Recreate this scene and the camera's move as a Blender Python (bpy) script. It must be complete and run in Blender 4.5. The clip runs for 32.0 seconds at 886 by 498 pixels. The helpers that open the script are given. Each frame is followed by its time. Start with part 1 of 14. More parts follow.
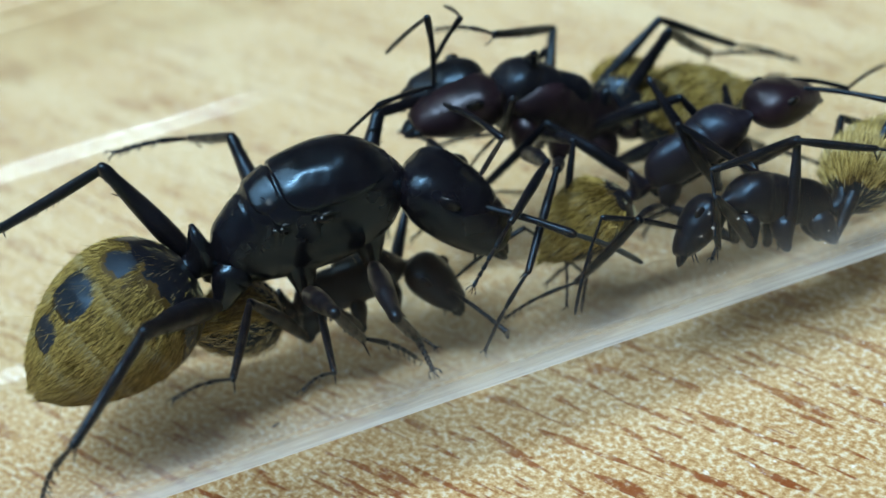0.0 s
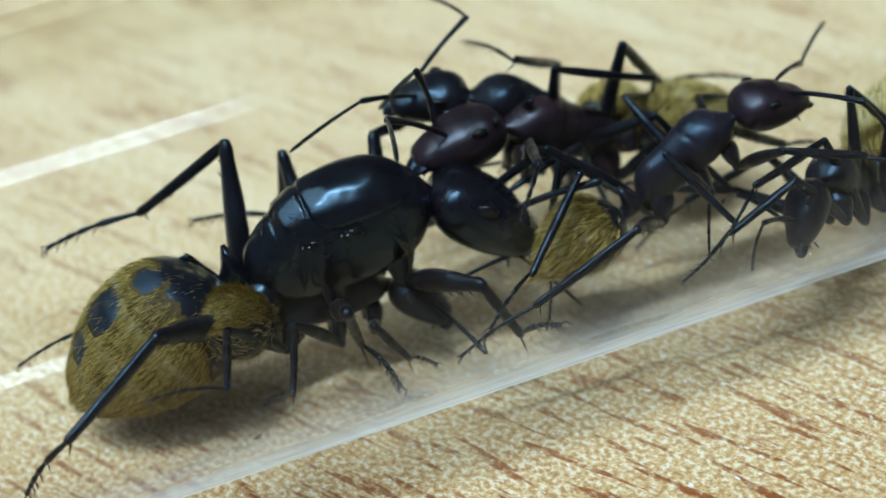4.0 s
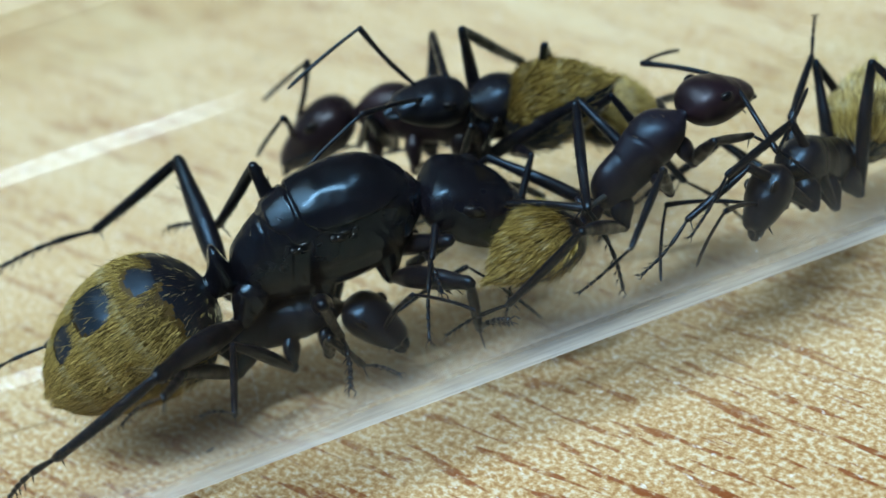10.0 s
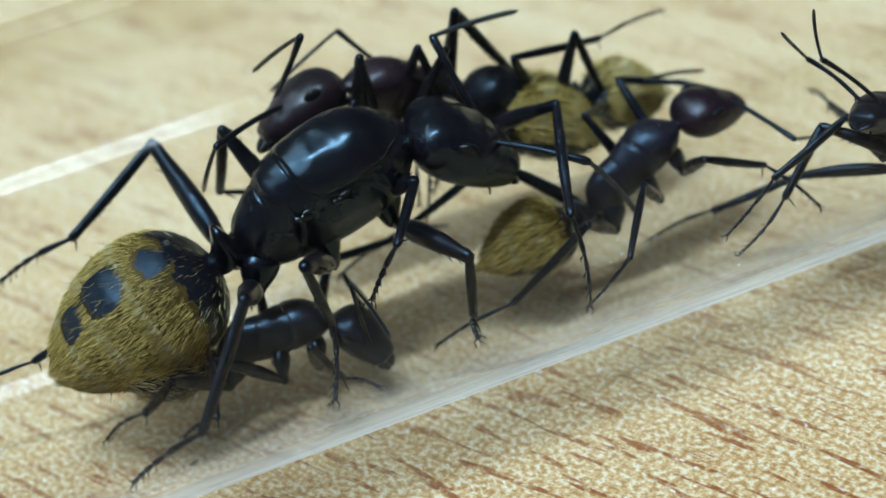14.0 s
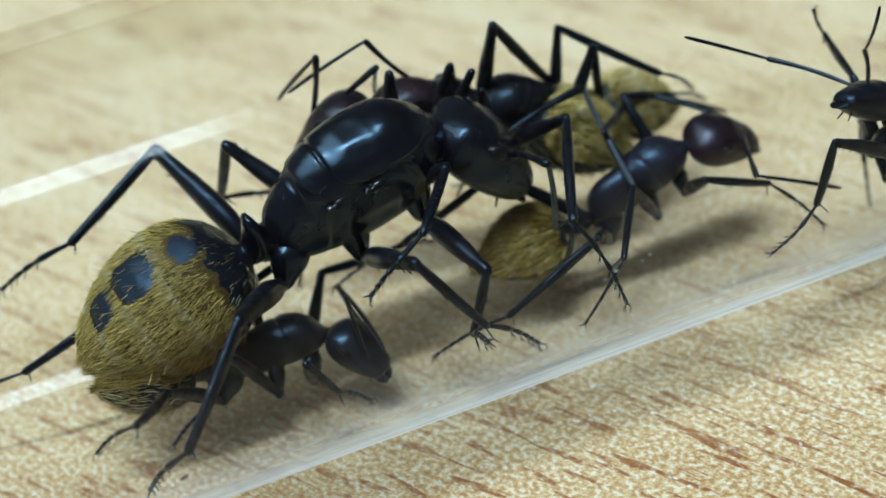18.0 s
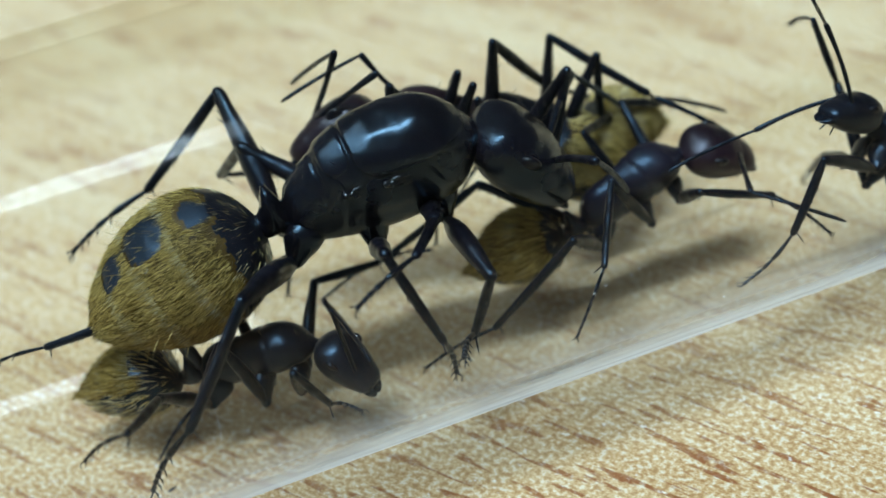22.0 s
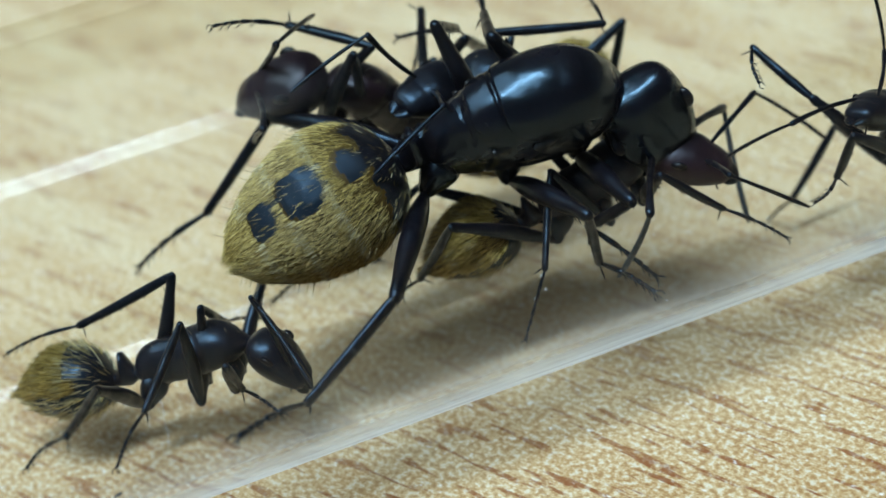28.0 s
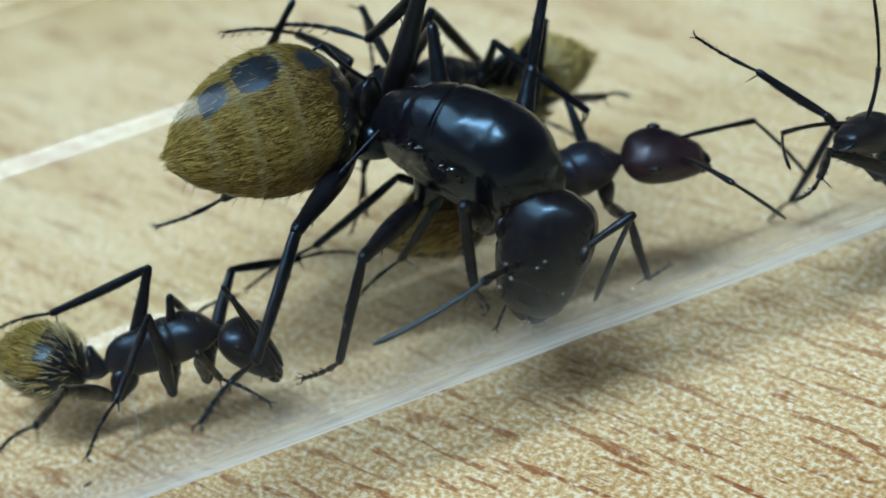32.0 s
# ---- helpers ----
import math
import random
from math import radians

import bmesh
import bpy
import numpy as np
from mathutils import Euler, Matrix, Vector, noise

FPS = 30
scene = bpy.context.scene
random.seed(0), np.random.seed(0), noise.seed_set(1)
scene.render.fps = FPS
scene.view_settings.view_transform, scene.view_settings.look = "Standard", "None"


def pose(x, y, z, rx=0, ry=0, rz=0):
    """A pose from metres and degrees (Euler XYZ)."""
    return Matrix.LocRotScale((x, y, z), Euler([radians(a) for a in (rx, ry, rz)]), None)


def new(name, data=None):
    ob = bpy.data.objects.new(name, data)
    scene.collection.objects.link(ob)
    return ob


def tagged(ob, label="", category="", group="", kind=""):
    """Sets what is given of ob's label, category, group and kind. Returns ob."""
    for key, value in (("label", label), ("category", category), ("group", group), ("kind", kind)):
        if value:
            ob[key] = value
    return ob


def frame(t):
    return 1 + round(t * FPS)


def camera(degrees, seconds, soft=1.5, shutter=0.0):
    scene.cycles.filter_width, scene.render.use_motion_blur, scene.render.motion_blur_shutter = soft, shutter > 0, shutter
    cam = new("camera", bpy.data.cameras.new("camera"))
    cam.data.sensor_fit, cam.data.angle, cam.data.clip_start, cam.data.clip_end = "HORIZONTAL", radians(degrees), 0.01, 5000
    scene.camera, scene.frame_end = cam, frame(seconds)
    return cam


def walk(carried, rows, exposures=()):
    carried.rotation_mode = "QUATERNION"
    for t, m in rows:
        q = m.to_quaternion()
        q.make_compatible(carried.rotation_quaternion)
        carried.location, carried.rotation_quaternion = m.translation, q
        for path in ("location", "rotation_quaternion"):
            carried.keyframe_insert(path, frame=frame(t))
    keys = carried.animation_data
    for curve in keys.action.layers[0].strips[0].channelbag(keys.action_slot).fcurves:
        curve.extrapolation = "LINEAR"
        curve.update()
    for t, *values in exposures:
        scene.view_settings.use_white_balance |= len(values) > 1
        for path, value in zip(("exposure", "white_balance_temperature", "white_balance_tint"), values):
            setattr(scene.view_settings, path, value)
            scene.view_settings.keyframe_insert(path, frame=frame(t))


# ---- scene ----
K = 0.001  # the place is small: shapes are written in millimetres


def mm(x, y, z, rx=0, ry=0, rz=0):
    """A pose from millimetres and degrees."""
    return pose(x * K, y * K, z * K, rx, ry, rz)


cam = camera(24.0, 32.0, soft=1.6)
cam.data.dof.use_dof, cam.data.dof.focus_distance, cam.data.dof.aperture_fstop = True, 0.066, 52.0
walk(cam, [
    (0, mm(-15.619, -53.651, 47.258, 51.587, 6.901, -20.17)),
    (0.5, mm(-15.53, -53.58, 47.103, 51.623, 6.925, -20.174)),
    (1, mm(-15.433, -53.519, 47.032, 51.669, 6.901, -20.146)),
    (1.5, mm(-15.353, -53.399, 47.067, 51.655, 6.853, -20.136)),
    (2, mm(-15.39, -53.381, 47.129, 51.721, 6.783, -20.193)),
    (2.5, mm(-15.338, -53.425, 47.294, 51.729, 6.792, -20.205)),
    (3, mm(-15.228, -53.368, 47.242, 51.765, 6.79, -20.164)),
    (3.5, mm(-15.122, -53.354, 47.139, 51.765, 6.805, -20.171)),
    (5.5, mm(-14.958, -53.355, 46.72, 51.573, 7.034, -20.517)),
    (6, mm(-14.891, -53.342, 46.661, 51.502, 7.166, -20.633)),
    (6.5, mm(-14.8, -53.542, 46.638, 51.552, 7.436, -20.738)),
    (7, mm(-14.736, -53.564, 46.632, 51.56, 7.611, -20.889)),
    (7.5, mm(-14.592, -53.509, 46.678, 51.542, 7.781, -21.041)),
    (8, mm(-14.375, -53.426, 46.738, 51.529, 7.916, -21.165)),
    (8.5, mm(-14.15, -53.406, 46.794, 51.518, 8.05, -21.287)),
    (9, mm(-13.942, -53.543, 46.884, 51.526, 8.081, -21.325)),
    (9.5, mm(-13.714, -53.559, 46.925, 51.51, 8.079, -21.352)),
    (10, mm(-13.402, -53.575, 46.935, 51.5, 8.095, -21.336)),
    (10.5, mm(-13.198, -53.592, 46.944, 51.503, 8.077, -21.348)),
    (11, mm(-13.045, -53.625, 46.959, 51.531, 8.045, -21.321)),
    (11.5, mm(-12.998, -53.633, 47.002, 51.54, 8.049, -21.343)),
    (12, mm(-12.966, -53.621, 47.028, 51.55, 8.05, -21.354)),
    (12.5, mm(-12.917, -53.609, 47.06, 51.543, 8.073, -21.363)),
    (13, mm(-12.889, -53.611, 47.085, 51.561, 8.032, -21.321)),
    (13.5, mm(-12.87, -53.624, 47.164, 51.545, 8.083, -21.371)),
    (14, mm(-12.858, -53.632, 47.191, 51.564, 8.086, -21.389)),
    (14.5, mm(-12.802, -53.538, 47.144, 51.56, 8.043, -21.354)),
    (16.5, mm(-12.536, -53.221, 47.165, 51.601, 7.892, -21.202)),
    (17, mm(-12.504, -53.205, 47.231, 51.615, 7.881, -21.213)),
    (17.5, mm(-12.431, -53.133, 47.224, 51.605, 7.863, -21.19)),
    (18, mm(-12.437, -53.116, 47.257, 51.605, 7.788, -21.173)),
    (18.5, mm(-12.42, -53.173, 47.336, 51.612, 7.786, -21.156)),
    (19, mm(-12.382, -53.159, 47.353, 51.624, 7.736, -21.104)),
    (19.5, mm(-12.367, -53.148, 47.397, 51.614, 7.693, -21.084)),
    (20, mm(-12.342, -53.121, 47.396, 51.632, 7.638, -21.054)),
    (20.5, mm(-12.298, -53.12, 47.428, 51.635, 7.636, -21.044)),
    (21, mm(-12.212, -53.017, 47.373, 51.653, 7.575, -20.991)),
    (21.5, mm(-12.102, -52.948, 47.364, 51.662, 7.568, -20.993)),
    (22, mm(-11.985, -52.891, 47.4, 51.65, 7.551, -20.996)),
    (22.5, mm(-11.846, -52.849, 47.41, 51.65, 7.527, -20.947)),
    (23, mm(-11.743, -52.795, 47.398, 51.658, 7.471, -20.93)),
    (23.5, mm(-11.631, -52.782, 47.441, 51.643, 7.456, -20.924)),
    (24, mm(-11.495, -52.744, 47.375, 51.648, 7.442, -20.902)),
    (24.5, mm(-11.378, -52.67, 47.245, 51.66, 7.407, -20.873)),
    (25, mm(-11.313, -52.72, 47.262, 51.652, 7.425, -20.896)),
    (25.5, mm(-11.219, -52.748, 47.235, 51.647, 7.503, -20.942)),
    (27.5, mm(-10.637, -53.259, 47.303, 51.662, 7.738, -21.092)),
    (28, mm(-10.277, -53.465, 47.227, 51.67, 7.747, -21.125)),
    (28.5, mm(-9.964, -53.614, 47.185, 51.633, 7.756, -21.196)),
    (29, mm(-9.581, -53.718, 47.069, 51.605, 7.819, -21.281)),
    (29.5, mm(-9.379, -53.871, 47.037, 51.598, 7.816, -21.327)),
    (30, mm(-9.284, -53.961, 47.033, 51.571, 7.814, -21.364)),
    (30.5, mm(-9.293, -54.015, 46.993, 51.583, 7.773, -21.319)),
    (31, mm(-9.351, -54.052, 46.929, 51.626, 7.778, -21.327)),
    (31.5, mm(-9.434, -54.058, 46.978, 51.594, 7.748, -21.284)),
    (32, mm(-9.516, -54.091, 47.046, 51.563, 7.786, -21.251)),
], [(0, -0.04), (14, -0.08), (25, -0.10), (28, -0.13), (32, -0.18)])

# ---- light: a plain room with one long panel lamp overhead ----
world = bpy.data.worlds.new("sky")
scene.world = world
world.use_nodes = True
wn = world.node_tree
sky = wn.nodes.new("ShaderNodeTexSky")
sky.sky_type, sky.sun_disc = "NISHITA", False
sky.sun_elevation, sky.sun_rotation = radians(50), radians(-35)
wn.nodes["Background"].inputs["Strength"].default_value = 0.10
wn.links.new(sky.outputs[0], wn.nodes["Background"].inputs["Color"])

lamp_data = bpy.data.lights.new("ceiling_lamp", "AREA")
lamp_data.shape, lamp_data.size, lamp_data.size_y = "RECTANGLE", 0.80, 0.06
lamp_data.energy, lamp_data.color = 24.5, (0.745, 1.0, 1.19)
lamp = new("ceiling_lamp", lamp_data)
lamp.matrix_world = pose(-0.22, -0.20, 1.5)
# wide unseen fill light, added off to one side to soften the shadows
panel_data = bpy.data.lights.new("fill_panel", "AREA")
panel_data.shape, panel_data.size, panel_data.size_y = "RECTANGLE", 1.4, 2.4
panel_data.energy, panel_data.color = 48.0, (0.745, 1.0, 1.19)
panel = new("fill_panel", panel_data)
panel.matrix_world = pose(-1.15, 0.3, 1.95)

# ---- materials ----


def material(name, rough=0.5, metal=0.0, spec=0.5):
    m = bpy.data.materials.new(name)
    m.use_nodes = True
    b = m.node_tree.nodes["Principled BSDF"]
    b.inputs["Roughness"].default_value, b.inputs["Metallic"].default_value = rough, metal
    b.inputs["Specular IOR Level"].default_value = spec
    return m, m.node_tree.nodes, m.node_tree.links, b


def ramp(nodes, stops):
    r = nodes.new("ShaderNodeValToRGB")
    while len(r.color_ramp.elements) < len(stops):
        r.color_ramp.elements.new(0.5)
    for e, (p, c) in zip(r.color_ramp.elements, stops):
        e.position, e.color = p, (*c, 1)
    return r


def coords(nodes, links, scale=(1, 1, 1), turn=0.0):
    tc, rt, mp = nodes.new("ShaderNodeTexCoord"), nodes.new("ShaderNodeMapping"), nodes.new("ShaderNodeMapping")
    rt.inputs["Rotation"].default_value = (0, 0, radians(turn))
    mp.inputs["Scale"].default_value = scale
    links.new(tc.outputs["Object"], rt.inputs["Vector"])
    links.new(rt.outputs[0], mp.inputs["Vector"])
    return mp


def noise_tex(nodes, links, vec, scale, detail=4.0, rough=0.55):
    n = nodes.new("ShaderNodeTexNoise")
    n.inputs["Scale"].default_value, n.inputs["Detail"].default_value, n.inputs["Roughness"].default_value = scale, detail, rough
    links.new(vec.outputs[0], n.inputs["Vector"])
    return n


def mix(nodes, links, fac, a, b, mode="MIX"):
    m = nodes.new("ShaderNodeMix")
    m.data_type, m.blend_type = "RGBA", mode
    for sock, v in ((m.inputs[0], fac), (m.inputs[6], a), (m.inputs[7], b)):
        if isinstance(v, (float, int)):
            sock.default_value = v
        elif isinstance(v, tuple):
            sock.default_value = (*v, 1)
        else:
            links.new(v, sock)
    return m.outputs[2]


def bump(nodes, links, b, height, strength, distance):
    n = nodes.new("ShaderNodeBump")
    n.inputs["Strength"].default_value, n.inputs["Distance"].default_value = strength, distance
    links.new(height, n.inputs["Height"])
    links.new(n.outputs[0], b.inputs["Normal"])


def cuticle(name, dark, light, rough, grain=9000.0, spec=0.46, tint=(0.43, 0.71, 1.0)):
    """Insect shell: nearly black, finely wrinkled, with a steel-blue sheen."""
    m, nodes, links, b = material(name, rough, spec=spec)
    b.inputs["Specular Tint"].default_value = (*tint, 1)
    v = coords(nodes, links)
    big, fine = noise_tex(nodes, links, v, 500.0), noise_tex(nodes, links, v, grain, 3.0)
    r = ramp(nodes, [(0.35, dark), (0.7, light)])
    links.new(big.outputs[0], r.inputs[0])
    links.new(r.outputs[0], b.inputs["Base Color"])
    rr = ramp(nodes, [(0.3, (rough * 0.88,) * 3), (0.75, (min(1, rough * 1.2),) * 3)])
    links.new(big.outputs[0], rr.inputs[0])
    links.new(rr.outputs[0], b.inputs["Roughness"])
    # shallow dents and a fine leathery grain
    dent, both = noise_tex(nodes, links, v, 620.0, 1.5), nodes.new("ShaderNodeMath")
    both.operation = "MULTIPLY_ADD"
    both.inputs[1].default_value = 0.013
    links.new(fine.outputs[0], both.inputs[0])
    links.new(dent.outputs[0], both.inputs[2])
    bump(nodes, links, b, both.outputs[0], 0.4, 0.0006)
    return m


BLACK = cuticle("black_cuticle", (0.0022, 0.0020, 0.0032), (0.0062, 0.0048, 0.0078), 0.245, spec=0.5, tint=(0.45, 0.74, 1.0))
SHINY = cuticle("polished_black_cuticle", (0.0015, 0.002, 0.003), (0.004, 0.0045, 0.006), 0.14, 4000.0, 0.5, (0.85, 0.95, 1.0))
SATIN = cuticle("satin_black_cuticle", (0.0034, 0.0032, 0.005), (0.009, 0.0082, 0.012), 0.31, spec=0.4)
DUSK = cuticle("violet_black_cuticle", (0.005, 0.004, 0.007), (0.015, 0.011, 0.017), 0.36, spec=0.42)
RED = cuticle("dark_red_cuticle", (0.006, 0.0034, 0.0052), (0.017, 0.0066, 0.0105), 0.36, tint=(0.78, 0.84, 1.0))
LEG = cuticle("leg_cuticle", (0.0024, 0.0020, 0.0032), (0.0068, 0.0056, 0.0082), 0.32, spec=0.36)
WHIP = cuticle("grey_feeler_cuticle", (0.020, 0.024, 0.027), (0.060, 0.070, 0.076), 0.4, spec=0.5)
EYE = cuticle("eye_facets", (0.003, 0.003, 0.005), (0.006, 0.006, 0.009), 0.30, 9000.0, 0.3, (0.9, 0.96, 1.0))
GOLD = cuticle("golden_cuticle", (0.030, 0.018, 0.004), (0.075, 0.046, 0.009), 0.6, 6000.0, 0.2, (1.0, 1.0, 1.0))
SPOT = cuticle("grey_black_cuticle", (0.005, 0.007, 0.011), (0.014, 0.018, 0.026), 0.46, 9000.0, 0.35)


def hair_material(name, a, b_, rough=0.45):
    m, nodes, links, b = material(name, rough, spec=0.3)
    g = nodes.new("ShaderNodeNewGeometry")
    r = ramp(nodes, [(0.0, tuple(v * 0.35 for v in a)), (0.35, a), (1.0, b_)])
    links.new(g.outputs["Random Per Island"], r.inputs[0])
    links.new(r.outputs[0], b.inputs["Base Color"])
    return m


HAIR = hair_material("golden_hair", (0.21, 0.140, 0.022), (0.74, 0.57, 0.20))
PALE = hair_material("pale_hair", (0.36, 0.30, 0.14), (0.70, 0.64, 0.42))
BRISTLE = hair_material("pale_bristle", (0.05, 0.045, 0.03), (0.5, 0.45, 0.3))


def wood():
    m, nodes, links, b = material("wood_laminate", 0.5, spec=0.2)
    bands = noise_tex(nodes, links, coords(nodes, links, (1, 6, 1), GRAIN), 60.0, 4.0, 0.6)
    base = ramp(nodes, [(0.28, (0.42, 0.255, 0.115)), (0.48, (0.60, 0.43, 0.235)), (0.72, (0.70, 0.57, 0.36))])
    links.new(bands.outputs[0], base.inputs[0])
    # pale flecks among tan ones, a tenth of a millimetre and more across
    fleck = noise_tex(nodes, links, coords(nodes, links, (1, 1.2, 1), GRAIN), 4300.0, 2.5, 0.62)
    fr = ramp(nodes, [(0.37, (0.31, 0.145, 0.046)), (0.45, (0.49, 0.30, 0.128)), (0.54, (0.67, 0.52, 0.32)), (0.63, (0.82, 0.81, 0.70))])
    links.new(fleck.outputs[0], fr.inputs[0])
    # light falloff painted into the wood: dimmer, browner, grainier near side, paler far side
    falloff = coords(nodes, links, (1, 1, 1), 20.0)
    wave = noise_tex(nodes, links, coords(nodes, links, (1, 1, 1), GRAIN), 90.0, 2.0)
    apart = nodes.new("ShaderNodeSeparateXYZ")
    links.new(falloff.outputs[0], apart.inputs[0])
    shift, place = nodes.new("ShaderNodeMath"), nodes.new("ShaderNodeMapRange")
    shift.operation = "MULTIPLY_ADD"
    shift.inputs[1].default_value = 0.006
    links.new(wave.outputs[0], shift.inputs[0])
    links.new(apart.outputs["Y"], shift.inputs[2])
    for sock, v in zip(place.inputs[1:5], (0.003, -0.007, 0.0, 1.0)):
        sock.default_value = v
    links.new(shift.outputs[0], place.inputs[0])
    c1 = mix(nodes, links, mix(nodes, links, place.outputs[0], (0.42, 0.42, 0.42), (0.76, 0.76, 0.76)), base.outputs[0], fr.outputs[0])
    c1 = mix(nodes, links, place.outputs[0], c1, mix(nodes, links, 1.0, c1, (0.80, 0.70, 0.58), "MULTIPLY"))
    # rows of short brown strokes along the grain, broken up by the flecks
    dash = noise_tex(nodes, links, coords(nodes, links, (1, 8, 1), GRAIN), 300.0, 2.0, 0.5)
    dr = ramp(nodes, [(0.57, (0, 0, 0)), (0.61, (1.0, 1.0, 1.0))])
    links.new(dash.outputs[0], dr.inputs[0])
    broken = noise_tex(nodes, links, coords(nodes, links, (1, 1.2, 1), GRAIN), 2300.0, 3.0, 0.6)
    bk = ramp(nodes, [(0.34, (0.10, 0.10, 0.10)), (0.52, (1.0, 1.0, 1.0))])
    links.new(broken.outputs[0], bk.inputs[0])
    fac = mix(nodes, links, 1.0, dr.outputs[0], bk.outputs[0], "MULTIPLY")
    fac = mix(nodes, links, 1.0, fac, mix(nodes, links, place.outputs[0], (0.42, 0.42, 0.42), (1.0, 1.0, 1.0)), "MULTIPLY")
    c2 = mix(nodes, links, fac, c1, (0.20, 0.046, 0.008))
    # sparse larger white flecks
    big = noise_tex(nodes, links, coords(nodes, links, (1, 1.6, 1), GRAIN), 1900.0, 2.0, 0.6)
    bf = ramp(nodes, [(0.66, (0, 0, 0)), (0.75, (0.6, 0.6, 0.6))])
    links.new(big.outputs[0], bf.inputs[0])
    c2 = mix(nodes, links, bf.outputs[0], c2, (0.93, 0.94, 0.90))
    links.new(c2, b.inputs["Base Color"])
    bump(nodes, links, b, fleck.outputs[0], 0.12, 0.00005)
    return m


def clear_plastic():
    """A thin clear wall: see-through, glossy towards its edges; edge haze and a far-edge tint are painted on by place
    round it.
    """
    m = bpy.data.materials.new("clear_plastic")
    m.use_nodes = True
    nodes, links = m.node_tree.nodes, m.node_tree.links
    nodes.clear()
    out = nodes.new("ShaderNodeOutputMaterial")
    clear, gloss, haze, matt = [nodes.new("ShaderNodeBsdf" + k) for k in ("Transparent", "Glossy", "Translucent", "Diffuse")]
    clear.inputs[0].default_value = (0.998, 0.998, 0.997, 1)
    gloss.inputs["Roughness"].default_value = 0.10
    haze.inputs[0].default_value = matt.inputs[0].default_value = (0.90, 0.91, 0.92, 1)
    streak = noise_tex(nodes, links, coords(nodes, links, (0.12, 1, 1)), 1500.0, 5.0, 0.7)
    # gloss by the angle of view: 4 % straight on, rising at the edges
    facing = nodes.new("ShaderNodeLayerWeight")
    facing.inputs["Blend"].default_value = 0.5
    power, gain = nodes.new("ShaderNodeMath"), nodes.new("ShaderNodeMath")
    power.operation, gain.operation = "POWER", "MULTIPLY_ADD"
    power.inputs[1].default_value, gain.inputs[1].default_value, gain.inputs[2].default_value = 5.0, 0.008, 0.005
    links.new(facing.outputs["Facing"], power.inputs[0])
    links.new(power.outputs[0], gain.inputs[0])
    # veil and bright lower wall edge painted as haze, by the place round the tube
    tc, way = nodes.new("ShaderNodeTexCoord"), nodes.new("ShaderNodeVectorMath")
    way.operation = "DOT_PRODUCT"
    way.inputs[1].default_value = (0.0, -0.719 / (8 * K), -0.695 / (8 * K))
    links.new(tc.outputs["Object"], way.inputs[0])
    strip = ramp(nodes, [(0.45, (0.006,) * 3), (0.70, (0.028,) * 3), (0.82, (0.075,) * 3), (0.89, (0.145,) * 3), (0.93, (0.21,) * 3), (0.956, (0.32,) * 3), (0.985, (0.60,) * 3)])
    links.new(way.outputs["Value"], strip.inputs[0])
    # the haze colour holds the light too: dim brown further up, white at the edge
    veil = ramp(nodes, [(0.86, (0.50, 0.43, 0.36)), (0.955, (0.90, 0.91, 0.92))])
    links.new(way.outputs["Value"], veil.inputs[0])
    links.new(veil.outputs[0], haze.inputs[0])
    links.new(veil.outputs[0], matt.inputs[0])
    # darkening of the far wall seen edge-on, painted as a yellowish tint
    back = nodes.new("ShaderNodeMath")
    back.operation = "MULTIPLY"
    back.inputs[1].default_value = -1.0
    links.new(way.outputs["Value"], back.inputs[0])
    edge_tint = ramp(nodes, [(0.84, (0.998, 0.998, 0.997)), (0.885, (0.93, 0.92, 0.88)), (0.94, (0.965, 0.955, 0.93)), (0.99, (0.90, 0.88, 0.82))])
    links.new(back.outputs[0], edge_tint.inputs[0])
    links.new(edge_tint.outputs[0], clear.inputs[0])
    streaky = ramp(nodes, [(0.30, (0.55,) * 3), (0.70, (1.0,) * 3)])
    links.new(streak.outputs[0], streaky.inputs[0])
    amount = mix(nodes, links, 1.0, strip.outputs[0], streaky.outputs[0], "MULTIPLY")
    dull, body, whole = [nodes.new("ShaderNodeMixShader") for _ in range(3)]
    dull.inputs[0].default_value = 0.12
    for node, f, p, q in ((dull, None, haze, matt), (body, amount, clear, dull), (whole, gain.outputs[0], body, gloss)):
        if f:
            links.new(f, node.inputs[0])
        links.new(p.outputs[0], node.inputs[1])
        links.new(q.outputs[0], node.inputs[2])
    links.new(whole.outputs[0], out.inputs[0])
    return m


def paint(name, tone):
    m, nodes, links, b = material(name, 0.8)
    n = noise_tex(nodes, links, coords(nodes, links), 6.0)
    r = ramp(nodes, [(0.3, tuple(v * 0.93 for v in tone)), (0.7, tone)])
    links.new(n.outputs[0], r.inputs[0])
    links.new(r.outputs[0], b.inputs["Base Color"])
    return m


GRAIN = 58.9

# ---- helpers for shapes ----


def mesh_of(name, verts, faces, mats, face_mats=None, smooth=True):
    me = bpy.data.meshes.new(name)
    me.from_pydata([(x * K, y * K, z * K) for x, y, z in verts], [], faces)
    for m in mats:
        me.materials.append(m)
    for i, p in enumerate(me.polygons):
        p.use_smooth = smooth
        if face_mats:
            p.material_index = face_mats[i]
    me.update()
    return me


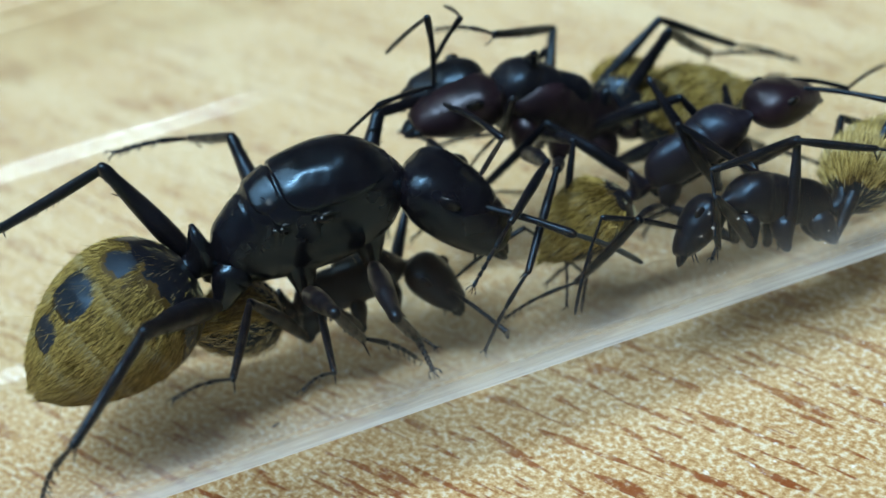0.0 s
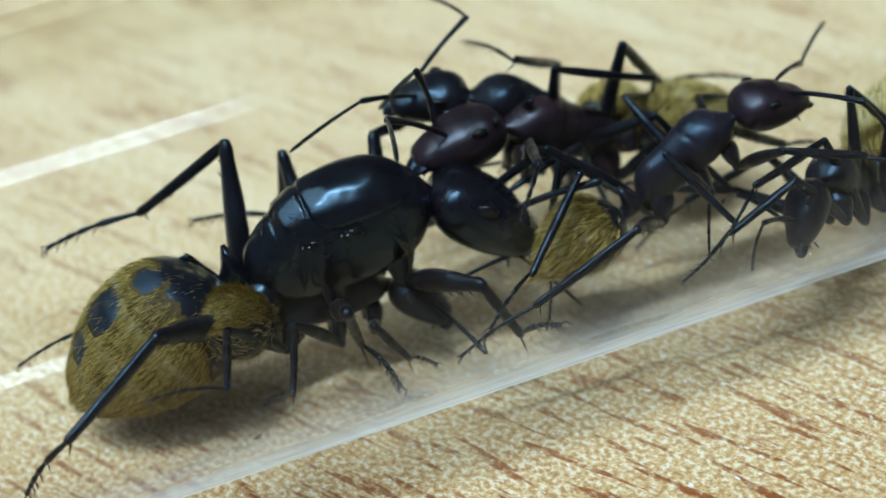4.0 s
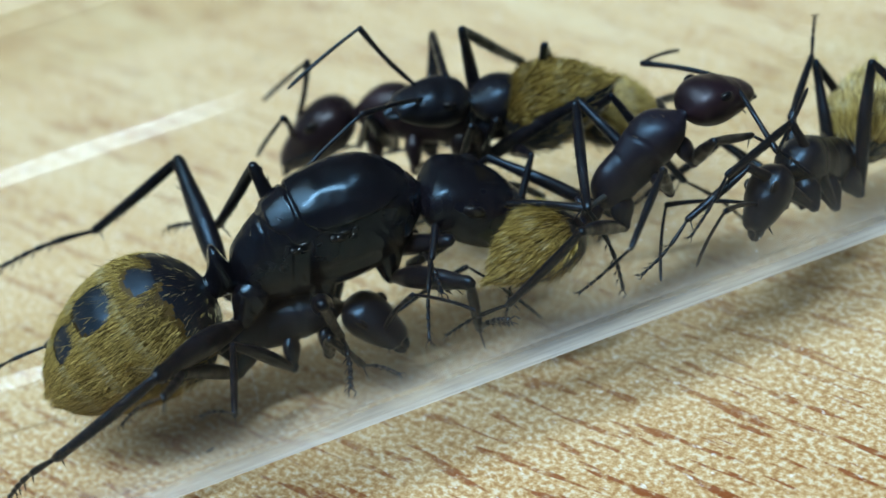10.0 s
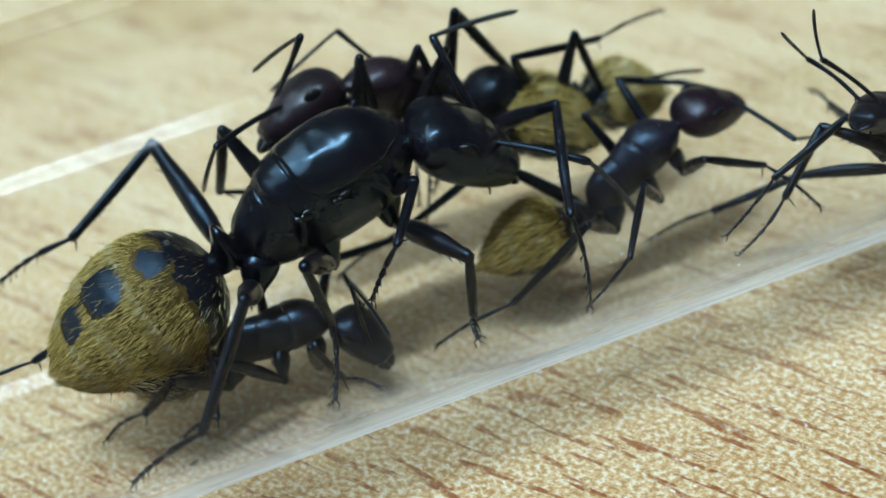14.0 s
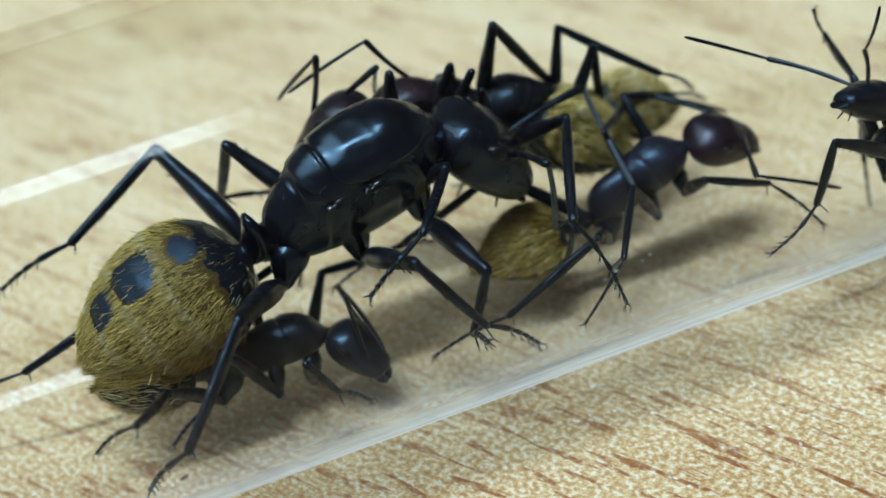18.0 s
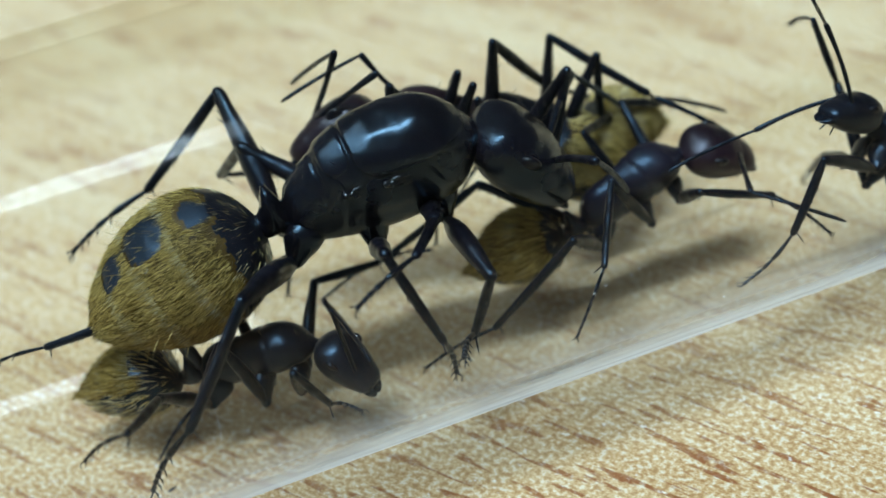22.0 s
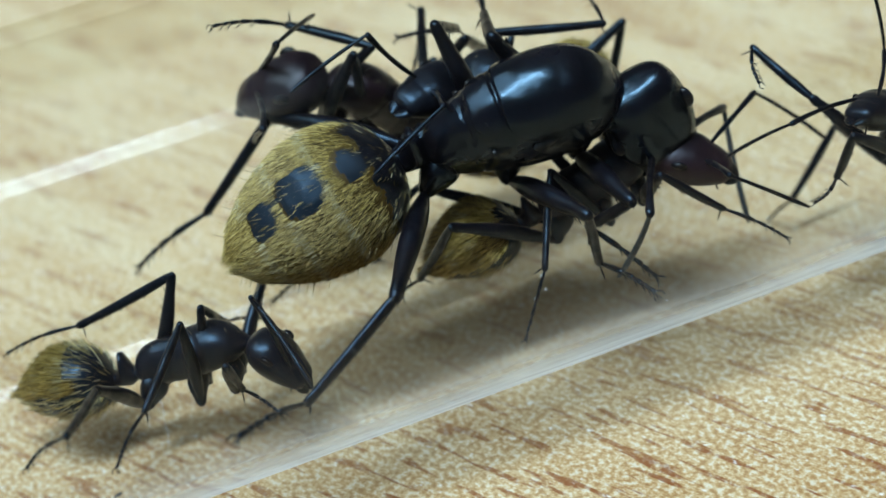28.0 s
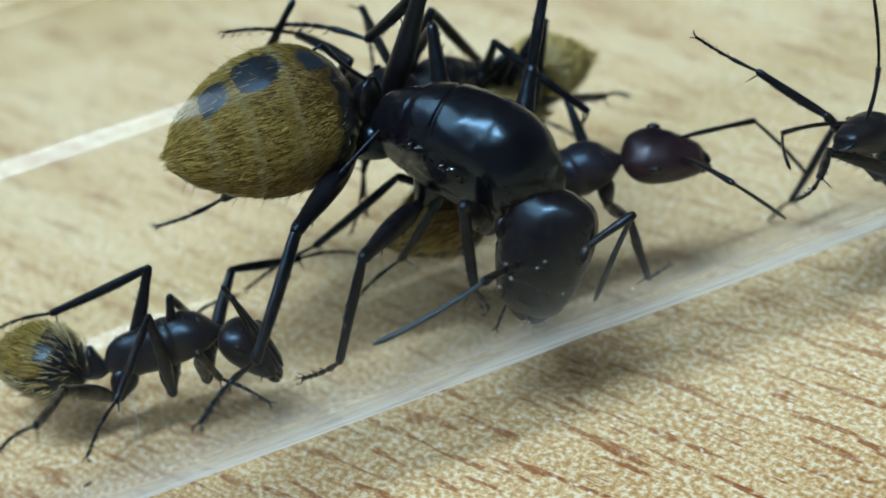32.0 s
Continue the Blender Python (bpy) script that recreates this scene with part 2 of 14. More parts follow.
def smooth_at(stations, x):
    """Stations (x, ...values): values at x, eased between the stations (Catmull-Rom)."""
    n = len(stations)
    for i in range(n - 1):
        if x <= stations[i + 1][0] or i == n - 2:
            a, b = stations[i], stations[i + 1]
            p, q = stations[max(i - 1, 0)], stations[min(i + 2, n - 1)]
            t = (x - a[0]) / (b[0] - a[0])
            out = []
            for k in range(1, len(a)):
                m0 = (b[k] - p[k]) / max(b[0] - p[0], 1e-9) * (b[0] - a[0])
                m1 = (q[k] - a[k]) / max(q[0] - a[0], 1e-9) * (b[0] - a[0])
                t2, t3 = t * t, t * t * t
                out.append((2 * t3 - 3 * t2 + 1) * a[k] + (t3 - 2 * t2 + t) * m0 + (-2 * t3 + 3 * t2) * b[k] + (t3 - t2) * m1)
            return out


def loft(stations, rings=24, around=20, squash=2.0, shape=None):
    """A closed body along x. Stations: x, half width, top, bottom. shape(x, angle) scales the radius locally."""
    x0, x1 = stations[0][0], stations[-1][0]
    verts, faces = [], []
    for i in range(rings):
        u = i / (rings - 1)
        u = 0.5 - 0.5 * math.cos(math.pi * u) if rings > 8 else u
        x = x0 + (x1 - x0) * u
        w, top, bot = smooth_at(stations, x)
        mid, h = (top + bot) / 2, max((top - bot) / 2, 0.004)
        w = max(w, 0.004)
        for j in range(around):
            a = 2 * math.pi * j / around
            ca, sa = math.cos(a), math.sin(a)
            k = (abs(ca) ** squash + abs(sa) ** squash) ** (-1 / squash)
            if shape:
                k *= shape(x, a)
            verts.append((x, w * ca * k, mid + h * sa * k))
    for i in range(rings - 1):
        for j in range(around):
            a, b = i * around + j, i * around + (j + 1) % around
            faces.append((a, a + around, b + around, b))
    faces.append(tuple(range(around)))
    faces.append(tuple(range((rings - 1) * around, rings * around))[::-1])
    return verts, faces


def scaled(stations, s):
    return [tuple(v * s for v in st) for st in stations]


def joined(pieces):
    verts, faces = [], []
    for v, f in pieces:
        n = len(verts)
        verts += v
        faces += [tuple(i + n for i in q) for q in f]
    return verts, faces


def spike(p, d, length, r):
    """A thin three-sided hair from p along d."""
    d = Vector(d).normalized()
    s = d.orthogonal().normalized()
    t = d.cross(s)
    p = Vector(p)
    base = [p + r * (math.cos(a) * s + math.sin(a) * t) for a in (0, 2.094, 4.189)]
    mid = [b + d * length * 0.55 for b in base]
    v = [tuple(b) for b in base] + [tuple(b) for b in mid] + [tuple(p + d * length)]
    return v, [(0, 1, 4, 3), (1, 2, 5, 4), (2, 0, 3, 5), (3, 4, 6), (4, 5, 6), (5, 3, 6)]


def ellipsoid(c, rx, ry, rz, n=12):
    st = [(-rx + 2 * rx * i / 12, *(lambda k: (ry * k, rz * k, -rz * k))(math.sqrt(max(0.0, 1 - (2 * i / 12 - 1) ** 2)))) for i in range(13)]
    v, f = loft(st, n, n + 2)
    return [(x + c[0], y + c[1], z + c[2]) for x, y, z in v], f


def part(name, me, parent, label=""):
    ob = new(name, me)
    ob.parent = parent
    if label:
        tagged(ob, label)
    return ob


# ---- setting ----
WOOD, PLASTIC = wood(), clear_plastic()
bm = bmesh.new()
bmesh.ops.create_grid(bm, x_segments=8, y_segments=8, size=2.5)
me = bpy.data.meshes.new("tabletop")
bm.to_mesh(me)
bm.free()
me.materials.append(WOOD)
tagged(new("ground", me), "pale wood-grain laminate tabletop with brown flecks", "tabletop", kind="structure")

PAINT = paint("grey_paint", (0.17, 0.20, 0.24))
CEILING = paint("ceiling_paint", (0.45, 0.52, 0.60))


def slab(name, x0, x1, y0, y1, z0, z1, mat, label, category):
    bm = bmesh.new()
    bmesh.ops.create_cube(bm, size=1.0, matrix=Matrix.LocRotScale(((x0 + x1) / 2, (y0 + y1) / 2, (z0 + z1) / 2), None, (x1 - x0, y1 - y0, z1 - z0)))
    me = bpy.data.meshes.new(name)
    bm.to_mesh(me)
    bm.free()
    me.materials.append(mat)
    return tagged(new(name, me), label, category, kind="structure")


slab("wall_north", -2.5, 2.5, 2.4, 2.5, 0, 2.0, PAINT, "plain grey painted wall of the room", "wall")
slab("wall_south", -2.5, 2.5, -2.5, -2.4, 0, 2.0, PAINT, "plain grey painted wall of the room", "wall")
slab("wall_east", 2.4, 2.5, -2.4, 2.4, 0, 2.0, PAINT, "plain grey painted wall of the room", "wall")
slab("wall_west", -2.5, -2.4, -2.4, 2.4, 0, 2.0, PAINT, "plain grey painted wall of the room", "wall")
slab("ceiling", -2.5, 2.5, -2.5, 2.5, 2.0, 2.1, CEILING, "plain pale painted ceiling of the room", "ceiling")

AXIS_Z, OUTER, INNER = 8.0, 8.0, 7.35


def tube_shell(r0, r1, x0, x1, around=192):
    """A straight round tube; its end faces have vertices of their own, so that the shading stays straight along it."""
    verts, faces = [], []
    for (xa, ra), (xb, rb) in (((x0, r0), (x0, r1)), ((x0, r1), (x1, r1)), ((x1, r1), (x1, r0)), ((x1, r0), (x0, r0))):
        n = len(verts)
        for x, r in ((xa, ra), (xb, rb)):
            verts += [(x, r * math.cos(2 * math.pi * j / around), r * math.sin(2 * math.pi * j / around)) for j in range(around)]
        for j in range(around):
            k = (j + 1) % around
            faces.append((n + j, n + k, n + around + k, n + around + j))
    return verts, faces


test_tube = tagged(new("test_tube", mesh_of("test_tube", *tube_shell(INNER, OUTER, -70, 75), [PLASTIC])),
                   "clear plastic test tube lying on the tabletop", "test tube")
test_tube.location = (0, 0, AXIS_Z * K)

# ---- ants ----
QUEEN_MESO = [(-0.35, 0.38, 0.20, -0.55), (-0.12, 0.68, 0.78, -1.02), (0.2, 0.88, 1.10, -1.32), (0.6, 1.03, 1.42, -1.50), (1.1, 1.18, 1.78, -1.64), (1.6, 1.32, 2.03, -1.72),
              (2.1, 1.45, 2.20, -1.77), (2.7, 1.56, 2.31, -1.8), (3.4, 1.61, 2.35, -1.8), (4.2, 1.60, 2.30, -1.74), (4.9, 1.50, 2.08, -1.56), (5.5, 1.25, 1.64, -1.2), (6.0, 0.88, 1.04, -0.6), (6.28, 0.55, 0.62, -0.25), (6.4, 0.30, 0.36, -0.1)]
WORK_MESO = [(-0.15, 0.22, 0.22, -0.24), (0.06, 0.46, 0.64, -0.50), (0.3, 0.56, 0.88, -0.66), (0.7, 0.62, 1.04, -0.74), (1.1, 0.64, 1.08, -0.77), (1.4, 0.66, 1.10, -0.78), (1.75, 0.72, 1.17, -0.78),
             (2.2, 0.85, 1.26, -0.72), (2.65, 0.94, 1.27, -0.62), (3.05, 0.93, 1.15, -0.50), (3.4, 0.80, 0.88, -0.36), (3.65, 0.54, 0.54, -0.20), (3.85, 0.30, 0.30, -0.05), (4.0, 0.20, 0.22, 0.02)]
HEAD = [(-0.1, 0.42, 0.28, -0.15), (0.1, 1.08, 0.76, -0.52), (0.5, 1.40, 1.10, -0.90), (1.2, 1.54, 1.24, -1.14), (2.0, 1.52, 1.18, -1.17),
        (2.8, 1.39, 0.98, -1.08), (3.4, 1.19, 0.75, -0.94), (3.85, 0.97, 0.52, -0.75), (4.08, 0.66, 0.3, -0.54)]
WORK_HEAD = [(-0.1, 0.30, 0.24, -0.14), (0.1, 0.82, 0.68, -0.48), (0.5, 1.24, 1.06, -0.88), (1.2, 1.46, 1.26, -1.12), (2.0, 1.42, 1.16, -1.12),
             (2.8, 1.24, 0.90, -1.00), (3.4, 1.04, 0.62, -0.82), (3.85, 0.84, 0.38, -0.62), (4.06, 0.56, 0.18, -0.42)]
GASTER = [(-0.1, 0.3, 0.3, -0.3), (0.15, 1.05, 1.1, -1.0), (0.7, 1.78, 1.92, -1.78), (1.6, 2.2, 2.44, -2.22), (2.5, 2.3, 2.55, -2.35), (3.5, 2.16, 2.4, -2.24),
          (4.5, 1.78, 1.96, -1.86), (5.3, 1.30, 1.40, -1.42), (5.85, 0.88, 0.88, -1.0), (6.12, 0.52, 0.45, -0.64), (6.22, 0.18, 0.06, -0.28)]
WORK_GASTER = [(-0.05, 0.15, 0.15, -0.15), (0.1, 0.52, 0.55, -0.46), (0.4, 0.92, 1.0, -0.78), (1.0, 1.20, 1.32, -1.0), (1.7, 1.22, 1.32, -1.02), (2.4, 0.96, 1.0, -0.88),
               (3.0, 0.56, 0.50, -0.60), (3.35, 0.24, 0.12, -0.34), (3.5, 0.08, -0.04, -0.16)]


def gaster_mesh(name, st, hairs, spots, edge, hair_len, rng_seed, steps, bare=-0.08):
    """Gaster along +x with tergite steps; golden where it is hairy, black at the base and in the spots. Returns body and hair meshes."""
    length = st[-1][0]

    def step(x, a):
        k = 1.0
        for s in steps:
            if 0 <= x - s * length < 0.10 * length:
                k -= 0.05 * (1 - (x - s * length) / (0.10 * length))
        return k

    verts, faces = loft(st, 90, 72, 2.05, step)

    def tone(x, y, z):
        """0: bare black, 1: golden, 2: bare grey-black spot."""
        n = noise.noise(Vector((x * 2.1, y * 2.1, z * 2.1)))
        w, top, bot = smooth_at(st, min(max(x, st[0][0]), length))
        up = (z - (top + bot) / 2) / max((top - bot) / 2, 0.01)
        if x < edge * length * (1 + 0.5 * n) + (0.20 if spots else 0.12) * length * max(0.0, 0.25 - up):
            return 0
        for sx, half, wide in spots:
            if up > 0.2 and abs((x - sx * length) / (half * length)) ** 3 + abs(y / (wide * length)) ** 3 < 1 + 0.45 * n:
                return 2
        if up < (-0.55 if spots else bare) + 0.25 * n:
            return 0
        return 1

    fm = []
    for f in faces:
        c = [sum(verts[i][k] for i in f) / len(f) for k in range(3)]
        fm.append(tone(*c))
    body = mesh_of(name, verts, faces, [SATIN, GOLD, SPOT], fm)
    rng = random.Random(rng_seed)
    pieces, pale = [], []
    while len(pieces) < hairs:
        x = length * rng.random()
        w, top, bot = smooth_at(st, x)
        if rng.random() > w / (0.45 * length):
            continue
        a = rng.random() * 2 * math.pi
        h, mid = (top - bot) / 2, (top + bot) / 2
        p = (x, w * math.cos(a) * 0.99, mid + h * math.sin(a) * 0.99)
        k = tone(*p)
        if k != 1 and rng.random() > (0.008 if k == 2 else 0.05 if spots else 0.06):
            continue
        slope = (smooth_at(st, min(x + 0.05 * length, length))[0] - w) / (0.05 * length)
        out = Vector((-slope, math.cos(a), math.sin(a))).normalized()
        back = Vector((1, slope * math.cos(a), slope * math.sin(a))).normalized()
        lift = (0.09 if spots else 0.18) + (0.22 if spots else 0.42) * rng.random() ** 2
        d = back + out * lift + Vector([rng.uniform(-0.18, 0.18) for _ in range(3)])
        near = any(-0.045 < x / length - q < 0.0 for q in steps)
        (pale if (near and rng.random() < 0.5 or k == 0 and rng.random() < 0.7) else pieces).append(spike(p, d, hair_len * rng.uniform(0.6, 1.15), (0.0048 if spots else 0.0095) + 0.0045 * rng.random()))
    for i in range(hairs // 260):  # longer erect hairs
        x = length * rng.uniform(0.2, 0.98)
        w, top, bot = smooth_at(st, x)
        a = rng.random() * 2 * math.pi
        p = (x, w * math.cos(a), (top + bot) / 2 + (top - bot) / 2 * math.sin(a))
        pieces.append(spike(p, (0.9, math.cos(a), math.sin(a)), hair_len * 1.35, 0.007))
    return body, mesh_of(name + "_hair", *joined(pieces + pale), [HAIR, PALE], [0] * (6 * len(pieces)) + [1] * (6 * len(pale)), smooth=False)


def segment_mesh(name, length, r0, r1, r2, mat, bow=0.0, flat=0.8, spurs=0, hairs=0, seed=3):
    """A leg segment along +x: radius r0 at the start, r1 in the middle, r2 at the end."""
    st = [(-r0 * 0.6, r0 * 0.55, r0 * 0.6, -r0 * 0.6), (0.04 * length, r0 * 0.9 * flat, r0, -r0), (0.3 * length, r1 * flat, r1, -r1 * 0.95), (0.62 * length, r1 * 0.93 * flat, r1 * 0.95, -r1 * 0.9),
          (0.9 * length, r2 * flat, r2, -r2), (length, r2 * 0.95 * flat, r2, -r2), (length + r2 * 0.6, r2 * 0.4, r2 * 0.4, -r2 * 0.4)]
    v, f = loft(st, 14, 10)
    v = [(x, y, z + bow * length * math.sin(math.pi * min(max(x / length, 0), 1))) for x, y, z in v]
    pieces = [(v, f)]
    rng = random.Random(seed)
    for s in range(spurs):
        pieces.append(spike((length * 0.97, 0, -r2 * 0.5), (0.55, 0.25 * (1 if s else -1), -1), r2 * 4.2, r2 * 0.22))
    for i in range(hairs):
        u = rng.uniform(0.3, 0.97)
        w, top, bot = smooth_at(st, u * length)
        a = rng.uniform(-2.6, -0.5)
        p = (u * length, w * 0.85 * math.cos(a), (top + bot) / 2 + (top - bot) / 2 * 0.9 * math.sin(a) + bow * length * math.sin(math.pi * u))
        pieces.append(spike(p, (1.0, 0.5 * math.cos(a), 0.6 * math.sin(a)), r1 * 0.9, r1 * 0.06))
    return mesh_of(name, *joined(pieces), [mat])


def tarsus_mesh(name, length, r, mat):
    cuts = [0.0, 0.44, 0.62, 0.75, 0.84, 0.97]
    pieces = []
    for a, b in zip(cuts, cuts[1:]):
        n = (b - a) * length
        k = 1.0 - 0.25 * a
        st = [(a * length, r * 0.55 * k, r * 0.6 * k, -r * 0.6 * k), (a * length + n * 0.3, r * 0.75 * k, r * 0.75 * k, -r * 0.75 * k),
              (a * length + n * 0.92, r * k, r * 1.05 * k, -r * 1.05 * k), (b * length, r * 0.7 * k, r * 0.7 * k, -r * 0.7 * k)]
        pieces.append(loft(st, 6, 8))
        pieces.append(spike((b * length - 0.02, 0, -r * 0.7), (0.9, 0.3, -0.7), r * 3.0, r * 0.18))
        pieces.append(spike((b * length - 0.02, 0, -r * 0.7), (0.9, -0.3, -0.7), r * 3.0, r * 0.18))
    for s in (-1, 1):
        pieces.append(spike((0.96 * length, s * r * 0.3, 0), (0.75, s * 0.5, 0.15), r * 2.6, r * 0.3))
        pieces.append(spike((0.96 * length + r * 1.7, s * r * 1.5, 0.05 * r), (0.45, s * 0.25, -1), r * 1.8, r * 0.24))
    v, f = joined(pieces)
    v = [(x, y, z - 0.05 * length * math.sin(math.pi * min(max(x / length, 0), 1)) * -1) for x, y, z in v]
    return mesh_of(name, v, f, [mat])


def funiculus_mesh(name, length, r, mat):
    """The whip of the antenna: eleven short joints, barely waisted, bent a little downwards."""
    n = 11

    def waist(x, a):
        return 1.0 - 0.07 * (0.5 + 0.5 * math.cos(2 * math.pi * n * x / length)) ** 3

    st = [(0, *[r * q for q in (0.7, 0.7, -0.7)]), (0.15 * length, *[r * q for q in (0.85, 0.85, -0.85)]), (0.7 * length, r, r, -r), (0.93 * length, *[r * q for q in (0.9, 0.9, -0.9)]), (length, *[r * q for q in (0.45, 0.45, -0.45)])]
    v, f = loft(st, 66, 10, 2.0, waist)
    return mesh_of(name, [(x, y, z - 0.10 * length * (x / length) ** 2) for x, y, z in v], f, [mat])


def setae(points, mat, name):
    return mesh_of(name, *joined([spike(p, d, n, r) for p, d, n, r in points]), [mat], smooth=False)


def plate_mesh(name, st, x0, x1, wide, front, rear, rise, mat, squash=2.2, mark=None, nx=46, na=40):
    """A back plate that follows the body st from x0 to x1, a little proud of it, its rim sunk in. wide: half angle; front, rear: how square its ends are."""
    verts, faces = [], []
    for i in range(nx + 1):
        u = i / nx
        u = 0.5 - 0.5 * math.cos(math.pi * u)
        x = x0 + (x1 - x0) * u
        w, top, bot = smooth_at(st, x)
        mid, h = (top + bot) / 2, (top - bot) / 2
        v = 2 * u - 1
        half = wide * (1 - min(abs(v), 0.9995) ** (front if v > 0 else rear)) ** (1 / (front if v > 0 else rear))
        for j in range(na + 1):
            q = -math.cos(math.pi * j / na)
            a = math.pi / 2 + half * q
            rim = min(half * (1 - abs(q)) * w, (x - x0), (x1 - x))
            off = -0.05 + (rise + 0.05) * min(1.0, rim / 0.11) ** 0.5
            if mark:
                off -= mark(x, half * q)
            ca, sa = math.cos(a), math.sin(a)
            k = (abs(ca) ** squash + abs(sa) ** squash) ** (-1 / squash)
            verts.append((x, (w * k + off) * ca, mid + (h * k + off) * sa))
    for i in range(nx):
        for j in range(na):
            n = i * (na + 1) + j
            faces.append((n, n + na + 1, n + na + 2, n + 1))
    return mesh_of(name, verts, faces, [mat])


def ant_kit(kind, tint_body, tint_head, s=1.0, queen=False, slim=1.0, skull=1.0, bare=-0.08):
    """All meshes of one ant. s scales a worker, slim its thorax's girth, skull its head; bare: how far up its abdomen is black."""
    kit = {}
    rng = random.Random(11 if queen else 5)
    if queen:
        h, legs, r, ant = 1.0, ((4.0, 2.9, 2.9), (4.5, 3.5, 3.1), (5.3, 4.2, 3.5)), 1.0, (3.3, 4.0)

        def ribs(x, a):
            up, side = max(0.0, math.sin(a)), max(0.0, math.cos(a) ** 2 - 0.15)
            k = 1.0 - 0.05 * math.exp(-((x - 1.05) / 0.08) ** 2) * up - 0.02 * math.exp(-((x - 0.85) / 0.06) ** 2) * up
            if x < 1.2:
                k += 0.004 * math.sin(x * 15.0 + 0.8 * math.cos(3 * a)) * up ** 0.5
            # seams between the side plates
            k -= 0.06 * math.exp(-((x - 1.55 - 0.5 * math.sin(a)) / 0.08) ** 2) * side
            k -= 0.05 * math.exp(-((x - 4.6 + 0.7 * math.sin(a)) / 0.08) ** 2) * side
            k -= 0.045 * math.exp(-((math.sin(a) + 0.15 + 0.05 * x) / 0.08) ** 2) * (1.0 if 1.7 < x < 4.2 else 0.0)
            return k

        def lines(x, q):
            """The middle line and two slanting side lines of the back."""
            side = abs(abs(q) - 0.62 - 0.10 * (x - 3.2)) if 2.9 < x < 4.6 else 1.0
            return 0.018 * math.exp(-(side / 0.03) ** 2) + (0.010 * math.exp(-(q / 0.025) ** 2) if x > 4.2 else 0.0)

        kit["mesosoma"] = mesh_of("queen_mesosoma", *loft(QUEEN_MESO, 130, 64, 2.2, ribs), [tint_body])
        kit["scutum"] = plate_mesh("scutum", QUEEN_MESO, 2.20, 6.12, 1.14, 2.6, 4.5, 0.09, tint_body, mark=lines)
        kit["scutellum"] = plate_mesh("scutellum", QUEEN_MESO, 1.18, 2.19, 0.86, 4.0, 2.4, 0.08, tint_body, nx=24, na=28)
        kit["side_plate"] = plate_mesh("axilla", QUEEN_MESO, 1.5, 2.18, 1.16, 6.0, 2.0, 0.035, tint_body, nx=18, na=28)
        lumps = [((0, 0, 0), 0.34, 0.20, 0.15), ((0.34, 0.03, 0.09), 0.17, 0.20, 0.14), ((-0.34, 0.02, -0.08), 0.15, 0.17, 0.12), ((0.10, 0.05, -0.22), 0.26, 0.15, 0.08), ((0.46, 0.0, -0.14), 0.12, 0.15, 0.12)]
        kit["wing_scar"] = mesh_of("wing_scar", *joined([ellipsoid(*q) for q in lumps]), [SHINY])
        kit["ocellus"] = mesh_of("ocellus", *ellipsoid((0, 0, 0), 0.06, 0.06, 0.035), [BLACK])
        kit["petiole"] = mesh_of("petiole", *joined([loft([(-1.45, 0.3, 0.2, -0.45), (-1.1, 0.5, 0.35, -0.6), (-0.75, 0.62, 1.35, -0.65), (-0.55, 0.6, 1.25, -0.65), (-0.3, 0.4, 0.3, -0.5), (0.1, 0.3, 0.25, -0.35)], 18, 18)]), [tint_body])
        kit["gaster"], kit["hair"] = gaster_mesh("queen_gaster", GASTER, 34000, [(0.205, 0.065, 0.095), (0.475, 0.135, 0.122), (0.72, 0.092, 0.100)], 0.145, 0.43, 21, (0.36, 0.60, 0.80))
        hip = [(4.4, 0.95, -2.1), (2.0, 1.0, -2.2), (-0.7, 0.8, -1.5)]
    else:
        h, legs, r, ant = 0.67 * s * skull, [tuple(s * v for v in q) for q in ((3.2, 2.6, 2.4), (3.6, 3.2, 2.6), (4.5, 4.0, 3.1))], 0.66 * s, (2.9 * s, 3.2 * s)

        def seams(x, a):
            x /= s
            k = 1.0 - 0.055 * math.exp(-((x - 2.15 - 0.25 * abs(math.cos(a))) / 0.06) ** 2) - 0.035 * math.exp(-((x - 1.25 - 0.2 * math.sin(a)) / 0.06) ** 2)
            return k - 0.03 * math.exp(-((math.sin(a) + 0.1) / 0.08) ** 2) * (1.0 if 0.3 < x < 2.0 else 0.0)

        kit["mesosoma"] = mesh_of("worker_mesosoma", *loft([(x, w * slim, top * slim, bot * slim) for x, w, top, bot in scaled(WORK_MESO, s)], 90, 44, 2.15, seams), [tint_body])
        kit["petiole"] = mesh_of("petiole", *loft(scaled([(-1.02, 0.18, 0.12, -0.28), (-0.75, 0.3, 0.2, -0.36), (-0.52, 0.4, 0.85, -0.4), (-0.38, 0.36, 0.8, -0.4), (-0.2, 0.24, 0.2, -0.3), (0.1, 0.2, 0.18, -0.2)], s), 16, 16), [tint_body])
        if "gaster" not in SHARED or SHARED["key"] != (s, bare):
            SHARED["gaster"] = gaster_mesh("worker_gaster", scaled(WORK_GASTER, s), 4200, [], 0.13 if bare < 0 else 0.36, 0.58, 8, (0.38, 0.62, 0.82), bare)
            SHARED["key"] = (s, bare)
        kit["gaster"], kit["hair"] = SHARED["gaster"]
        hip = [tuple(s * v for v in q) for q in ((3.0, 0.6, -1.25), (1.75, 0.65, -1.35), (-0.1, 0.5, -1.08))]
    kit["hip"] = hip

    def brow(x, a):
        x /= h
        return 1.0 - 0.05 * math.exp(-((x - 3.05) / 0.12) ** 2) * max(0.0, math.sin(a)) + 0.03 * math.exp(-((x - 2.3) / 0.3) ** 2) * max(0.0, math.sin(a))

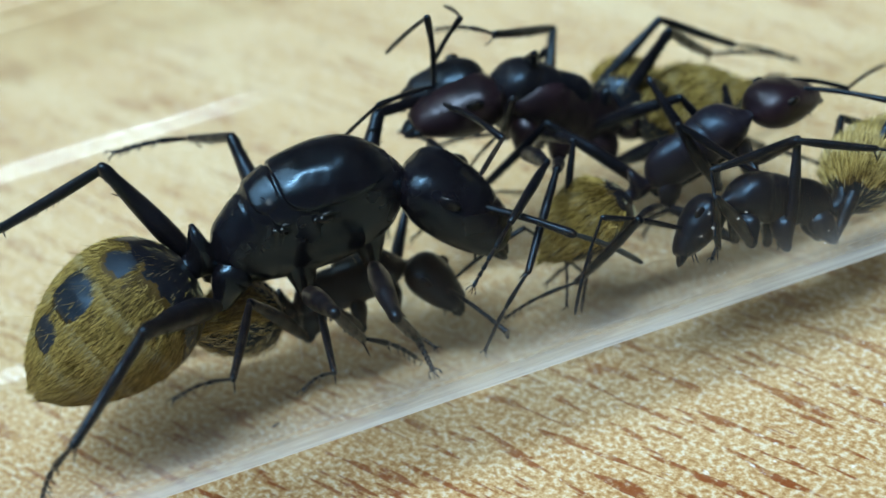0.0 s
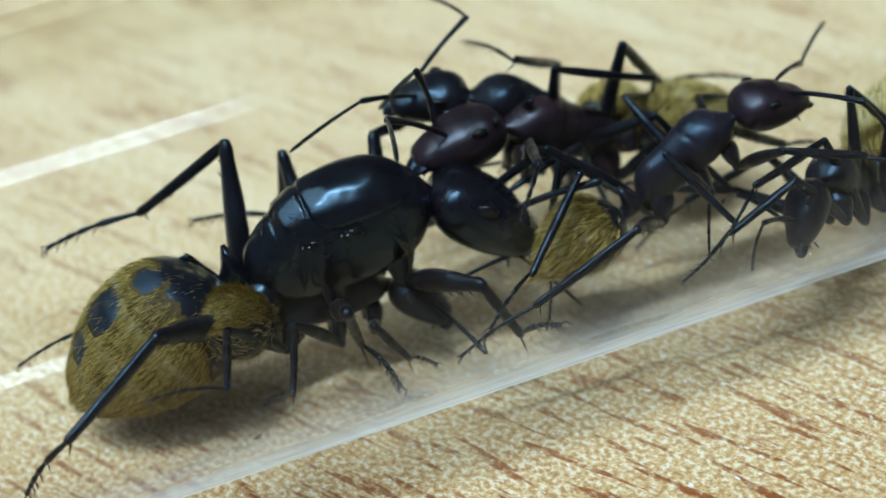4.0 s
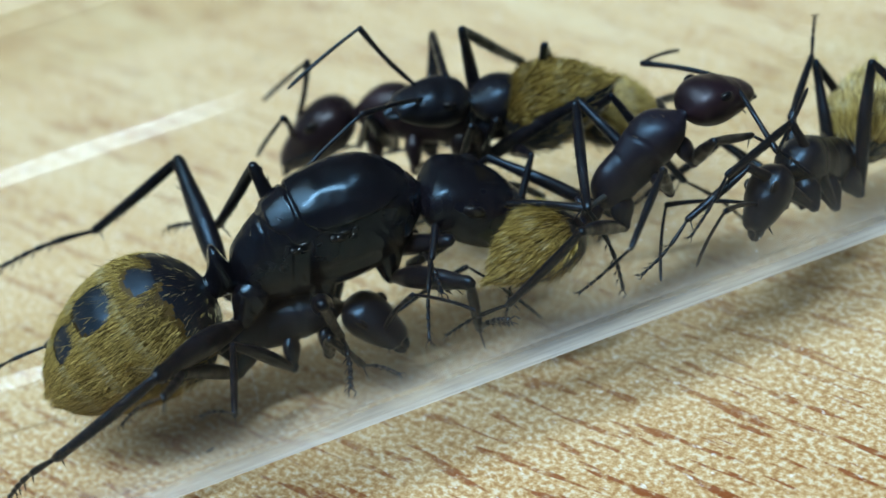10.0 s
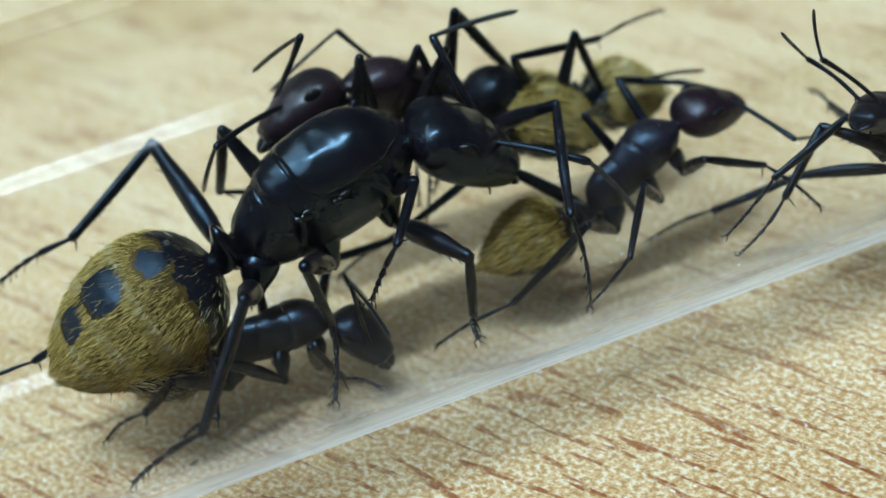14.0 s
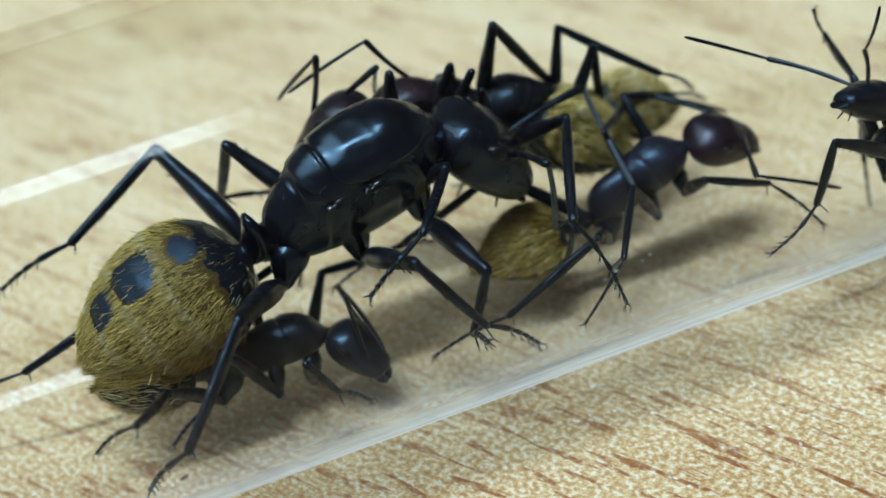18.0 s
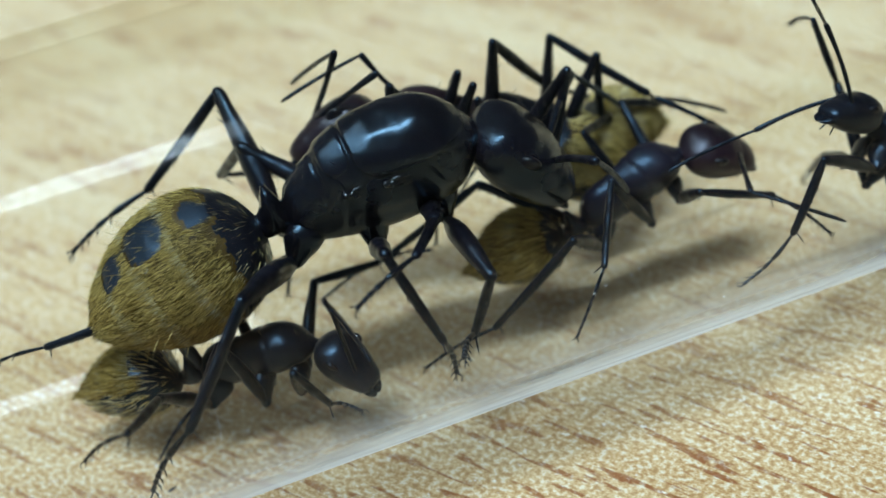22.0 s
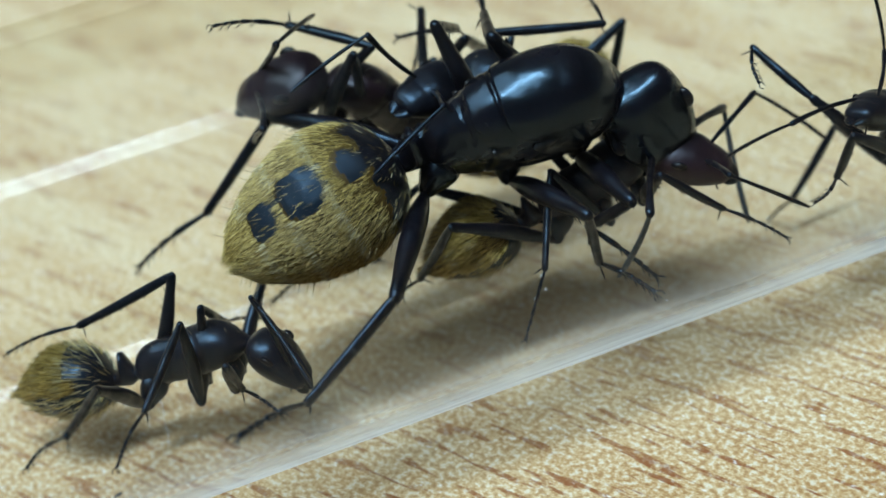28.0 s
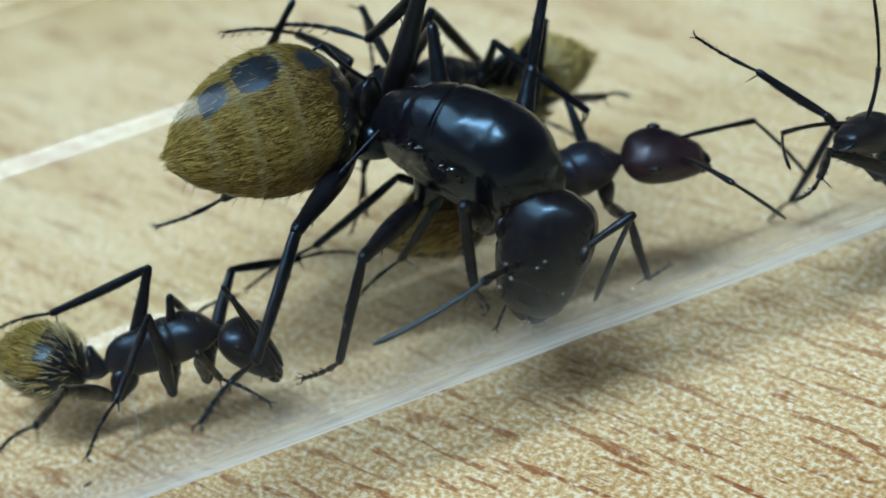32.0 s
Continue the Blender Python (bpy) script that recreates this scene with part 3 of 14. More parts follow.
    kit["head"] = mesh_of(kind + "_head", *loft(scaled(HEAD if queen else WORK_HEAD, h), 48, 40, 2.25, brow), [tint_head])
    kit["eye"] = mesh_of("eye", *ellipsoid((0, 0, 0), 0.42 * h, 0.20 * h, 0.38 * h, 18), [EYE])
    jaw = [(0, 0.22, 0.2, -0.2), (0.3, 0.34, 0.22, -0.2), (0.7, 0.28, 0.15, -0.14), (0.95, 0.1, 0.06, -0.05)]
    teeth = [spike((0.35 * h + 0.15 * h * i, -0.25 * h, 0), (0.5, -1, 0), 0.22 * h, 0.05 * h) for i in range(4)]
    kit["mandible"] = mesh_of("mandible", *joined([loft(scaled(jaw, h), 10, 12)] + teeth), [LEG])
    kit["palp"] = mesh_of("palp", *loft(scaled([(0, 0.05, 0.05, -0.05), (0.5, 0.055, 0.06, -0.05), (0.9, 0.03, 0.03, -0.03)], h), 6, 6), [LEG])
    kit["scape"] = segment_mesh("scape", ant[0], 0.085 * (h + 0.12), 0.115 * (h + 0.12), 0.135 * (h + 0.12), LEG, 0.03, 1.0, 0, 8)
    kit["funiculus"] = funiculus_mesh("funiculus", ant[1], 0.094 * (h + 0.12), WHIP if queen else LEG)
    fat = (1.0, 0.95, 1.05)
    for i, (a, b, c) in enumerate(legs):
        q = r * fat[i]
        base = Vector((hip[i][0] + (0.25, 0.25, 0.9)[i] * q, hip[i][1] * 0.5, hip[i][2] * 0.30))
        n = (Vector(hip[i]) - base).length
        q *= 1.1 if queen else 1.12
        fl = 1.0 if queen else 0.7
        st = [(-0.1 * n, 0.35 * q * fl, 0.4 * q, -0.4 * q), (0.2 * n, 0.55 * q * fl, 0.62 * q, -0.6 * q), (0.5 * n, 0.5 * q * fl, 0.58 * q, -0.55 * q), (0.8 * n, 0.33 * q * fl, 0.38 * q, -0.36 * q), (n, 0.24 * q, 0.26 * q, -0.26 * q), (1.12 * n, 0.1 * q, 0.1 * q, -0.1 * q)]
        kit["coxa%d" % i], kit["coxa_base%d" % i] = mesh_of("coxa", *loft(st, 16, 14), [tint_body]), base
        q = r * fat[i]
        thin = 0.9 if queen else 0.8
        kit["femur%d" % i] = segment_mesh("femur", a, 0.20 * q, 0.46 * q * thin, 0.29 * q * thin, LEG, 0.02, 0.88, 0, 10, i)
        kit["tibia%d" % i] = segment_mesh("tibia", b, 0.19 * q, (0.235 if queen else 0.31) * q * thin, (0.19 if queen else 0.24) * q * thin, LEG, -0.01, 0.85, 1, 22, i + 7)
        kit["tarsus%d" % i] = tarsus_mesh("tarsus", c, 0.115 * q, LEG)
    # standing bristles on the back of head, thorax and petiole
    pts = []
    for i in range(26 if not queen else 34):
        t = rng.random()
        x = (0.1 + 0.85 * t) * (6.0 if queen else 3.9 * s)
        w, top, bot = smooth_at(QUEEN_MESO if queen else scaled(WORK_MESO, s), x)
        if queen and 1.2 < x < 6:
            continue
        y = rng.uniform(-0.5, 0.5) * w
        pts.append(((x, y * slim, top * slim * 0.92), (rng.uniform(-0.3, 0.3), rng.uniform(-0.3, 0.3), 1), rng.uniform(0.15, 0.3), 0.008))
    kit["bristles"] = setae(pts, BRISTLE, "bristles")
    kit["h"], kit["legs"] = h, legs
    kit["sock"] = (2.6 * h, 0.55 * h, 0.75 * h) if queen else (1.85 * s * skull, 0.4 * s * skull, 0.5 * s * skull)
    return kit


SHARED = {}


def build_ant(name, kit, queen=False):
    """An ant: an Empty at the waist with all parts; legs are femur > tibia, tarsus; antennae scape > funiculus."""
    root = new(name)
    h = kit["h"]
    p = {"root": root}
    meso = part("mesosoma", kit["mesosoma"], root)
    part("bristles", kit["bristles"], meso, "short pale standing bristles")
    if queen:
        for plate in ("scutum", "scutellum", "side_plate"):
            part(plate, kit[plate], meso)
        for sd in (-1, 1):
            for x, y, z in ((3.3, 1.52, 0.86), (2.0, 1.26, 0.82)):
                part("wing_scar", kit["wing_scar"], meso, "glossy wing scar").matrix_local = mm(x, sd * y, z, 0 if sd > 0 else 180, 8, sd * -6)
    part("petiole", kit["petiole"], root)
    g = p["gaster"] = part("gaster", kit["gaster"], root, "golden-haired abdomen with dark spots" if queen else "golden-haired abdomen, black at its base")
    part("hair", kit["hair"], g, "dense golden hairs lying backwards")["kind"] = "stuff"
    hd = p["head"] = part("head", kit["head"], root)
    if queen:
        for x, y in ((0.75, 0.22), (0.75, -0.22), (1.05, 0.0)):
            part("ocellus", kit["ocellus"], hd, "tiny glossy simple eye").matrix_local = mm(x, y, 1.14 if y == 0 else 1.06)
    for sd in (-1, 1):
        part("eye", kit["eye"], hd, "glossy black eye").matrix_local = mm(1.55 * h, sd * (1.30 if queen else 1.22) * h, (0.56 if queen else 0.60) * h, sd * -34, 0, sd * -6)
        jaw = part("mandible", kit["mandible"], hd)
        jaw.matrix_local = mm(3.7 * h, sd * 0.55 * h, -0.3 * h, 0 if sd > 0 else 180, 18, sd * -30)
        part("palp", kit["palp"], hd).matrix_local = mm(3.2 * h, sd * 0.25 * h, -0.5 * h, 0, 55, sd * 20)
    for key, sd in (("L", 1), ("R", -1)):
        for i in range(3):
            hx, hy, hz = kit["hip"][i]
            cx = part("coxa", kit["coxa%d" % i], root)
            b = kit["coxa_base%d" % i]
            a, e = Vector((b.x, sd * b.y, b.z)), Vector((hx, sd * hy, hz))
            cx.matrix_local = Matrix.Translation(a * K) @ (e - a).to_track_quat("X", "Z").to_matrix().to_4x4()
            fe = part("femur", kit["femur%d" % i], root)
            p[key + str(i + 1)] = (fe, part("tibia", kit["tibia%d" % i], fe), part("tarsus", kit["tarsus%d" % i], fe))
        sc = part("scape", kit["scape"], root)
        p["A" + key] = (sc, part("funiculus", kit["funiculus"], sc))
    return p


QUEEN = build_ant("queen_ant", ant_kit("queen", BLACK, BLACK, queen=True), True)
tagged(QUEEN["root"], "large glossy black queen ant with golden spotted abdomen in the tube", "ant")
RED_KIT = ant_kit("red_worker", DUSK, RED, slim=0.92)
WORKERS = {
    "B": (ant_kit("dark_worker", SATIN, SATIN, slim=0.86, skull=0.84, bare=0.25), "satin black worker ant with golden abdomen low on the tube wall"),
    "C": (ant_kit("large_worker", RED, RED, 1.2, slim=0.84), "dark red worker ant with golden abdomen beside the queen"),
    "D": (RED_KIT, "dark red-headed worker ant with golden abdomen on the tube floor"),
    "E": (ant_kit("small_worker", SATIN, SATIN, 0.98), "black worker ant with pale golden abdomen at the back wall"),
    "F": (ant_kit("worker", SATIN, SATIN, slim=0.86, skull=0.84), "satin black worker ant feeling ahead with long antennae"),
}
ANTS = {"queen": QUEEN}
for key, (kit, label) in WORKERS.items():
    ANTS[key] = build_ant("worker_ant", kit)
    tagged(ANTS[key]["root"], label, "ant", "worker ants in the tube")


# ---- small things: lint, crumbs and dust ----
LINT = hair_material("white_lint", (0.70, 0.70, 0.68), (0.80, 0.80, 0.78))
CRUMB = cuticle("brown_crumb", (0.02, 0.016, 0.012), (0.07, 0.055, 0.04), 0.7, 5000.0, 0.3, (1, 1, 1))


def thread(name, points, r, mat):
    """A thin round thread through a few points, in millimetres."""
    cu = bpy.data.curves.new(name, "CURVE")
    cu.dimensions, cu.bevel_depth, cu.bevel_resolution, cu.resolution_u = "3D", r * K, 2, 8
    sp = cu.splines.new("NURBS")
    sp.points.add(len(points) - 1)
    for p, q in zip(sp.points, points):
        p.co = (q[0] * K, q[1] * K, q[2] * K, 1)
    sp.use_endpoint_u, sp.order_u = True, 3
    cu.materials.append(mat)
    return new(name, cu)


tagged(thread("lint_fibre", [(-6.95, 0.35, 0.70), (-6.85, 0.95, 0.80), (-6.55, 1.75, 1.02), (-6.25, 1.95, 1.15), (-6.35, 1.45, 0.95), (-6.28, 0.95, 0.85), (-6.45, 0.35, 0.76), (-6.45, -0.2, 0.68), (-6.62, -0.9, 0.74)], 0.011, LINT),
       "thin curly white lint fibre lying on the tube floor", "fibre")


def crumb(name, c, size, seed, mat, label, category, turn=0.0, group=""):
    """A small uneven grain."""
    v, f = ellipsoid((0, 0, 0), *size, 10)
    rng = random.Random(seed)
    v = [tuple(q * rng.uniform(0.82, 1.15) for q in p) for p in v]
    ob = new(name, mesh_of(name, v, f, [mat], smooth=False))
    ob.matrix_world = mm(*c, 0, 0, turn)
    return tagged(ob, label, category, group)


crumb("crumb", (-8.75, -2.6, 0.98), (0.17, 0.06, 0.05), 4, CRUMB, "small dark brown crumb on the tube floor", "crumb", 20)
crumb("speck", (0.0, 20.55, 0.04), (0.10, 0.09, 0.04), 6, CRUMB, "tiny dark speck on the wooden tabletop", "speck")
rng = random.Random(31)
for i in range(26):
    if i < 3:
        x, z = ((4.46, 7.62), (4.85, 7.79), (5.97, 7.97))[i]
    elif i == 3:
        x, z = -8.03, 12.64
    else:
        x, z = rng.uniform(-3.0, 9.0), rng.uniform(5.2, 9.0)
    y = -math.sqrt(8.0 ** 2 - (z - 8.0) ** 2)
    n = rng.uniform(0.010, 0.022) if i > 3 else 0.028
    crumb("dust_grain", (x, y, z), (n * rng.uniform(0.8, 1.8), n, n), i, LINT, "tiny white dust grain on the tube wall", "dust", rng.uniform(0, 180), "dust grains on the tube")



def joint(x, y, z):
    """Poses about a fixed joint, in millimetres: a function of the turn in degrees."""
    return lambda rx, ry, rz: mm(x, y, z, rx, ry, rz)


def motions():
    a = ANTS["queen"]
    walk(a["root"], [(0, mm(-8.8, -0.16, 6.72, 1.6, -5.1, 0.3)), (1, mm(-7.65, 0.29, 5.65, -1.3, -3.1, -5.4)), (2, mm(-7.55, 0.47, 5.23, -3.6, -5.8, -1.1)), (3, mm(-7.34, 0.84, 5, -2.4, -7.6, -1.4)), (6, mm(-6.99, 0.05, 5.23, -3, -7.8, -1.6)), (7, mm(-6.99, -0.51, 5.67, -0.3, -8.1, -0.3)), (8, mm(-6.63, -0.74, 5.48, -4.9, -7.2, 0.5)), (9, mm(-6.12, -0.22, 5.45, 1.9, -7.6, -0.5)), (10, mm(-5.87, 0, 5.59, 2.4, -6, -1.2)), (11, mm(-5.41, -0.13, 5.97, 8.9, -4.1, 5.2)), (12, mm(-5.2, -0.02, 6.07, 8, -7.6, 4.6)), (13, mm(-4.98, -0.02, 6.61, 9.7, -9.2, 3.7)), (14, mm(-4.86, 0.18, 6.77, 9.1, -13.9, 4.8)), (14.5, mm(-4.82, 0.12, 6.98, 9.5, -14.6, 5.7)), (17, mm(-3.57, 0.46, 6.84, 5.9, -11.7, 7.2)), (18, mm(-3.42, 0.49, 6.92, 7.6, -12.2, 6.1)), (19, mm(-3.35, 0.73, 6.99, 6.7, -10.9, 1.6)), (20, mm(-3.5, 1.02, 7.08, 9.8, -0.4, 0)), (21, mm(-3.03, 0.37, 7.66, 9.7, -7.5, -5.2)), (22, mm(-2.25, 0.54, 7.82, 7.9, -8.9, -5.1)), (23, mm(-1.4, 0.54, 7.58, 6.5, -5.9, -3.8)), (24, mm(-0.1, 0.46, 7.28, 6.4, -4.8, -4.1)), (25, mm(1.18, -1.51, 7.53, 30.1, -11.6, -5.6)), (27.5, mm(4.22, -0.29, 8.84, 45.7, -10.5, 3.7)), (28, mm(4.22, -0.67, 8.78, 30.7, -5.7, -8)), (29, mm(4.59, -0.89, 9.04, 25.8, 1.7, -11.7)), (30, mm(4.61, -0.71, 9.11, 18.5, 5.3, -20.6)), (31, mm(4.18, 0.09, 8.83, 11.7, 9.8, -34.2)), (32, mm(4.04, 0.23, 9.11, 9.5, 15.7, -50.5))])
    j = joint(6.4, 0, 0.2)
    walk(a["head"], [(0, j(-15.5, 42.9, -35.7)), (1, j(-10.6, 29.2, -28.5)), (2, j(-10, 51.7, -13.8)), (3, j(-6.9, 51.1, -9.1)), (6, j(-14.6, 36.5, -25.3)), (7, j(-15.1, 50.4, -17.9)), (8, j(-10.7, 44, -23)), (9, j(-8.6, 48.8, -16)), (10, j(-3.9, 37.6, -18.9)), (11, j(-11.2, 36.8, -11.3)), (12, j(-7.8, 43, -11.8)), (13, j(-7.6, 25.4, -23.7)), (14, j(-14.8, 46.3, -23)), (14.5, j(-12, 30.2, -31)), (17, j(-23.8, 54.8, -25.4)), (18, j(-19.6, 60.2, -28.2)), (19, j(-12.3, 57.4, -24.9)), (20, j(-6.4, 51.1, -45.4)), (21, j(-9, 52.3, -21.2)), (22, j(-10.8, 54.7, -19.1)), (23, j(-4.5, 49.4, -10.5)), (24, j(-11.7, 49.3, -8.8)), (25, j(-7.8, 66.2, -27.8)), (27.5, j(11.8, 36.2, -41.7)), (28, j(14.2, 55.3, -62.6)), (29, j(9.5, 47.4, -68.4)), (30, j(0.9, 8.1, -84.5)), (31, j(0.5, 9, -83.1)), (32, j(1.5, 47, -82.1))])
    j = joint(-1.3, 0, -0.15)
    walk(a["gaster"], [(0, j(-10.9, 18.6, -175.5)), (1, j(-10.1, 22.3, -174.2)), (2, j(-6.4, 22, 179.3)), (3, j(-8.5, 20.5, 177.6)), (6, j(-10.7, 22.5, 173.2)), (7, j(-6.1, 22.2, 172.1)), (8, j(-10.1, 20.4, 167.1)), (9, j(-6.9, 16.9, 175.7)), (10, j(-11.4, 16.7, 178.3)), (11, j(-12.3, 19.2, 172.3)), (12, j(-10.5, 14.6, 174.4)), (13, j(-10.9, 12.6, 176.2)), (14, j(-9.5, 8.4, 174.4)), (14.5, j(-9.9, 8.6, 175.8)), (17, j(-12.3, 8.6, 172.5)), (18, j(-9, 8.3, 174.4)), (19, j(-9.4, 8.2, 179.5)), (20, j(-6.7, 20.1, -178.7)), (21, j(-10.7, 13.2, -177)), (22, j(-5, 11.2, -178)), (23, j(-9.2, 14.8, 176.1)), (24, j(-5.6, 8.1, -179)), (25, j(-6.9, -6.8, 174.7)), (27.5, j(-4.5, 10.7, -175.5)), (28, j(-5.7, 6.4, -168.5)), (29, j(-5.8, 13.6, -163.5)), (30, j(-4.5, 17.8, -155.4)), (31, j(-6.5, 15.2, -148.3)), (32, j(9.7, -1.2, -126.6))])
    j = joint(4.4, 0.95, -2.1)
    walk(a["L1"][0], [(0, j(4.7, -42, 41.7)), (1, j(-7.7, -53.7, 62.8)), (2, j(-1.9, -55.4, 59.5)), (3, j(-2.8, -55.4, 61.4)), (6, j(-8.7, -54.9, 60.4)), (7, j(-15.4, -30.9, 64)), (8, j(-10.1, -55.7, 59)), (8.5, j(58.1, -54.7, -21.6)), (9, j(81.3, -21.8, -59.2)), (10, j(83.8, -22.3, -56.6)), (11, j(75.7, -7.3, -30)), (12, j(80.7, 4.9, -30.6)), (13, j(81.5, 5.9, -23.6)), (14, j(94.3, -36.3, -71.5)), (14.5, j(88.4, -28.9, -60.6)), (17, j(90.8, -39.8, -65)), (18, j(93.7, -38.1, -69.7)), (19, j(98.2, -33.8, -75.8)), (20, j(106.6, -36.9, -77.2)), (21, j(105, -34.7, -85.6)), (22, j(108.6, -26.6, -97.7)), (23, j(115.1, -26.4, -113.2)), (24, j(120.2, -9.9, -140.5)), (25, j(144.4, 10.5, -166)), (26.2, j(148.4, -32, 173.7)), (27.5, j(-158.8, -66.3, 109.5)), (28, j(175.1, -57.4, 137)), (29, j(-45.3, -63.7, -8.4)), (30, j(-49.8, -59.2, 1.3)), (31, j(-142.1, -43.8, 90.6)), (32, j(-133, -40.3, 111.4))])
    j = joint(4, 0, 0)
    walk(a["L1"][1], [(0, j(-21.7, 57.6, -36.5)), (1, j(-21.8, 58.5, -44.1)), (2, j(-36, 52.9, -58.3)), (3, j(-43.8, 55.1, -68.4)), (6, j(-25.7, 65, -43.8)), (7, j(4.6, 54, -22)), (8, j(-11.2, 69.4, -29.6)), (8.5, j(161, 53.5, 175.9)), (9, j(135.5, 0.7, -163.1)), (10, j(136.3, 0.9, -161.8)), (11, j(153.9, 28.4, -138.5)), (12, j(159.8, 26.3, -122.3)), (13, j(-178.1, 30.3, -86)), (13.3, j(152.7, -5.8, -97)), (13.7, j(105.1, -52.7, -76.6)), (14, j(22.7, -55.3, -10.3)), (14.5, j(0.8, -68.4, 21.4)), (17, j(46.8, -70.6, -41)), (18, j(24.9, -64, -16)), (19, j(15.7, -55, -5.7)), (20, j(5.9, -42.7, 7)), (21, j(7.5, -28.1, 1.9)), (22, j(7.5, -12.9, 6.1)), (23, j(9.9, -16, -6.3)), (24, j(19.2, -47.1, -27.8)), (25, j(-1.1, -8.9, -10.3)), (26.2, j(4.3, -54.7, -62.7)), (27.5, j(89.4, -49.1, 171.6)), (28, j(131.9, -50.7, 130.4)), (28.5, j(105.6, -19.7, 142)), (29, j(86.5, 12.5, 139)), (29.5, j(87.3, -19.6, 117.4)), (30, j(105.4, -48, 85.3)), (30.5, j(152.2, -34.1, 33.3)), (31, j(171.8, -1.6, 7)), (32, j(-178.5, 2, 1.5))])
    walk(a["L1"][2], [(0, mm(5.25, -0.92, -2.45, -18, 65, -26)), (1, mm(5.09, -1.05, -2.47, -11, 71, -29)), (2, mm(4.92, -1.49, -2.31, -33, 67, -52)), (3, mm(4.61, -1.54, -2.38, -40, 68, -59)), (6, mm(4.88, -0.85, -2.63, -12, 79, -26)), (7, mm(5.58, -0.64, -2.35, 14, 56, -7)), (8, mm(4.89, -0.5, -2.72, 12, 77, -3)), (8.5, mm(3.06, -0.67, -1.38, 177, 70, -157)), (9, mm(1.23, -0.84, -0.04, 152, 40, -135)), (10, mm(1.25, -0.91, -0.05, 153, 34, -137)), (11, mm(2.09, -1.69, -1.38, 163, 42, -134)), (12, mm(2.61, -2.2, -1.29, 166, 29, -125)), (13, mm(4.18, -2.5, -1.46, -153, 70, -78)), (13.5, mm(4.9, -1.4, 0.46, 151, 26, -139)), (14, mm(5.62, -0.3, 2.39, 145, -27, -152)), (14.2, mm(5.37, -0.02, 2.51, 143, -58, -144)), (14.5, mm(4.99, 0.39, 2.7, -4, -75, 11)), (17, mm(4.73, -0.63, 2.73, -31, -86, 25)), (18, mm(5.22, -0.35, 2.61, -37, -83, 34)), (19, mm(5.66, -0.16, 2.38, -24, -67, 22)), (20, mm(6.11, 0.26, 1.97, -22, -69, 19)), (21, mm(6.56, 0.09, 1.36, -13, -54, 6)), (22, mm(6.81, 0.3, 0.65, -15, -45, 10)), (23, mm(6.77, -0.31, 0.8, -15, -21, 8)), (24, mm(5.75, -0.92, 2.12, 18, -56, -42)), (25, mm(6.82, -0.51, 0.45, -16, -17, -9)), (26.2, mm(4.56, -0.13, 1.28, -13, -61, -58)), (27.5, mm(2.12, 0.28, 2.19, 84, -53, 164)), (28, mm(2.81, 1.4, 2.24, 127, -53, 125)), (29, mm(1.86, 1.86, -0.63, 75, -20, 141)), (30, mm(4.16, 1.93, 2.16, 107, -57, 87)), (31, mm(6.88, 0.35, 0.08, 175, -22, 15)), (32, mm(6.9, 0.08, -0.1, -174, -3, 5))])
    j = joint(2, 1, -2.2)
    walk(a["L2"][0], [(0, j(-7.6, -44.5, 93.5)), (1, j(-0.8, -58.4, 90.1)), (2, j(11.8, -57.7, 79)), (3, j(11.6, -59.4, 80.5)), (6, j(8.3, -59.8, 78.2)), (7, j(8.8, -72, 77.3)), (8, j(18.1, -74.5, 66.3)), (9, j(41.7, -83.4, 43.7)), (10, j(-24.3, -77.4, 111.1)), (11, j(-31.7, -87.7, 116.1)), (12, j(11.6, -80.3, 72.4)), (13, j(-18.6, -71.3, 104)), (14, j(-19.8, -60.7, 106.9)), (14.5, j(-23.6, -58.7, 110.9)), (17, j(-37.3, -50.4, 125.4)), (18, j(-35.5, -47.3, 125.2)), (19, j(-39.5, -49.8, 132.9)), (20, j(-44.8, -50.9, 136.1)), (21, j(-36.6, -31.5, 131.8)), (22, j(-45, -35.1, 141.8)), (23, j(-49.9, -33.1, 142.4)), (24, j(-63.1, -43.1, 164.8)), (25, j(-29.2, 10.7, 140.1)), (26.2, j(-27, -25.4, 130)), (27.5, j(-7.6, -62.4, 105)), (28, j(-12.9, -57.9, 108.9)), (29, j(-13.7, -1.2, 104.3)), (30, j(-20, -15.6, 116.3)), (31, j(-26.4, -25.7, 108.1)), (32, j(-17.3, -39.2, 132.3))])
    j = joint(4.5, 0, 0)
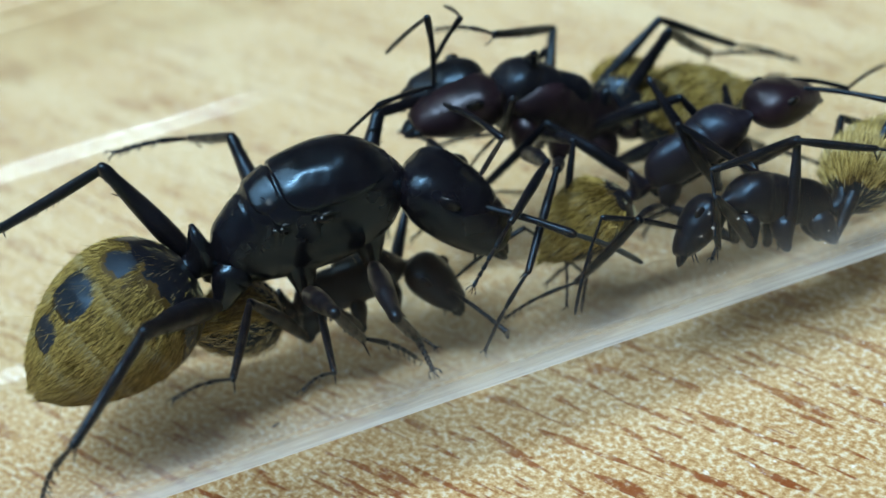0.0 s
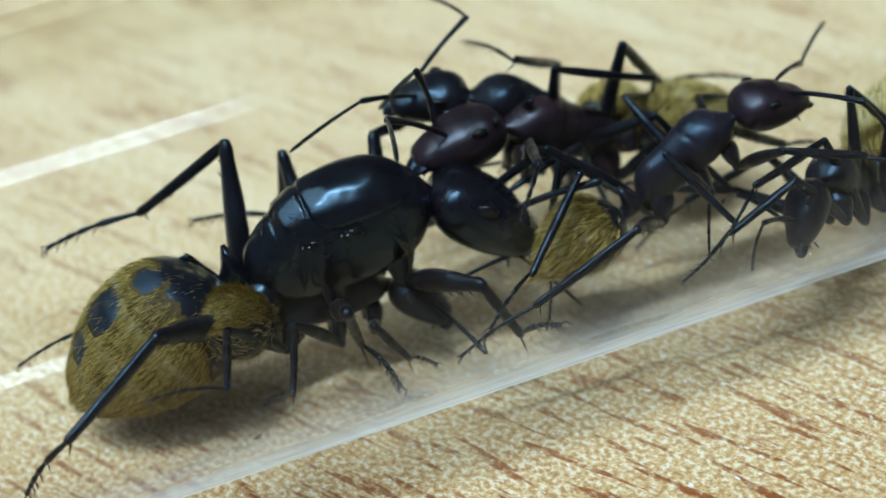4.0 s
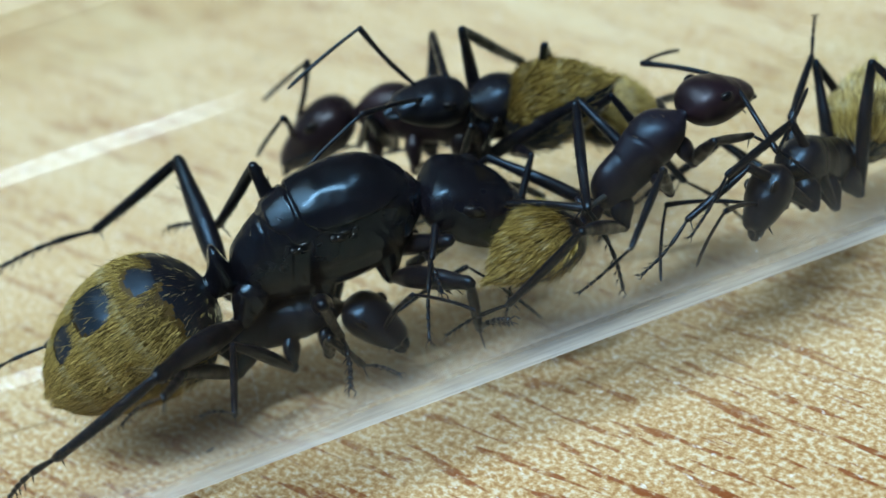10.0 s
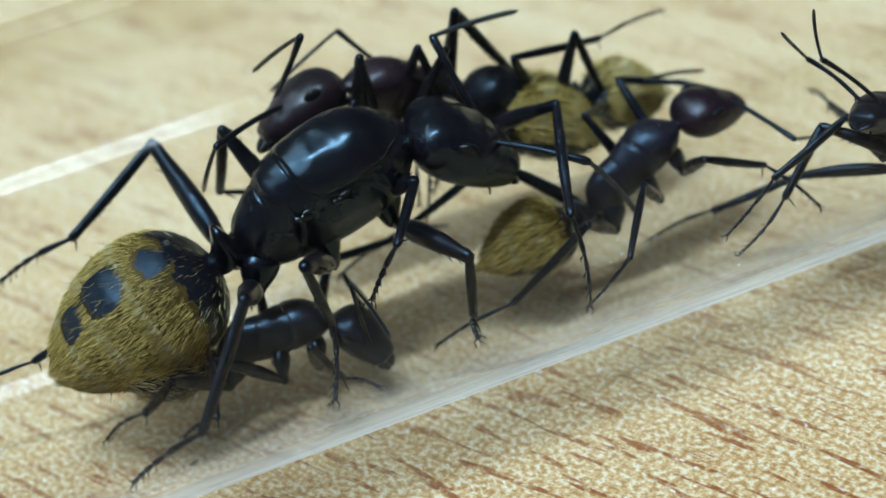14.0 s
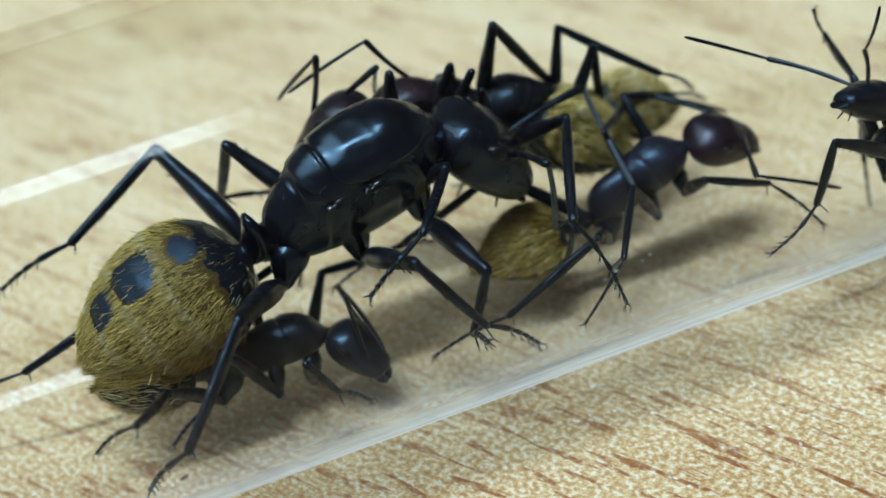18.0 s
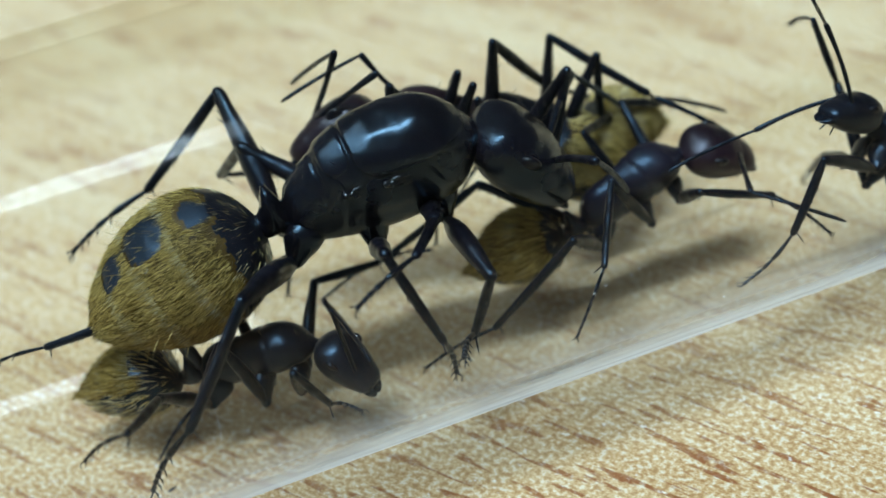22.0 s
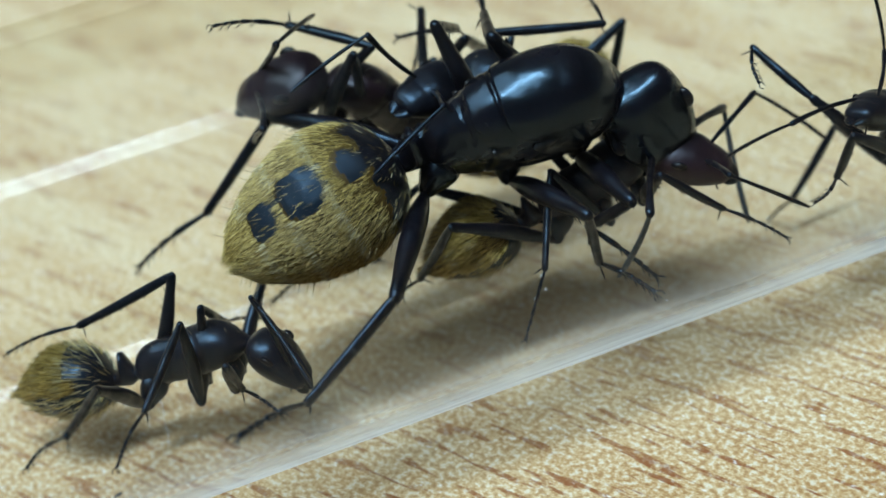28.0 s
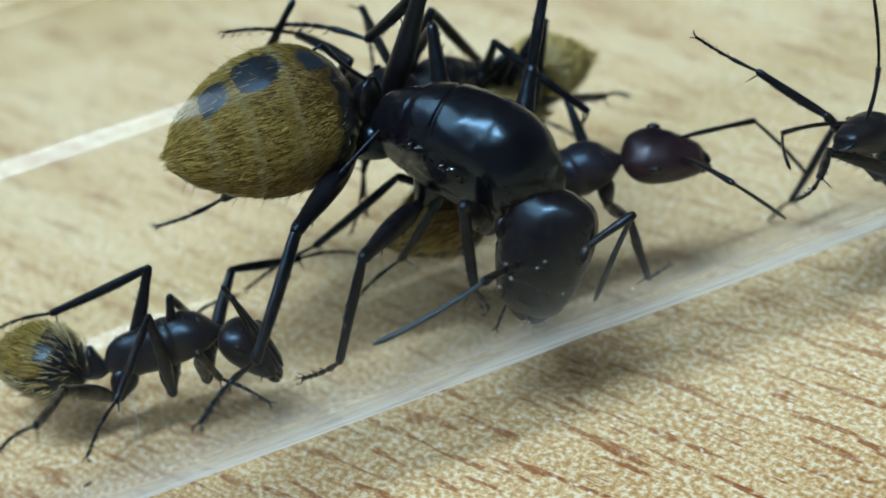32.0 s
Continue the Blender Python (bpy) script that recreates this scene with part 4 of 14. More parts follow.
    walk(a["L2"][1], [(0, j(31.3, 61.3, 52.2)), (1, j(34.8, 51.8, 52.3)), (2, j(138.6, 55.2, 174)), (3, j(138, 49.7, 170.9)), (6, j(129.4, 56.2, 163.9)), (7, j(134.3, 45.4, 164.4)), (8, j(125.3, 47.9, 153.5)), (9, j(129.9, 21.1, 148.1)), (10, j(124, 29.2, 138.1)), (11, j(137, 21.1, 158.5)), (12, j(142.9, 36, 177.2)), (13, j(126.1, 12.1, 139.8)), (14, j(124.5, 37, 144.9)), (14.5, j(123.8, 19.5, 142.2)), (17, j(121.1, 28.7, 128)), (18, j(119.3, 48.7, 125.1)), (19, j(123.3, 47.9, 125.9)), (20, j(126.7, 34.6, 136.3)), (21, j(100.6, 49.9, 101.1)), (22, j(93.9, 58.5, 83.1)), (23, j(86, 54.7, 72.4)), (24, j(112.5, 54.7, 88.8)), (24.5, j(63.8, 16.7, 33.2)), (25, j(55.4, -35.8, 10.4)), (25.8, j(45.2, 15.7, 32.3)), (26.7, j(76.3, 71.6, 79.6)), (27.5, j(-175.6, 45.7, -159.7)), (28, j(-176.4, 49, -163.1)), (29, j(73.3, 62.4, 77.6)), (30, j(77.9, 67, 70.2)), (31, j(108.3, 33.2, 109.4)), (32, j(142.9, 56.8, 128.2))])
    walk(a["L2"][2], [(0, mm(5.53, 1.33, -3.07, 41, -30, 81)), (1, mm(5.82, 1.71, -2.75, 68, -31, 54)), (2, mm(2.52, 0.21, -2.88, 63, -2, 69)), (3, mm(2.27, 0.36, -2.67, 66, -1, 73)), (6, mm(2.63, 0.54, -2.91, 71, 10, 86)), (7, mm(2.13, 0.66, -2.49, 92, 27, 101)), (8, mm(2.4, 1.05, -2.6, 119, 57, 142)), (9, mm(1.73, 1.73, -1.26, 140, 63, 159)), (10, mm(2.23, 2.04, -1.71, 97, 53, 106)), (11, mm(1.46, 1.2, -1.26, 136, 58, 154)), (12, mm(1.67, 0.14, -2.06, 138, 61, 159)), (13, mm(1.88, 2.21, -0.73, 137, 64, 153)), (14, mm(2.22, 1.61, -2.11, -164, 18, -142)), (14.5, mm(1.89, 2.02, -1.17, -165, 33, -150)), (17, mm(2.61, 2.42, -1.68, -153, 23, -145)), (18, mm(3.17, 1.89, -2.63, -151, 15, -144)), (19, mm(3.12, 1.9, -2.6, -151, 10, -147)), (20, mm(2.42, 1.99, -1.99, -154, 8, -138)), (21, mm(4.06, 2.21, -2.68, -140, 21, -148)), (22, mm(4.72, 1.82, -2.98, -143, 17, -156)), (23, mm(5.11, 1.93, -2.85, -143, 16, -157)), (24, mm(4.54, 2.02, -2.86, -150, 2, -158)), (24.3, mm(5.37, 1.57, -1.39, -156, -50, -159)), (24.7, mm(6.47, 0.97, 0.58, 28, -61, 10)), (25, mm(7.29, 0.51, 2.05, 22, -9, 10)), (26.2, mm(4.85, -0.14, -0.14, 30, 25, 42)), (27.5, mm(2.21, -0.85, -2.51, 68, 45, 99)), (28, mm(2.3, -0.67, -2.64, 71, 48, 109)), (29, mm(4.85, 1.58, -3.1, 20, 26, 88)), (30, mm(4.96, 1.29, -3.22, 45, 29, 112)), (31, mm(3.53, 2.76, -1.92, 47, 50, 113)), (32, mm(3.31, 1.51, -2.93, 75, 30, 126))])
    j = joint(-0.7, 0.8, -1.5)
    walk(a["L3"][0], [(0, j(-33.5, -65.1, 148.2)), (1, j(38.9, -72.9, 70.2)), (2, j(69.9, -69, 39.4)), (3, j(68.1, -67.2, 42.2)), (6, j(33.4, -38.7, 73.9)), (7, j(32.8, -28.6, 73.4)), (8, j(32.6, -46.4, 73.2)), (9, j(27.8, -29.7, 82.2)), (10, j(23.5, -27.2, 86.6)), (11, j(5.2, -68.7, 106.5)), (12, j(7.1, -66.9, 106.9)), (13, j(1.6, -67.8, 114.5)), (14, j(21.1, -20.3, 90.3)), (14.5, j(20.7, -13.5, 88.9)), (17, j(13.1, -28.2, 100.2)), (18, j(13.3, -24.7, 102.1)), (19, j(10.6, -32.1, 110.3)), (20, j(42.3, -73.7, 71.9)), (21, j(44.4, -73.1, 75.5)), (22, j(31, -30, 92.9)), (23, j(20.1, -41.9, 105.4)), (24, j(0.5, -62.8, 131.5)), (25, j(23.4, 8, 120.5)), (27.5, j(20.5, 27.7, 138.7)), (28, j(15.8, 11, 141)), (28.5, j(22.5, -48.6, 124.8)), (29, j(153.6, -65.5, -12.5)), (30, j(142.3, -57.3, 2.5)), (31, j(121.7, -50.7, 18.1)), (32, j(91.2, -69.6, 74.8))])
    j = joint(5.3, 0, 0)
    walk(a["L3"][1], [(0, j(67.5, 40.1, 85.9)), (1, j(95.8, 47.7, 146.3)), (2, j(91, 40.1, 144.8)), (3, j(88.5, 39.3, 141.1)), (6, j(48.7, 53.6, 118.8)), (7, j(34.3, 53.5, 108)), (8, j(49, 50.4, 109.6)), (9, j(35.7, 48.7, 103.1)), (10, j(29.8, 52.6, 98.9)), (11, j(96.4, 41.1, 129.5)), (12, j(90.9, 47.4, 125.5)), (13, j(91.5, 42.3, 124)), (14, j(30.7, 23.6, 108.2)), (14.5, j(23.4, 20.2, 108.3)), (17, j(30.8, 26.1, 96.5)), (18, j(27.9, 23.6, 94.6)), (19, j(32.8, 40.3, 92)), (20, j(96.2, 35.7, 150)), (21, j(93.6, 38.8, 142.9)), (22, j(46.5, 49.3, 125.6)), (23, j(54.2, 55.1, 118.8)), (24, j(117.4, 57.6, 166.2)), (25, j(-44.4, 62.4, 26.9)), (27.5, j(-26.5, 30.3, 57.2)), (28, j(-9.5, 38.7, 57.5)), (28.5, j(51.5, 51.5, 80.3)), (29, j(116.3, 42.6, 107.5)), (30, j(155.9, 32.4, -176.9)), (31, j(135.6, 35, 172.2)), (32, j(166.7, 28, -166.6))])
    walk(a["L3"][2], [(0, mm(5.53, 3.2, -2.71, 95, 62, 109)), (1, mm(2.95, 1.57, -3.11, 85, 25, 114)), (2, mm(2.68, 1.85, -2.71, 87, 40, 117)), (3, mm(2.77, 2.04, -2.66, 85, 38, 114)), (6, mm(4.1, 2.18, -3.38, 46, 14, 99)), (7, mm(4.53, 2.38, -3.38, 40, 28, 97)), (8, mm(4.4, 2.52, -3.23, 54, 31, 97)), (9, mm(4.67, 2.7, -3.16, 40, 17, 94)), (10, mm(4.91, 2.52, -3.34, 37, 14, 95)), (11, mm(3.29, 2.44, -2.76, 96, 56, 107)), (12, mm(3.65, 2.32, -3.09, 98, 61, 112)), (13, mm(3.56, 2.58, -2.82, 95, 60, 106)), (14, mm(4.1, 3.66, -1.68, 17, 49, 68)), (14.5, mm(4.06, 3.74, -1.45, 8, 45, 66)), (17, mm(4.87, 3.75, -1.85, 21, 49, 62)), (18, mm(4.99, 3.84, -1.68, 19, 49, 61)), (19, mm(5.19, 3.2, -2.72, 32, 49, 68)), (20, mm(2.35, 1.71, -2.45, 103, 43, 132)), (21, mm(2.69, 1.97, -2.63, 97, 43, 122)), (22, mm(3.7, 2.23, -3.18, 44, 44, 106)), (23, mm(4.14, 2.11, -3.45, 55, 40, 105)), (24, mm(3.11, 0.54, -3.55, 75, 45, 93)), (25, mm(7.04, 0.88, -3.72, 16, 11, 83)), (27.5, mm(7.27, 3.05, -2.12, -13, 11, 42)), (28, mm(7.06, 2.76, -2.63, -1, 32, 37)), (28.5, mm(5.72, 2.85, -2.74, 56, 45, 56)), (29, mm(4.37, 2.95, -2.85, 117, 38, 80)), (29.5, mm(3.07, 1.38, -2.55, 154, 43, 142)), (30, mm(1.76, -0.19, -2.25, 177, 21, -168)), (31, mm(1.89, 0.47, -2.41, 164, 32, -170)), (32, mm(1.69, -0.86, -1.97, 158, 66, 156))])
    walk(a["AL"][0], [(0, mm(8.69, -0.75, -1.15, -9.1, -3, 102.5)), (1, mm(8.99, -0.64, -0.52, 1.6, -6.4, 51.9)), (2, mm(8.62, 0.15, -1.44, 11.2, -12.1, 22.3)), (3, mm(8.63, 0.29, -1.4, 13.3, -8.3, 8)), (6, mm(8.91, -0.39, -0.88, 6.2, 16.8, 36.2)), (7, mm(8.63, 0.04, -1.43, 1.8, 3.5, 27.2)), (8, mm(8.79, -0.28, -1.15, 6.9, 2.9, 39.1)), (9, mm(8.7, 0.02, -1.32, 3.2, 54.9, 42.5)), (10, mm(8.95, -0.24, -0.82, -1.2, 50.4, 39.7)), (11, mm(8.95, 0.19, -0.85, -18.8, 32.3, 15.4)), (12, mm(8.84, 0.15, -1.08, -12.5, 22.6, 18.2)), (12.5, mm(8.96, -0.16, -0.7, -5, -19.5, 34.8)), (13, mm(9.07, -0.47, -0.31, -14, -61.8, 57.5)), (14, mm(8.72, -0.2, -1.28, -32, -45.1, 86.5)), (14.5, mm(8.95, -0.72, -0.57, -40.8, -5.6, 103.4)), (17, mm(8.44, -0.08, -1.66, -7.6, -42.4, 33.1)), (18, mm(8.3, -0.15, -1.8, -5, 7.5, 5)), (19, mm(8.43, -0.18, -1.66, 5.9, -32.6, 0.4)), (20, mm(8.37, -1.1, -1.39, 13.1, -21, -26.9)), (20.5, mm(8.49, -0.62, -1.42, -6.4, -22.9, 16.6)), (21, mm(8.6, -0.15, -1.46, -21.8, -12.2, 57.5)), (22, mm(8.53, -0.02, -1.56, -15.8, 4.4, 56.8)), (23, mm(8.7, 0.19, -1.31, -15.6, -18.8, 47.1)), (24, mm(8.65, 0.35, -1.37, -19.7, -1.6, 57.3)), (25, mm(8.17, -0.2, -1.91, -29, -23.3, 62.9)), (27.5, mm(8.6, -1.44, -0.65, -18.9, -18.1, 38.9)), (28, mm(7.72, -1.78, -1.45, -13.5, 41.4, 31.9)), (29, mm(7.66, -2.05, -1.15, -18.3, -28.2, 36.6)), (30, mm(7.19, -2.62, 0.58, 32.4, -50.9, -31.5)), (30.5, mm(7.23, -2.61, 0.56, -7.6, -36.4, 20.8)), (31, mm(7.26, -2.6, 0.54, -21.2, -7.1, 50)), (32, mm(7.25, -2.24, -1.18, -12.4, -25.9, 58.9))])
    j = joint(3.3, 0, 0)
    walk(a["AL"][1], [(0, j(0, 26, -3)), (1, j(-25, 58, 18)), (2, j(-67, 73, 2)), (3, j(-88, 76, -6)), (6, j(-159, 55, -119)), (7, j(-158, 82, -106)), (8, j(-176, 48, -140)), (9, j(-143, 35, -129)), (10, j(-151, 12, -143)), (11, j(-135, 52, -84)), (12, j(-111, 68, -47)), (13, j(135, 38, -170)), (14, j(-142, 69, -107)), (14.2, j(-14, 72, 11)), (14.5, j(19, 24, 26)), (15.8, j(1, 74, 54)), (17, j(153, 57, -117)), (18, j(176, 43, -100)), (19, j(132, 54, -119)), (20, j(156, 74, -72)), (20.5, j(-85, 57, 10)), (21, j(-48, 23, 2)), (22, j(-47, 60, 1)), (23, j(-39, 28, 21)), (24, j(-26, 77, 21)), (25, j(-12, 44, 45)), (27.5, j(-38, 60, 45)), (28, j(-160, 64, -96)), (29, j(132, 43, -116)), (30, j(87, 1, -139)), (31, j(109, 36, 172)), (32, j(95, 48, 160))])
    j = joint(4.4, -0.95, -2.1)
    walk(a["R1"][0], [(0, j(6.6, -12.8, -95.4)), (1, j(-6, -21.9, -61.9)), (2, j(-7.4, -17.3, -58.7)), (3, j(-9.4, -15.7, -57.3)), (6, j(-6.1, -17, -61.1)), (7, j(-9.9, -14.4, -55.4)), (8, j(-7, -16.3, -61.7)), (9, j(-10.6, -19.8, -61.9)), (10, j(-7.9, -19.7, -59.4)), (11, j(-5.8, -22.4, -63.3)), (12, j(-5.8, -20.9, -66.3)), (13, j(-4.3, -17.4, -67.9)), (14, j(-4.6, -12.6, -73.3)), (14.5, j(-4.1, -9.2, -73.1)), (17, j(-0.9, -7.9, -81.7)), (18, j(-0.9, -7.8, -84.6)), (19, j(-2.4, -7.1, -81.2)), (20, j(5.4, -14.5, -79.9)), (21, j(-3.5, -14.4, -76)), (22, j(-2.8, -11.6, -83.2)), (23, j(-4.4, -16.6, -65.2)), (24, j(-3.8, -19.7, -68.5)), (25, j(-15.6, -31.6, -58.5)), (27.5, j(-0.5, -35.4, -78.1)), (28, j(0, -36.1, -75.5)), (29, j(13.3, -53, -96.3)), (30, j(24.4, -49.6, -109)), (31, j(25.4, -57.4, -111.8)), (32, j(2.9, -61, -88.1))])
    j = joint(4, 0, 0)
    walk(a["R1"][1], [(0, j(10.3, 46.7, 170.7)), (1, j(2, 47.6, 127.1)), (2, j(-18.4, 61.1, 102)), (3, j(-16.1, 62.4, 105.1)), (6, j(12, 56.9, 139.5)), (7, j(15.5, 55.2, 139.7)), (8, j(21.9, 47.2, 149.6)), (9, j(16.4, 53.4, 144.9)), (10, j(26.4, 53.7, 155.5)), (11, j(33.3, 59.4, 163.6)), (12, j(33.2, 58.2, 167.4)), (13, j(61, 67.6, -159)), (14, j(59.6, 70.4, -154.6)), (14.5, j(64.8, 69, -150.6)), (17, j(61.4, 59.5, -148.9)), (18, j(80.6, 63.7, -123.9)), (19, j(67.4, 64, -138.8)), (20, j(36.4, 60.1, -174)), (21, j(54.9, 59.3, -151.2)), (22, j(60, 61.4, -138.9)), (22.5, j(19.1, 32.2, 159.2)), (23, j(19.6, -7.1, 128.8)), (24, j(41.6, 42.2, -170.5)), (25, j(8.3, 53.5, 148.4)), (27.5, j(82.7, 66, -111.9)), (28, j(51.3, 30.9, -154.5)), (29, j(20.1, 35.4, 168.9)), (30, j(16.8, 26.9, 170.1)), (31, j(20.2, 44.6, 158.7)), (32, j(5.6, 47.2, 153.8))])
    walk(a["R1"][2], [(0, mm(2.04, 0.32, -2.11, 1, -7, 1)), (1, mm(2.82, 1.56, -2.14, -1, -4, 14)), (2, mm(3.71, 1.37, -2.54, 3, -15, -13)), (3, mm(3.65, 1.3, -2.57, 3, -15, -14)), (6, mm(2.8, 1.03, -2.43, -2, -17, 3)), (7, mm(2.74, 1.07, -2.38, 0, -23, -7)), (8, mm(2.3, 1, -2.13, 0, -18, -3)), (9, mm(2.58, 1, -2.33, 3, -20, -11)), (10, mm(2.44, 0.71, -2.34, 3, -20, -13)), (11, mm(2.59, 0.42, -2.5, 10, -23, -30)), (12, mm(2.51, 0.33, -2.46, 9, -19, -26)), (13, mm(2.97, -0.4, -2.68, 9, -28, -21)), (14, mm(3.12, -0.42, -2.73, 16, -25, -29)), (14.5, mm(3.1, -0.51, -2.71, 16, -28, -28)), (17, mm(2.74, -0.76, -2.5, 13, -22, -17)), (18, mm(3.28, -1.06, -2.6, 11, -34, -9)), (19, mm(3.04, -0.84, -2.61, 8, -27, -5)), (20, mm(2.56, -0.15, -2.51, 19, -25, -36)), (21, mm(2.7, -0.71, -2.49, 15, -23, -27)), (22, mm(2.95, -0.91, -2.55, 15, -24, -23)), (23, mm(2.2, 2.24, 0.36, 14, 37, -24)), (24, mm(1.88, -0.35, -1.95, 8, -4, -31)), (25, mm(2.53, 0.9, -2.33, 7, -4, 11)), (27.5, mm(3.56, -1.1, -2.65, 7, 29, 27)), (28, mm(1.75, -1.07, -1.49, 11, 44, 28)), (29, mm(1.68, 0.45, -1.68, 57, 57, 86)), (30, mm(1.45, 0.45, -1.31, 75, 52, 115)), (31, mm(2.07, 0.75, -2.03, 98, 8, 133)), (32, mm(2.23, 0.87, -2.13, 101, 6, -179))])
    j = joint(2, -1, -2.2)
    walk(a["R2"][0], [(0, j(9.7, -29.3, -86.5)), (1, j(9.2, -35.5, -86.5)), (2, j(11.8, -39, -92.1)), (3, j(9.1, -33.6, -88.6)), (6, j(12.8, -40.7, -90.6)), (7, j(12.5, -40.9, -90.5)), (8, j(13, -43.4, -94.4)), (9, j(11.3, -49, -92.9)), (10, j(16.9, -44.1, -95.5)), (11, j(33.7, -42, -116.5)), (12, j(20.7, -36.9, -99.8)), (13, j(28.5, -40.1, -111.3)), (14, j(26.5, -52.5, -113)), (14.5, j(-2.7, -26.5, -71.1)), (17, j(-0.5, -32.2, -74.8)), (18, j(0.9, -33.8, -77.5)), (19, j(0.5, -30.5, -76)), (20, j(12.3, -36.6, -83.5)), (21, j(5.5, -37, -82.1)), (22, j(8.6, -43, -88.9)), (23, j(1.3, -17.3, -73.8)), (24, j(1.6, -8, -79.2)), (25, j(8.2, -59.7, -88.7)), (27.5, j(-10.4, -21.6, -60.5)), (28, j(-8.3, -37, -60.9)), (29, j(-10.2, -40.7, -59.3)), (30, j(-8.6, -31, -55.5)), (31, j(3.1, -60.9, -72.6)), (32, j(7.7, -25, -87.6))])
    j = joint(4.5, 0, 0)
    walk(a["R2"][1], [(0, j(21.4, 33.2, 168.2)), (1, j(27.7, 18.1, -175.9)), (2, j(22.5, 17.2, 172.9)), (3, j(23.8, 23.1, 177.4)), (6, j(26.3, 15.6, -178.6)), (7, j(26, 16.6, -179.8)), (8, j(25.9, 8.4, -179.5)), (9, j(25.8, 11.6, -178.5)), (10, j(26.1, 17.7, -177.9)), (11, j(24.7, 23.8, -173.7)), (12, j(32.3, 21.4, -165.5)), (13, j(27.5, 26, -164.1)), (14, j(25.7, 27.7, -160.1)), (14.5, j(-4.3, 68, 136.9)), (17, j(-9.5, 68.8, 128.3)), (18, j(-8.6, 73, 132.6)), (19, j(-3.2, 63.9, 139.5)), (20, j(-20.4, 80.3, 123.3)), (21, j(-6.7, 83.6, 141.9)), (22, j(20.8, 71.8, 173.2)), (23, j(32.9, 65.6, 172.1)), (24, j(21.6, 51.9, 165.9)), (25, j(38.5, 47.5, -156.3)), (27.5, j(152.5, 64.2, -64.4)), (28, j(26, 59.3, 166.8)), (29, j(24.7, 54.1, 163.6)), (30, j(9.6, 69.2, 143.4)), (31, j(38.9, 55.9, 174)), (32, j(175.1, 77.1, -11.6))])
    walk(a["R2"][2], [(0, mm(1.63, 0.6, -1.92, 59, 43, 143)), (1, mm(1.18, -0.24, -1.09, 62, 37, 144)), (1.5, mm(1.18, 0.09, -1.06, 11, 68, 87)), (2, mm(1.18, 0.41, -1.04, -61, 47, 8)), (3, mm(1.28, 0.14, -1.38, -63, 30, 5)), (6, mm(1.13, -0.08, -0.94, -63, 40, 0)), (7, mm(1.15, -0.01, -1, -66, 28, -4)), (8, mm(1.04, -0.03, -0.51, -66, 40, -4)), (9, mm(1.07, -0.09, -0.7, -74, 46, -15)), (10, mm(1.17, -0.12, -1.07, -75, 30, -16)), (11, mm(1.32, -0.35, -1.41, -78, 22, -10)), (12, mm(1.35, -0.82, -1.28, -78, 12, -22)), (13, mm(1.47, -0.86, -1.54, -81, 24, -18)), (14, mm(1.58, -1.05, -1.63, -91, 41, -32)), (14.5, mm(3.54, 0.89, -3.25, -58, 3, 3)), (17, mm(3.72, 0.99, -3.26, -18, 50, 69)), (18, mm(3.81, 0.76, -3.35, 29, 49, 133)), (19, mm(3.33, 1, -3.14, 42, 42, 152)), (20, mm(4.18, 0.49, -3.45, 49, 26, 164)), (21, mm(4.19, 0.24, -3.48, 50, 26, 171)), (22, mm(3.42, 0.13, -3.33, 55, 28, -177)), (23, mm(3.07, 0.2, -3.19, 35, 27, 142)), (23.3, mm(2.87, 0.3, -3.06, 55, 10, -168)), (23.7, mm(2.6, 0.43, -2.88, 52, -23, -108)), (24, mm(2.41, 0.53, -2.76, 26, -34, -51)), (25, mm(2.33, -0.95, -2.58, 5, -3, -24)), (27.5, mm(5.16, -1.37, -3.15, 7, -50, -21)), (28, mm(2.76, 0.41, -3.01, -4, 1, -1)), (29, mm(2.53, 0.58, -2.84, -3, 0, -4)), (30, mm(3.5, 0.74, -3.27, -9, -30, 13)), (30.3, mm(3.22, 0.58, -3.16, -7, 7, 41)), (30.7, mm(2.84, 0.37, -3.01, 32, 43, 97)), (31, mm(2.55, 0.2, -2.9, 79, 34, 155)), (32, mm(5.26, -0.16, -3.41, 113, 41, -125))])
    j = joint(-0.7, -0.8, -1.5)
    walk(a["R3"][0], [(0, j(-4, -35.5, -127.6)), (1, j(-3.1, -31.7, -127.5)), (2, j(-0.1, -36.1, -134.9)), (3, j(0.4, -38, -135.8)), (6, j(3.2, -36.8, -133.9)), (7, j(8.2, -36.7, -138.6)), (8, j(3.2, -34.8, -137.4)), (9, j(6.4, -35, -138.7)), (10, j(5.6, -28.1, -131.8)), (11, j(14.4, -25, -140.5)), (12, j(10.5, -25.8, -141.6)), (13, j(-14, -45.4, -102.8)), (14, j(-19.8, -48.8, -98.1)), (14.5, j(-18.7, -47.2, -100.1)), (17, j(-6.6, -41.1, -119.7)), (18, j(-4.6, -41, -121.7)), (19, j(-8.9, -37.7, -115.9)), (20, j(-3.4, -36.1, -113.7)), (21, j(-9.9, -33.2, -112.3)), (22, j(-11.2, -37.4, -115.2)), (23, j(-10.9, -39.8, -116.7)), (24, j(-8.1, -34.5, -122.1)), (25, j(12.3, -41.2, -129.9)), (27.5, j(12.1, -43.5, -129.6)), (28, j(3.1, -29.7, -116.8)), (29, j(1.7, -29.5, -114)), (30, j(-3, -28.8, -106.3)), (31, j(-11, -25.2, -90.2)), (32, j(-29.2, -21.3, -80.2))])
    j = joint(5.3, 0, 0)
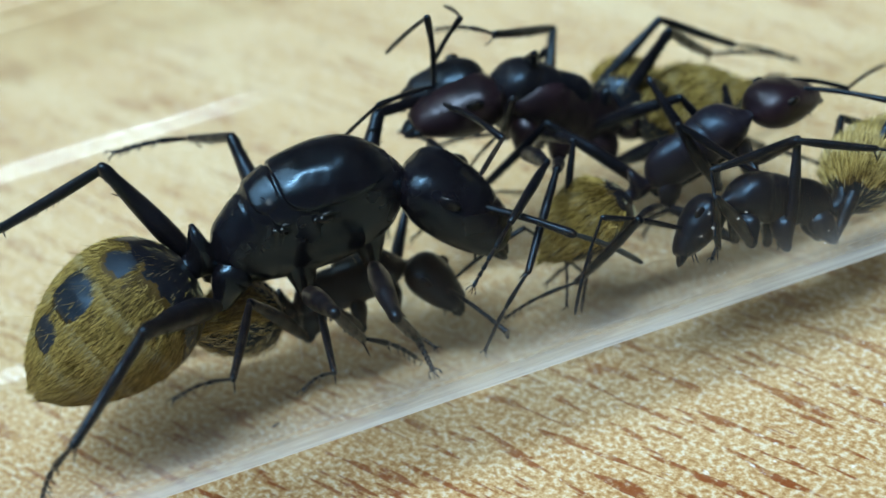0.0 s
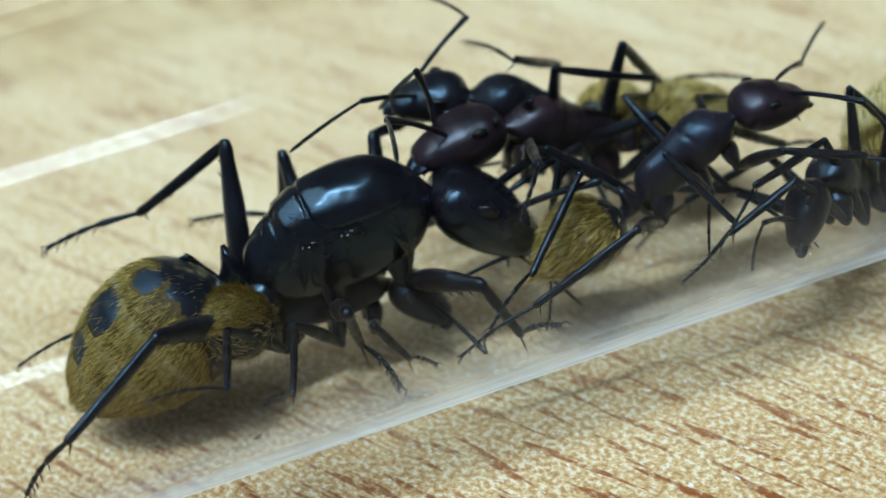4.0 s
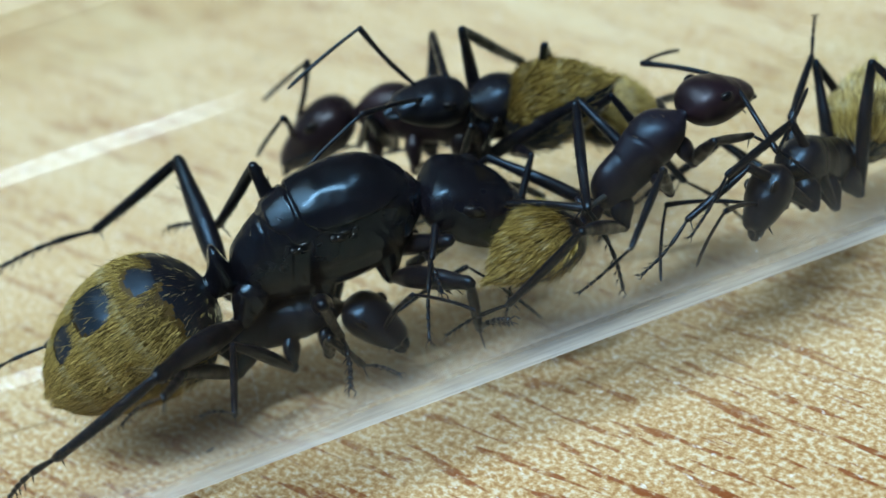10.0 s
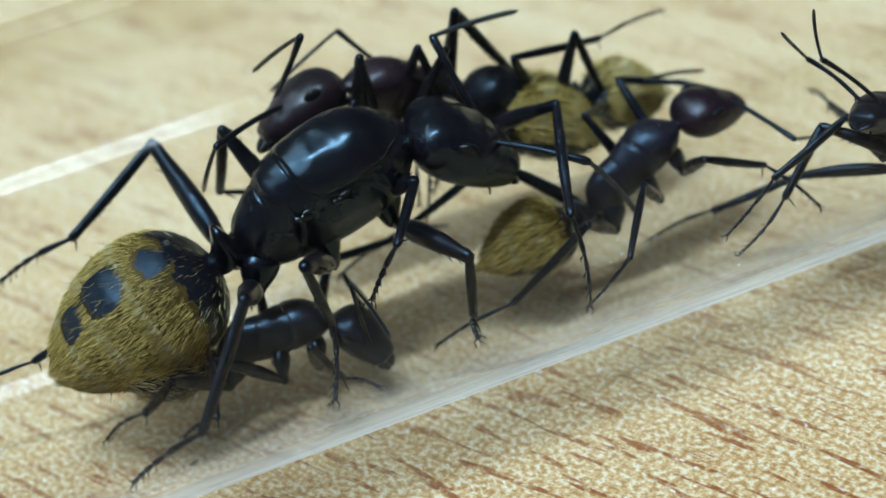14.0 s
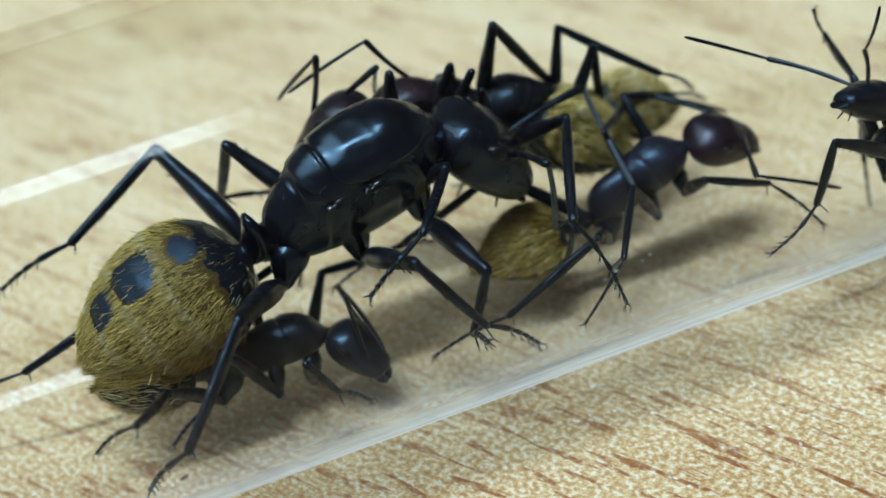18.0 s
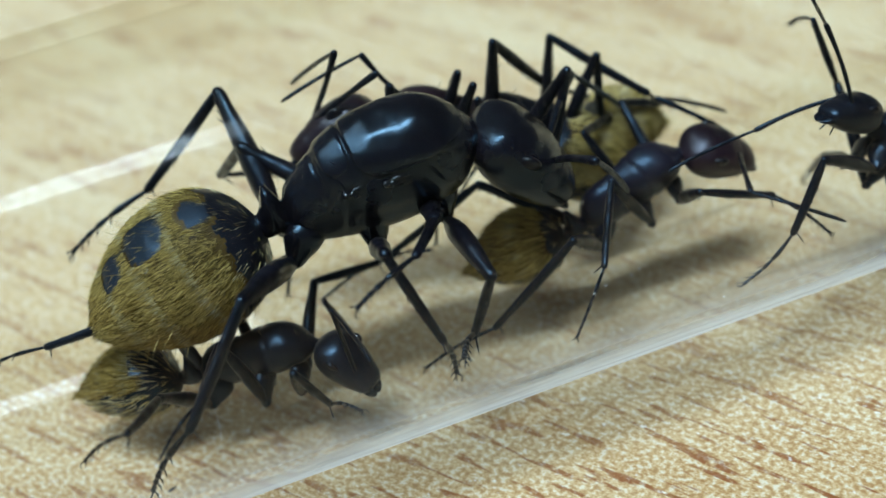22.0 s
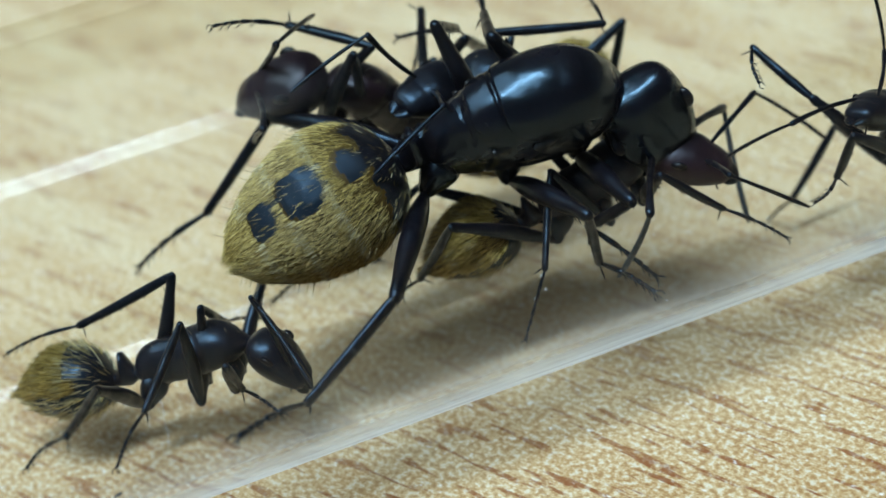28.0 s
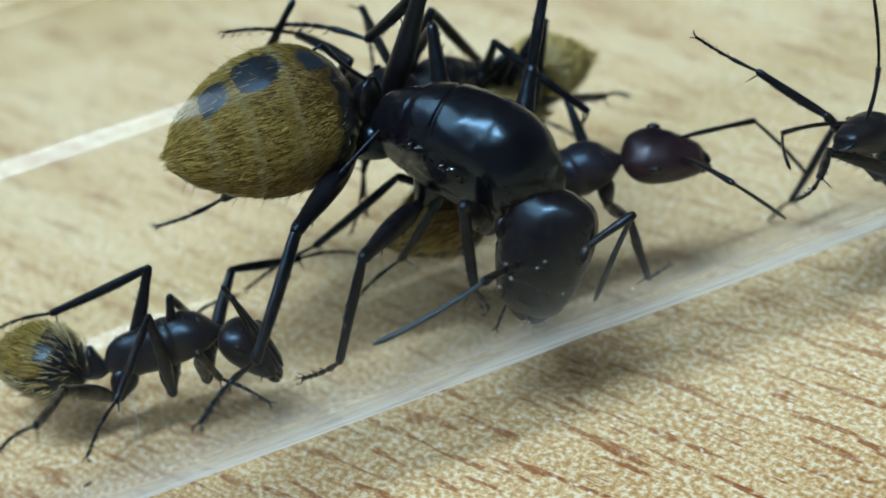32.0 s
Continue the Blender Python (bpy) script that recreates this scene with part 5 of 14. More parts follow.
    walk(a["R3"][1], [(0, j(-6.6, 45.2, -12.3)), (1, j(-6.8, 40, -10.9)), (2, j(-15.8, 45.1, -14.6)), (3, j(-15.4, 45, -12.4)), (6, j(-40.1, 46.2, -54.4)), (7, j(-17.5, 38.4, -21.6)), (8, j(-16.7, 35.4, -20.9)), (9, j(-33.4, 39.6, -50)), (10, j(-38.2, 32.7, -69)), (11, j(-44.1, 25.3, -84.5)), (12, j(-44.7, 28.6, -79.1)), (13, j(-55.2, 65.5, -103.2)), (14, j(-44.1, 64.7, -87.2)), (14.5, j(-42.7, 63, -86)), (17, j(-29.7, 63.2, -61.9)), (18, j(-18.7, 58.8, -48.5)), (19, j(-16.1, 63.9, -46.9)), (20, j(-22.3, 69.9, -57.4)), (21, j(-17.2, 67.4, -48.1)), (22, j(-24.1, 69.4, -49.3)), (23, j(-42.6, 68.2, -68.9)), (24, j(-6.6, 44, -26.5)), (25, j(-18.8, 26.8, -54.5)), (27.5, j(-32, 46.8, -67.6)), (28, j(0.7, 29.3, -39.9)), (29, j(15.4, 42, -30.7)), (30, j(27.3, 51.2, -20.7)), (31, j(65.8, 56.5, -4)), (32, j(89.6, 42.4, 32.1))])
    walk(a["R3"][2], [(0, mm(8.19, -0.63, -2.98, -73, 42, -132)), (1, mm(8.46, -0.61, -2.7, -61, 47, -118)), (2, mm(8.17, -0.75, -2.97, -69, 40, -118)), (3, mm(8.2, -0.64, -2.97, -69, 40, -116)), (6, mm(6.99, -2.36, -3.03, -54, 38, -100)), (7, mm(8.36, -1.21, -2.61, -55, 32, -104)), (8, mm(8.5, -1.22, -2.44, -59, 31, -113)), (9, mm(7.38, -2.48, -2.67, -54, 34, -108)), (10, mm(6.57, -3.3, -2.27, -46, 32, -107)), (11, mm(5.66, -3.78, -1.8, -34, 33, -87)), (12, mm(6, -3.62, -2.01, -38, 33, -88)), (13, mm(4.9, -1.7, -3.82, -62, 22, -134)), (14, mm(5.39, -1.8, -3.8, -64, 25, -127)), (14.5, mm(5.43, -1.9, -3.74, -62, 25, -125)), (17, mm(6.19, -1.67, -3.75, -66, 30, -129)), (18, mm(6.74, -1.63, -3.59, -68, 31, -134)), (19, mm(6.57, -1.35, -3.77, -67, 34, -134)), (20, mm(6.08, -1.21, -3.94, -69, 39, -140)), (21, mm(6.38, -1.2, -3.88, -68, 40, -139)), (22, mm(6.26, -1.12, -3.93, -69, 52, -131)), (23, mm(5.86, -1.46, -3.9, -62, 64, -120)), (24, mm(8.01, -1.35, -2.92, -45, 66, -100)), (25, mm(7.48, -3.05, -1.89, -19, 35, -77)), (27.5, mm(6.39, -2.66, -3.06, -19, 25, -67)), (28, mm(8.11, -2.35, -2.06, -1, -22, -24)), (28.5, mm(8.05, -1.97, -2.43, -2, 17, -53)), (29, mm(7.98, -1.59, -2.81, -29, 48, -98)), (30, mm(7.76, -0.93, -3.27, -26, 52, -89)), (30.5, mm(7.69, -0.54, -3.39, 30, 38, -33)), (31, mm(7.61, -0.16, -3.5, 52, 3, -9)), (32, mm(7.93, 1.65, -2.83, 59, 5, -4))])
    walk(a["AR"][0], [(0, mm(8.23, -1.73, -0.93, 8.8, 8.8, -47.9)), (1, mm(8.56, -1.63, -0.34, 8.9, 8.8, -41.4)), (2, mm(8.5, -0.94, -1.32, 5.1, 21.1, -55.9)), (3, mm(8.56, -0.81, -1.32, 6.4, 0.3, -41.9)), (6, mm(8.61, -1.42, -0.65, -0.1, -20.3, -18.1)), (7, mm(8.51, -1.03, -1.25, 1.2, 10.8, -58.3)), (8, mm(8.5, -1.33, -1, 8, 2.6, -35.7)), (9, mm(8.52, -1.06, -1.21, 1.8, 16.3, -29.8)), (10, mm(8.64, -1.29, -0.77, 5.2, -9.4, -49.9)), (11, mm(8.86, -0.9, -0.68, 6, 14.5, -51.4)), (12, mm(8.72, -0.93, -0.97, 5.7, -9.1, -54.2)), (13, mm(8.69, -1.49, -0.18, 5.7, 6.3, -56.2)), (14, mm(8.5, -1.26, -1.08, 5.6, 13.2, -48)), (14.5, mm(8.5, -1.7, -0.37, 6.4, 16.9, -49.6)), (17, mm(8.34, -1.14, -1.4, 8.4, -1.1, -55.3)), (18, mm(8.09, -1.21, -1.61, 23.3, -32.7, -88.7)), (19, mm(8.16, -1.23, -1.53, 24.5, -25.9, -90.8)), (20, mm(7.66, -1.94, -1.32, 4.4, -40.8, -36.5)), (21, mm(8.34, -1.21, -1.35, -13, 9.3, -51.7)), (22, mm(8.34, -1.09, -1.44, 8.3, -34.7, -70.9)), (23, mm(8.57, -0.9, -1.26, -12.5, -2.1, -41.2)), (24, mm(8.65, -0.74, -1.22, -9, -2.1, -62.9)), (25, mm(7.78, -1.23, -1.85, -37.8, -41.6, -25.2)), (27.5, mm(7.78, -2.16, -0.83, -3.5, -56.1, -67.9)), (28, mm(6.67, -2.08, -1.6, 28, -32.6, -112.3)), (29, mm(6.61, -2.33, -1.27, 72.6, -80, -165.3)), (30, mm(6.1, -2.72, 0.57, 46.4, -38.1, -137.5)), (31, mm(6.17, -2.73, 0.53, 19, -54.3, -105.2)), (32, mm(6.16, -2.37, -1.2, -0.3, -42.7, -88.1))])
    j = joint(3.3, 0, 0)
    walk(a["AR"][1], [(0, j(-4, 49, 53)), (1, j(-6, 51, 47)), (2, j(10, 40, 93)), (3, j(31, 65, 88)), (6, j(37, 50, 61)), (7, j(55, 80, 138)), (8, j(16, 44, 65)), (9, j(3, 34, 54)), (10, j(32, 25, 93)), (11, j(-24, 38, 39)), (12, j(28, 49, 88)), (13, j(-18, 57, 47)), (14, j(-34, 62, 21)), (14.5, j(-44, 52, 12)), (17, j(-57, 23, -10)), (17.5, j(-98, 77, -37)), (18, j(126, 43, -160)), (19, j(130, 42, -150)), (19.5, j(118, 60, 166)), (20, j(74, 64, 94)), (21, j(13, 51, 60)), (22, j(98, 39, 152)), (22.5, j(48, 48, 80)), (23, j(19, 19, 27)), (24, j(13, 59, 41)), (25, j(106, 32, 124)), (27.5, j(105, 52, 153)), (28, j(147, 48, -123)), (29, j(129, 42, -118)), (30, j(143, 5, -117)), (31, j(166, 30, -85)), (32, j(163, 57, -86))])
    a = ANTS["B"]
    walk(a["root"], [(0, mm(-6.64, 0.56, 2.94, -10, -7, -6)), (1, mm(-6.92, 0.66, 2.9, -12.4, -0.4, 2.1)), (2, mm(-6.85, 0.54, 2.92, -11.8, 0.7, 0.6)), (3, mm(-6.71, 0.55, 3.11, -11.6, 1, 0.1)), (6, mm(-6.77, 0.2, 2.94, -11.4, 1.3, -7.7)), (7, mm(-6.76, 0.14, 3.06, -11, 2, -7.5)), (8, mm(-6.86, 0.03, 3.13, -10.7, 1.3, -7.3)), (9, mm(-6.92, -0.16, 3.13, -10.5, 1.4, -7.4)), (10, mm(-6.87, -0.28, 3.17, -12.3, -0.2, -6.6)), (11, mm(-6.78, -0.49, 3.29, -14.1, -3.1, -4.9)), (12, mm(-6.67, -0.4, 3.1, -13.9, -3.2, -3.8)), (13, mm(-6.64, -0.21, 3, -11.7, 1.1, -2.6)), (14, mm(-6.64, -0.13, 2.96, -12.3, 1.1, -4.3)), (17, mm(-6.52, -0.04, 2.87, -11.4, -0.6, -6.2)), (18, mm(-6.51, 0.03, 2.79, -11.1, -0.2, -6.2)), (19, mm(-6.47, 0.12, 2.74, -11.1, -0.7, -6)), (20, mm(-6.45, 0.26, 2.64, -11.1, -1.6, -8.2)), (21, mm(-6.45, 0.34, 2.72, -10.5, -1.8, -11.3)), (22, mm(-6.38, 0.16, 2.96, -10.8, -8.3, -21)), (23, mm(-6.49, -0.29, 3.36, -12.3, -7.9, -20.8)), (24, mm(-6.61, -0.25, 3.44, -12.5, -6, -19.9)), (25, mm(-6.71, -0.2, 3.35, -12.7, -5.8, -17.4)), (28, mm(-6.71, 0.17, 3.31, -10.6, -11.3, -22.1)), (29, mm(-6.67, 0.1, 3.43, -10.3, -9.7, -20.2)), (30, mm(-6.72, 0.46, 3.07, -10.8, -6.3, -13.2)), (31, mm(-6.72, 0.37, 3.14, -11.2, -7.5, -15.1)), (32, mm(-6.74, 0.23, 3.13, -11.4, -8.9, -16.9))])
    j = joint(4, 0, 0.15)
    walk(a["head"], [(0, j(-4.3, 47.3, -39)), (1, j(-1.5, 39.4, -37.8)), (2, j(0.3, 37.6, -37.6)), (3, j(1, 37.6, -39.2)), (6, j(8.3, 33.7, -34.7)), (7, j(7.8, 33.8, -35.5)), (8, j(7.5, 34.2, -35.8)), (9, j(8.3, 31.4, -33.5)), (10, j(10.1, 36.8, -35.5)), (11, j(10.9, 43.5, -38.5)), (12, j(9.7, 44, -42.3)), (13, j(9.3, 41.1, -45)), (14, j(9.3, 39.6, -43.6)), (17, j(7.4, 37.9, -42.7)), (18, j(7.3, 37.5, -41.2)), (19, j(6.4, 37.7, -41.1)), (20, j(7.4, 38.2, -37.9)), (21, j(8.2, 39, -34.8)), (22, j(9.5, 44, -27)), (23, j(6.9, 46.1, -24.7)), (24, j(6.7, 43.6, -21)), (25, j(3.7, 44.1, -21.3)), (28, j(3.9, 50, -20.4)), (29, j(1.5, 50.9, -24.2)), (30, j(-1.8, 49.8, -28.2)), (31, j(-0.4, 49.9, -25.4)), (32, j(1, 50, -22.7))])
    j = joint(-0.95, 0, -0.1)
    walk(a["gaster"], [(0, j(-3, -25.6, -139.8)), (1, j(-9.8, -31.6, -123.4)), (2, j(-12.6, -29.7, -115.2)), (3, j(-11.7, -28.9, -114.5)), (6, j(0, -22, -134.1)), (7, j(0, -21.6, -133.5)), (8, j(0, -21.2, -132.9)), (9, j(0, -20.8, -132.3)), (10, j(0, -23.3, -133.7)), (11, j(0, -25.9, -135.1)), (12, j(0, -26.5, -139.3)), (13, j(-11.4, -22, -117.2)), (14, j(-6.4, -22.8, -130.7)), (17, j(-1.5, -21.4, -150.8)), (18, j(-2.2, -22.7, -150.3)), (19, j(-1.6, -23.6, -152.5)), (20, j(-2, -25.4, -148.7)), (21, j(-2.1, -21.7, -145.2)), (22, j(4.3, -0.7, 175.4)), (23, j(0.9, 0.5, 171.6)), (24, j(1.2, 3.4, 167.8)), (25, j(1.2, 2.9, 162.7)), (28, j(0.9, -3.3, 173.7)), (29, j(1, -0.8, 172.6)), (30, j(2, -6.6, 147.7)), (31, j(3.4, -11.2, 150.5)), (32, j(3.7, -15.3, 157.1))])
    j = joint(3, 0.6, -1.25)
    walk(a["L1"][0], [(0, j(-2, -44.8, 45.4)), (1, j(8.6, -48.8, 19.9)), (2, j(5.4, -50.2, 24)), (3, j(-7.2, -35.4, 40.9)), (6, j(-9.5, -41.1, 49.2)), (7, j(-9.7, -41.1, 48.8)), (8, j(-6.5, -42, 44.8)), (9, j(-0.9, -49.5, 37.5)), (10, j(-2.7, -46.5, 40.3)), (11, j(-8.3, -35.6, 49.7)), (12, j(-8.9, -38.2, 50.8)), (13, j(-10, -45.6, 46.9)), (14, j(-8.2, -49.2, 46)), (17, j(-13.9, -43.8, 55.4)), (18, j(-11.2, -49.5, 51.6)), (19, j(-11.9, -48.5, 53.1)), (20, j(-11.3, -53.5, 51.9)), (21, j(-15, -53.6, 56.3)), (22, j(-22.5, -41.9, 72.9)), (23, j(-27.9, -34.3, 72.3)), (24, j(-22.6, -38.5, 66.3)), (25, j(-15.4, -41.3, 59.1)), (28, j(-22.1, -36.4, 64.8)), (29, j(-18, -37.7, 60.7)), (30, j(-8.1, -47.4, 46.9)), (31, j(-11.8, -45.2, 50.2)), (32, j(-13.9, -44.4, 51.5))])
    j = joint(3.2, 0, 0)
    walk(a["L1"][1], [(0, j(-33.4, 57.8, -49.2)), (1, j(-30, 51.6, -34)), (2, j(-27.6, 53.3, -32.4)), (3, j(-13.4, 43.2, -33.7)), (6, j(-10.8, 45, -27.9)), (7, j(-10.4, 45.6, -26.8)), (8, j(-10.6, 47.6, -23.7)), (9, j(-14.7, 53.2, -20.9)), (10, j(-13.7, 52.8, -21.4)), (11, j(-9.5, 45.5, -27.3)), (12, j(-15.1, 47.3, -33.9)), (13, j(-23.3, 50.8, -35.9)), (14, j(-25, 53, -35.6)), (17, j(-21, 51, -40.2)), (18, j(-27.1, 54.7, -41.9)), (19, j(-28.3, 54.1, -45.5)), (20, j(-31.6, 58.7, -45.5)), (21, j(-29.6, 60.3, -44.3)), (22, j(-2.7, 59.6, -28.9)), (23, j(19.9, 54.5, -11.8)), (24, j(13.5, 55.8, -12.1)), (25, j(6.1, 57.8, -15)), (28, j(21.1, 62.1, -5.3)), (29, j(17.1, 63.5, -7)), (30, j(-18.2, 65.6, -32.4)), (31, j(-6.1, 66.4, -22.5)), (32, j(5.3, 66.9, -11.9))])
    walk(a["L1"][2], [(0, mm(4.1, -1.05, -2.2, -29, 68, -40)), (1, mm(4.54, -0.9, -2.04, -24, 67, -23)), (2, mm(4.51, -0.83, -2.08, -20, 66, -21)), (3, mm(4.78, -1.05, -1.78, -7, 51, -22)), (6, mm(4.83, -0.86, -1.84, -3, 52, -17)), (7, mm(4.82, -0.82, -1.86, -3, 53, -16)), (8, mm(4.81, -0.7, -1.92, -3, 55, -12)), (9, mm(4.66, -0.55, -2.08, -4, 63, -8)), (10, mm(4.66, -0.57, -2.07, -5, 60, -10)), (11, mm(4.82, -0.84, -1.85, -3, 52, -17)), (12, mm(4.66, -0.98, -1.91, -8, 55, -23)), (13, mm(4.53, -0.96, -2.02, -16, 60, -25)), (14, mm(4.47, -0.91, -2.08, -17, 62, -24)), (17, mm(4.45, -1.06, -2.02, -12, 60, -27)), (18, mm(4.32, -1, -2.12, -18, 65, -29)), (19, mm(4.27, -1.09, -2.1, -20, 65, -33)), (20, mm(4.15, -0.96, -2.22, -22, 70, -33)), (21, mm(4.12, -0.9, -2.26, -19, 72, -30)), (22, mm(4.35, -0.63, -2.24, 12, 65, -11)), (23, mm(4.68, -0.31, -2.12, 31, 56, 2)), (24, mm(4.63, -0.31, -2.15, 25, 59, 3)), (25, mm(4.54, -0.36, -2.2, 18, 62, 1)), (28, mm(4.41, -0.11, -2.3, 34, 63, 11)), (29, mm(4.35, -0.14, -2.33, 31, 65, 11)), (30, mm(4.11, -0.57, -2.37, -1, 74, -11)), (31, mm(4.16, -0.4, -2.38, 13, 72, 0)), (32, mm(4.2, -0.21, -2.39, 24, 71, 11))])
    j = joint(1.75, 0.65, -1.35)
    walk(a["L2"][0], [(0, j(-32.6, -84.6, 104.4)), (1, j(58, -86.5, 3.5)), (2, j(26.2, -87.4, 35.7)), (3, j(158.3, -83.7, -96.6)), (6, j(14.5, -88.3, 52.2)), (7, j(3.5, -88.1, 63.1)), (8, j(16, -85.1, 50.6)), (9, j(-4.4, -76.8, 71.2)), (10, j(5.8, -83.3, 62.7)), (11, j(110.2, -87.3, -40.6)), (12, j(123.1, -87.4, -53.5)), (13, j(159.1, -87.2, -90.8)), (14, j(154.7, -87.5, -85.5)), (17, j(155.7, -88.6, -86.6)), (18, j(9.2, -89.4, 59.7)), (19, j(42.7, -89.5, 26.1)), (20, j(-48.2, -88.1, 117.3)), (21, j(-95, -87.3, 165)), (22, j(-81.2, -83.4, 155.7)), (23, j(-77.9, -79.8, 145.2)), (24, j(-67.7, -83.3, 136.9)), (25, j(-28, -83.4, 98.5)), (28, j(107.6, -63.7, -41.1)), (29, j(110.4, -64, -44.6)), (30, j(115.5, -63, -49.8)), (31, j(112.9, -63.7, -47.6)), (32, j(107.3, -65.8, -42.2))])
    j = joint(3.6, 0, 0)
    walk(a["L2"][1], [(0, j(-90, 54, -96.1)), (1, j(-87.2, 54.3, -83.9)), (2, j(-85.5, 55.1, -82.9)), (3, j(-99.9, 56.5, -93.5)), (6, j(-82, 58.5, -78.7)), (7, j(-84.4, 59.6, -81.3)), (8, j(-82.8, 60.4, -80.4)), (9, j(-68.8, 59.2, -71.2)), (10, j(-80.1, 60.8, -78.1)), (11, j(-95.9, 61.8, -90.3)), (12, j(-93.1, 59.4, -87.5)), (13, j(-93, 57.3, -83.2)), (14, j(-91, 57.2, -81.9)), (17, j(-91.5, 57.5, -85.7)), (18, j(-87.9, 56.2, -83.2)), (19, j(-88.5, 55.3, -84.5)), (20, j(-87.4, 55.6, -85)), (21, j(-91.3, 56.6, -88.5)), (22, j(-98.4, 63.9, -103.6)), (23, j(-108, 70.8, -116.9)), (24, j(-105.9, 69.2, -111.7)), (25, j(-98.6, 67.6, -104.2)), (28, j(160.2, 35.1, 173.8)), (29, j(160.7, 35.2, 171.9)), (30, j(166.1, 36.4, 179.7)), (31, j(164.2, 34.5, 177.7)), (32, j(162.4, 34.1, 174.5))])
    walk(a["L2"][2], [(0, mm(3.4, -1.87, -2.59, 112, 13, 160)), (1, mm(3.8, -1.86, -2.6, 111, 14, 167)), (2, mm(3.83, -1.82, -2.62, 111, 14, 164)), (3, mm(3.49, -1.76, -2.67, 114, 8, 164)), (6, mm(3.93, -1.64, -2.73, 111, 16, 157)), (7, mm(3.84, -1.6, -2.76, 111, 17, 157)), (8, mm(3.86, -1.56, -2.78, 109, 20, 157)), (9, mm(4.13, -1.55, -2.75, 105, 28, 153)), (10, mm(3.92, -1.53, -2.79, 108, 25, 157)), (11, mm(3.59, -1.51, -2.82, 111, 20, 160)), (12, mm(3.67, -1.63, -2.76, 111, 18, 159)), (13, mm(3.8, -1.72, -2.69, 112, 15, 160)), (14, mm(3.84, -1.71, -2.69, 111, 15, 159)), (17, mm(3.73, -1.71, -2.7, 111, 14, 153)), (18, mm(3.81, -1.77, -2.66, 110, 14, 152)), (19, mm(3.77, -1.81, -2.63, 110, 13, 151)), (20, mm(3.76, -1.8, -2.64, 109, 13, 148)), (21, mm(3.65, -1.76, -2.67, 109, 11, 148)), (22, mm(3.27, -1.37, -2.87, 108, 14, 139)), (23, mm(3.12, -0.94, -3.02, 104, 18, 135)), (24, mm(3.18, -1.06, -2.99, 104, 19, 140)), (25, mm(3.3, -1.18, -2.96, 103, 23, 142)), (28, mm(1, 0.28, -1.84, 117, 50, -170)), (29, mm(1.01, 0.37, -1.84, 115, 46, -176)), (30, mm(1.02, 0.01, -1.9, 147, 70, -139)), (31, mm(0.97, 0.11, -1.81, 140, 68, -147)), (32, mm(0.96, 0.25, -1.79, 135, 66, -153))])
    j = joint(-0.1, 0.5, -1.08)
    walk(a["L3"][0], [(0, j(0, -57.4, 157)), (1, j(-23.1, -62.8, 172.1)), (2, j(-20, -60.5, 169.6)), (3, j(-27, -58.1, 178.3)), (6, j(-17.7, -56.7, 173.9)), (7, j(-18.3, -55.7, 174.7)), (8, j(-16.5, -57, 172.7)), (9, j(-7.4, -55.4, 161.8)), (10, j(-18.9, -59, 176.3)), (11, j(-27.6, -60.9, -173.5)), (12, j(-20.6, -60.7, 178.6)), (13, j(-23.7, -58.8, -177.8)), (14, j(-25, -58.5, -175.6)), (17, j(-16.9, -57.4, 176)), (18, j(-13.1, -56.7, 171.2)), (19, j(-9.4, -55.9, 166.5)), (20, j(-13.5, -56.6, 171.1)), (21, j(-23.3, -57.2, -176.2)), (22, j(-83.2, -70, -110.8)), (23, j(-131, -50, -64.7)), (24, j(-138.2, -52.4, -53.6)), (25, j(-149.2, -54.8, -40.1)), (28, j(173.4, -60.2, 0.4)), (29, j(178.1, -59, -4.6)), (30, j(179.2, -59, -5.1)), (31, j(177.5, -58.4, -4.2)), (32, j(172.3, -57.9, 0.8))])
    j = joint(4.5, 0, 0)
    walk(a["L3"][1], [(0, j(55.1, 68.3, 65)), (1, j(90.2, 73.3, 90.3)), (2, j(85.6, 73, 85.9)), (3, j(86.7, 74.1, 81.5)), (6, j(79.9, 72.4, 78.2)), (7, j(80.7, 73.4, 78.6)), (8, j(83.2, 74.2, 82.3)), (9, j(73.9, 73.3, 79.4)), (10, j(76, 77.7, 74.7)), (11, j(61.8, 80.9, 56.1)), (12, j(52, 78.7, 49.1)), (13, j(65.6, 80.6, 58.7)), (14, j(68.6, 79.8, 61.9)), (17, j(60.3, 75, 57.2)), (18, j(60.2, 73.5, 59.8)), (19, j(57.2, 71.5, 59.6)), (20, j(61.4, 69.1, 61.6)), (21, j(70.8, 69.1, 64.7)), (22, j(119.6, 76.3, 103)), (23, j(-171.1, 65.6, 159.5)), (24, j(-159.9, 55.3, 178.2)), (25, j(-155.6, 45.8, -168.4)), (28, j(178.7, 44.9, -179.6)), (29, j(-178.6, 44.3, -178.3)), (30, j(-171.7, 40.7, -169.1)), (31, j(-174.7, 42.6, -172.1)), (32, j(-178, 45.1, -173.5))])
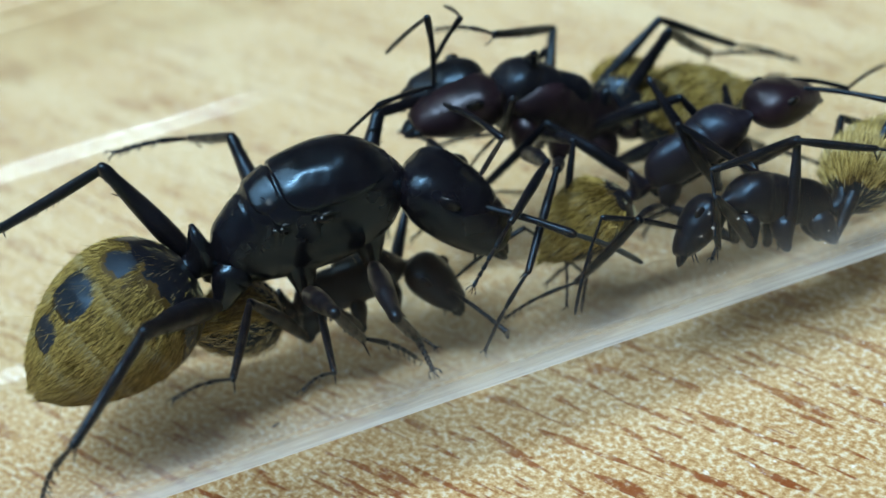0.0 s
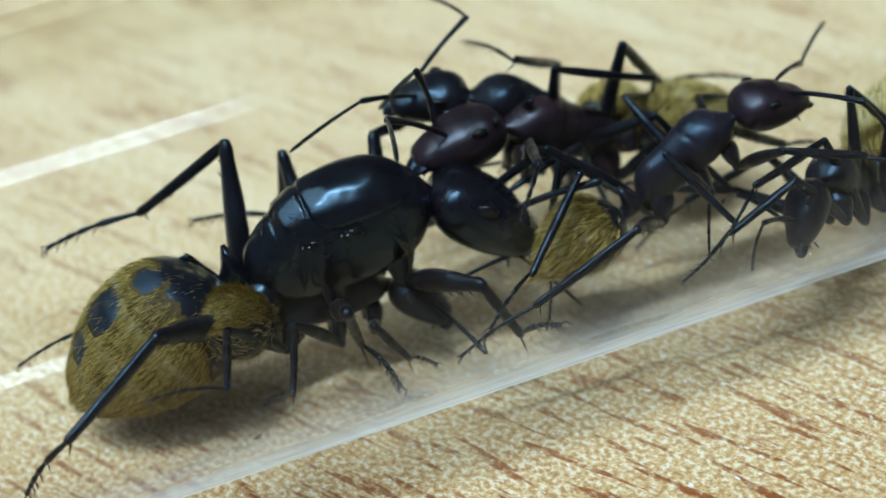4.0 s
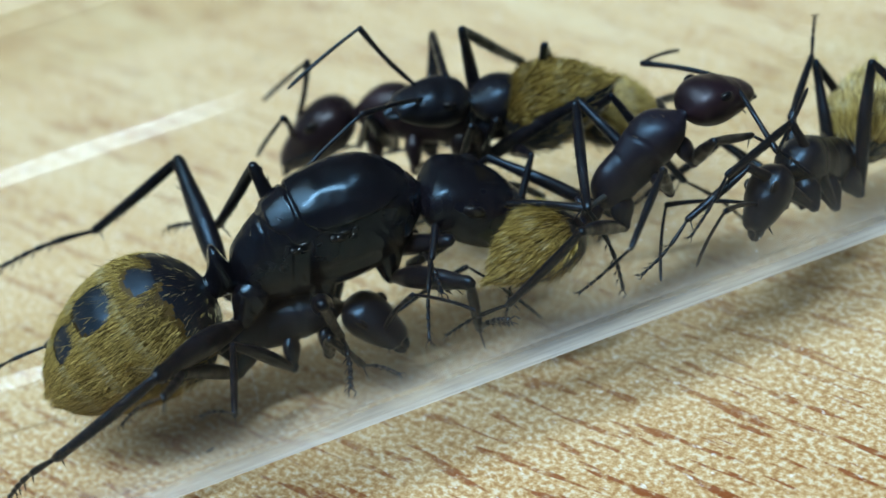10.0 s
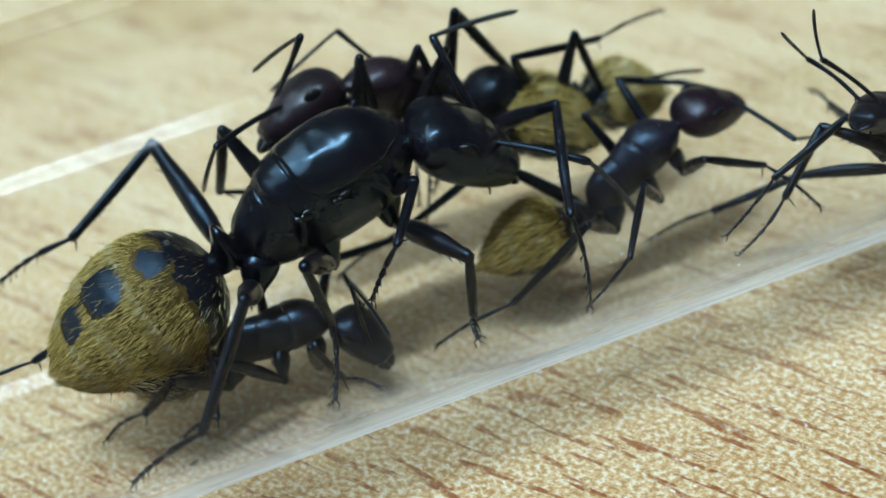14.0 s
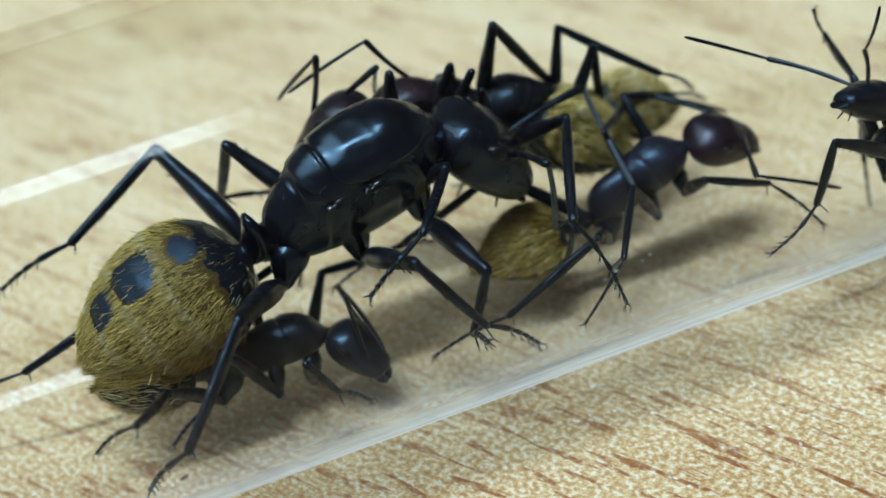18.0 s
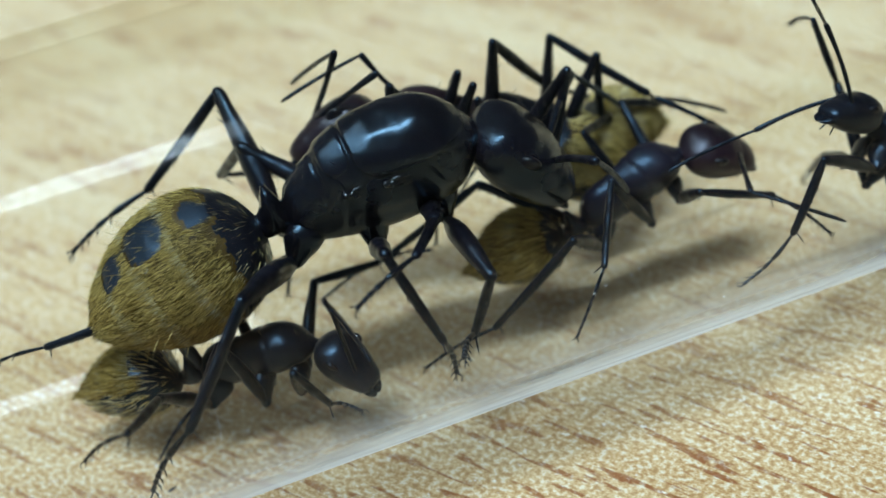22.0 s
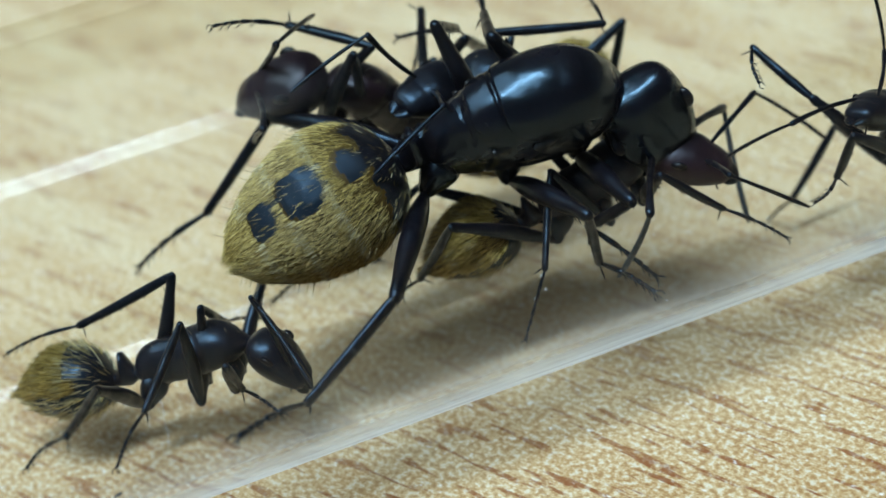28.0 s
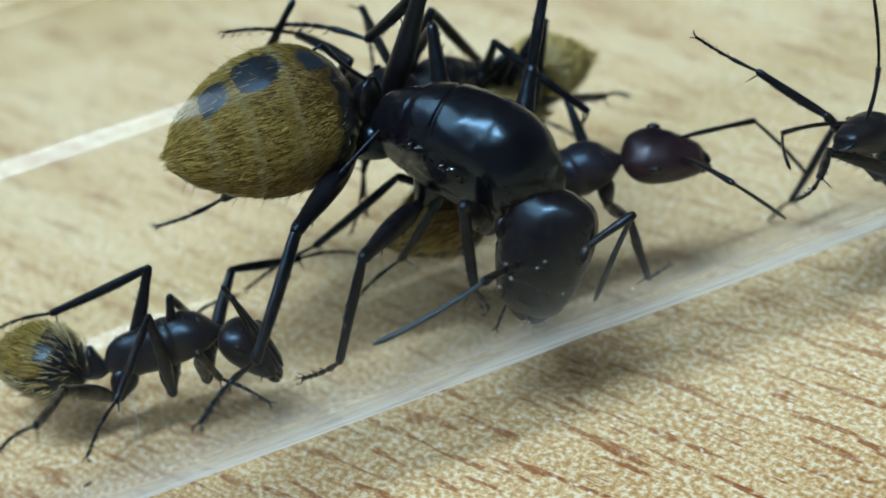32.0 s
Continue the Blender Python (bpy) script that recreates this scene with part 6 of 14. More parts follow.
    walk(a["L3"][2], [(0, mm(5.12, 1.34, -3.72, 38, 63, 46)), (1, mm(4.49, 1.15, -3.83, 61, 72, 59)), (2, mm(4.58, 1.16, -3.83, 57, 71, 55)), (3, mm(4.66, 1.08, -3.85, 56, 72, 49)), (6, mm(4.75, 1.18, -3.81, 52, 69, 48)), (7, mm(4.73, 1.12, -3.83, 52, 70, 47)), (8, mm(4.65, 1.08, -3.85, 52, 71, 49)), (9, mm(4.71, 1.13, -3.83, 47, 69, 50)), (10, mm(4.73, 0.83, -3.91, 47, 73, 43)), (11, mm(4.85, 0.53, -3.95, 39, 75, 30)), (12, mm(5.01, 0.59, -3.92, 36, 72, 30)), (13, mm(4.84, 0.56, -3.95, 41, 75, 32)), (14, mm(4.83, 0.62, -3.94, 43, 74, 34)), (17, mm(5.06, 0.87, -3.86, 41, 69, 36)), (18, mm(5.07, 0.98, -3.84, 42, 68, 39)), (19, mm(5.14, 1.1, -3.79, 40, 66, 40)), (20, mm(5.18, 1.26, -3.74, 44, 65, 42)), (21, mm(5.11, 1.29, -3.74, 52, 66, 44)), (22, mm(4.29, 0.92, -3.89, 164, 78, 150)), (23, mm(2.95, 0.58, -3.64, -154, 45, -175)), (24, mm(2.23, 0.07, -3.29, -165, 49, 176)), (25, mm(1.77, -0.56, -2.87, -180, 53, 165)), (28, mm(1.67, -0.02, -2.82, 175, 51, -177)), (29, mm(1.64, -0.09, -2.79, -172, 39, -162)), (30, mm(1.52, -0.57, -2.61, -167, 43, -156)), (31, mm(1.58, -0.4, -2.71, -168, 43, -156)), (32, mm(1.69, -0.32, -2.83, -169, 43, -153))])
    walk(a["AL"][0], [(0, mm(5.27, -0.56, -0.73, -0.8, -14.8, 6.9)), (1, mm(5.37, -0.62, -0.52, 2.9, -14.4, -9.8)), (2, mm(5.38, -0.64, -0.46, 1.7, -17.2, -8.3)), (3, mm(5.36, -0.69, -0.46, 4.2, -17.4, -16.2)), (6, mm(5.43, -0.66, -0.33, 1, -24.6, -5.6)), (7, mm(5.42, -0.67, -0.33, -0.5, -23.9, -2.3)), (8, mm(5.42, -0.68, -0.34, -1.6, -20.7, 0.5)), (9, mm(5.46, -0.64, -0.26, -1.9, -21.3, 1.7)), (10, mm(5.39, -0.68, -0.4, 0.1, -19.5, 0.5)), (11, mm(5.29, -0.71, -0.58, 5.4, -17.8, -11.4)), (12, mm(5.24, -0.78, -0.59, 6, -20.2, -14.1)), (12.5, mm(5.24, -0.82, -0.55, -26.4, -36.8, 42.1)), (13, mm(5.23, -0.86, -0.52, -59.7, -21.4, 99.1)), (14, mm(5.27, -0.84, -0.48, -60.7, -22.3, 100.3)), (17, mm(5.3, -0.82, -0.44, -67.4, -24.5, 105)), (18, mm(5.32, -0.78, -0.43, -65.1, -23.2, 103.9)), (19, mm(5.32, -0.78, -0.44, -67.3, -24.5, 105.6)), (20, mm(5.36, -0.7, -0.45, -70.1, -25.3, 109.3)), (21, mm(5.39, -0.63, -0.47, -69.1, -24.7, 110.2)), (22, mm(5.41, -0.42, -0.59, -66.8, -25.1, 120.5)), (23, mm(5.4, -0.33, -0.65, -68.8, -24.6, 120.6)), (24, mm(5.45, -0.25, -0.59, -62.5, -23.8, 119.9)), (25, mm(5.44, -0.23, -0.62, -56.6, -25.1, 117.9)), (26.5, mm(5.4, -0.21, -0.69, -85.7, -62.8, 113.6)), (28, mm(5.36, -0.18, -0.76, 130.2, -72.8, -130.7)), (28.5, mm(5.35, -0.21, -0.77, -93.2, -65.5, 123.6)), (29, mm(5.33, -0.24, -0.79, -60.3, -32.2, 125.7)), (29.5, mm(5.33, -0.28, -0.78, -92.6, -61.9, 131.3)), (30, mm(5.32, -0.31, -0.77, 164.9, -71.9, -149.8)), (30.5, mm(5.33, -0.29, -0.77, -84.5, -60.9, 123.9)), (31, mm(5.34, -0.26, -0.77, -52.9, -28.2, 120.3)), (31.5, mm(5.34, -0.24, -0.77, -84.7, -63.6, 117.9)), (32, mm(5.35, -0.21, -0.77, 138.8, -72.4, -135.2))])
    j = joint(2.9, 0, 0)
    walk(a["AL"][1], [(0, j(2, 69, 1)), (1, j(-10, 59, -7)), (2, j(-9, 61, -7)), (3, j(-7, 64, 3)), (6, j(-12, 67, -7)), (7, j(-17, 65, -15)), (8, j(-22, 60, -23)), (9, j(-26, 59, -29)), (10, j(-19, 62, -19)), (11, j(-11, 67, 3)), (12, j(-13, 69, 2)), (12.5, j(106, 78, 74)), (13, j(172, 59, 91)), (14, j(172, 58, 91)), (17, j(-180, 51, 96)), (18, j(179, 53, 95)), (19, j(-177, 51, 98)), (20, j(-174, 48, 99)), (21, j(-175, 49, 98)), (22, j(-171, 47, 94)), (23, j(-167, 46, 91)), (24, j(-170, 54, 91)), (25, j(-171, 60, 93)), (26.5, j(-161, 36, 159)), (28, j(-179, 17, -150)), (28.5, j(-144, 13, -174)), (29, j(-110, 22, 163)), (29.5, j(-135, 8, -174)), (30, j(-163, 5, -148)), (30.5, j(-132, 10, -174)), (31, j(-105, 27, 164)), (31.5, j(-139, 13, -174)), (32, j(-175, 13, -148))])
    j = joint(3, -0.6, -1.25)
    walk(a["R1"][0], [(0, j(1.2, -34.6, -93.7)), (1, j(1.2, -30.6, -98.3)), (2, j(2, -32.8, -99.1)), (3, j(2.5, -29.3, -101.4)), (6, j(-1, -37.6, -92.8)), (7, j(-1, -36, -91.9)), (8, j(-3.5, -34.8, -88.4)), (9, j(-4.5, -35.9, -86.2)), (10, j(-0.2, -36.9, -89.6)), (11, j(4, -36, -95.2)), (12, j(4.9, -37, -98)), (13, j(9, -40.3, -101.4)), (14, j(7.3, -40.1, -98.4)), (17, j(3.1, -40.2, -95.8)), (18, j(3.1, -40.5, -95.9)), (19, j(2.6, -39.2, -96.5)), (20, j(1.8, -40.3, -93.6)), (21, j(1.6, -41.3, -89.9)), (22, j(-6.4, -39.9, -74.9)), (23, j(-7.6, -38.8, -75.6)), (24, j(-6, -35.9, -76.5)), (25, j(-5.8, -33.1, -79.2)), (28, j(-12.3, -41.3, -68.6)), (29, j(-10.2, -43.7, -73.7)), (30, j(-4.5, -42.2, -83.1)), (31, j(-7.4, -42, -78.3)), (32, j(-10.8, -43.3, -72.9))])
    j = joint(3.2, 0, 0)
    walk(a["R1"][1], [(0, j(10.3, 23.3, 171)), (1, j(8.8, 26.1, 161.9)), (2, j(8.3, 24.9, 160.6)), (3, j(5.9, 28.8, 159.8)), (6, j(5.6, 22.5, 152)), (7, j(5.5, 21.9, 152.2)), (8, j(5.5, 20.9, 151.4)), (9, j(6.8, 17.7, 151.8)), (10, j(7.7, 17.6, 157.5)), (11, j(8.4, 18.9, 165.2)), (12, j(8.3, 19.4, 167)), (13, j(8.3, 19.4, 165.5)), (14, j(8.5, 18.1, 164.5)), (17, j(8.8, 16, 165.5)), (18, j(8.1, 16.6, 162.8)), (19, j(7, 18.6, 161.1)), (20, j(8.7, 17.2, 162.1)), (21, j(10.1, 16.3, 162.6)), (22, j(11.7, 16.7, 160)), (23, j(13.2, 17, 157.7)), (24, j(10.9, 18, 155.8)), (25, j(8.6, 18.8, 155.8)), (28, j(17.4, 4.1, 174.1)), (29, j(16.4, 8.3, 171.4)), (30, j(14.9, 6.4, 173)), (31, j(15.5, 6.5, 171.5)), (32, j(16.3, 5.2, 170))])
    walk(a["R1"][2], [(0, mm(0.84, 0.37, -1.03, 9, 17, 16)), (1, mm(0.98, 0.73, -1.14, 9, 14, 12)), (2, mm(0.98, 0.78, -1.1, 10, 15, 14)), (3, mm(1.06, 0.79, -1.25, 9, 11, 18)), (6, mm(1.08, 1.13, -0.99, 13, 15, 22)), (7, mm(1.07, 1.12, -0.97, 12, 14, 20)), (8, mm(1.07, 1.16, -0.93, 12, 13, 18)), (9, mm(1.02, 1.17, -0.79, 12, 14, 16)), (10, mm(0.91, 0.95, -0.79, 14, 22, 24)), (11, mm(0.82, 0.63, -0.84, 16, 28, 33)), (12, mm(0.81, 0.55, -0.86, 15, 28, 34)), (13, mm(0.82, 0.61, -0.86, 15, 28, 32)), (14, mm(0.82, 0.66, -0.81, 15, 27, 30)), (17, mm(0.78, 0.63, -0.72, 14, 23, 28)), (18, mm(0.82, 0.74, -0.74, 14, 22, 26)), (19, mm(0.87, 0.8, -0.83, 13, 20, 26)), (20, mm(0.84, 0.76, -0.77, 15, 22, 27)), (21, mm(0.82, 0.75, -0.73, 17, 23, 28)), (22, mm(0.86, 0.85, -0.74, 19, 21, 27)), (23, mm(0.9, 0.94, -0.76, 21, 19, 26)), (24, mm(0.94, 1.01, -0.8, 19, 15, 25)), (25, mm(0.95, 1.01, -0.84, 17, 12, 26)), (28, mm(0.62, 0.27, -0.18, 30, 38, 37)), (29, mm(0.66, 0.38, -0.37, 26, 34, 33)), (30, mm(0.64, 0.31, -0.29, 20, 37, 32)), (31, mm(0.65, 0.38, -0.29, 29, 39, 41)), (32, mm(0.65, 0.45, -0.24, 39, 40, 51))])
    j = joint(1.75, -0.65, -1.35)
    walk(a["R2"][0], [(0, j(1.4, -47.3, -115.6)), (1, j(0.5, -42.7, -121.8)), (2, j(3.5, -43.2, -125.1)), (3, j(4.9, -39, -127.8)), (6, j(7.2, -43.7, -126.9)), (7, j(8.4, -42.8, -127.8)), (8, j(7.2, -43.9, -126.5)), (9, j(8.3, -46, -127.9)), (10, j(12.9, -42.8, -131.4)), (11, j(16.9, -38.8, -136.2)), (12, j(20.2, -38, -141.7)), (13, j(25.5, -35.8, -146.5)), (14, j(22.9, -39.8, -142.9)), (17, j(18.2, -52.6, -139.2)), (18, j(15.3, -55.1, -136.1)), (19, j(10.9, -56.4, -131.6)), (20, j(6.6, -57.7, -125.8)), (21, j(1.9, -57.9, -118.3)), (22, j(-7.5, -65.2, -104.7)), (23, j(-11.3, -70.9, -106.8)), (24, j(-11.2, -66.8, -104.6)), (25, j(-10.7, -64.4, -104.8)), (28, j(-64.9, -70.7, -49.2)), (29, j(-68, -74.2, -46.1)), (30, j(-50, -74.7, -64.6)), (31, j(-51.5, -72.3, -63.7)), (32, j(-55.3, -71.7, -60.5))])
    j = joint(3.6, 0, 0)
    walk(a["R2"][1], [(0, j(26.6, 55, 36.9)), (1, j(23.9, 54.2, 29.8)), (2, j(22.6, 54.3, 30.5)), (3, j(17.4, 50.5, 28.2)), (6, j(16.1, 53.5, 28.7)), (7, j(16.2, 53.8, 29.3)), (8, j(17, 54.8, 29.6)), (9, j(19.9, 57.5, 33.1)), (10, j(19.4, 55.3, 36.3)), (11, j(17.3, 52.4, 40.2)), (12, j(16.9, 49.6, 44.6)), (13, j(15.9, 46.4, 44.8)), (14, j(18.1, 48.8, 42.4)), (17, j(24, 56.1, 40)), (18, j(21.8, 56.8, 34)), (19, j(18.2, 56.2, 27.4)), (20, j(20.3, 55.9, 25.6)), (21, j(21.8, 54.7, 22.1)), (22, j(41.1, 61.3, 39.5)), (23, j(68.8, 64.3, 64.9)), (24, j(93.7, 76.7, 91.9)), (25, j(165.9, 77.4, 168.8)), (28, j(168.4, 74.5, 154.4)), (29, j(161, 74.9, 151.4)), (30, j(168.4, 83.7, 163.4)), (31, j(158.3, 81.8, 150)), (32, j(158, 78.3, 147.4))])
    walk(a["R2"][2], [(0, mm(5.07, 1.1, -2.62, -1, 23, -1)), (1, mm(5.23, 0.93, -2.59, -1, 22, -4)), (2, mm(5.21, 0.95, -2.6, 0, 21, -1)), (3, mm(5.4, 0.96, -2.47, 0, 16, 2)), (6, mm(5.27, 0.91, -2.57, 1, 19, 9)), (7, mm(5.25, 0.92, -2.58, 1, 16, 8)), (8, mm(5.2, 0.91, -2.62, 1, 14, 8)), (9, mm(5.04, 0.94, -2.7, 1, 14, 8)), (10, mm(5.07, 1.08, -2.63, 0, 13, 10)), (11, mm(5.09, 1.26, -2.54, -1, 10, 14)), (12, mm(5.08, 1.46, -2.44, -1, 14, 18)), (13, mm(5.17, 1.55, -2.32, -1, 19, 18)), (14, mm(5.16, 1.42, -2.41, 0, 25, 15)), (17, mm(4.97, 1.15, -2.65, 1, 43, 9)), (18, mm(5.05, 0.98, -2.68, 1, 49, 6)), (19, mm(5.18, 0.82, -2.66, 0, 53, 3)), (20, mm(5.22, 0.78, -2.65, 3, 56, 2)), (21, mm(5.31, 0.7, -2.61, 6, 58, 0)), (22, mm(4.78, 0.98, -2.81, 13, 71, 5)), (23, mm(4.19, 1.25, -2.88, 50, 84, 40)), (24, mm(3.58, 0.74, -3.11, 33, 65, 23)), (25, mm(2.91, 0.14, -3.12, 30, 46, 23)), (28, mm(2.83, 0.37, -3.08, 90, 76, 69)), (29, mm(2.87, 0.4, -3.09, 155, 78, 139)), (30, mm(3.27, 0.1, -3.18, 176, 81, 166)), (31, mm(3.21, 0.23, -3.17, 111, 84, 97)), (32, mm(3.06, 0.35, -3.13, 76, 80, 59))])
    j = joint(-0.1, -0.5, -1.08)
    walk(a["R3"][0], [(0, j(1.1, -50.6, -115.5)), (1, j(0.5, -45.1, -122.6)), (2, j(2.7, -43.7, -124.4)), (3, j(3.2, -39.2, -125.8)), (6, j(2.7, -37.9, -120.6)), (7, j(3.2, -34.8, -120.4)), (8, j(1.7, -33.7, -118.4)), (9, j(1.7, -33, -117.8)), (10, j(2.5, -32.2, -115.4)), (11, j(2.6, -31.8, -114.6)), (12, j(3.9, -33.5, -118)), (13, j(9.1, -33.6, -122.5)), (14, j(7.1, -33.5, -119.2)), (17, j(2.4, -36.6, -115.2)), (18, j(2.9, -36, -116.3)), (19, j(2.8, -35.1, -117.6)), (20, j(1.1, -36.4, -113.4)), (21, j(-0.1, -36.8, -108.1)), (22, j(-7.9, -36.3, -94.3)), (23, j(-11.1, -35.2, -92.5)), (24, j(-9.6, -34.6, -93.1)), (25, j(-9.6, -35.9, -95.1)), (28, j(-15.7, -39.4, -86.5)), (29, j(-16.1, -38.2, -88)), (30, j(-10.8, -38.5, -97.1)), (31, j(-11.2, -37, -96)), (32, j(-11.8, -36.9, -94.8))])
    j = joint(4.5, 0, 0)
    walk(a["R3"][1], [(0, j(11.1, 52.9, 14.5)), (1, j(13.5, 48.7, 14.7)), (2, j(15.4, 44.8, 19.5)), (3, j(15.2, 37.9, 22.9)), (6, j(19.1, 28.1, 32.2)), (7, j(15.8, 22.1, 26.9)), (8, j(13.7, 16.9, 21.6)), (9, j(12.4, 12.8, 17.4)), (10, j(12.1, 12.1, 14.6)), (11, j(11.9, 11.4, 13.3)), (12, j(11.5, 14.7, 14.4)), (13, j(10.9, 16.5, 13)), (14, j(11, 16.8, 11.2)), (17, j(11.5, 18.5, 9.4)), (18, j(11.3, 17.2, 10.1)), (19, j(11.1, 15.4, 11.4)), (20, j(12.3, 17.7, 10.2)), (21, j(13.3, 18.9, 8.2)), (22, j(16, 17.9, 8.8)), (23, j(19, 18, 7.6)), (24, j(17.6, 18.4, 6.8)), (25, j(16.4, 20.2, 7.5)), (28, j(22, 26.3, 9.5)), (29, j(21, 23.2, 10.2)), (30, j(17.6, 21.4, 10.5)), (31, j(18.6, 19.5, 11)), (32, j(19.8, 18.8, 11.9))])
    walk(a["R3"][2], [(0, mm(6.84, 0.6, -3.19, -11, 24, -12)), (1, mm(7.05, 0.67, -3.01, -11, 21, -18)), (2, mm(7.18, 0.95, -2.82, -11, 19, -19)), (3, mm(7.41, 1.23, -2.46, -10, 14, -19)), (6, mm(7.49, 1.88, -1.89, -10, 10, -25)), (7, mm(7.8, 1.68, -1.51, -16, 17, -60)), (8, mm(8.06, 1.41, -1.17, -25, 19, -96)), (9, mm(8.22, 1.17, -0.88, -35, 15, -132)), (10, mm(8.28, 0.99, -0.84, -34, 12, -130)), (11, mm(8.32, 0.9, -0.79, -34, 10, -127)), (12, mm(8.25, 0.96, -1.01, -35, 8, -127)), (13, mm(8.24, 0.86, -1.14, -35, 6, -130)), (14, mm(8.26, 0.75, -1.16, -35, 8, -131)), (17, mm(8.24, 0.62, -1.27, -36, 10, -130)), (18, mm(8.26, 0.67, -1.19, -36, 11, -131)), (19, mm(8.28, 0.76, -1.06, -35, 11, -130)), (20, mm(8.25, 0.67, -1.22, -36, 11, -131)), (21, mm(8.25, 0.54, -1.3, -36, 12, -132)), (22, mm(8.26, 0.58, -1.23, -35, 14, -131)), (23, mm(8.27, 0.51, -1.24, -35, 16, -133)), (24, mm(8.27, 0.45, -1.26, -36, 16, -135)), (25, mm(8.22, 0.49, -1.38, -38, 15, -134)), (28, mm(8.04, 0.59, -1.77, -39, 15, -135)), (29, mm(8.12, 0.65, -1.57, -38, 16, -133)), (30, mm(8.16, 0.68, -1.46, -40, 13, -136)), (31, mm(8.2, 0.72, -1.34, -38, 14, -135)), (32, mm(8.21, 0.78, -1.29, -38, 15, -133))])
    walk(a["AR"][0], [(0, mm(4.88, -1.1, -0.69, 1.6, 20.2, -60.8)), (1, mm(4.97, -1.16, -0.51, 10.2, 31.6, -58.6)), (2, mm(4.97, -1.18, -0.47, 6.4, 21.3, -65.7)), (3, mm(4.93, -1.2, -0.47, 4.8, 22.8, -68.8)), (6, mm(5.01, -1.17, -0.41, 1.7, -0.6, -69)), (7, mm(4.99, -1.19, -0.41, 2.5, -13.9, -68)), (8, mm(4.99, -1.19, -0.41, 0.6, -25.7, -64.4)), (9, mm(5.05, -1.17, -0.35, -0.2, -39.6, -62.5)), (10, mm(4.95, -1.18, -0.5, 3.4, -40.5, -64.3)), (11, mm(4.81, -1.17, -0.67, 7.3, -38.1, -68.4)), (12, mm(4.74, -1.22, -0.67, 10.2, -39.7, -73.9)), (13, mm(4.71, -1.28, -0.6, 41.5, -69.8, -109.8)), (14, mm(4.76, -1.27, -0.56, 39.5, -69.8, -106.7)), (17, mm(4.81, -1.27, -0.51, 41.8, -73.1, -109.6)), (18, mm(4.85, -1.25, -0.5, 41.2, -73.1, -109.1)), (19, mm(4.85, -1.25, -0.5, 45.9, -73.6, -114.1)), (20, mm(4.91, -1.2, -0.52, 46.6, -74, -114.9)), (21, mm(4.96, -1.14, -0.54, 39.3, -75.7, -107)), (22, mm(5.04, -0.98, -0.67, 16.6, -73, -80.4)), (23, mm(5.06, -0.91, -0.71, 13.4, -69.7, -83)), (24, mm(5.16, -0.85, -0.65, 22.7, -69.8, -90.9)), (25, mm(5.16, -0.84, -0.65, 26, -70.4, -95)), (28, mm(5.09, -0.8, -0.79, 11.5, -72.3, -79.6)), (29, mm(5.04, -0.85, -0.8, 18, -75.5, -85.4)), (30, mm(5.02, -0.91, -0.76, 35.8, -73.6, -100.6)), (31, mm(5.05, -0.87, -0.77, 30.2, -72.9, -96.5)), (32, mm(5.08, -0.83, -0.77, 20.7, -72.1, -88.5))])
    j = joint(2.9, 0, 0)
    walk(a["AR"][1], [(0, j(17, -51, -45)), (1, j(35, -60, -68)), (2, j(20, -57, -50)), (3, j(21, -60, -49)), (6, j(-4, -49, -24)), (7, j(-13, -29, -15)), (8, j(-18, -10, -13)), (9, j(-21, 12, -10)), (10, j(-18, 29, 2)), (11, j(-10, 43, 20)), (12, j(0, 55, 38)), (13, j(-77, 71, -41)), (14, j(-78, 72, -41)), (17, j(-75, 75, -40)), (18, j(-74, 75, -38)), (19, j(-78, 76, -41)), (20, j(-71, 79, -35)), (21, j(-55, 80, -23)), (22, j(-19, 78, 11)), (23, j(3, 74, 30)), (24, j(-5, 75, 24)), (25, j(-14, 77, 19)), (28, j(137, 64, 160)), (29, j(141, 22, 171)), (30, j(143, 27, 177)), (31, j(143, 26, 176)), (32, j(142, 27, 173))])
    a = ANTS["C"]
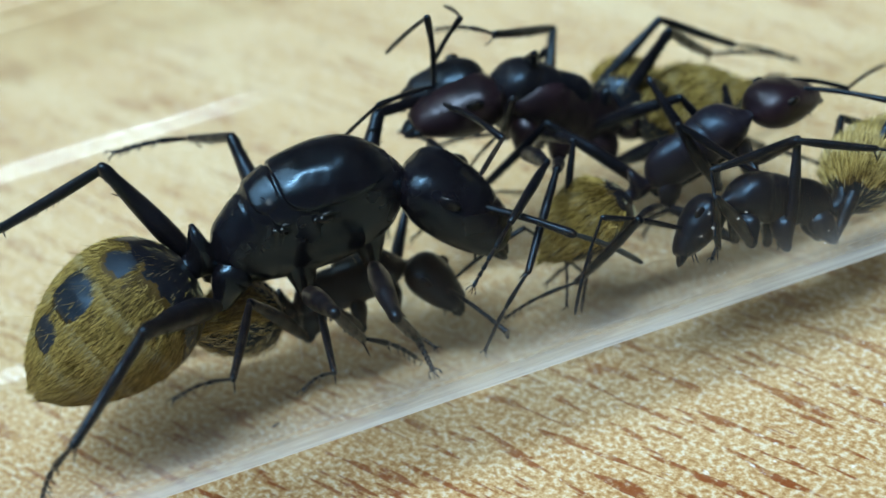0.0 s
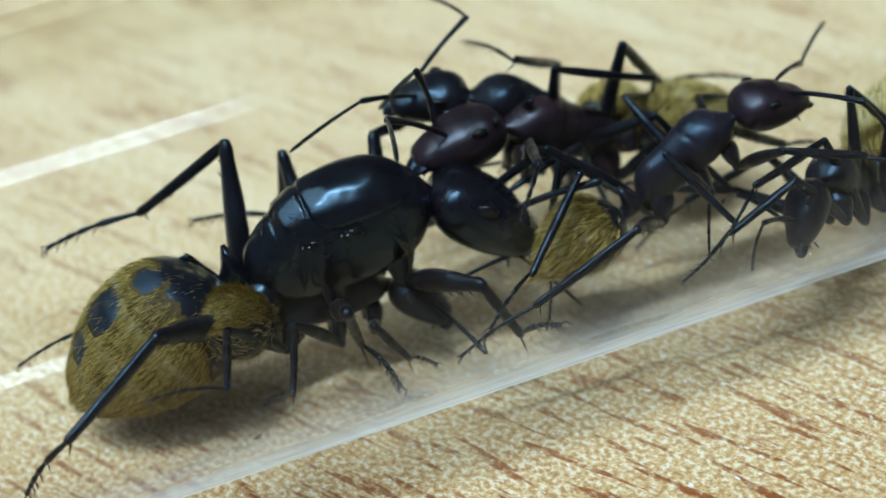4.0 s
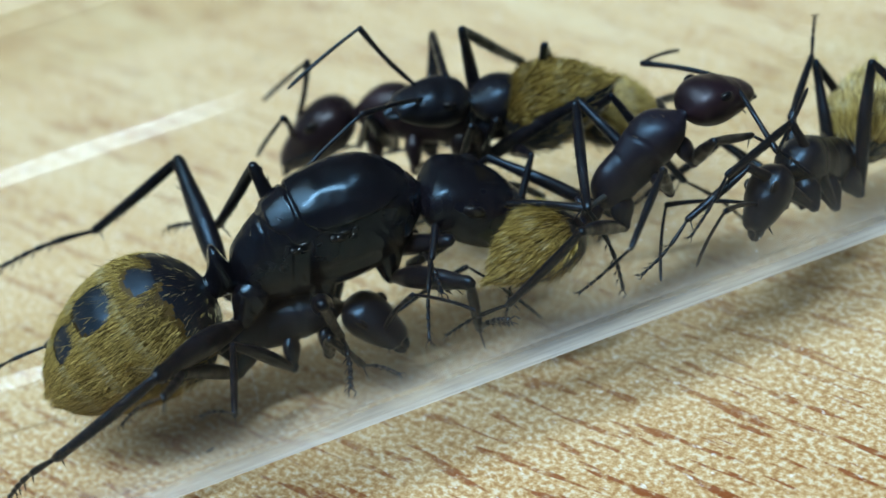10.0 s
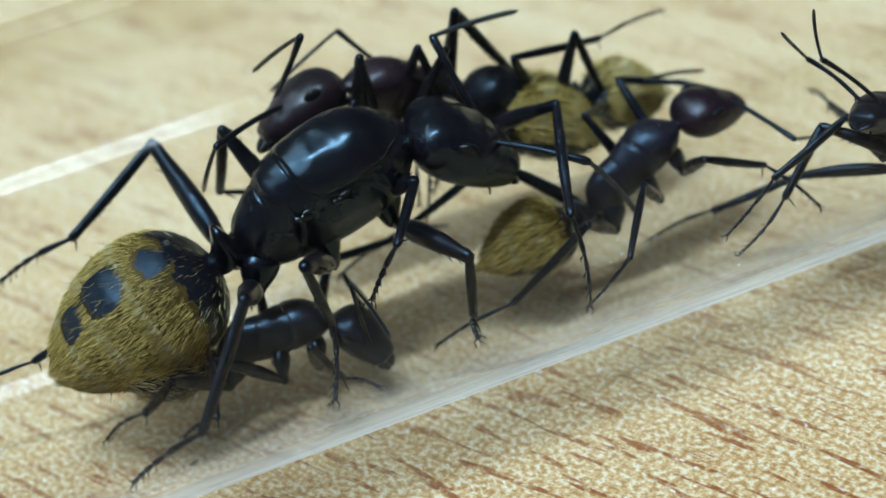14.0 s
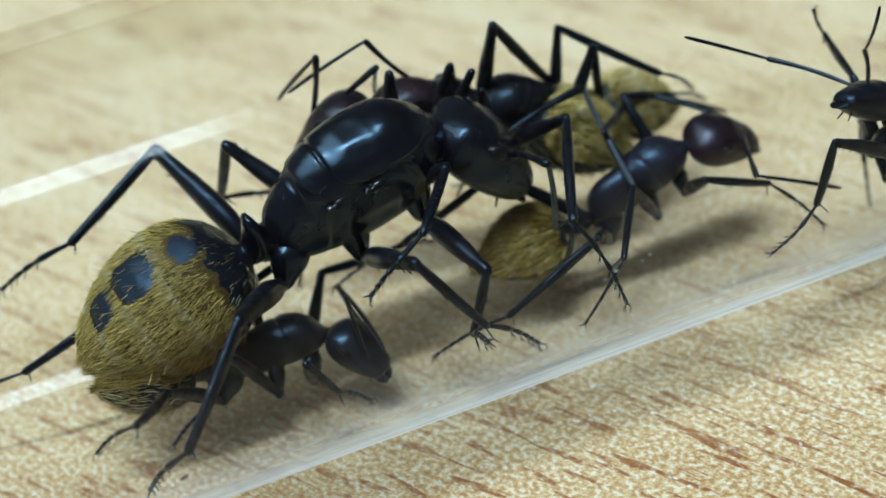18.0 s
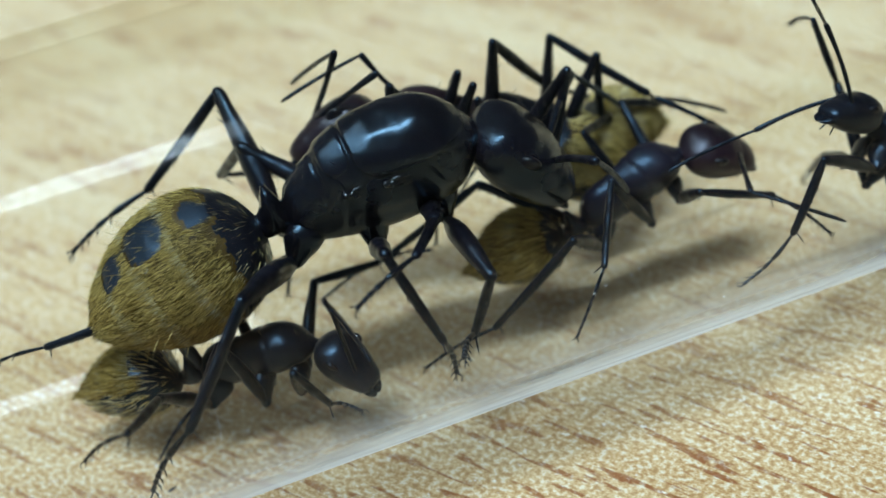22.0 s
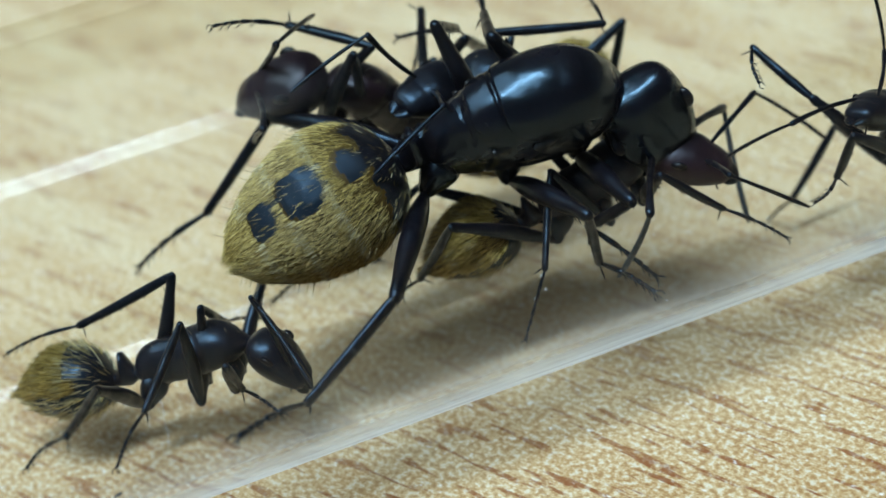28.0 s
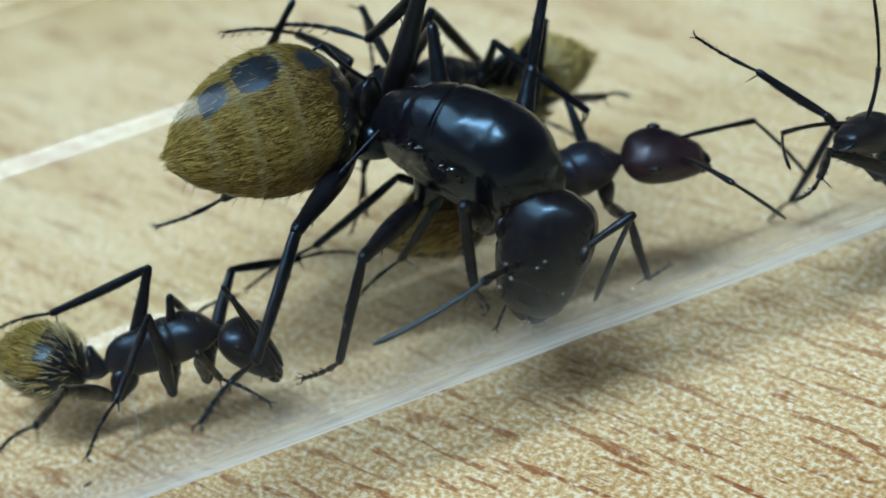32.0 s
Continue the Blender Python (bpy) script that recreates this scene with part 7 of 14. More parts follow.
    walk(a["root"], [(0, mm(6.12, 2.88, 4.46, 5.8, -31.2, -179.7)), (1, mm(6.57, 2.59, 4.2, 7.8, -28.9, -169)), (2, mm(6.79, 2.33, 4.02, 0.5, -28.5, -165.6)), (3, mm(6.8, 2.47, 4.12, 4.4, -27.9, -169.6)), (6, mm(5.46, 2.98, 4.32, 15, -26.7, -177.7)), (7, mm(5.34, 2.84, 4.5, 14.4, -27.8, -175.2)), (8, mm(5.18, 2.6, 4.8, 15.6, -29.4, -171.6)), (9, mm(4.87, 3.33, 4.77, 11.3, -6.7, 154.7)), (10, mm(3.86, 3.68, 5.3, 13.1, 1.2, 137.5)), (11, mm(3.18, 4.05, 6.07, 1.4, -3.9, 150.9)), (12, mm(3.74, 4.72, 5.87, -4.1, -26.6, 177.2)), (13, mm(3.93, 4.32, 6.34, -5.2, -31.2, -175.4)), (14, mm(4.34, 4.49, 6.13, -3.8, -28.8, -179.2)), (14.5, mm(4.36, 4.45, 6.19, -4.1, -32, -176.2)), (17, mm(5.47, 4.09, 6.11, -8, -22.4, 178.1)), (18, mm(5.48, 4.01, 5.93, -7.3, -23, 178)), (19, mm(5.59, 3.85, 6.05, -1.7, -19.7, 172.3)), (20, mm(5.82, 4.13, 5.87, -5, -23.9, 179.2)), (21, mm(5.82, 4.05, 5.91, -1, -23.2, 175.8)), (22, mm(6.13, 3.62, 5.7, 2.6, -25, 171.4)), (23, mm(6.08, 3.14, 5.88, -4.3, -23.5, 167.9)), (24, mm(5.43, 3.39, 5.4, -11.4, -39.7, -177.2)), (25, mm(4.94, 4.3, 5.64, -19.6, -41.3, -160.9)), (27.5, mm(5.49, 5.07, 5.5, -24.5, -47, -172.5)), (28, mm(5.41, 5.16, 5.63, -29.1, -45.5, -168.4)), (29, mm(5.74, 5.2, 7.04, -34.5, -41.4, -155.2)), (30, mm(5.98, 5.26, 6.81, -30.7, -38.9, -155)), (31, mm(5.37, 5.19, 6.99, -35.6, -39.3, -141.3)), (32, mm(5.84, 4.43, 5.87, -14.7, -32, -171.6))])
    j = joint(4.8, 0, 0.18)
    walk(a["head"], [(0, j(-4.2, 29.5, -4.7)), (1, j(-1, 26.1, -13.8)), (2, j(-2.1, 23.8, -14.4)), (3, j(-5.7, 25.2, -11.2)), (6, j(4, 25.6, 13.6)), (7, j(2.3, 21.6, 11.2)), (8, j(2.7, 28.2, -0.1)), (9, j(7.9, 24.2, 23.8)), (10, j(0, 34.7, 17.9)), (11, j(10, 41.3, 16.2)), (12, j(10.9, 46.7, -18.3)), (13, j(27, 39.2, 7)), (14, j(27.3, 39.6, 13.3)), (14.5, j(25.7, 42.9, 21.5)), (17, j(11, 57.2, -21.5)), (18, j(9.2, 58.9, -25.9)), (19, j(8.3, 56.1, -18.6)), (20, j(24.6, 39.7, 5.6)), (21, j(25.5, 38.8, 14)), (22, j(30.9, 40.9, 0.1)), (23, j(17.4, 36.2, -4.7)), (24, j(9.9, 40.9, -26.1)), (25, j(18.2, 45.4, -12.3)), (27.5, j(-12.2, 62.9, -18.9)), (28, j(-23.7, 65.1, -35.6)), (29, j(-17.7, 51.2, -63.2)), (30, j(-15.2, 47.2, -69)), (31, j(-29.4, 50.3, -115.9)), (32, j(0, 50.9, -56.5))])
    j = joint(-1.14, 0, -0.12)
    walk(a["gaster"], [(0, j(-1.9, -43.2, 158.7)), (1, j(1.6, -26.5, 157.2)), (2, j(2.6, -30.9, 156.2)), (3, j(2.1, -26.2, 163.8)), (6, j(-1.4, -30.2, 166.2)), (7, j(-1.3, -31.1, 159.4)), (8, j(-2.9, -28.2, 154.8)), (9, j(15.7, -36.3, 145.4)), (10, j(-12.5, -27.3, -168.1)), (11, j(-6, -13.3, 161.8)), (12, j(0, -5, 169.6)), (13, j(1.7, -13.7, 147.5)), (14, j(0.3, -5.7, 155)), (14.5, j(2.6, -11.1, 148.6)), (17, j(0.4, -2.4, 152.2)), (18, j(-0.3, 1.8, 159.8)), (19, j(-0.4, 11.1, 162.9)), (20, j(-0.5, 12.8, 161.1)), (21, j(-0.8, 12.6, 154.8)), (22, j(1.2, 18.7, 179)), (23, j(-0.3, 14.2, 173.2)), (24, j(0.9, -9.3, 167.1)), (25, j(0, -13, 164.2)), (27.5, j(0, -33.9, -176.1)), (28, j(0, -23.6, 177.4)), (29, j(0, -11.4, 174.5)), (30, j(0, -13, 172.6)), (31, j(0, -13.2, 172.2)), (32, j(0, -20.7, 171.7))])
    j = joint(3.6, 0.72, -1.5)
    walk(a["L1"][0], [(0, j(-3.1, -16.5, 70.6)), (1, j(3, -34.6, 44.6)), (2, j(12.3, -39.3, 38.8)), (3, j(7.9, -34.5, 43.5)), (6, j(-6.7, -30.7, 56.7)), (7, j(-6, -27.3, 54.2)), (8, j(-2.8, -21.7, 49.7)), (9, j(-27.7, -12.1, 98.8)), (10, j(-35.3, 2.3, 126.8)), (11, j(-54.2, -25.6, -168.4)), (11.5, j(-43.9, -67.1, 170.9)), (12, j(87.2, -66.5, 30.8)), (13, j(124.6, -71.9, -4.7)), (14, j(97.8, -63.5, 21.3)), (14.5, j(104.3, -66.2, 16)), (17, j(113.3, -73.1, 11.9)), (18, j(117.9, -72.6, 6.7)), (19, j(96.4, -71.8, 31.8)), (20, j(103.6, -63.8, 18.8)), (21, j(95, -65.2, 29.2)), (22, j(98.8, -62.6, 28)), (23, j(103.5, -64.6, 25.6)), (24, j(126.1, -64.4, -3.4)), (25, j(115.4, -60.4, -3.3)), (27.5, j(110.3, -62.9, 3.6)), (28, j(122.1, -64.1, -9.6)), (29, j(115.4, -59.6, -6.8)), (30, j(109.4, -8.4, 17.1)), (31, j(112.9, 4.7, 16.4)), (32, j(104.2, -16.4, 46.2))])
    j = joint(3.84, 0, 0)
    walk(a["L1"][1], [(0, j(-7.8, 43.2, -23.4)), (1, j(1.1, 34.4, 13.7)), (2, j(0.3, 35.2, 11.1)), (3, j(1.6, 30.9, 12.8)), (6, j(5.8, 30, 16.4)), (7, j(3.1, 27.6, 15.7)), (8, j(-0.3, 25.5, 14.7)), (9, j(10.3, 0.7, 4.2)), (10, j(11.2, 1.6, -0.1)), (10.5, j(-9.3, 60.1, -45.6)), (11, j(-112.1, 41.4, -168.1)), (12, j(-144.9, 8.1, 177)), (13, j(-142.7, 3.1, 170.2)), (14, j(-144.3, 9.3, 175.4)), (14.5, j(-144.1, 8.1, 174)), (17, j(-144.2, 7.9, 178.8)), (18, j(-144.2, 6.7, 176.5)), (19, j(-144.6, 8, 178.3)), (20, j(-144.6, 6.9, -178.3)), (21, j(-144.7, 8.3, -179.5)), (22, j(-144.4, 4.7, -179.1)), (23, j(-145.3, 7, -178.8)), (24, j(-144.7, 8.2, 171.2)), (25, j(-145.1, 10.8, 172)), (27.5, j(-148.5, 11.2, 159)), (28, j(-147, 11.8, 159)), (29, j(-145.2, 18.1, 170)), (29.5, j(-134.2, -4.7, -153.7)), (30, j(-139.1, -29.6, -117.3)), (31, j(-132.2, -37.1, -120.9)), (32, j(-122.7, -40.2, -126.7))])
    walk(a["L1"][2], [(0, mm(5.93, -0.9, -2.14, -10, 53, -26)), (1, mm(6.34, 0.61, -1.76, -10, 64, -3)), (2, mm(6.34, 0.49, -1.8, -15, 67, -10)), (3, mm(6.45, 0.59, -1.6, -8, 62, -4)), (6, mm(6.43, 0.76, -1.56, 4, 57, 7)), (7, mm(6.5, 0.75, -1.44, -2, 54, 3)), (8, mm(6.56, 0.71, -1.34, -11, 55, -5)), (9, mm(6.95, 0.23, -0.04, 20, 2, 5)), (10, mm(6.96, -0.01, -0.09, 21, 2, 0)), (10.5, mm(4.25, -0.24, -1.08, 21, 65, -28)), (11, mm(1.55, -0.48, -2.06, -120, 48, 169)), (12, mm(0.76, 0.16, -0.44, -137, -9, -152)), (13, mm(0.77, 0.53, -0.17, -133, -37, -176)), (14, mm(0.77, 0.25, -0.51, -135, -31, -164)), (14.5, mm(0.77, 0.33, -0.44, -132, -37, -170)), (17, mm(0.75, 0.06, -0.43, -132, -35, -166)), (18, mm(0.75, 0.19, -0.36, -132, -35, -167)), (19, mm(0.75, 0.09, -0.43, -132, -32, -163)), (20, mm(0.74, -0.09, -0.38, -133, -32, -158)), (21, mm(0.75, -0.03, -0.45, -132, -31, -160)), (22, mm(0.73, -0.05, -0.25, -131, -37, -162)), (23, mm(0.74, -0.06, -0.38, -131, -32, -160)), (24, mm(0.79, 0.47, -0.44, -124, -37, 179)), (25, mm(0.81, 0.43, -0.59, -125, -34, -180)), (27.5, mm(0.98, 1.09, -0.61, -136, -23, -160)), (28, mm(0.99, 1.1, -0.64, -141, -26, -157)), (29, mm(0.92, 0.51, -0.97, -135, -36, -163)), (30, mm(2.6, -2.41, 1.54, -141, -41, -93)), (31, mm(2.56, -2.13, 1.88, -134, -42, -95)), (32, mm(2.42, -1.91, 2.01, -119, -47, -107))])
    j = joint(2.1, 0.78, -1.62)
    walk(a["L2"][0], [(0, j(-3, -14.6, 56.6)), (1, j(-6.5, -14.1, 50.5)), (2, j(3.5, -24.4, 41.8)), (3, j(-1.6, -21.7, 49.8)), (6, j(-16.6, -24.9, 68.2)), (7, j(-15.5, -27.4, 64.8)), (8, j(-10.1, -25.7, 58.3)), (9, j(-37.2, -33.1, 99.4)), (10, j(-51.2, -22.9, 128.6)), (11, j(-75, -66.1, 154.2)), (12, j(-15.9, -80.5, 84.6)), (13, j(-17.7, -86.3, 90.2)), (14, j(-10.4, -83.5, 80.8)), (14.5, j(-10.6, -82.5, 82.2)), (17, j(-18.8, -82.4, 93.5)), (18, j(-25.1, -84.5, 99.5)), (19, j(-28.6, -79.2, 106.4)), (20, j(6.3, -77, 65.4)), (21, j(-6, -75.5, 79.9)), (22, j(7.3, -75.1, 70.5)), (23, j(11.9, -81.6, 66.1)), (24, j(85.2, -85.7, -13.2)), (25, j(33.6, -83.1, 27.6)), (27.5, j(157.2, -79.6, -97.1)), (28, j(169.1, -72.9, -110.1)), (29, j(137.5, -87.6, -80.9)), (30, j(-133.5, -88.3, -169.4)), (31, j(-146.4, -75, -161.2)), (32, j(-161.5, -79.3, -126.3))])
    j = joint(4.32, 0, 0)
    walk(a["L2"][1], [(0, j(4.5, 58.2, 15.2)), (1, j(-73.6, 82.5, -63)), (2, j(-79.3, 78.7, -62.3)), (3, j(-42, 70.6, -30.4)), (6, j(0.5, 81, 4.9)), (7, j(-17.6, 82.6, -9.6)), (8, j(-44.7, 80.6, -30.7)), (9, j(39.4, 53.2, 30.5)), (10, j(49, 46.9, 27.6)), (10.5, j(150.8, 51.7, 141.3)), (11, j(170.4, -6.8, 177.4)), (12, j(172.6, -6.7, 177.8)), (13, j(173.8, -11.7, 177.1)), (14, j(173.2, -10.2, 175)), (14.5, j(173.1, -9, 174.7)), (17, j(172.9, -0.1, -179.8)), (18, j(173, -2.9, 179.5)), (19, j(172.9, -1.7, 179.8)), (20, j(173.1, 0.6, -178.4)), (21, j(173, 0.2, -179.6)), (22, j(173.5, -2.1, -176.4)), (23, j(173.1, -2.2, -177.8)), (24, j(173.6, -11.5, 173.6)), (25, j(173.1, -9.8, 169.2)), (27.5, j(176.8, -24.5, 162.3)), (28, j(178.4, -28.2, 159.5)), (29, j(174.4, -12.3, 160.9)), (30, j(173.5, -10.9, 162.5)), (31, j(178.3, -28.9, 148.8)), (32, j(173.7, -15.3, 172.2))])
    walk(a["L2"][2], [(0, mm(6.28, 0.53, -3.26, -126, 81, -159)), (1, mm(4.55, -0.45, -3.81, -14, 64, -44)), (2, mm(4.67, -0.66, -3.77, 3, 44, -16)), (3, mm(5.42, -0.65, -3.62, 3, 43, -22)), (6, mm(4.92, 0.05, -3.79, 23, 67, -6)), (7, mm(4.81, -0.08, -3.81, 36, 75, 12)), (8, mm(4.86, -0.32, -3.79, 38, 80, 21)), (9, mm(6.3, 1.17, -3.08, 86, 54, 44)), (10, mm(6.64, 1.22, -2.81, 97, 47, 42)), (11, mm(0.51, 0.17, 0.45, -172, 33, 143)), (12, mm(0.51, 0.15, 0.45, -170, 23, 159)), (13, mm(0.56, 0.19, 0.78, -168, 9, 160)), (14, mm(0.55, 0.33, 0.68, -168, 11, 156)), (14.5, mm(0.54, 0.35, 0.6, -169, 12, 156)), (17, mm(0.48, -0.01, 0.01, -173, 23, 161)), (18, mm(0.48, 0.03, 0.19, -172, 21, 160)), (19, mm(0.48, 0.01, 0.12, -173, 23, 160)), (20, mm(0.48, -0.1, -0.04, -174, 25, 162)), (21, mm(0.48, -0.03, -0.01, -174, 25, 161)), (22, mm(0.49, -0.24, 0.14, -172, 22, 166)), (23, mm(0.49, -0.15, 0.15, -173, 21, 164)), (24, mm(0.58, 0.42, 0.77, -171, 11, 156)), (25, mm(0.6, 0.71, 0.65, -172, 14, 151)), (27.5, mm(0.99, 1.06, 1.59, -164, 13, 147)), (28, mm(1.15, 1.18, 1.81, -160, 14, 147)), (29, mm(0.77, 1.23, 0.82, -167, 10, 145)), (30, mm(0.72, 1.13, 0.72, -168, 11, 145)), (31, mm(1.44, 1.74, 1.85, -161, -1, 133)), (32, mm(0.65, 0.5, 1.01, -166, 9, 150))])
    j = joint(-0.12, 0.6, -1.3)
    walk(a["L3"][0], [(0, j(-0.6, -39.4, 101.3)), (1, j(18.5, -34.4, 62)), (2, j(19.1, -36.9, 68.2)), (3, j(6.9, -35.2, 86.7)), (6, j(4.7, -50.4, 90.7)), (7, j(5.1, -48.7, 89.1)), (8, j(9.4, -45, 85.6)), (9, j(-43.3, -44.4, 149.2)), (10, j(-46.1, -35.5, 165.8)), (11, j(-36.2, -40.3, 144.4)), (12, j(-10.4, -50.5, 105.1)), (13, j(0.3, -47.3, 93.9)), (14, j(-3.9, -47.8, 101.5)), (14.5, j(0.3, -48.3, 96.1)), (17, j(-3.3, -51, 95.9)), (18, j(-1.9, -52.1, 94.9)), (19, j(-4.8, -45.7, 100.2)), (20, j(3.6, -48.8, 87.3)), (21, j(2.3, -44.3, 90)), (22, j(3.7, -72.1, 98.9)), (23, j(-47, -67.6, 145.3)), (24, j(-66.5, -75.4, 161)), (25, j(-81.8, -67.9, 167.2)), (27.5, j(-129.5, -66.7, -144.7)), (28, j(-129.9, -65.6, -144.7)), (29, j(-94.8, -64.5, 175.4)), (30, j(-89.4, -63.5, 170.7)), (31, j(-71.6, -67.2, 150)), (32, j(-88.8, -66.3, -175.1))])
    j = joint(5.4, 0, 0)
    walk(a["L3"][1], [(0, j(38.6, -3.3, 115.3)), (1, j(37.5, 11.1, 110.6)), (2, j(34.4, 5.5, 116.7)), (3, j(32.5, 1.7, 112.5)), (6, j(57.8, 12.7, 104.5)), (7, j(54.4, 14.2, 103.2)), (8, j(51.8, 15.5, 102.6)), (9, j(63.7, -1, 87.1)), (9.5, j(59.7, 43.7, 70.8)), (10, j(-17.3, 75.5, -14.7)), (11, j(-7.1, 61.8, -5.5)), (12, j(-36.1, 61, -21.7)), (13, j(-53.8, 52.9, -33.6)), (14, j(-51.5, 60.7, -40.6)), (14.5, j(-58.7, 50.9, -43.8)), (17, j(-57.2, 58, -32.4)), (18, j(-58.3, 54.8, -34)), (19, j(-53.6, 48.3, -29.4)), (20, j(-54, 41.3, -27)), (21, j(-51.4, 50.2, -23.2)), (21.5, j(171.1, 69.5, -167.9)), (22, j(155.1, 14, 167.5)), (23, j(150.5, 5.8, 161.9)), (24, j(153.5, -0.7, 148.9)), (25, j(156.3, -2.2, 134.3)), (27.5, j(167.4, -7.6, 125.7)), (28, j(167.1, -6.7, 123.8)), (29, j(158.5, -3.1, 121.6)), (30, j(156.9, -0.5, 125.3)), (31, j(152.6, -2.7, 115.5)), (32, j(157, -1.1, 144.6))])
    walk(a["L3"][2], [(0, mm(3.35, 4.33, 0.28, 34, 23, 61)), (1, mm(3.74, 4.41, -0.92, 45, 10, 127)), (2, mm(3.25, 4.27, -0.46, 39, 23, 112)), (3, mm(3.56, 4.43, -0.14, 38, 0, 109)), (6, mm(4.23, 4.53, -1.05, 63, -6, 115)), (7, mm(4.34, 4.53, -1.18, 61, -8, 116)), (8, mm(4.39, 4.51, -1.28, 59, -2, 115)), (9, mm(5.65, 4.79, 0.09, 63, -20, 108)), (10, mm(6.57, -0.31, -4.65, 65, 18, 119)), (11, mm(7.66, -0.22, -4.23, 59, 30, 121)), (12, mm(7.56, -0.86, -4.2, 50, 43, 121)), (13, mm(7.81, -1.6, -3.83, 41, 57, 122)), (14, mm(7.18, -1.53, -4.19, 57, 47, 131)), (14.5, mm(7.58, -2.1, -3.73, 44, 67, 123)), (17, mm(7.55, -1.36, -4.07, 34, 44, 124)), (18, mm(7.7, -1.55, -3.92, 30, 43, 116)), (19, mm(8.18, -1.57, -3.58, 23, 41, 110)), (20, mm(8.61, -1.64, -3.17, 20, 47, 104)), (21, mm(8.23, -1.21, -3.69, 20, 40, 107)), (22, mm(0.85, 1.01, -1.16, 45, 4, 92)), (23, mm(0.86, 1.48, -0.48, 39, 3, 67)), (24, mm(1.29, 2.48, 0.06, 42, 13, 47)), (25, mm(2.05, 3.44, 0.19, 43, 22, 26)), (27.5, mm(2.62, 3.86, 0.63, 54, 17, 23)), (28, mm(2.74, 3.96, 0.56, 51, 25, 17)), (29, mm(2.89, 4.08, 0.26, 44, 29, 15)), (30, mm(2.63, 3.92, 0.05, 42, 30, 17)), (31, mm(3.34, 4.33, 0.23, 39, 33, 21)), (32, mm(1.49, 2.78, 0.09, 48, 24, 42))])
    walk(a["AL"][0], [(0, mm(7.04, 0.34, -0.42, -3.9, -6.6, 99.8)), (1, mm(7.11, -0.06, -0.27, 0.5, -8.5, 35.7)), (2, mm(7.12, -0.08, -0.18, 11.3, -7.8, 15.3)), (3, mm(7.1, 0.09, -0.27, 8.8, -12.9, 15.3)), (6, mm(6.91, 0.96, -0.21, -7.2, -3.8, 48)), (7, mm(6.96, 0.89, -0.06, -7.5, 3.4, 60.7)), (8, mm(7.05, 0.45, -0.32, -6.1, 6.5, 61.7)), (9, mm(6.74, 1.29, -0.13, -11.9, 8, 64.1)), (10, mm(6.71, 1.12, -0.59, -35.3, -33.1, 114.2)), (11, mm(6.73, 0.94, -0.78, -18.7, -43.3, 91.4)), (12, mm(6.83, -0.29, -0.97, -2.4, -41.7, 63.8)), (13, mm(6.96, 0.42, -0.64, 5.9, -18.8, 52.2)), (14, mm(6.9, 0.65, -0.65, 11.6, 11, 35.4)), (14.5, mm(6.72, 0.94, -0.78, 10.4, 28.1, 31.3)), (15.8, mm(6.65, 0.29, -1.06, 2.9, -37.2, 53.6)), (17, mm(6.58, -0.32, -1.32, -97.6, -65.6, 161.3)), (18, mm(6.51, -0.41, -1.38, -112.4, -58.6, 176.3)), (19, mm(6.62, -0.2, -1.29, -110, -47, 177.7)), (20, mm(6.96, 0.4, -0.66, -73.2, -64.4, 131.9)), (21, mm(6.89, 0.7, -0.63, -138, -24.3, -145.2)), (22, mm(6.98, 0.11, -0.7, -69.6, -58.1, 134.3)), (23, mm(7.03, 0.1, -0.55, -36.8, -14.7, 79.9)), (24, mm(6.87, -0.6, -0.76, -29.2, -5, 73.8)), (25, mm(6.88, -0.18, -0.9, -31.1, 20.4, 23.9)), (26.2, mm(6.63, -0.05, -1.22, -23.8, -5.7, 57.9)), (27.5, mm(6.36, 0.1, -1.57, -35.1, -33.1, 97.6)), (28, mm(6.22, -0.18, -1.68, -19.9, -19.3, 64)), (29, mm(6.15, -1.25, -1.28, -19.1, -37.8, 30.4)), (30, mm(6.04, -1.5, -1.14, -28.9, -35.4, 35.9)), (30.3, mm(5.65, -1.58, -1.2, -55.1, -40.1, 93.7)), (30.7, mm(5.12, -1.7, -1.28, -75.7, -18.7, 160)), (31, mm(4.72, -1.79, -1.34, -70.9, 1.9, -159.2)), (32, mm(6.23, -1.29, -1.16, -87.1, 37.5, -128))])
    j = joint(3.48, 0, 0)
    walk(a["AL"][1], [(0, j(-5, 5, -45)), (0.5, j(-4, 5, 2)), (1, j(-3, 5, 48)), (2, j(-4, 7, 43)), (3, j(1, 4, 53)), (6, j(-8, 35, 12)), (7, j(-15, 45, -12)), (8, j(-23, 52, -23)), (9, j(-8, 33, -2)), (9.5, j(-97, 75, -100)), (10, j(-154, 24, -166)), (11, j(-151, 22, -151)), (12, j(-154, 7, -155)), (13, j(-149, 14, -163)), (14, j(-123, 58, -123)), (14.5, j(-62, 66, -55)), (15.8, j(-148, 40, -139)), (17, j(-165, -5, -153)), (18, j(-138, -50, 146)), (19, j(165, -21, -138)), (20, j(-151, -38, 167)), (21, j(166, -60, -155)), (22, j(-153, -40, 171)), (23, j(-167, 28, 170)), (24, j(-173, 28, 157)), (25, j(108, 74, 102)), (26.2, j(-179, 47, 156)), (27.5, j(-153, 9, 155)), (28, j(-168, 19, 157)), (29, j(-176, 2, -161)), (30, j(-179, 3, -165)), (30.5, j(-140, -34, 129)), (31, j(-90, -9, 54)), (31.5, j(-77, 24, 110)), (32, j(-38, 26, -179))])
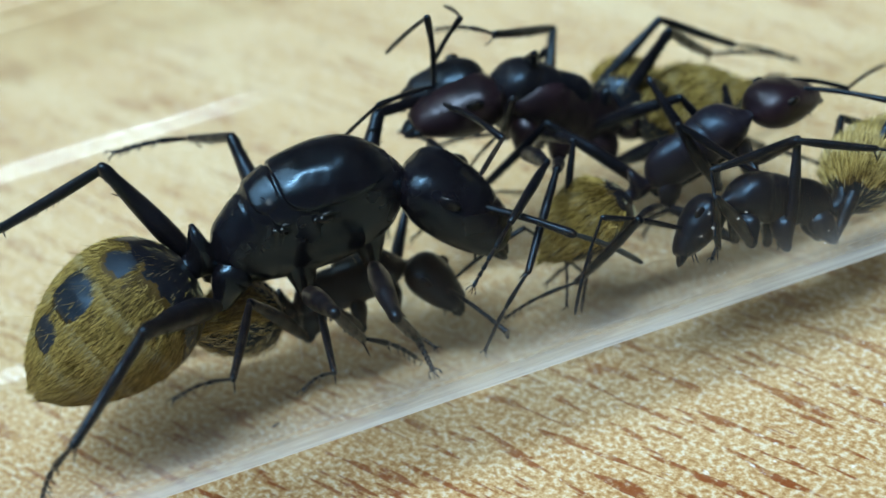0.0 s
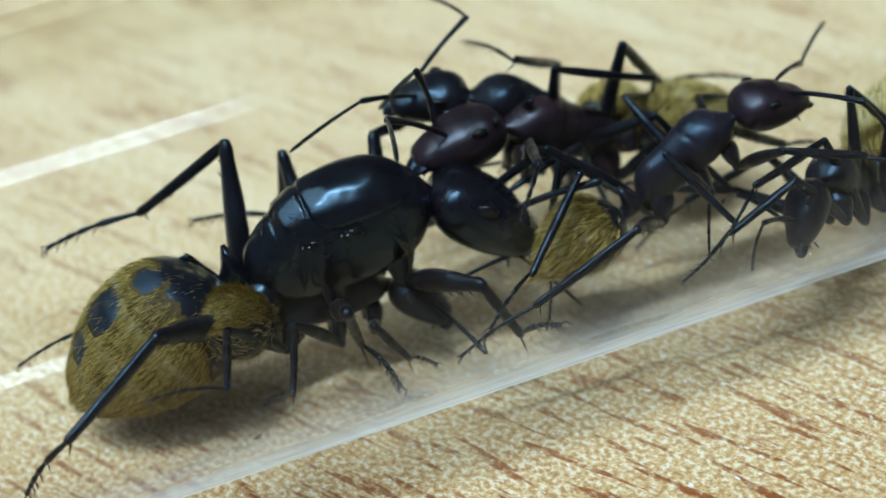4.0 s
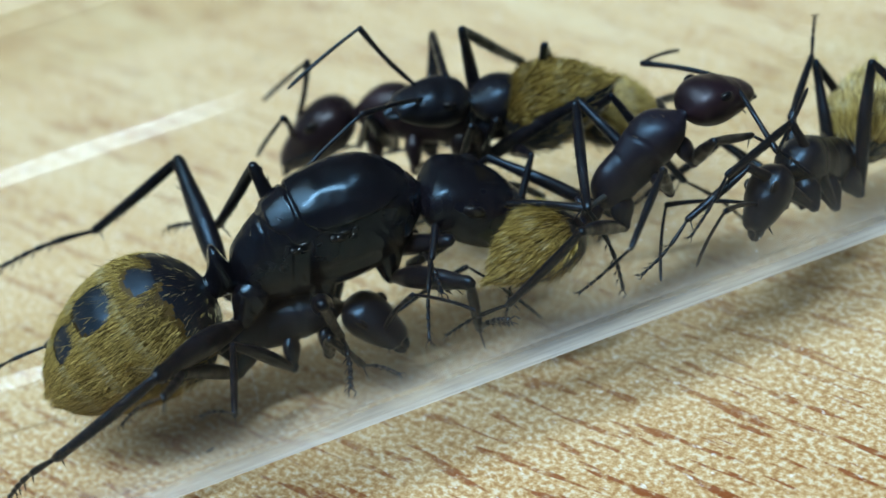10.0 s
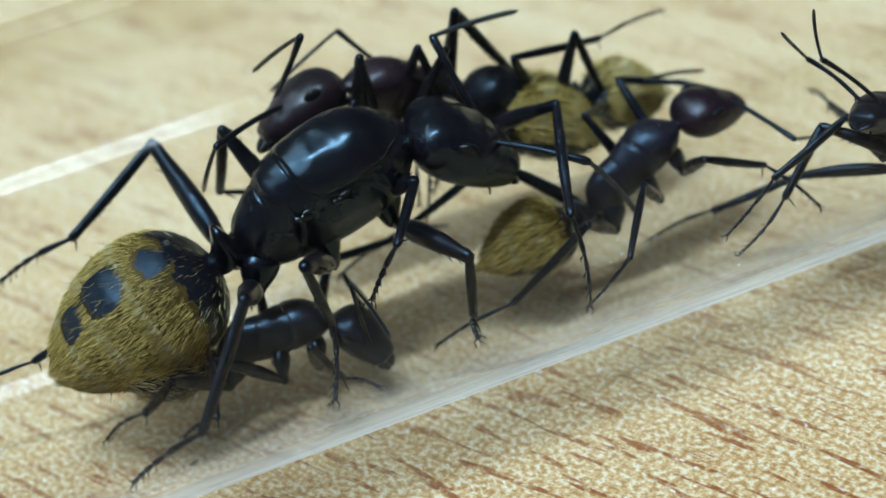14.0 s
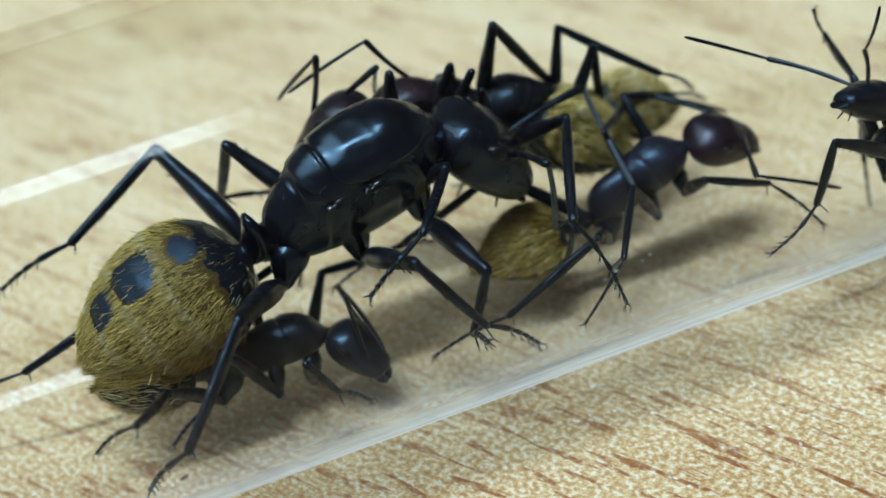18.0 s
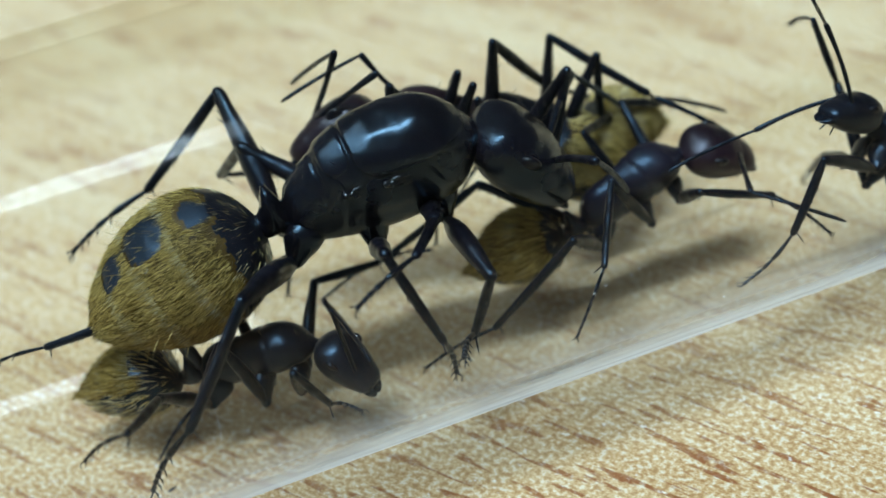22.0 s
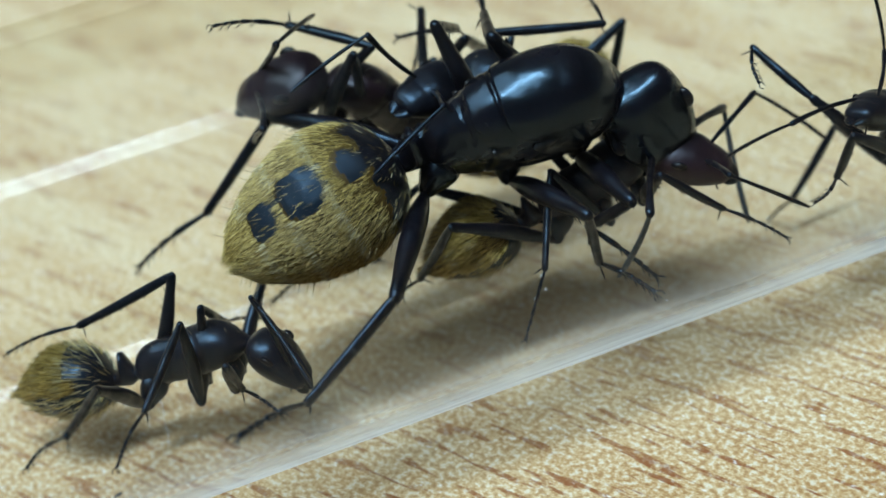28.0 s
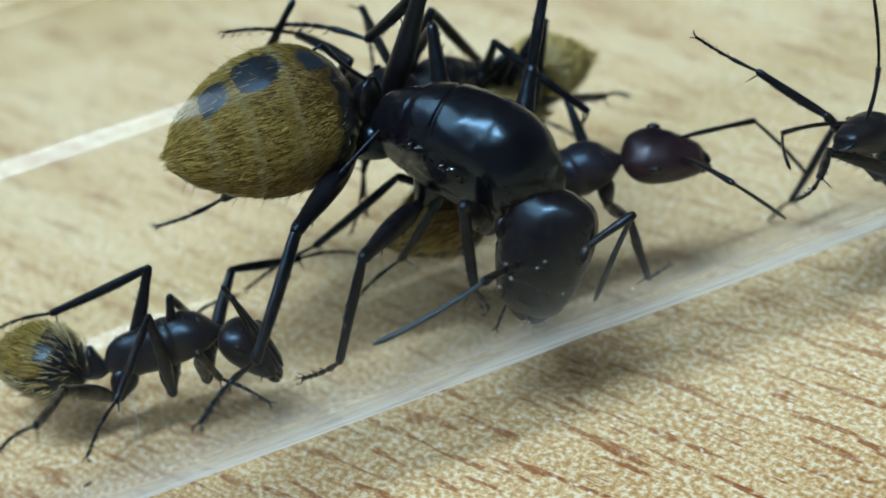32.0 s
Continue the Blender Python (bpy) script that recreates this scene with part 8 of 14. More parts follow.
    j = joint(3.6, -0.72, -1.5)
    walk(a["R1"][0], [(0, j(2.6, -17.6, -134.2)), (1, j(5.3, -15.7, -135.8)), (2, j(-1.6, -10.1, -139.2)), (3, j(0.1, -11.9, -136.6)), (6, j(9.6, -23.9, -132.4)), (7, j(9, -13.2, -127.6)), (8, j(8.5, -6.7, -125.5)), (9, j(0.6, -70, -101.5)), (10, j(154.9, -39.6, 101.6)), (11, j(167.3, -40.3, 86.6)), (12, j(-179.1, -35.4, 61.7)), (13, j(-175.1, -34.7, 56.6)), (14, j(-175.4, -33.1, 60.2)), (14.5, j(-174.6, -31.3, 59.3)), (17, j(-179.3, -36.4, 63.1)), (18, j(-177.9, -37.8, 62.2)), (19, j(178.7, -35.6, 67.3)), (20, j(-176.1, -31.8, 57.5)), (21, j(-179.3, -31.8, 62)), (22, j(-177.1, -30.2, 60.5)), (23, j(-174.2, -34.9, 61.6)), (24, j(-138.8, -37.8, 13.1)), (25, j(-165.9, -30.3, 47.7)), (27.5, j(-163.2, -71.3, 43.1)), (28, j(-156.7, -73.9, 36.5)), (29, j(173.6, -73.1, 62.8)), (30, j(147.6, -69.9, 90.2)), (31, j(-174.7, -57.8, 51.2)), (32, j(163.2, -74, 85.3))])
    j = joint(3.84, 0, 0)
    walk(a["R1"][1], [(0, j(0.6, 8.2, 176.2)), (1, j(1.2, 1, 177.9)), (2, j(1.1, 2.6, -179.7)), (3, j(1.2, 7.2, 177.6)), (6, j(1.7, 3.8, 174.7)), (7, j(1.8, 4.7, 176.8)), (8, j(2, 4.8, 177.6)), (9, j(9, -15.9, 166.9)), (10, j(21.9, -12, 163.5)), (11, j(22.9, -14.7, 164.8)), (12, j(19.1, -10.2, 177.1)), (13, j(17.5, -5.2, 179.7)), (14, j(18.6, -8.8, -179.9)), (14.5, j(17.8, -8.1, -177.9)), (17, j(17.9, -13.7, 178.1)), (18, j(17.9, -11.9, 178.2)), (19, j(18.2, -12.3, 176)), (20, j(18.3, -14.2, 175.5)), (21, j(18.2, -13, 176.3)), (22, j(18.3, -11.9, 171.6)), (23, j(19.1, -15.3, 171.3)), (24, j(14.8, 2.1, 120.6)), (25, j(19.6, -8.2, -172.3)), (27.5, j(-1.1, 0.3, 123.6)), (28, j(-3.2, 3.5, 126.9)), (29, j(-0.5, 18.3, 148.1)), (30, j(-0.3, 23.5, 152.8)), (31, j(13.7, 14.4, 164.9)), (32, j(3.7, 42.2, 148.2))])
    walk(a["R1"][2], [(0, mm(0.76, 0.2, -0.45, 24, 35, 105)), (1, mm(0.72, 0.11, -0.05, 15, 42, 87)), (2, mm(0.72, -0.01, -0.14, 10, 44, 88)), (3, mm(0.75, 0.13, -0.39, 15, 41, 92)), (6, mm(0.74, 0.29, -0.21, 25, 38, 95)), (7, mm(0.74, 0.17, -0.25, 6, 41, 74)), (8, mm(0.73, 0.13, -0.26, -13, 40, 55)), (8.5, mm(0.83, 0.4, 0.3, 54, 25, 105)), (9, mm(0.92, 0.68, 0.86, 93, -17, 119)), (9.5, mm(0.92, 0.77, 0.75, 131, -40, 98)), (10, mm(0.91, 0.87, 0.65, -174, -43, 58)), (11, mm(0.93, 0.79, 0.79, 171, -39, 86)), (12, mm(0.77, 0.16, 0.55, 156, -25, 110)), (13, mm(0.73, 0.02, 0.28, 151, -8, 121)), (14, mm(0.76, -0.01, 0.48, 151, -11, 123)), (14.5, mm(0.75, -0.11, 0.44, 152, -8, 127)), (17, mm(0.81, 0.1, 0.74, 157, -11, 125)), (18, mm(0.79, 0.1, 0.64, 156, -10, 126)), (19, mm(0.8, 0.21, 0.67, 156, -11, 124)), (20, mm(0.83, 0.24, 0.77, 158, -13, 122)), (21, mm(0.81, 0.2, 0.7, 157, -13, 123)), (22, mm(0.82, 0.45, 0.64, 156, -10, 121)), (23, mm(0.86, 0.45, 0.82, 157, -12, 123)), (24, mm(2.25, 2.68, -0.11, 144, -24, 88)), (25, mm(0.78, -0.41, 0.44, 156, -11, 135)), (27.5, mm(2.11, 2.6, -0.01, 141, -46, 96)), (28, mm(1.97, 2.49, -0.19, 138, -42, 97)), (29, mm(1.33, 1.57, -0.98, 137, -36, 106)), (30, mm(1.29, 1.31, -1.24, 133, -30, 122)), (31, mm(0.92, 0.79, -0.77, 131, 1, 162)), (32, mm(1.88, 1.22, -2.1, 135, -26, 94))])
    j = joint(2.1, -0.78, -1.62)
    walk(a["R2"][0], [(0, j(1.8, -58.4, -94.2)), (1, j(7.2, -64.3, -103.6)), (2, j(15, -56.1, -116.3)), (3, j(16.3, -52.3, -116.7)), (6, j(32.3, -47.2, -127)), (7, j(37.8, -46, -133.9)), (8, j(41.5, -47.8, -137.7)), (9, j(-0.2, -51.5, -78.9)), (10, j(19.8, -78, -87.1)), (11, j(163, -69.9, 114.1)), (12, j(-156.9, -69.1, 63)), (13, j(-152.8, -65.3, 61.4)), (14, j(-154.2, -65.5, 62.4)), (14.5, j(-148.1, -61.7, 56.7)), (17, j(-161.1, -69.3, 72)), (18, j(-161.3, -70.3, 72.2)), (19, j(-166.7, -67.1, 80.5)), (20, j(-157.2, -66.2, 65.7)), (21, j(-162.3, -65.2, 72.7)), (22, j(-154.4, -67.8, 68.6)), (23, j(-138.3, -78.9, 54.2)), (24, j(-155.4, -55.8, 66)), (25, j(-162.7, -69.1, 64.5)), (27.5, j(-165.2, -64.4, 71.4)), (28, j(-172.5, -67.5, 79.9)), (29, j(173.6, -64.3, 90.5)), (30, j(176.8, -61.7, 87.2)), (31, j(150.7, -67.6, 112.6)), (32, j(-172.6, -67.4, 85.5))])
    j = joint(4.32, 0, 0)
    walk(a["R2"][1], [(0, j(50.6, -25.6, 111.2)), (1, j(56.1, -26.8, 106.2)), (2, j(59.2, -29.7, 110.2)), (3, j(51.6, -28.4, 116.8)), (6, j(38.7, -39.2, 132.2)), (7, j(45.5, -33.1, 127.5)), (8, j(48, -33.7, 128.6)), (9, j(-7.6, -61.7, 152.8)), (10, j(-59.9, -73.6, -152.5)), (11, j(-47.5, -48.4, -161.1)), (12, j(-64.3, -8.7, -128.4)), (13, j(-64.2, -17.5, -141.6)), (14, j(-59.8, -23.1, -146.4)), (14.5, j(-55.5, -28.3, -165.1)), (17, j(-57.4, 15.7, -159.6)), (18, j(-57.5, 18.2, -158.4)), (19, j(-58.3, 19.1, -161.5)), (20, j(-58.6, 18.7, -161.6)), (21, j(-58.2, 19.4, -161.3)), (22, j(-56.6, 26, -164.7)), (23, j(-57, 28.3, -166.9)), (24, j(-51.9, 69.9, -148.9)), (25, j(-49.2, 74.1, -134.9)), (27.5, j(-78.1, 67.1, -158.5)), (28, j(-76.6, 65.6, -152.2)), (29, j(-79.1, 48.1, -148.9)), (30, j(-80.8, 49.2, -154.9)), (31, j(-74.6, 52, -135.2)), (32, j(-71.6, 63, -159.7))])
    walk(a["R2"][2], [(0, mm(3.07, 3.23, 1.66, 53, 73, 58)), (1, mm(3.36, 3.29, 1.73, 25, 74, 27)), (2, mm(3.17, 3.13, 1.91, 16, 70, 28)), (3, mm(2.8, 3.01, 1.83, 18, 63, 32)), (6, mm(2.32, 2.21, 2.43, -4, 46, 15)), (7, mm(2.36, 2.55, 2.09, -8, 45, 11)), (8, mm(2.32, 2.5, 2.13, -12, 48, 10)), (9, mm(2.7, 0.83, 3.38, 12, 57, -4)), (10, mm(3.36, -0.5, 3.68, 105, 84, 89)), (11, mm(1.91, -0.83, 2.87, 180, 38, 178)), (12, mm(1.96, -2.97, 0.58, -147, 30, -134)), (13, mm(1.45, -2.27, 1.16, -153, 27, -147)), (14, mm(1.38, -1.95, 1.5, -154, 16, -146)), (14.5, mm(1.05, -0.87, 1.82, -157, 15, -160)), (17, mm(0.86, -1.29, -1.04, -161, -43, -154)), (18, mm(0.93, -1.34, -1.2, -155, -43, -161)), (19, mm(0.88, -1.15, -1.25, -150, -44, -169)), (20, mm(0.87, -1.15, -1.23, -144, -46, -176)), (21, mm(0.89, -1.16, -1.28, -139, -44, 177)), (22, mm(0.99, -0.91, -1.68, -135, -36, 169)), (23, mm(1.03, -0.77, -1.82, -133, -35, 169)), (24, mm(3.19, -0.68, -3.61, -148, 12, -159)), (25, mm(3.58, -0.75, -3.69, -142, -26, -143)), (27.5, mm(2.93, -0.55, -3.54, -138, -41, -147)), (28, mm(2.92, -0.74, -3.5, -136, -42, -144)), (29, mm(2.13, -1.33, -2.86, -140, -44, -135)), (30, mm(2.05, -1.06, -2.91, -142, -44, -138)), (31, mm(2.64, -1.66, -3.03, -137, -38, -125)), (32, mm(2.68, -0.6, -3.42, -143, -36, -147))])
    j = joint(-0.12, -0.6, -1.3)
    walk(a["R3"][0], [(0, j(8.7, -76.4, 93.6)), (1, j(20, -64, 74.9)), (2, j(20.4, -67.2, 75.7)), (3, j(38.1, -65, 56.7)), (6, j(50.8, -68, 42.6)), (7, j(48.4, -67.1, 45.3)), (8, j(46.7, -64.2, 47.5)), (9, j(71, -63.8, 30.7)), (10, j(20.4, -73.5, 91.1)), (11, j(18.9, -82.2, 82.2)), (12, j(65.2, -70.5, 25.1)), (13, j(67.6, -64.2, 25.9)), (14, j(66, -66.1, 25.7)), (14.5, j(68.5, -65.6, 24.8)), (17, j(66.6, -71.9, 31)), (18, j(70.4, -73.3, 26.9)), (19, j(57.1, -71.3, 43.2)), (20, j(64.5, -68.7, 30.2)), (21, j(57.5, -68.6, 39.1)), (22, j(67.8, -65.8, 31.5)), (23, j(68.1, -71.8, 32.8)), (24, j(64.7, -61.8, 31.9)), (25, j(55.5, -70.1, 30.6)), (27.5, j(74.7, -66.7, 11.9)), (28, j(81.7, -73, 4.3)), (29, j(32.9, -75.1, 51.4)), (30, j(43.3, -73.8, 40.8)), (31, j(-8.5, -86, 88.5)), (32, j(100.4, -79.5, -4.7))])
    j = joint(5.4, 0, 0)
    walk(a["R3"][1], [(0, j(74.1, -16, 111.3)), (1, j(67, -12.6, 119.3)), (2, j(62, -7.4, 120.4)), (3, j(63.7, -16.4, 137.8)), (6, j(81, -12, 129.5)), (7, j(79.7, -10.6, 128.2)), (8, j(78.1, -10, 129.2)), (9, j(79, -27.9, 162.9)), (10, j(74, -33.7, 156.1)), (11, j(67.4, -21.1, 153.6)), (12, j(71.8, -6.4, 143.7)), (13, j(71.5, -0.5, 143.9)), (14, j(71.7, -4.7, 146.3)), (14.5, j(71.6, -0.7, 142.4)), (17, j(68.9, 2.8, 146.4)), (18, j(69.4, -1.8, 144.2)), (19, j(68.5, -7.5, 147.5)), (20, j(68.6, -5.3, 146.5)), (21, j(68.8, -2.6, 145.5)), (22, j(72.6, -12.8, 146.1)), (23, j(67.5, -13.5, 146.2)), (24, j(64.4, -17.8, 135.6)), (25, j(65.3, -10.7, 124)), (27.5, j(64.1, -32.1, 135.7)), (28, j(64.7, -29.3, 130.8)), (29, j(58.7, -13.6, 122.4)), (30, j(59.7, -8.5, 127.6)), (31, j(65.5, -3.3, 110.8)), (32, j(70.3, -4.5, 130.6))])
    walk(a["R3"][2], [(0, mm(3.73, 4.3, 1.32, 74, 14, 78)), (1, mm(3.11, 4.08, 1.05, 65, -5, 84)), (2, mm(2.99, 4.11, 0.62, 60, -16, 84)), (3, mm(1.99, 3.09, 1.36, 65, 5, 87)), (6, mm(2.41, 3.62, 1, 84, 9, 104)), (7, mm(2.48, 3.71, 0.88, 80, 23, 100)), (8, mm(2.41, 3.66, 0.84, 80, 27, 101)), (9, mm(1.35, 1.25, 2.25, 96, 13, 137)), (10, mm(1.75, 1.62, 2.67, 94, 6, 127)), (11, mm(1.39, 1.99, 1.73, 95, -10, 125)), (12, mm(1.56, 2.83, 0.53, 96, 3, 118)), (13, mm(1.52, 2.83, 0.04, 94, 5, 125)), (14, mm(1.42, 2.66, 0.39, 95, 2, 121)), (14.5, mm(1.6, 2.93, 0.06, 95, 6, 120)), (17, mm(1.4, 2.65, -0.23, 90, 12, 118)), (18, mm(1.51, 2.81, 0.15, 91, 12, 116)), (19, mm(1.39, 2.56, 0.62, 90, 12, 118)), (20, mm(1.41, 2.64, 0.44, 89, 13, 116)), (21, mm(1.45, 2.72, 0.21, 90, 11, 119)), (22, mm(1.52, 2.61, 1.07, 95, 8, 124)), (23, mm(1.52, 2.59, 1.12, 90, 5, 123)), (24, mm(2.13, 3.19, 1.47, 82, 12, 121)), (25, mm(2.76, 3.91, 0.89, 82, 18, 96)), (27.5, mm(2.49, 2.84, 2.55, 86, 18, 97)), (28, mm(2.67, 3.17, 2.35, 88, 19, 89)), (29, mm(2.9, 3.94, 1.13, 81, 14, 84)), (30, mm(2.51, 3.76, 0.71, 80, 18, 84)), (31, mm(3.7, 4.48, 0.28, 88, 21, 70)), (32, mm(2.29, 3.64, 0.37, 93, 17, 93))])
    walk(a["AR"][0], [(0, mm(7, -0.62, -0.36, -8.8, -53, 29.8)), (1, mm(6.88, -1, -0.25, 3.8, -47.6, 6.5)), (2, mm(6.9, -1.01, -0.15, 10.6, -43.1, 3.8)), (3, mm(6.96, -0.85, -0.18, -2.4, -51.6, 18.5)), (6, mm(7.11, 0.02, -0.27, -22.5, -12.5, 42.4)), (7, mm(7.13, -0.05, -0.1, -23.4, -16.2, 43.1)), (8, mm(7.03, -0.51, -0.36, -21.4, -13.5, 38.3)), (9, mm(7.08, 0.39, -0.25, -53.8, -47, 89.9)), (10, mm(7.01, 0.21, -0.59, -89, -60, 140.9)), (11, mm(6.88, 0.01, -0.9, -120.8, -58.5, 170.1)), (12, mm(6.41, -1.15, -1.09, -64.8, -69.4, 99.6)), (13, mm(6.79, -0.46, -0.98, -32.9, -70.1, 68.7)), (14, mm(6.82, -0.25, -0.99, -32.9, -67.7, 67.7)), (14.5, mm(6.78, 0.03, -1.09, -4, -58.8, 37.6)), (17, mm(6.09, -1.14, -1.42, -3.3, -67.2, 40.3)), (18, mm(5.98, -1.21, -1.46, -5.2, -68.7, 42.2)), (19, mm(6.2, -1.07, -1.37, -21.5, -69.8, 61.7)), (20, mm(6.79, -0.49, -0.97, -22.3, -67.8, 57.7)), (21, mm(6.85, -0.2, -0.95, -19.8, -67.2, 56.6)), (22, mm(6.66, -0.72, -1.07, -34.8, -71.8, 75.8)), (23, mm(6.79, -0.8, -0.78, -44.8, -76.9, 86.6)), (24, mm(6.35, -1.4, -0.89, -23, -75.2, 60)), (25, mm(6.48, -1.02, -1.11, 1.5, -62.1, 24)), (27.5, mm(6.23, -0.85, -1.48, -6.3, -51.5, 36.9)), (28, mm(5.99, -1.1, -1.52, -6.2, -46.8, 38.4)), (29, mm(5.43, -1.86, -1.1, -11.8, -39.7, 41.2)), (30, mm(5.24, -2, -0.97, -13.5, -47.7, 41.7)), (31, mm(3.81, -1.75, -1.04, 0.3, -34, 26.5)), (31.5, mm(4.62, -1.78, -1.1, 12.9, -71.3, 21.2)), (32, mm(5.43, -1.82, -1.16, 171.1, -70.1, -130.5))])
    j = joint(3.48, 0, 0)
    walk(a["AR"][1], [(0, j(-39, -1, -141)), (1, j(-33, 0, -133)), (2, j(-32, 3, -138)), (3, j(-37, 0, -140)), (6, j(-20, 28, -161)), (7, j(-21, 22, -161)), (8, j(-22, 19, -162)), (9, j(-33, 17, -164)), (10, j(-41, 5, -153)), (11, j(-49, -18, -164)), (12, j(-44, -14, -161)), (13, j(-40, -20, -156)), (14, j(-42, -10, -156)), (14.5, j(-34, -6, -151)), (17, j(-32, 4, -151)), (18, j(-33, -4, -154)), (19, j(-35, -8, -152)), (20, j(-36, -6, -156)), (21, j(-35, -8, -153)), (22, j(-40, -15, -150)), (23, j(-42, -13, -150)), (24, j(-44, -32, -148)), (25, j(-37, -16, -152)), (27.5, j(-34, -48, -163)), (28, j(-35, -45, -162)), (29, j(-25, -28, 177)), (30, j(-27, 6, -172)), (31, j(-34, -34, 178)), (32, j(-29, -19, 179))])
    a = ANTS["D"]
    walk(a["root"], [(0, mm(5.63, -1.45, 5.04, -0.3, -22.5, -4.9)), (1, mm(5.85, -1.58, 4.9, -1.1, -25, -5.2)), (2, mm(5.32, -3.02, 5.99, -9, -24.8, 0)), (3, mm(5.46, -2.42, 5.61, -3.2, -27.6, 0.2)), (6, mm(5.95, -1.46, 4.52, -3.1, -28.3, 3.1)), (7, mm(5.78, -1.94, 4.87, -2.4, -29.3, 2.9)), (8, mm(5.82, -2.08, 4.96, -2.8, -30.6, 4)), (9, mm(5.81, -2.48, 5.16, -2.9, -32.4, 5.3)), (10, mm(5.66, -2.9, 5.53, -3.7, -31.2, 4.7)), (11, mm(6.1, -1.88, 4.83, -1.5, -30.7, 5.2)), (12, mm(6.32, -1.46, 4.58, -0.3, -29.5, 4.6)), (13, mm(6.74, -0.67, 4.05, -0.8, -28.4, 5.2)), (14, mm(6.95, -0.51, 3.85, -2.8, -27, 5.2)), (14.5, mm(6.99, -0.42, 3.75, -2.4, -27.2, 4)), (17, mm(7.47, 0.51, 3.18, 2.6, -22.3, 0.5)), (18, mm(7.42, 0.22, 3.46, 3.5, -20.2, 0.9)), (19, mm(7.26, -0.16, 3.77, 3.5, -20.6, 1.1)), (20, mm(7.28, -0.06, 3.68, 3.5, -20.6, 1.7)), (21, mm(7.4, 0.09, 3.57, 3.7, -20.4, 1.5)), (22, mm(7.41, -0.05, 3.91, 3, -20.7, -0.5)), (23, mm(6.93, -1.03, 4.65, 4, -20, -1.2)), (24, mm(6.95, -1.3, 4.8, -0.2, -19.5, 0.9)), (25, mm(6.64, -1.25, 4.88, 5.6, -19.4, -0.5)), (27.5, mm(7.44, -1.15, 5.43, 4.6, -19.5, -5.4)), (28, mm(7.38, -1.35, 5.4, 3.2, -15.9, -6.7)), (29, mm(6.41, -0.48, 4.23, 1.4, -17.1, -8.1)), (30, mm(6.58, -0.66, 4.7, 0.2, -15.9, -7.5)), (31, mm(6.93, -0.24, 4.42, 3.6, -15, -6.6)), (32, mm(7.65, -0.46, 4.6, 5.5, -9.9, -11.1))])
    j = joint(4, 0, 0.15)
    walk(a["head"], [(0, j(5.3, 29.4, 21.4)), (1, j(1, 32.9, 17.6)), (2, j(12.3, 26.5, 15.5)), (3, j(2.9, 34.8, 3.3)), (6, j(8.7, 29.2, 18.9)), (7, j(7.2, 33.3, 20.6)), (8, j(5.5, 37.6, 19.2)), (9, j(6.6, 42.5, 20.1)), (10, j(7.5, 38.9, 17.5)), (11, j(10.4, 38.2, 15.6)), (12, j(10.7, 35.9, 15.3)), (13, j(9.1, 37.7, 11.9)), (14, j(9.9, 35.4, 10.9)), (14.5, j(10.2, 36.6, 7.9)), (17, j(9.9, 38.6, -5.2)), (18, j(11.4, 38.3, -1.8)), (19, j(8.7, 38.6, -4.5)), (20, j(9.6, 38.6, -5.5)), (21, j(10.4, 38.2, -6.5)), (22, j(8.8, 43.6, -9)), (23, j(9.5, 37.9, -6.7)), (24, j(3.1, 22, -10.4)), (25, j(3.2, 17.9, -19.5)), (27.5, j(-1.8, 29.9, -35)), (28, j(-2.5, 26.8, -31.8)), (29, j(0, 31.4, -20.7)), (30, j(0, 31.9, -29.7)), (31, j(5.9, 20.5, -15.5)), (32, j(10.3, 16.7, -11.9))])
    j = joint(-0.95, 0, -0.1)
    walk(a["gaster"], [(0, j(0.1, -1.1, -174.5)), (1, j(0.7, 4.7, 172.9)), (2, j(-0.5, -8.4, 179.7)), (3, j(-2.1, -8.4, -179.8)), (6, j(0, -5.8, -178.6)), (7, j(0, -9.9, 178.8)), (8, j(-0.3, -13.9, 176.1)), (9, j(-0.6, -15.8, 174.8)), (10, j(0.1, -15.6, 173.8)), (11, j(-1.2, -19.5, 170.4)), (12, j(-0.3, -18.1, 170.5)), (13, j(0.7, -18.2, 171.1)), (14, j(0.7, -19, 170.9)), (14.5, j(0.9, -17.4, 169.5)), (17, j(0.7, -2.2, 163.6)), (18, j(0, -8.1, 169.3)), (19, j(-0.5, -8.2, 170.4)), (20, j(-0.1, -9.1, 170.4)), (21, j(0.5, -9.8, 168.2)), (22, j(1.4, -1.3, 159.3)), (23, j(0, -9.2, 174.6)), (24, j(0.5, -11.7, 171)), (25, j(-1, -7, 174.7)), (27.5, j(2.8, 14.7, 160.5)), (28, j(1.4, 3.5, 172.7)), (29, j(0.4, -0.9, 154.1)), (30, j(0, 2.4, 160.8)), (31, j(0.7, 3.9, 174.8)), (32, j(0.2, -3.8, 178.5))])
    j = joint(3, 0.6, -1.25)
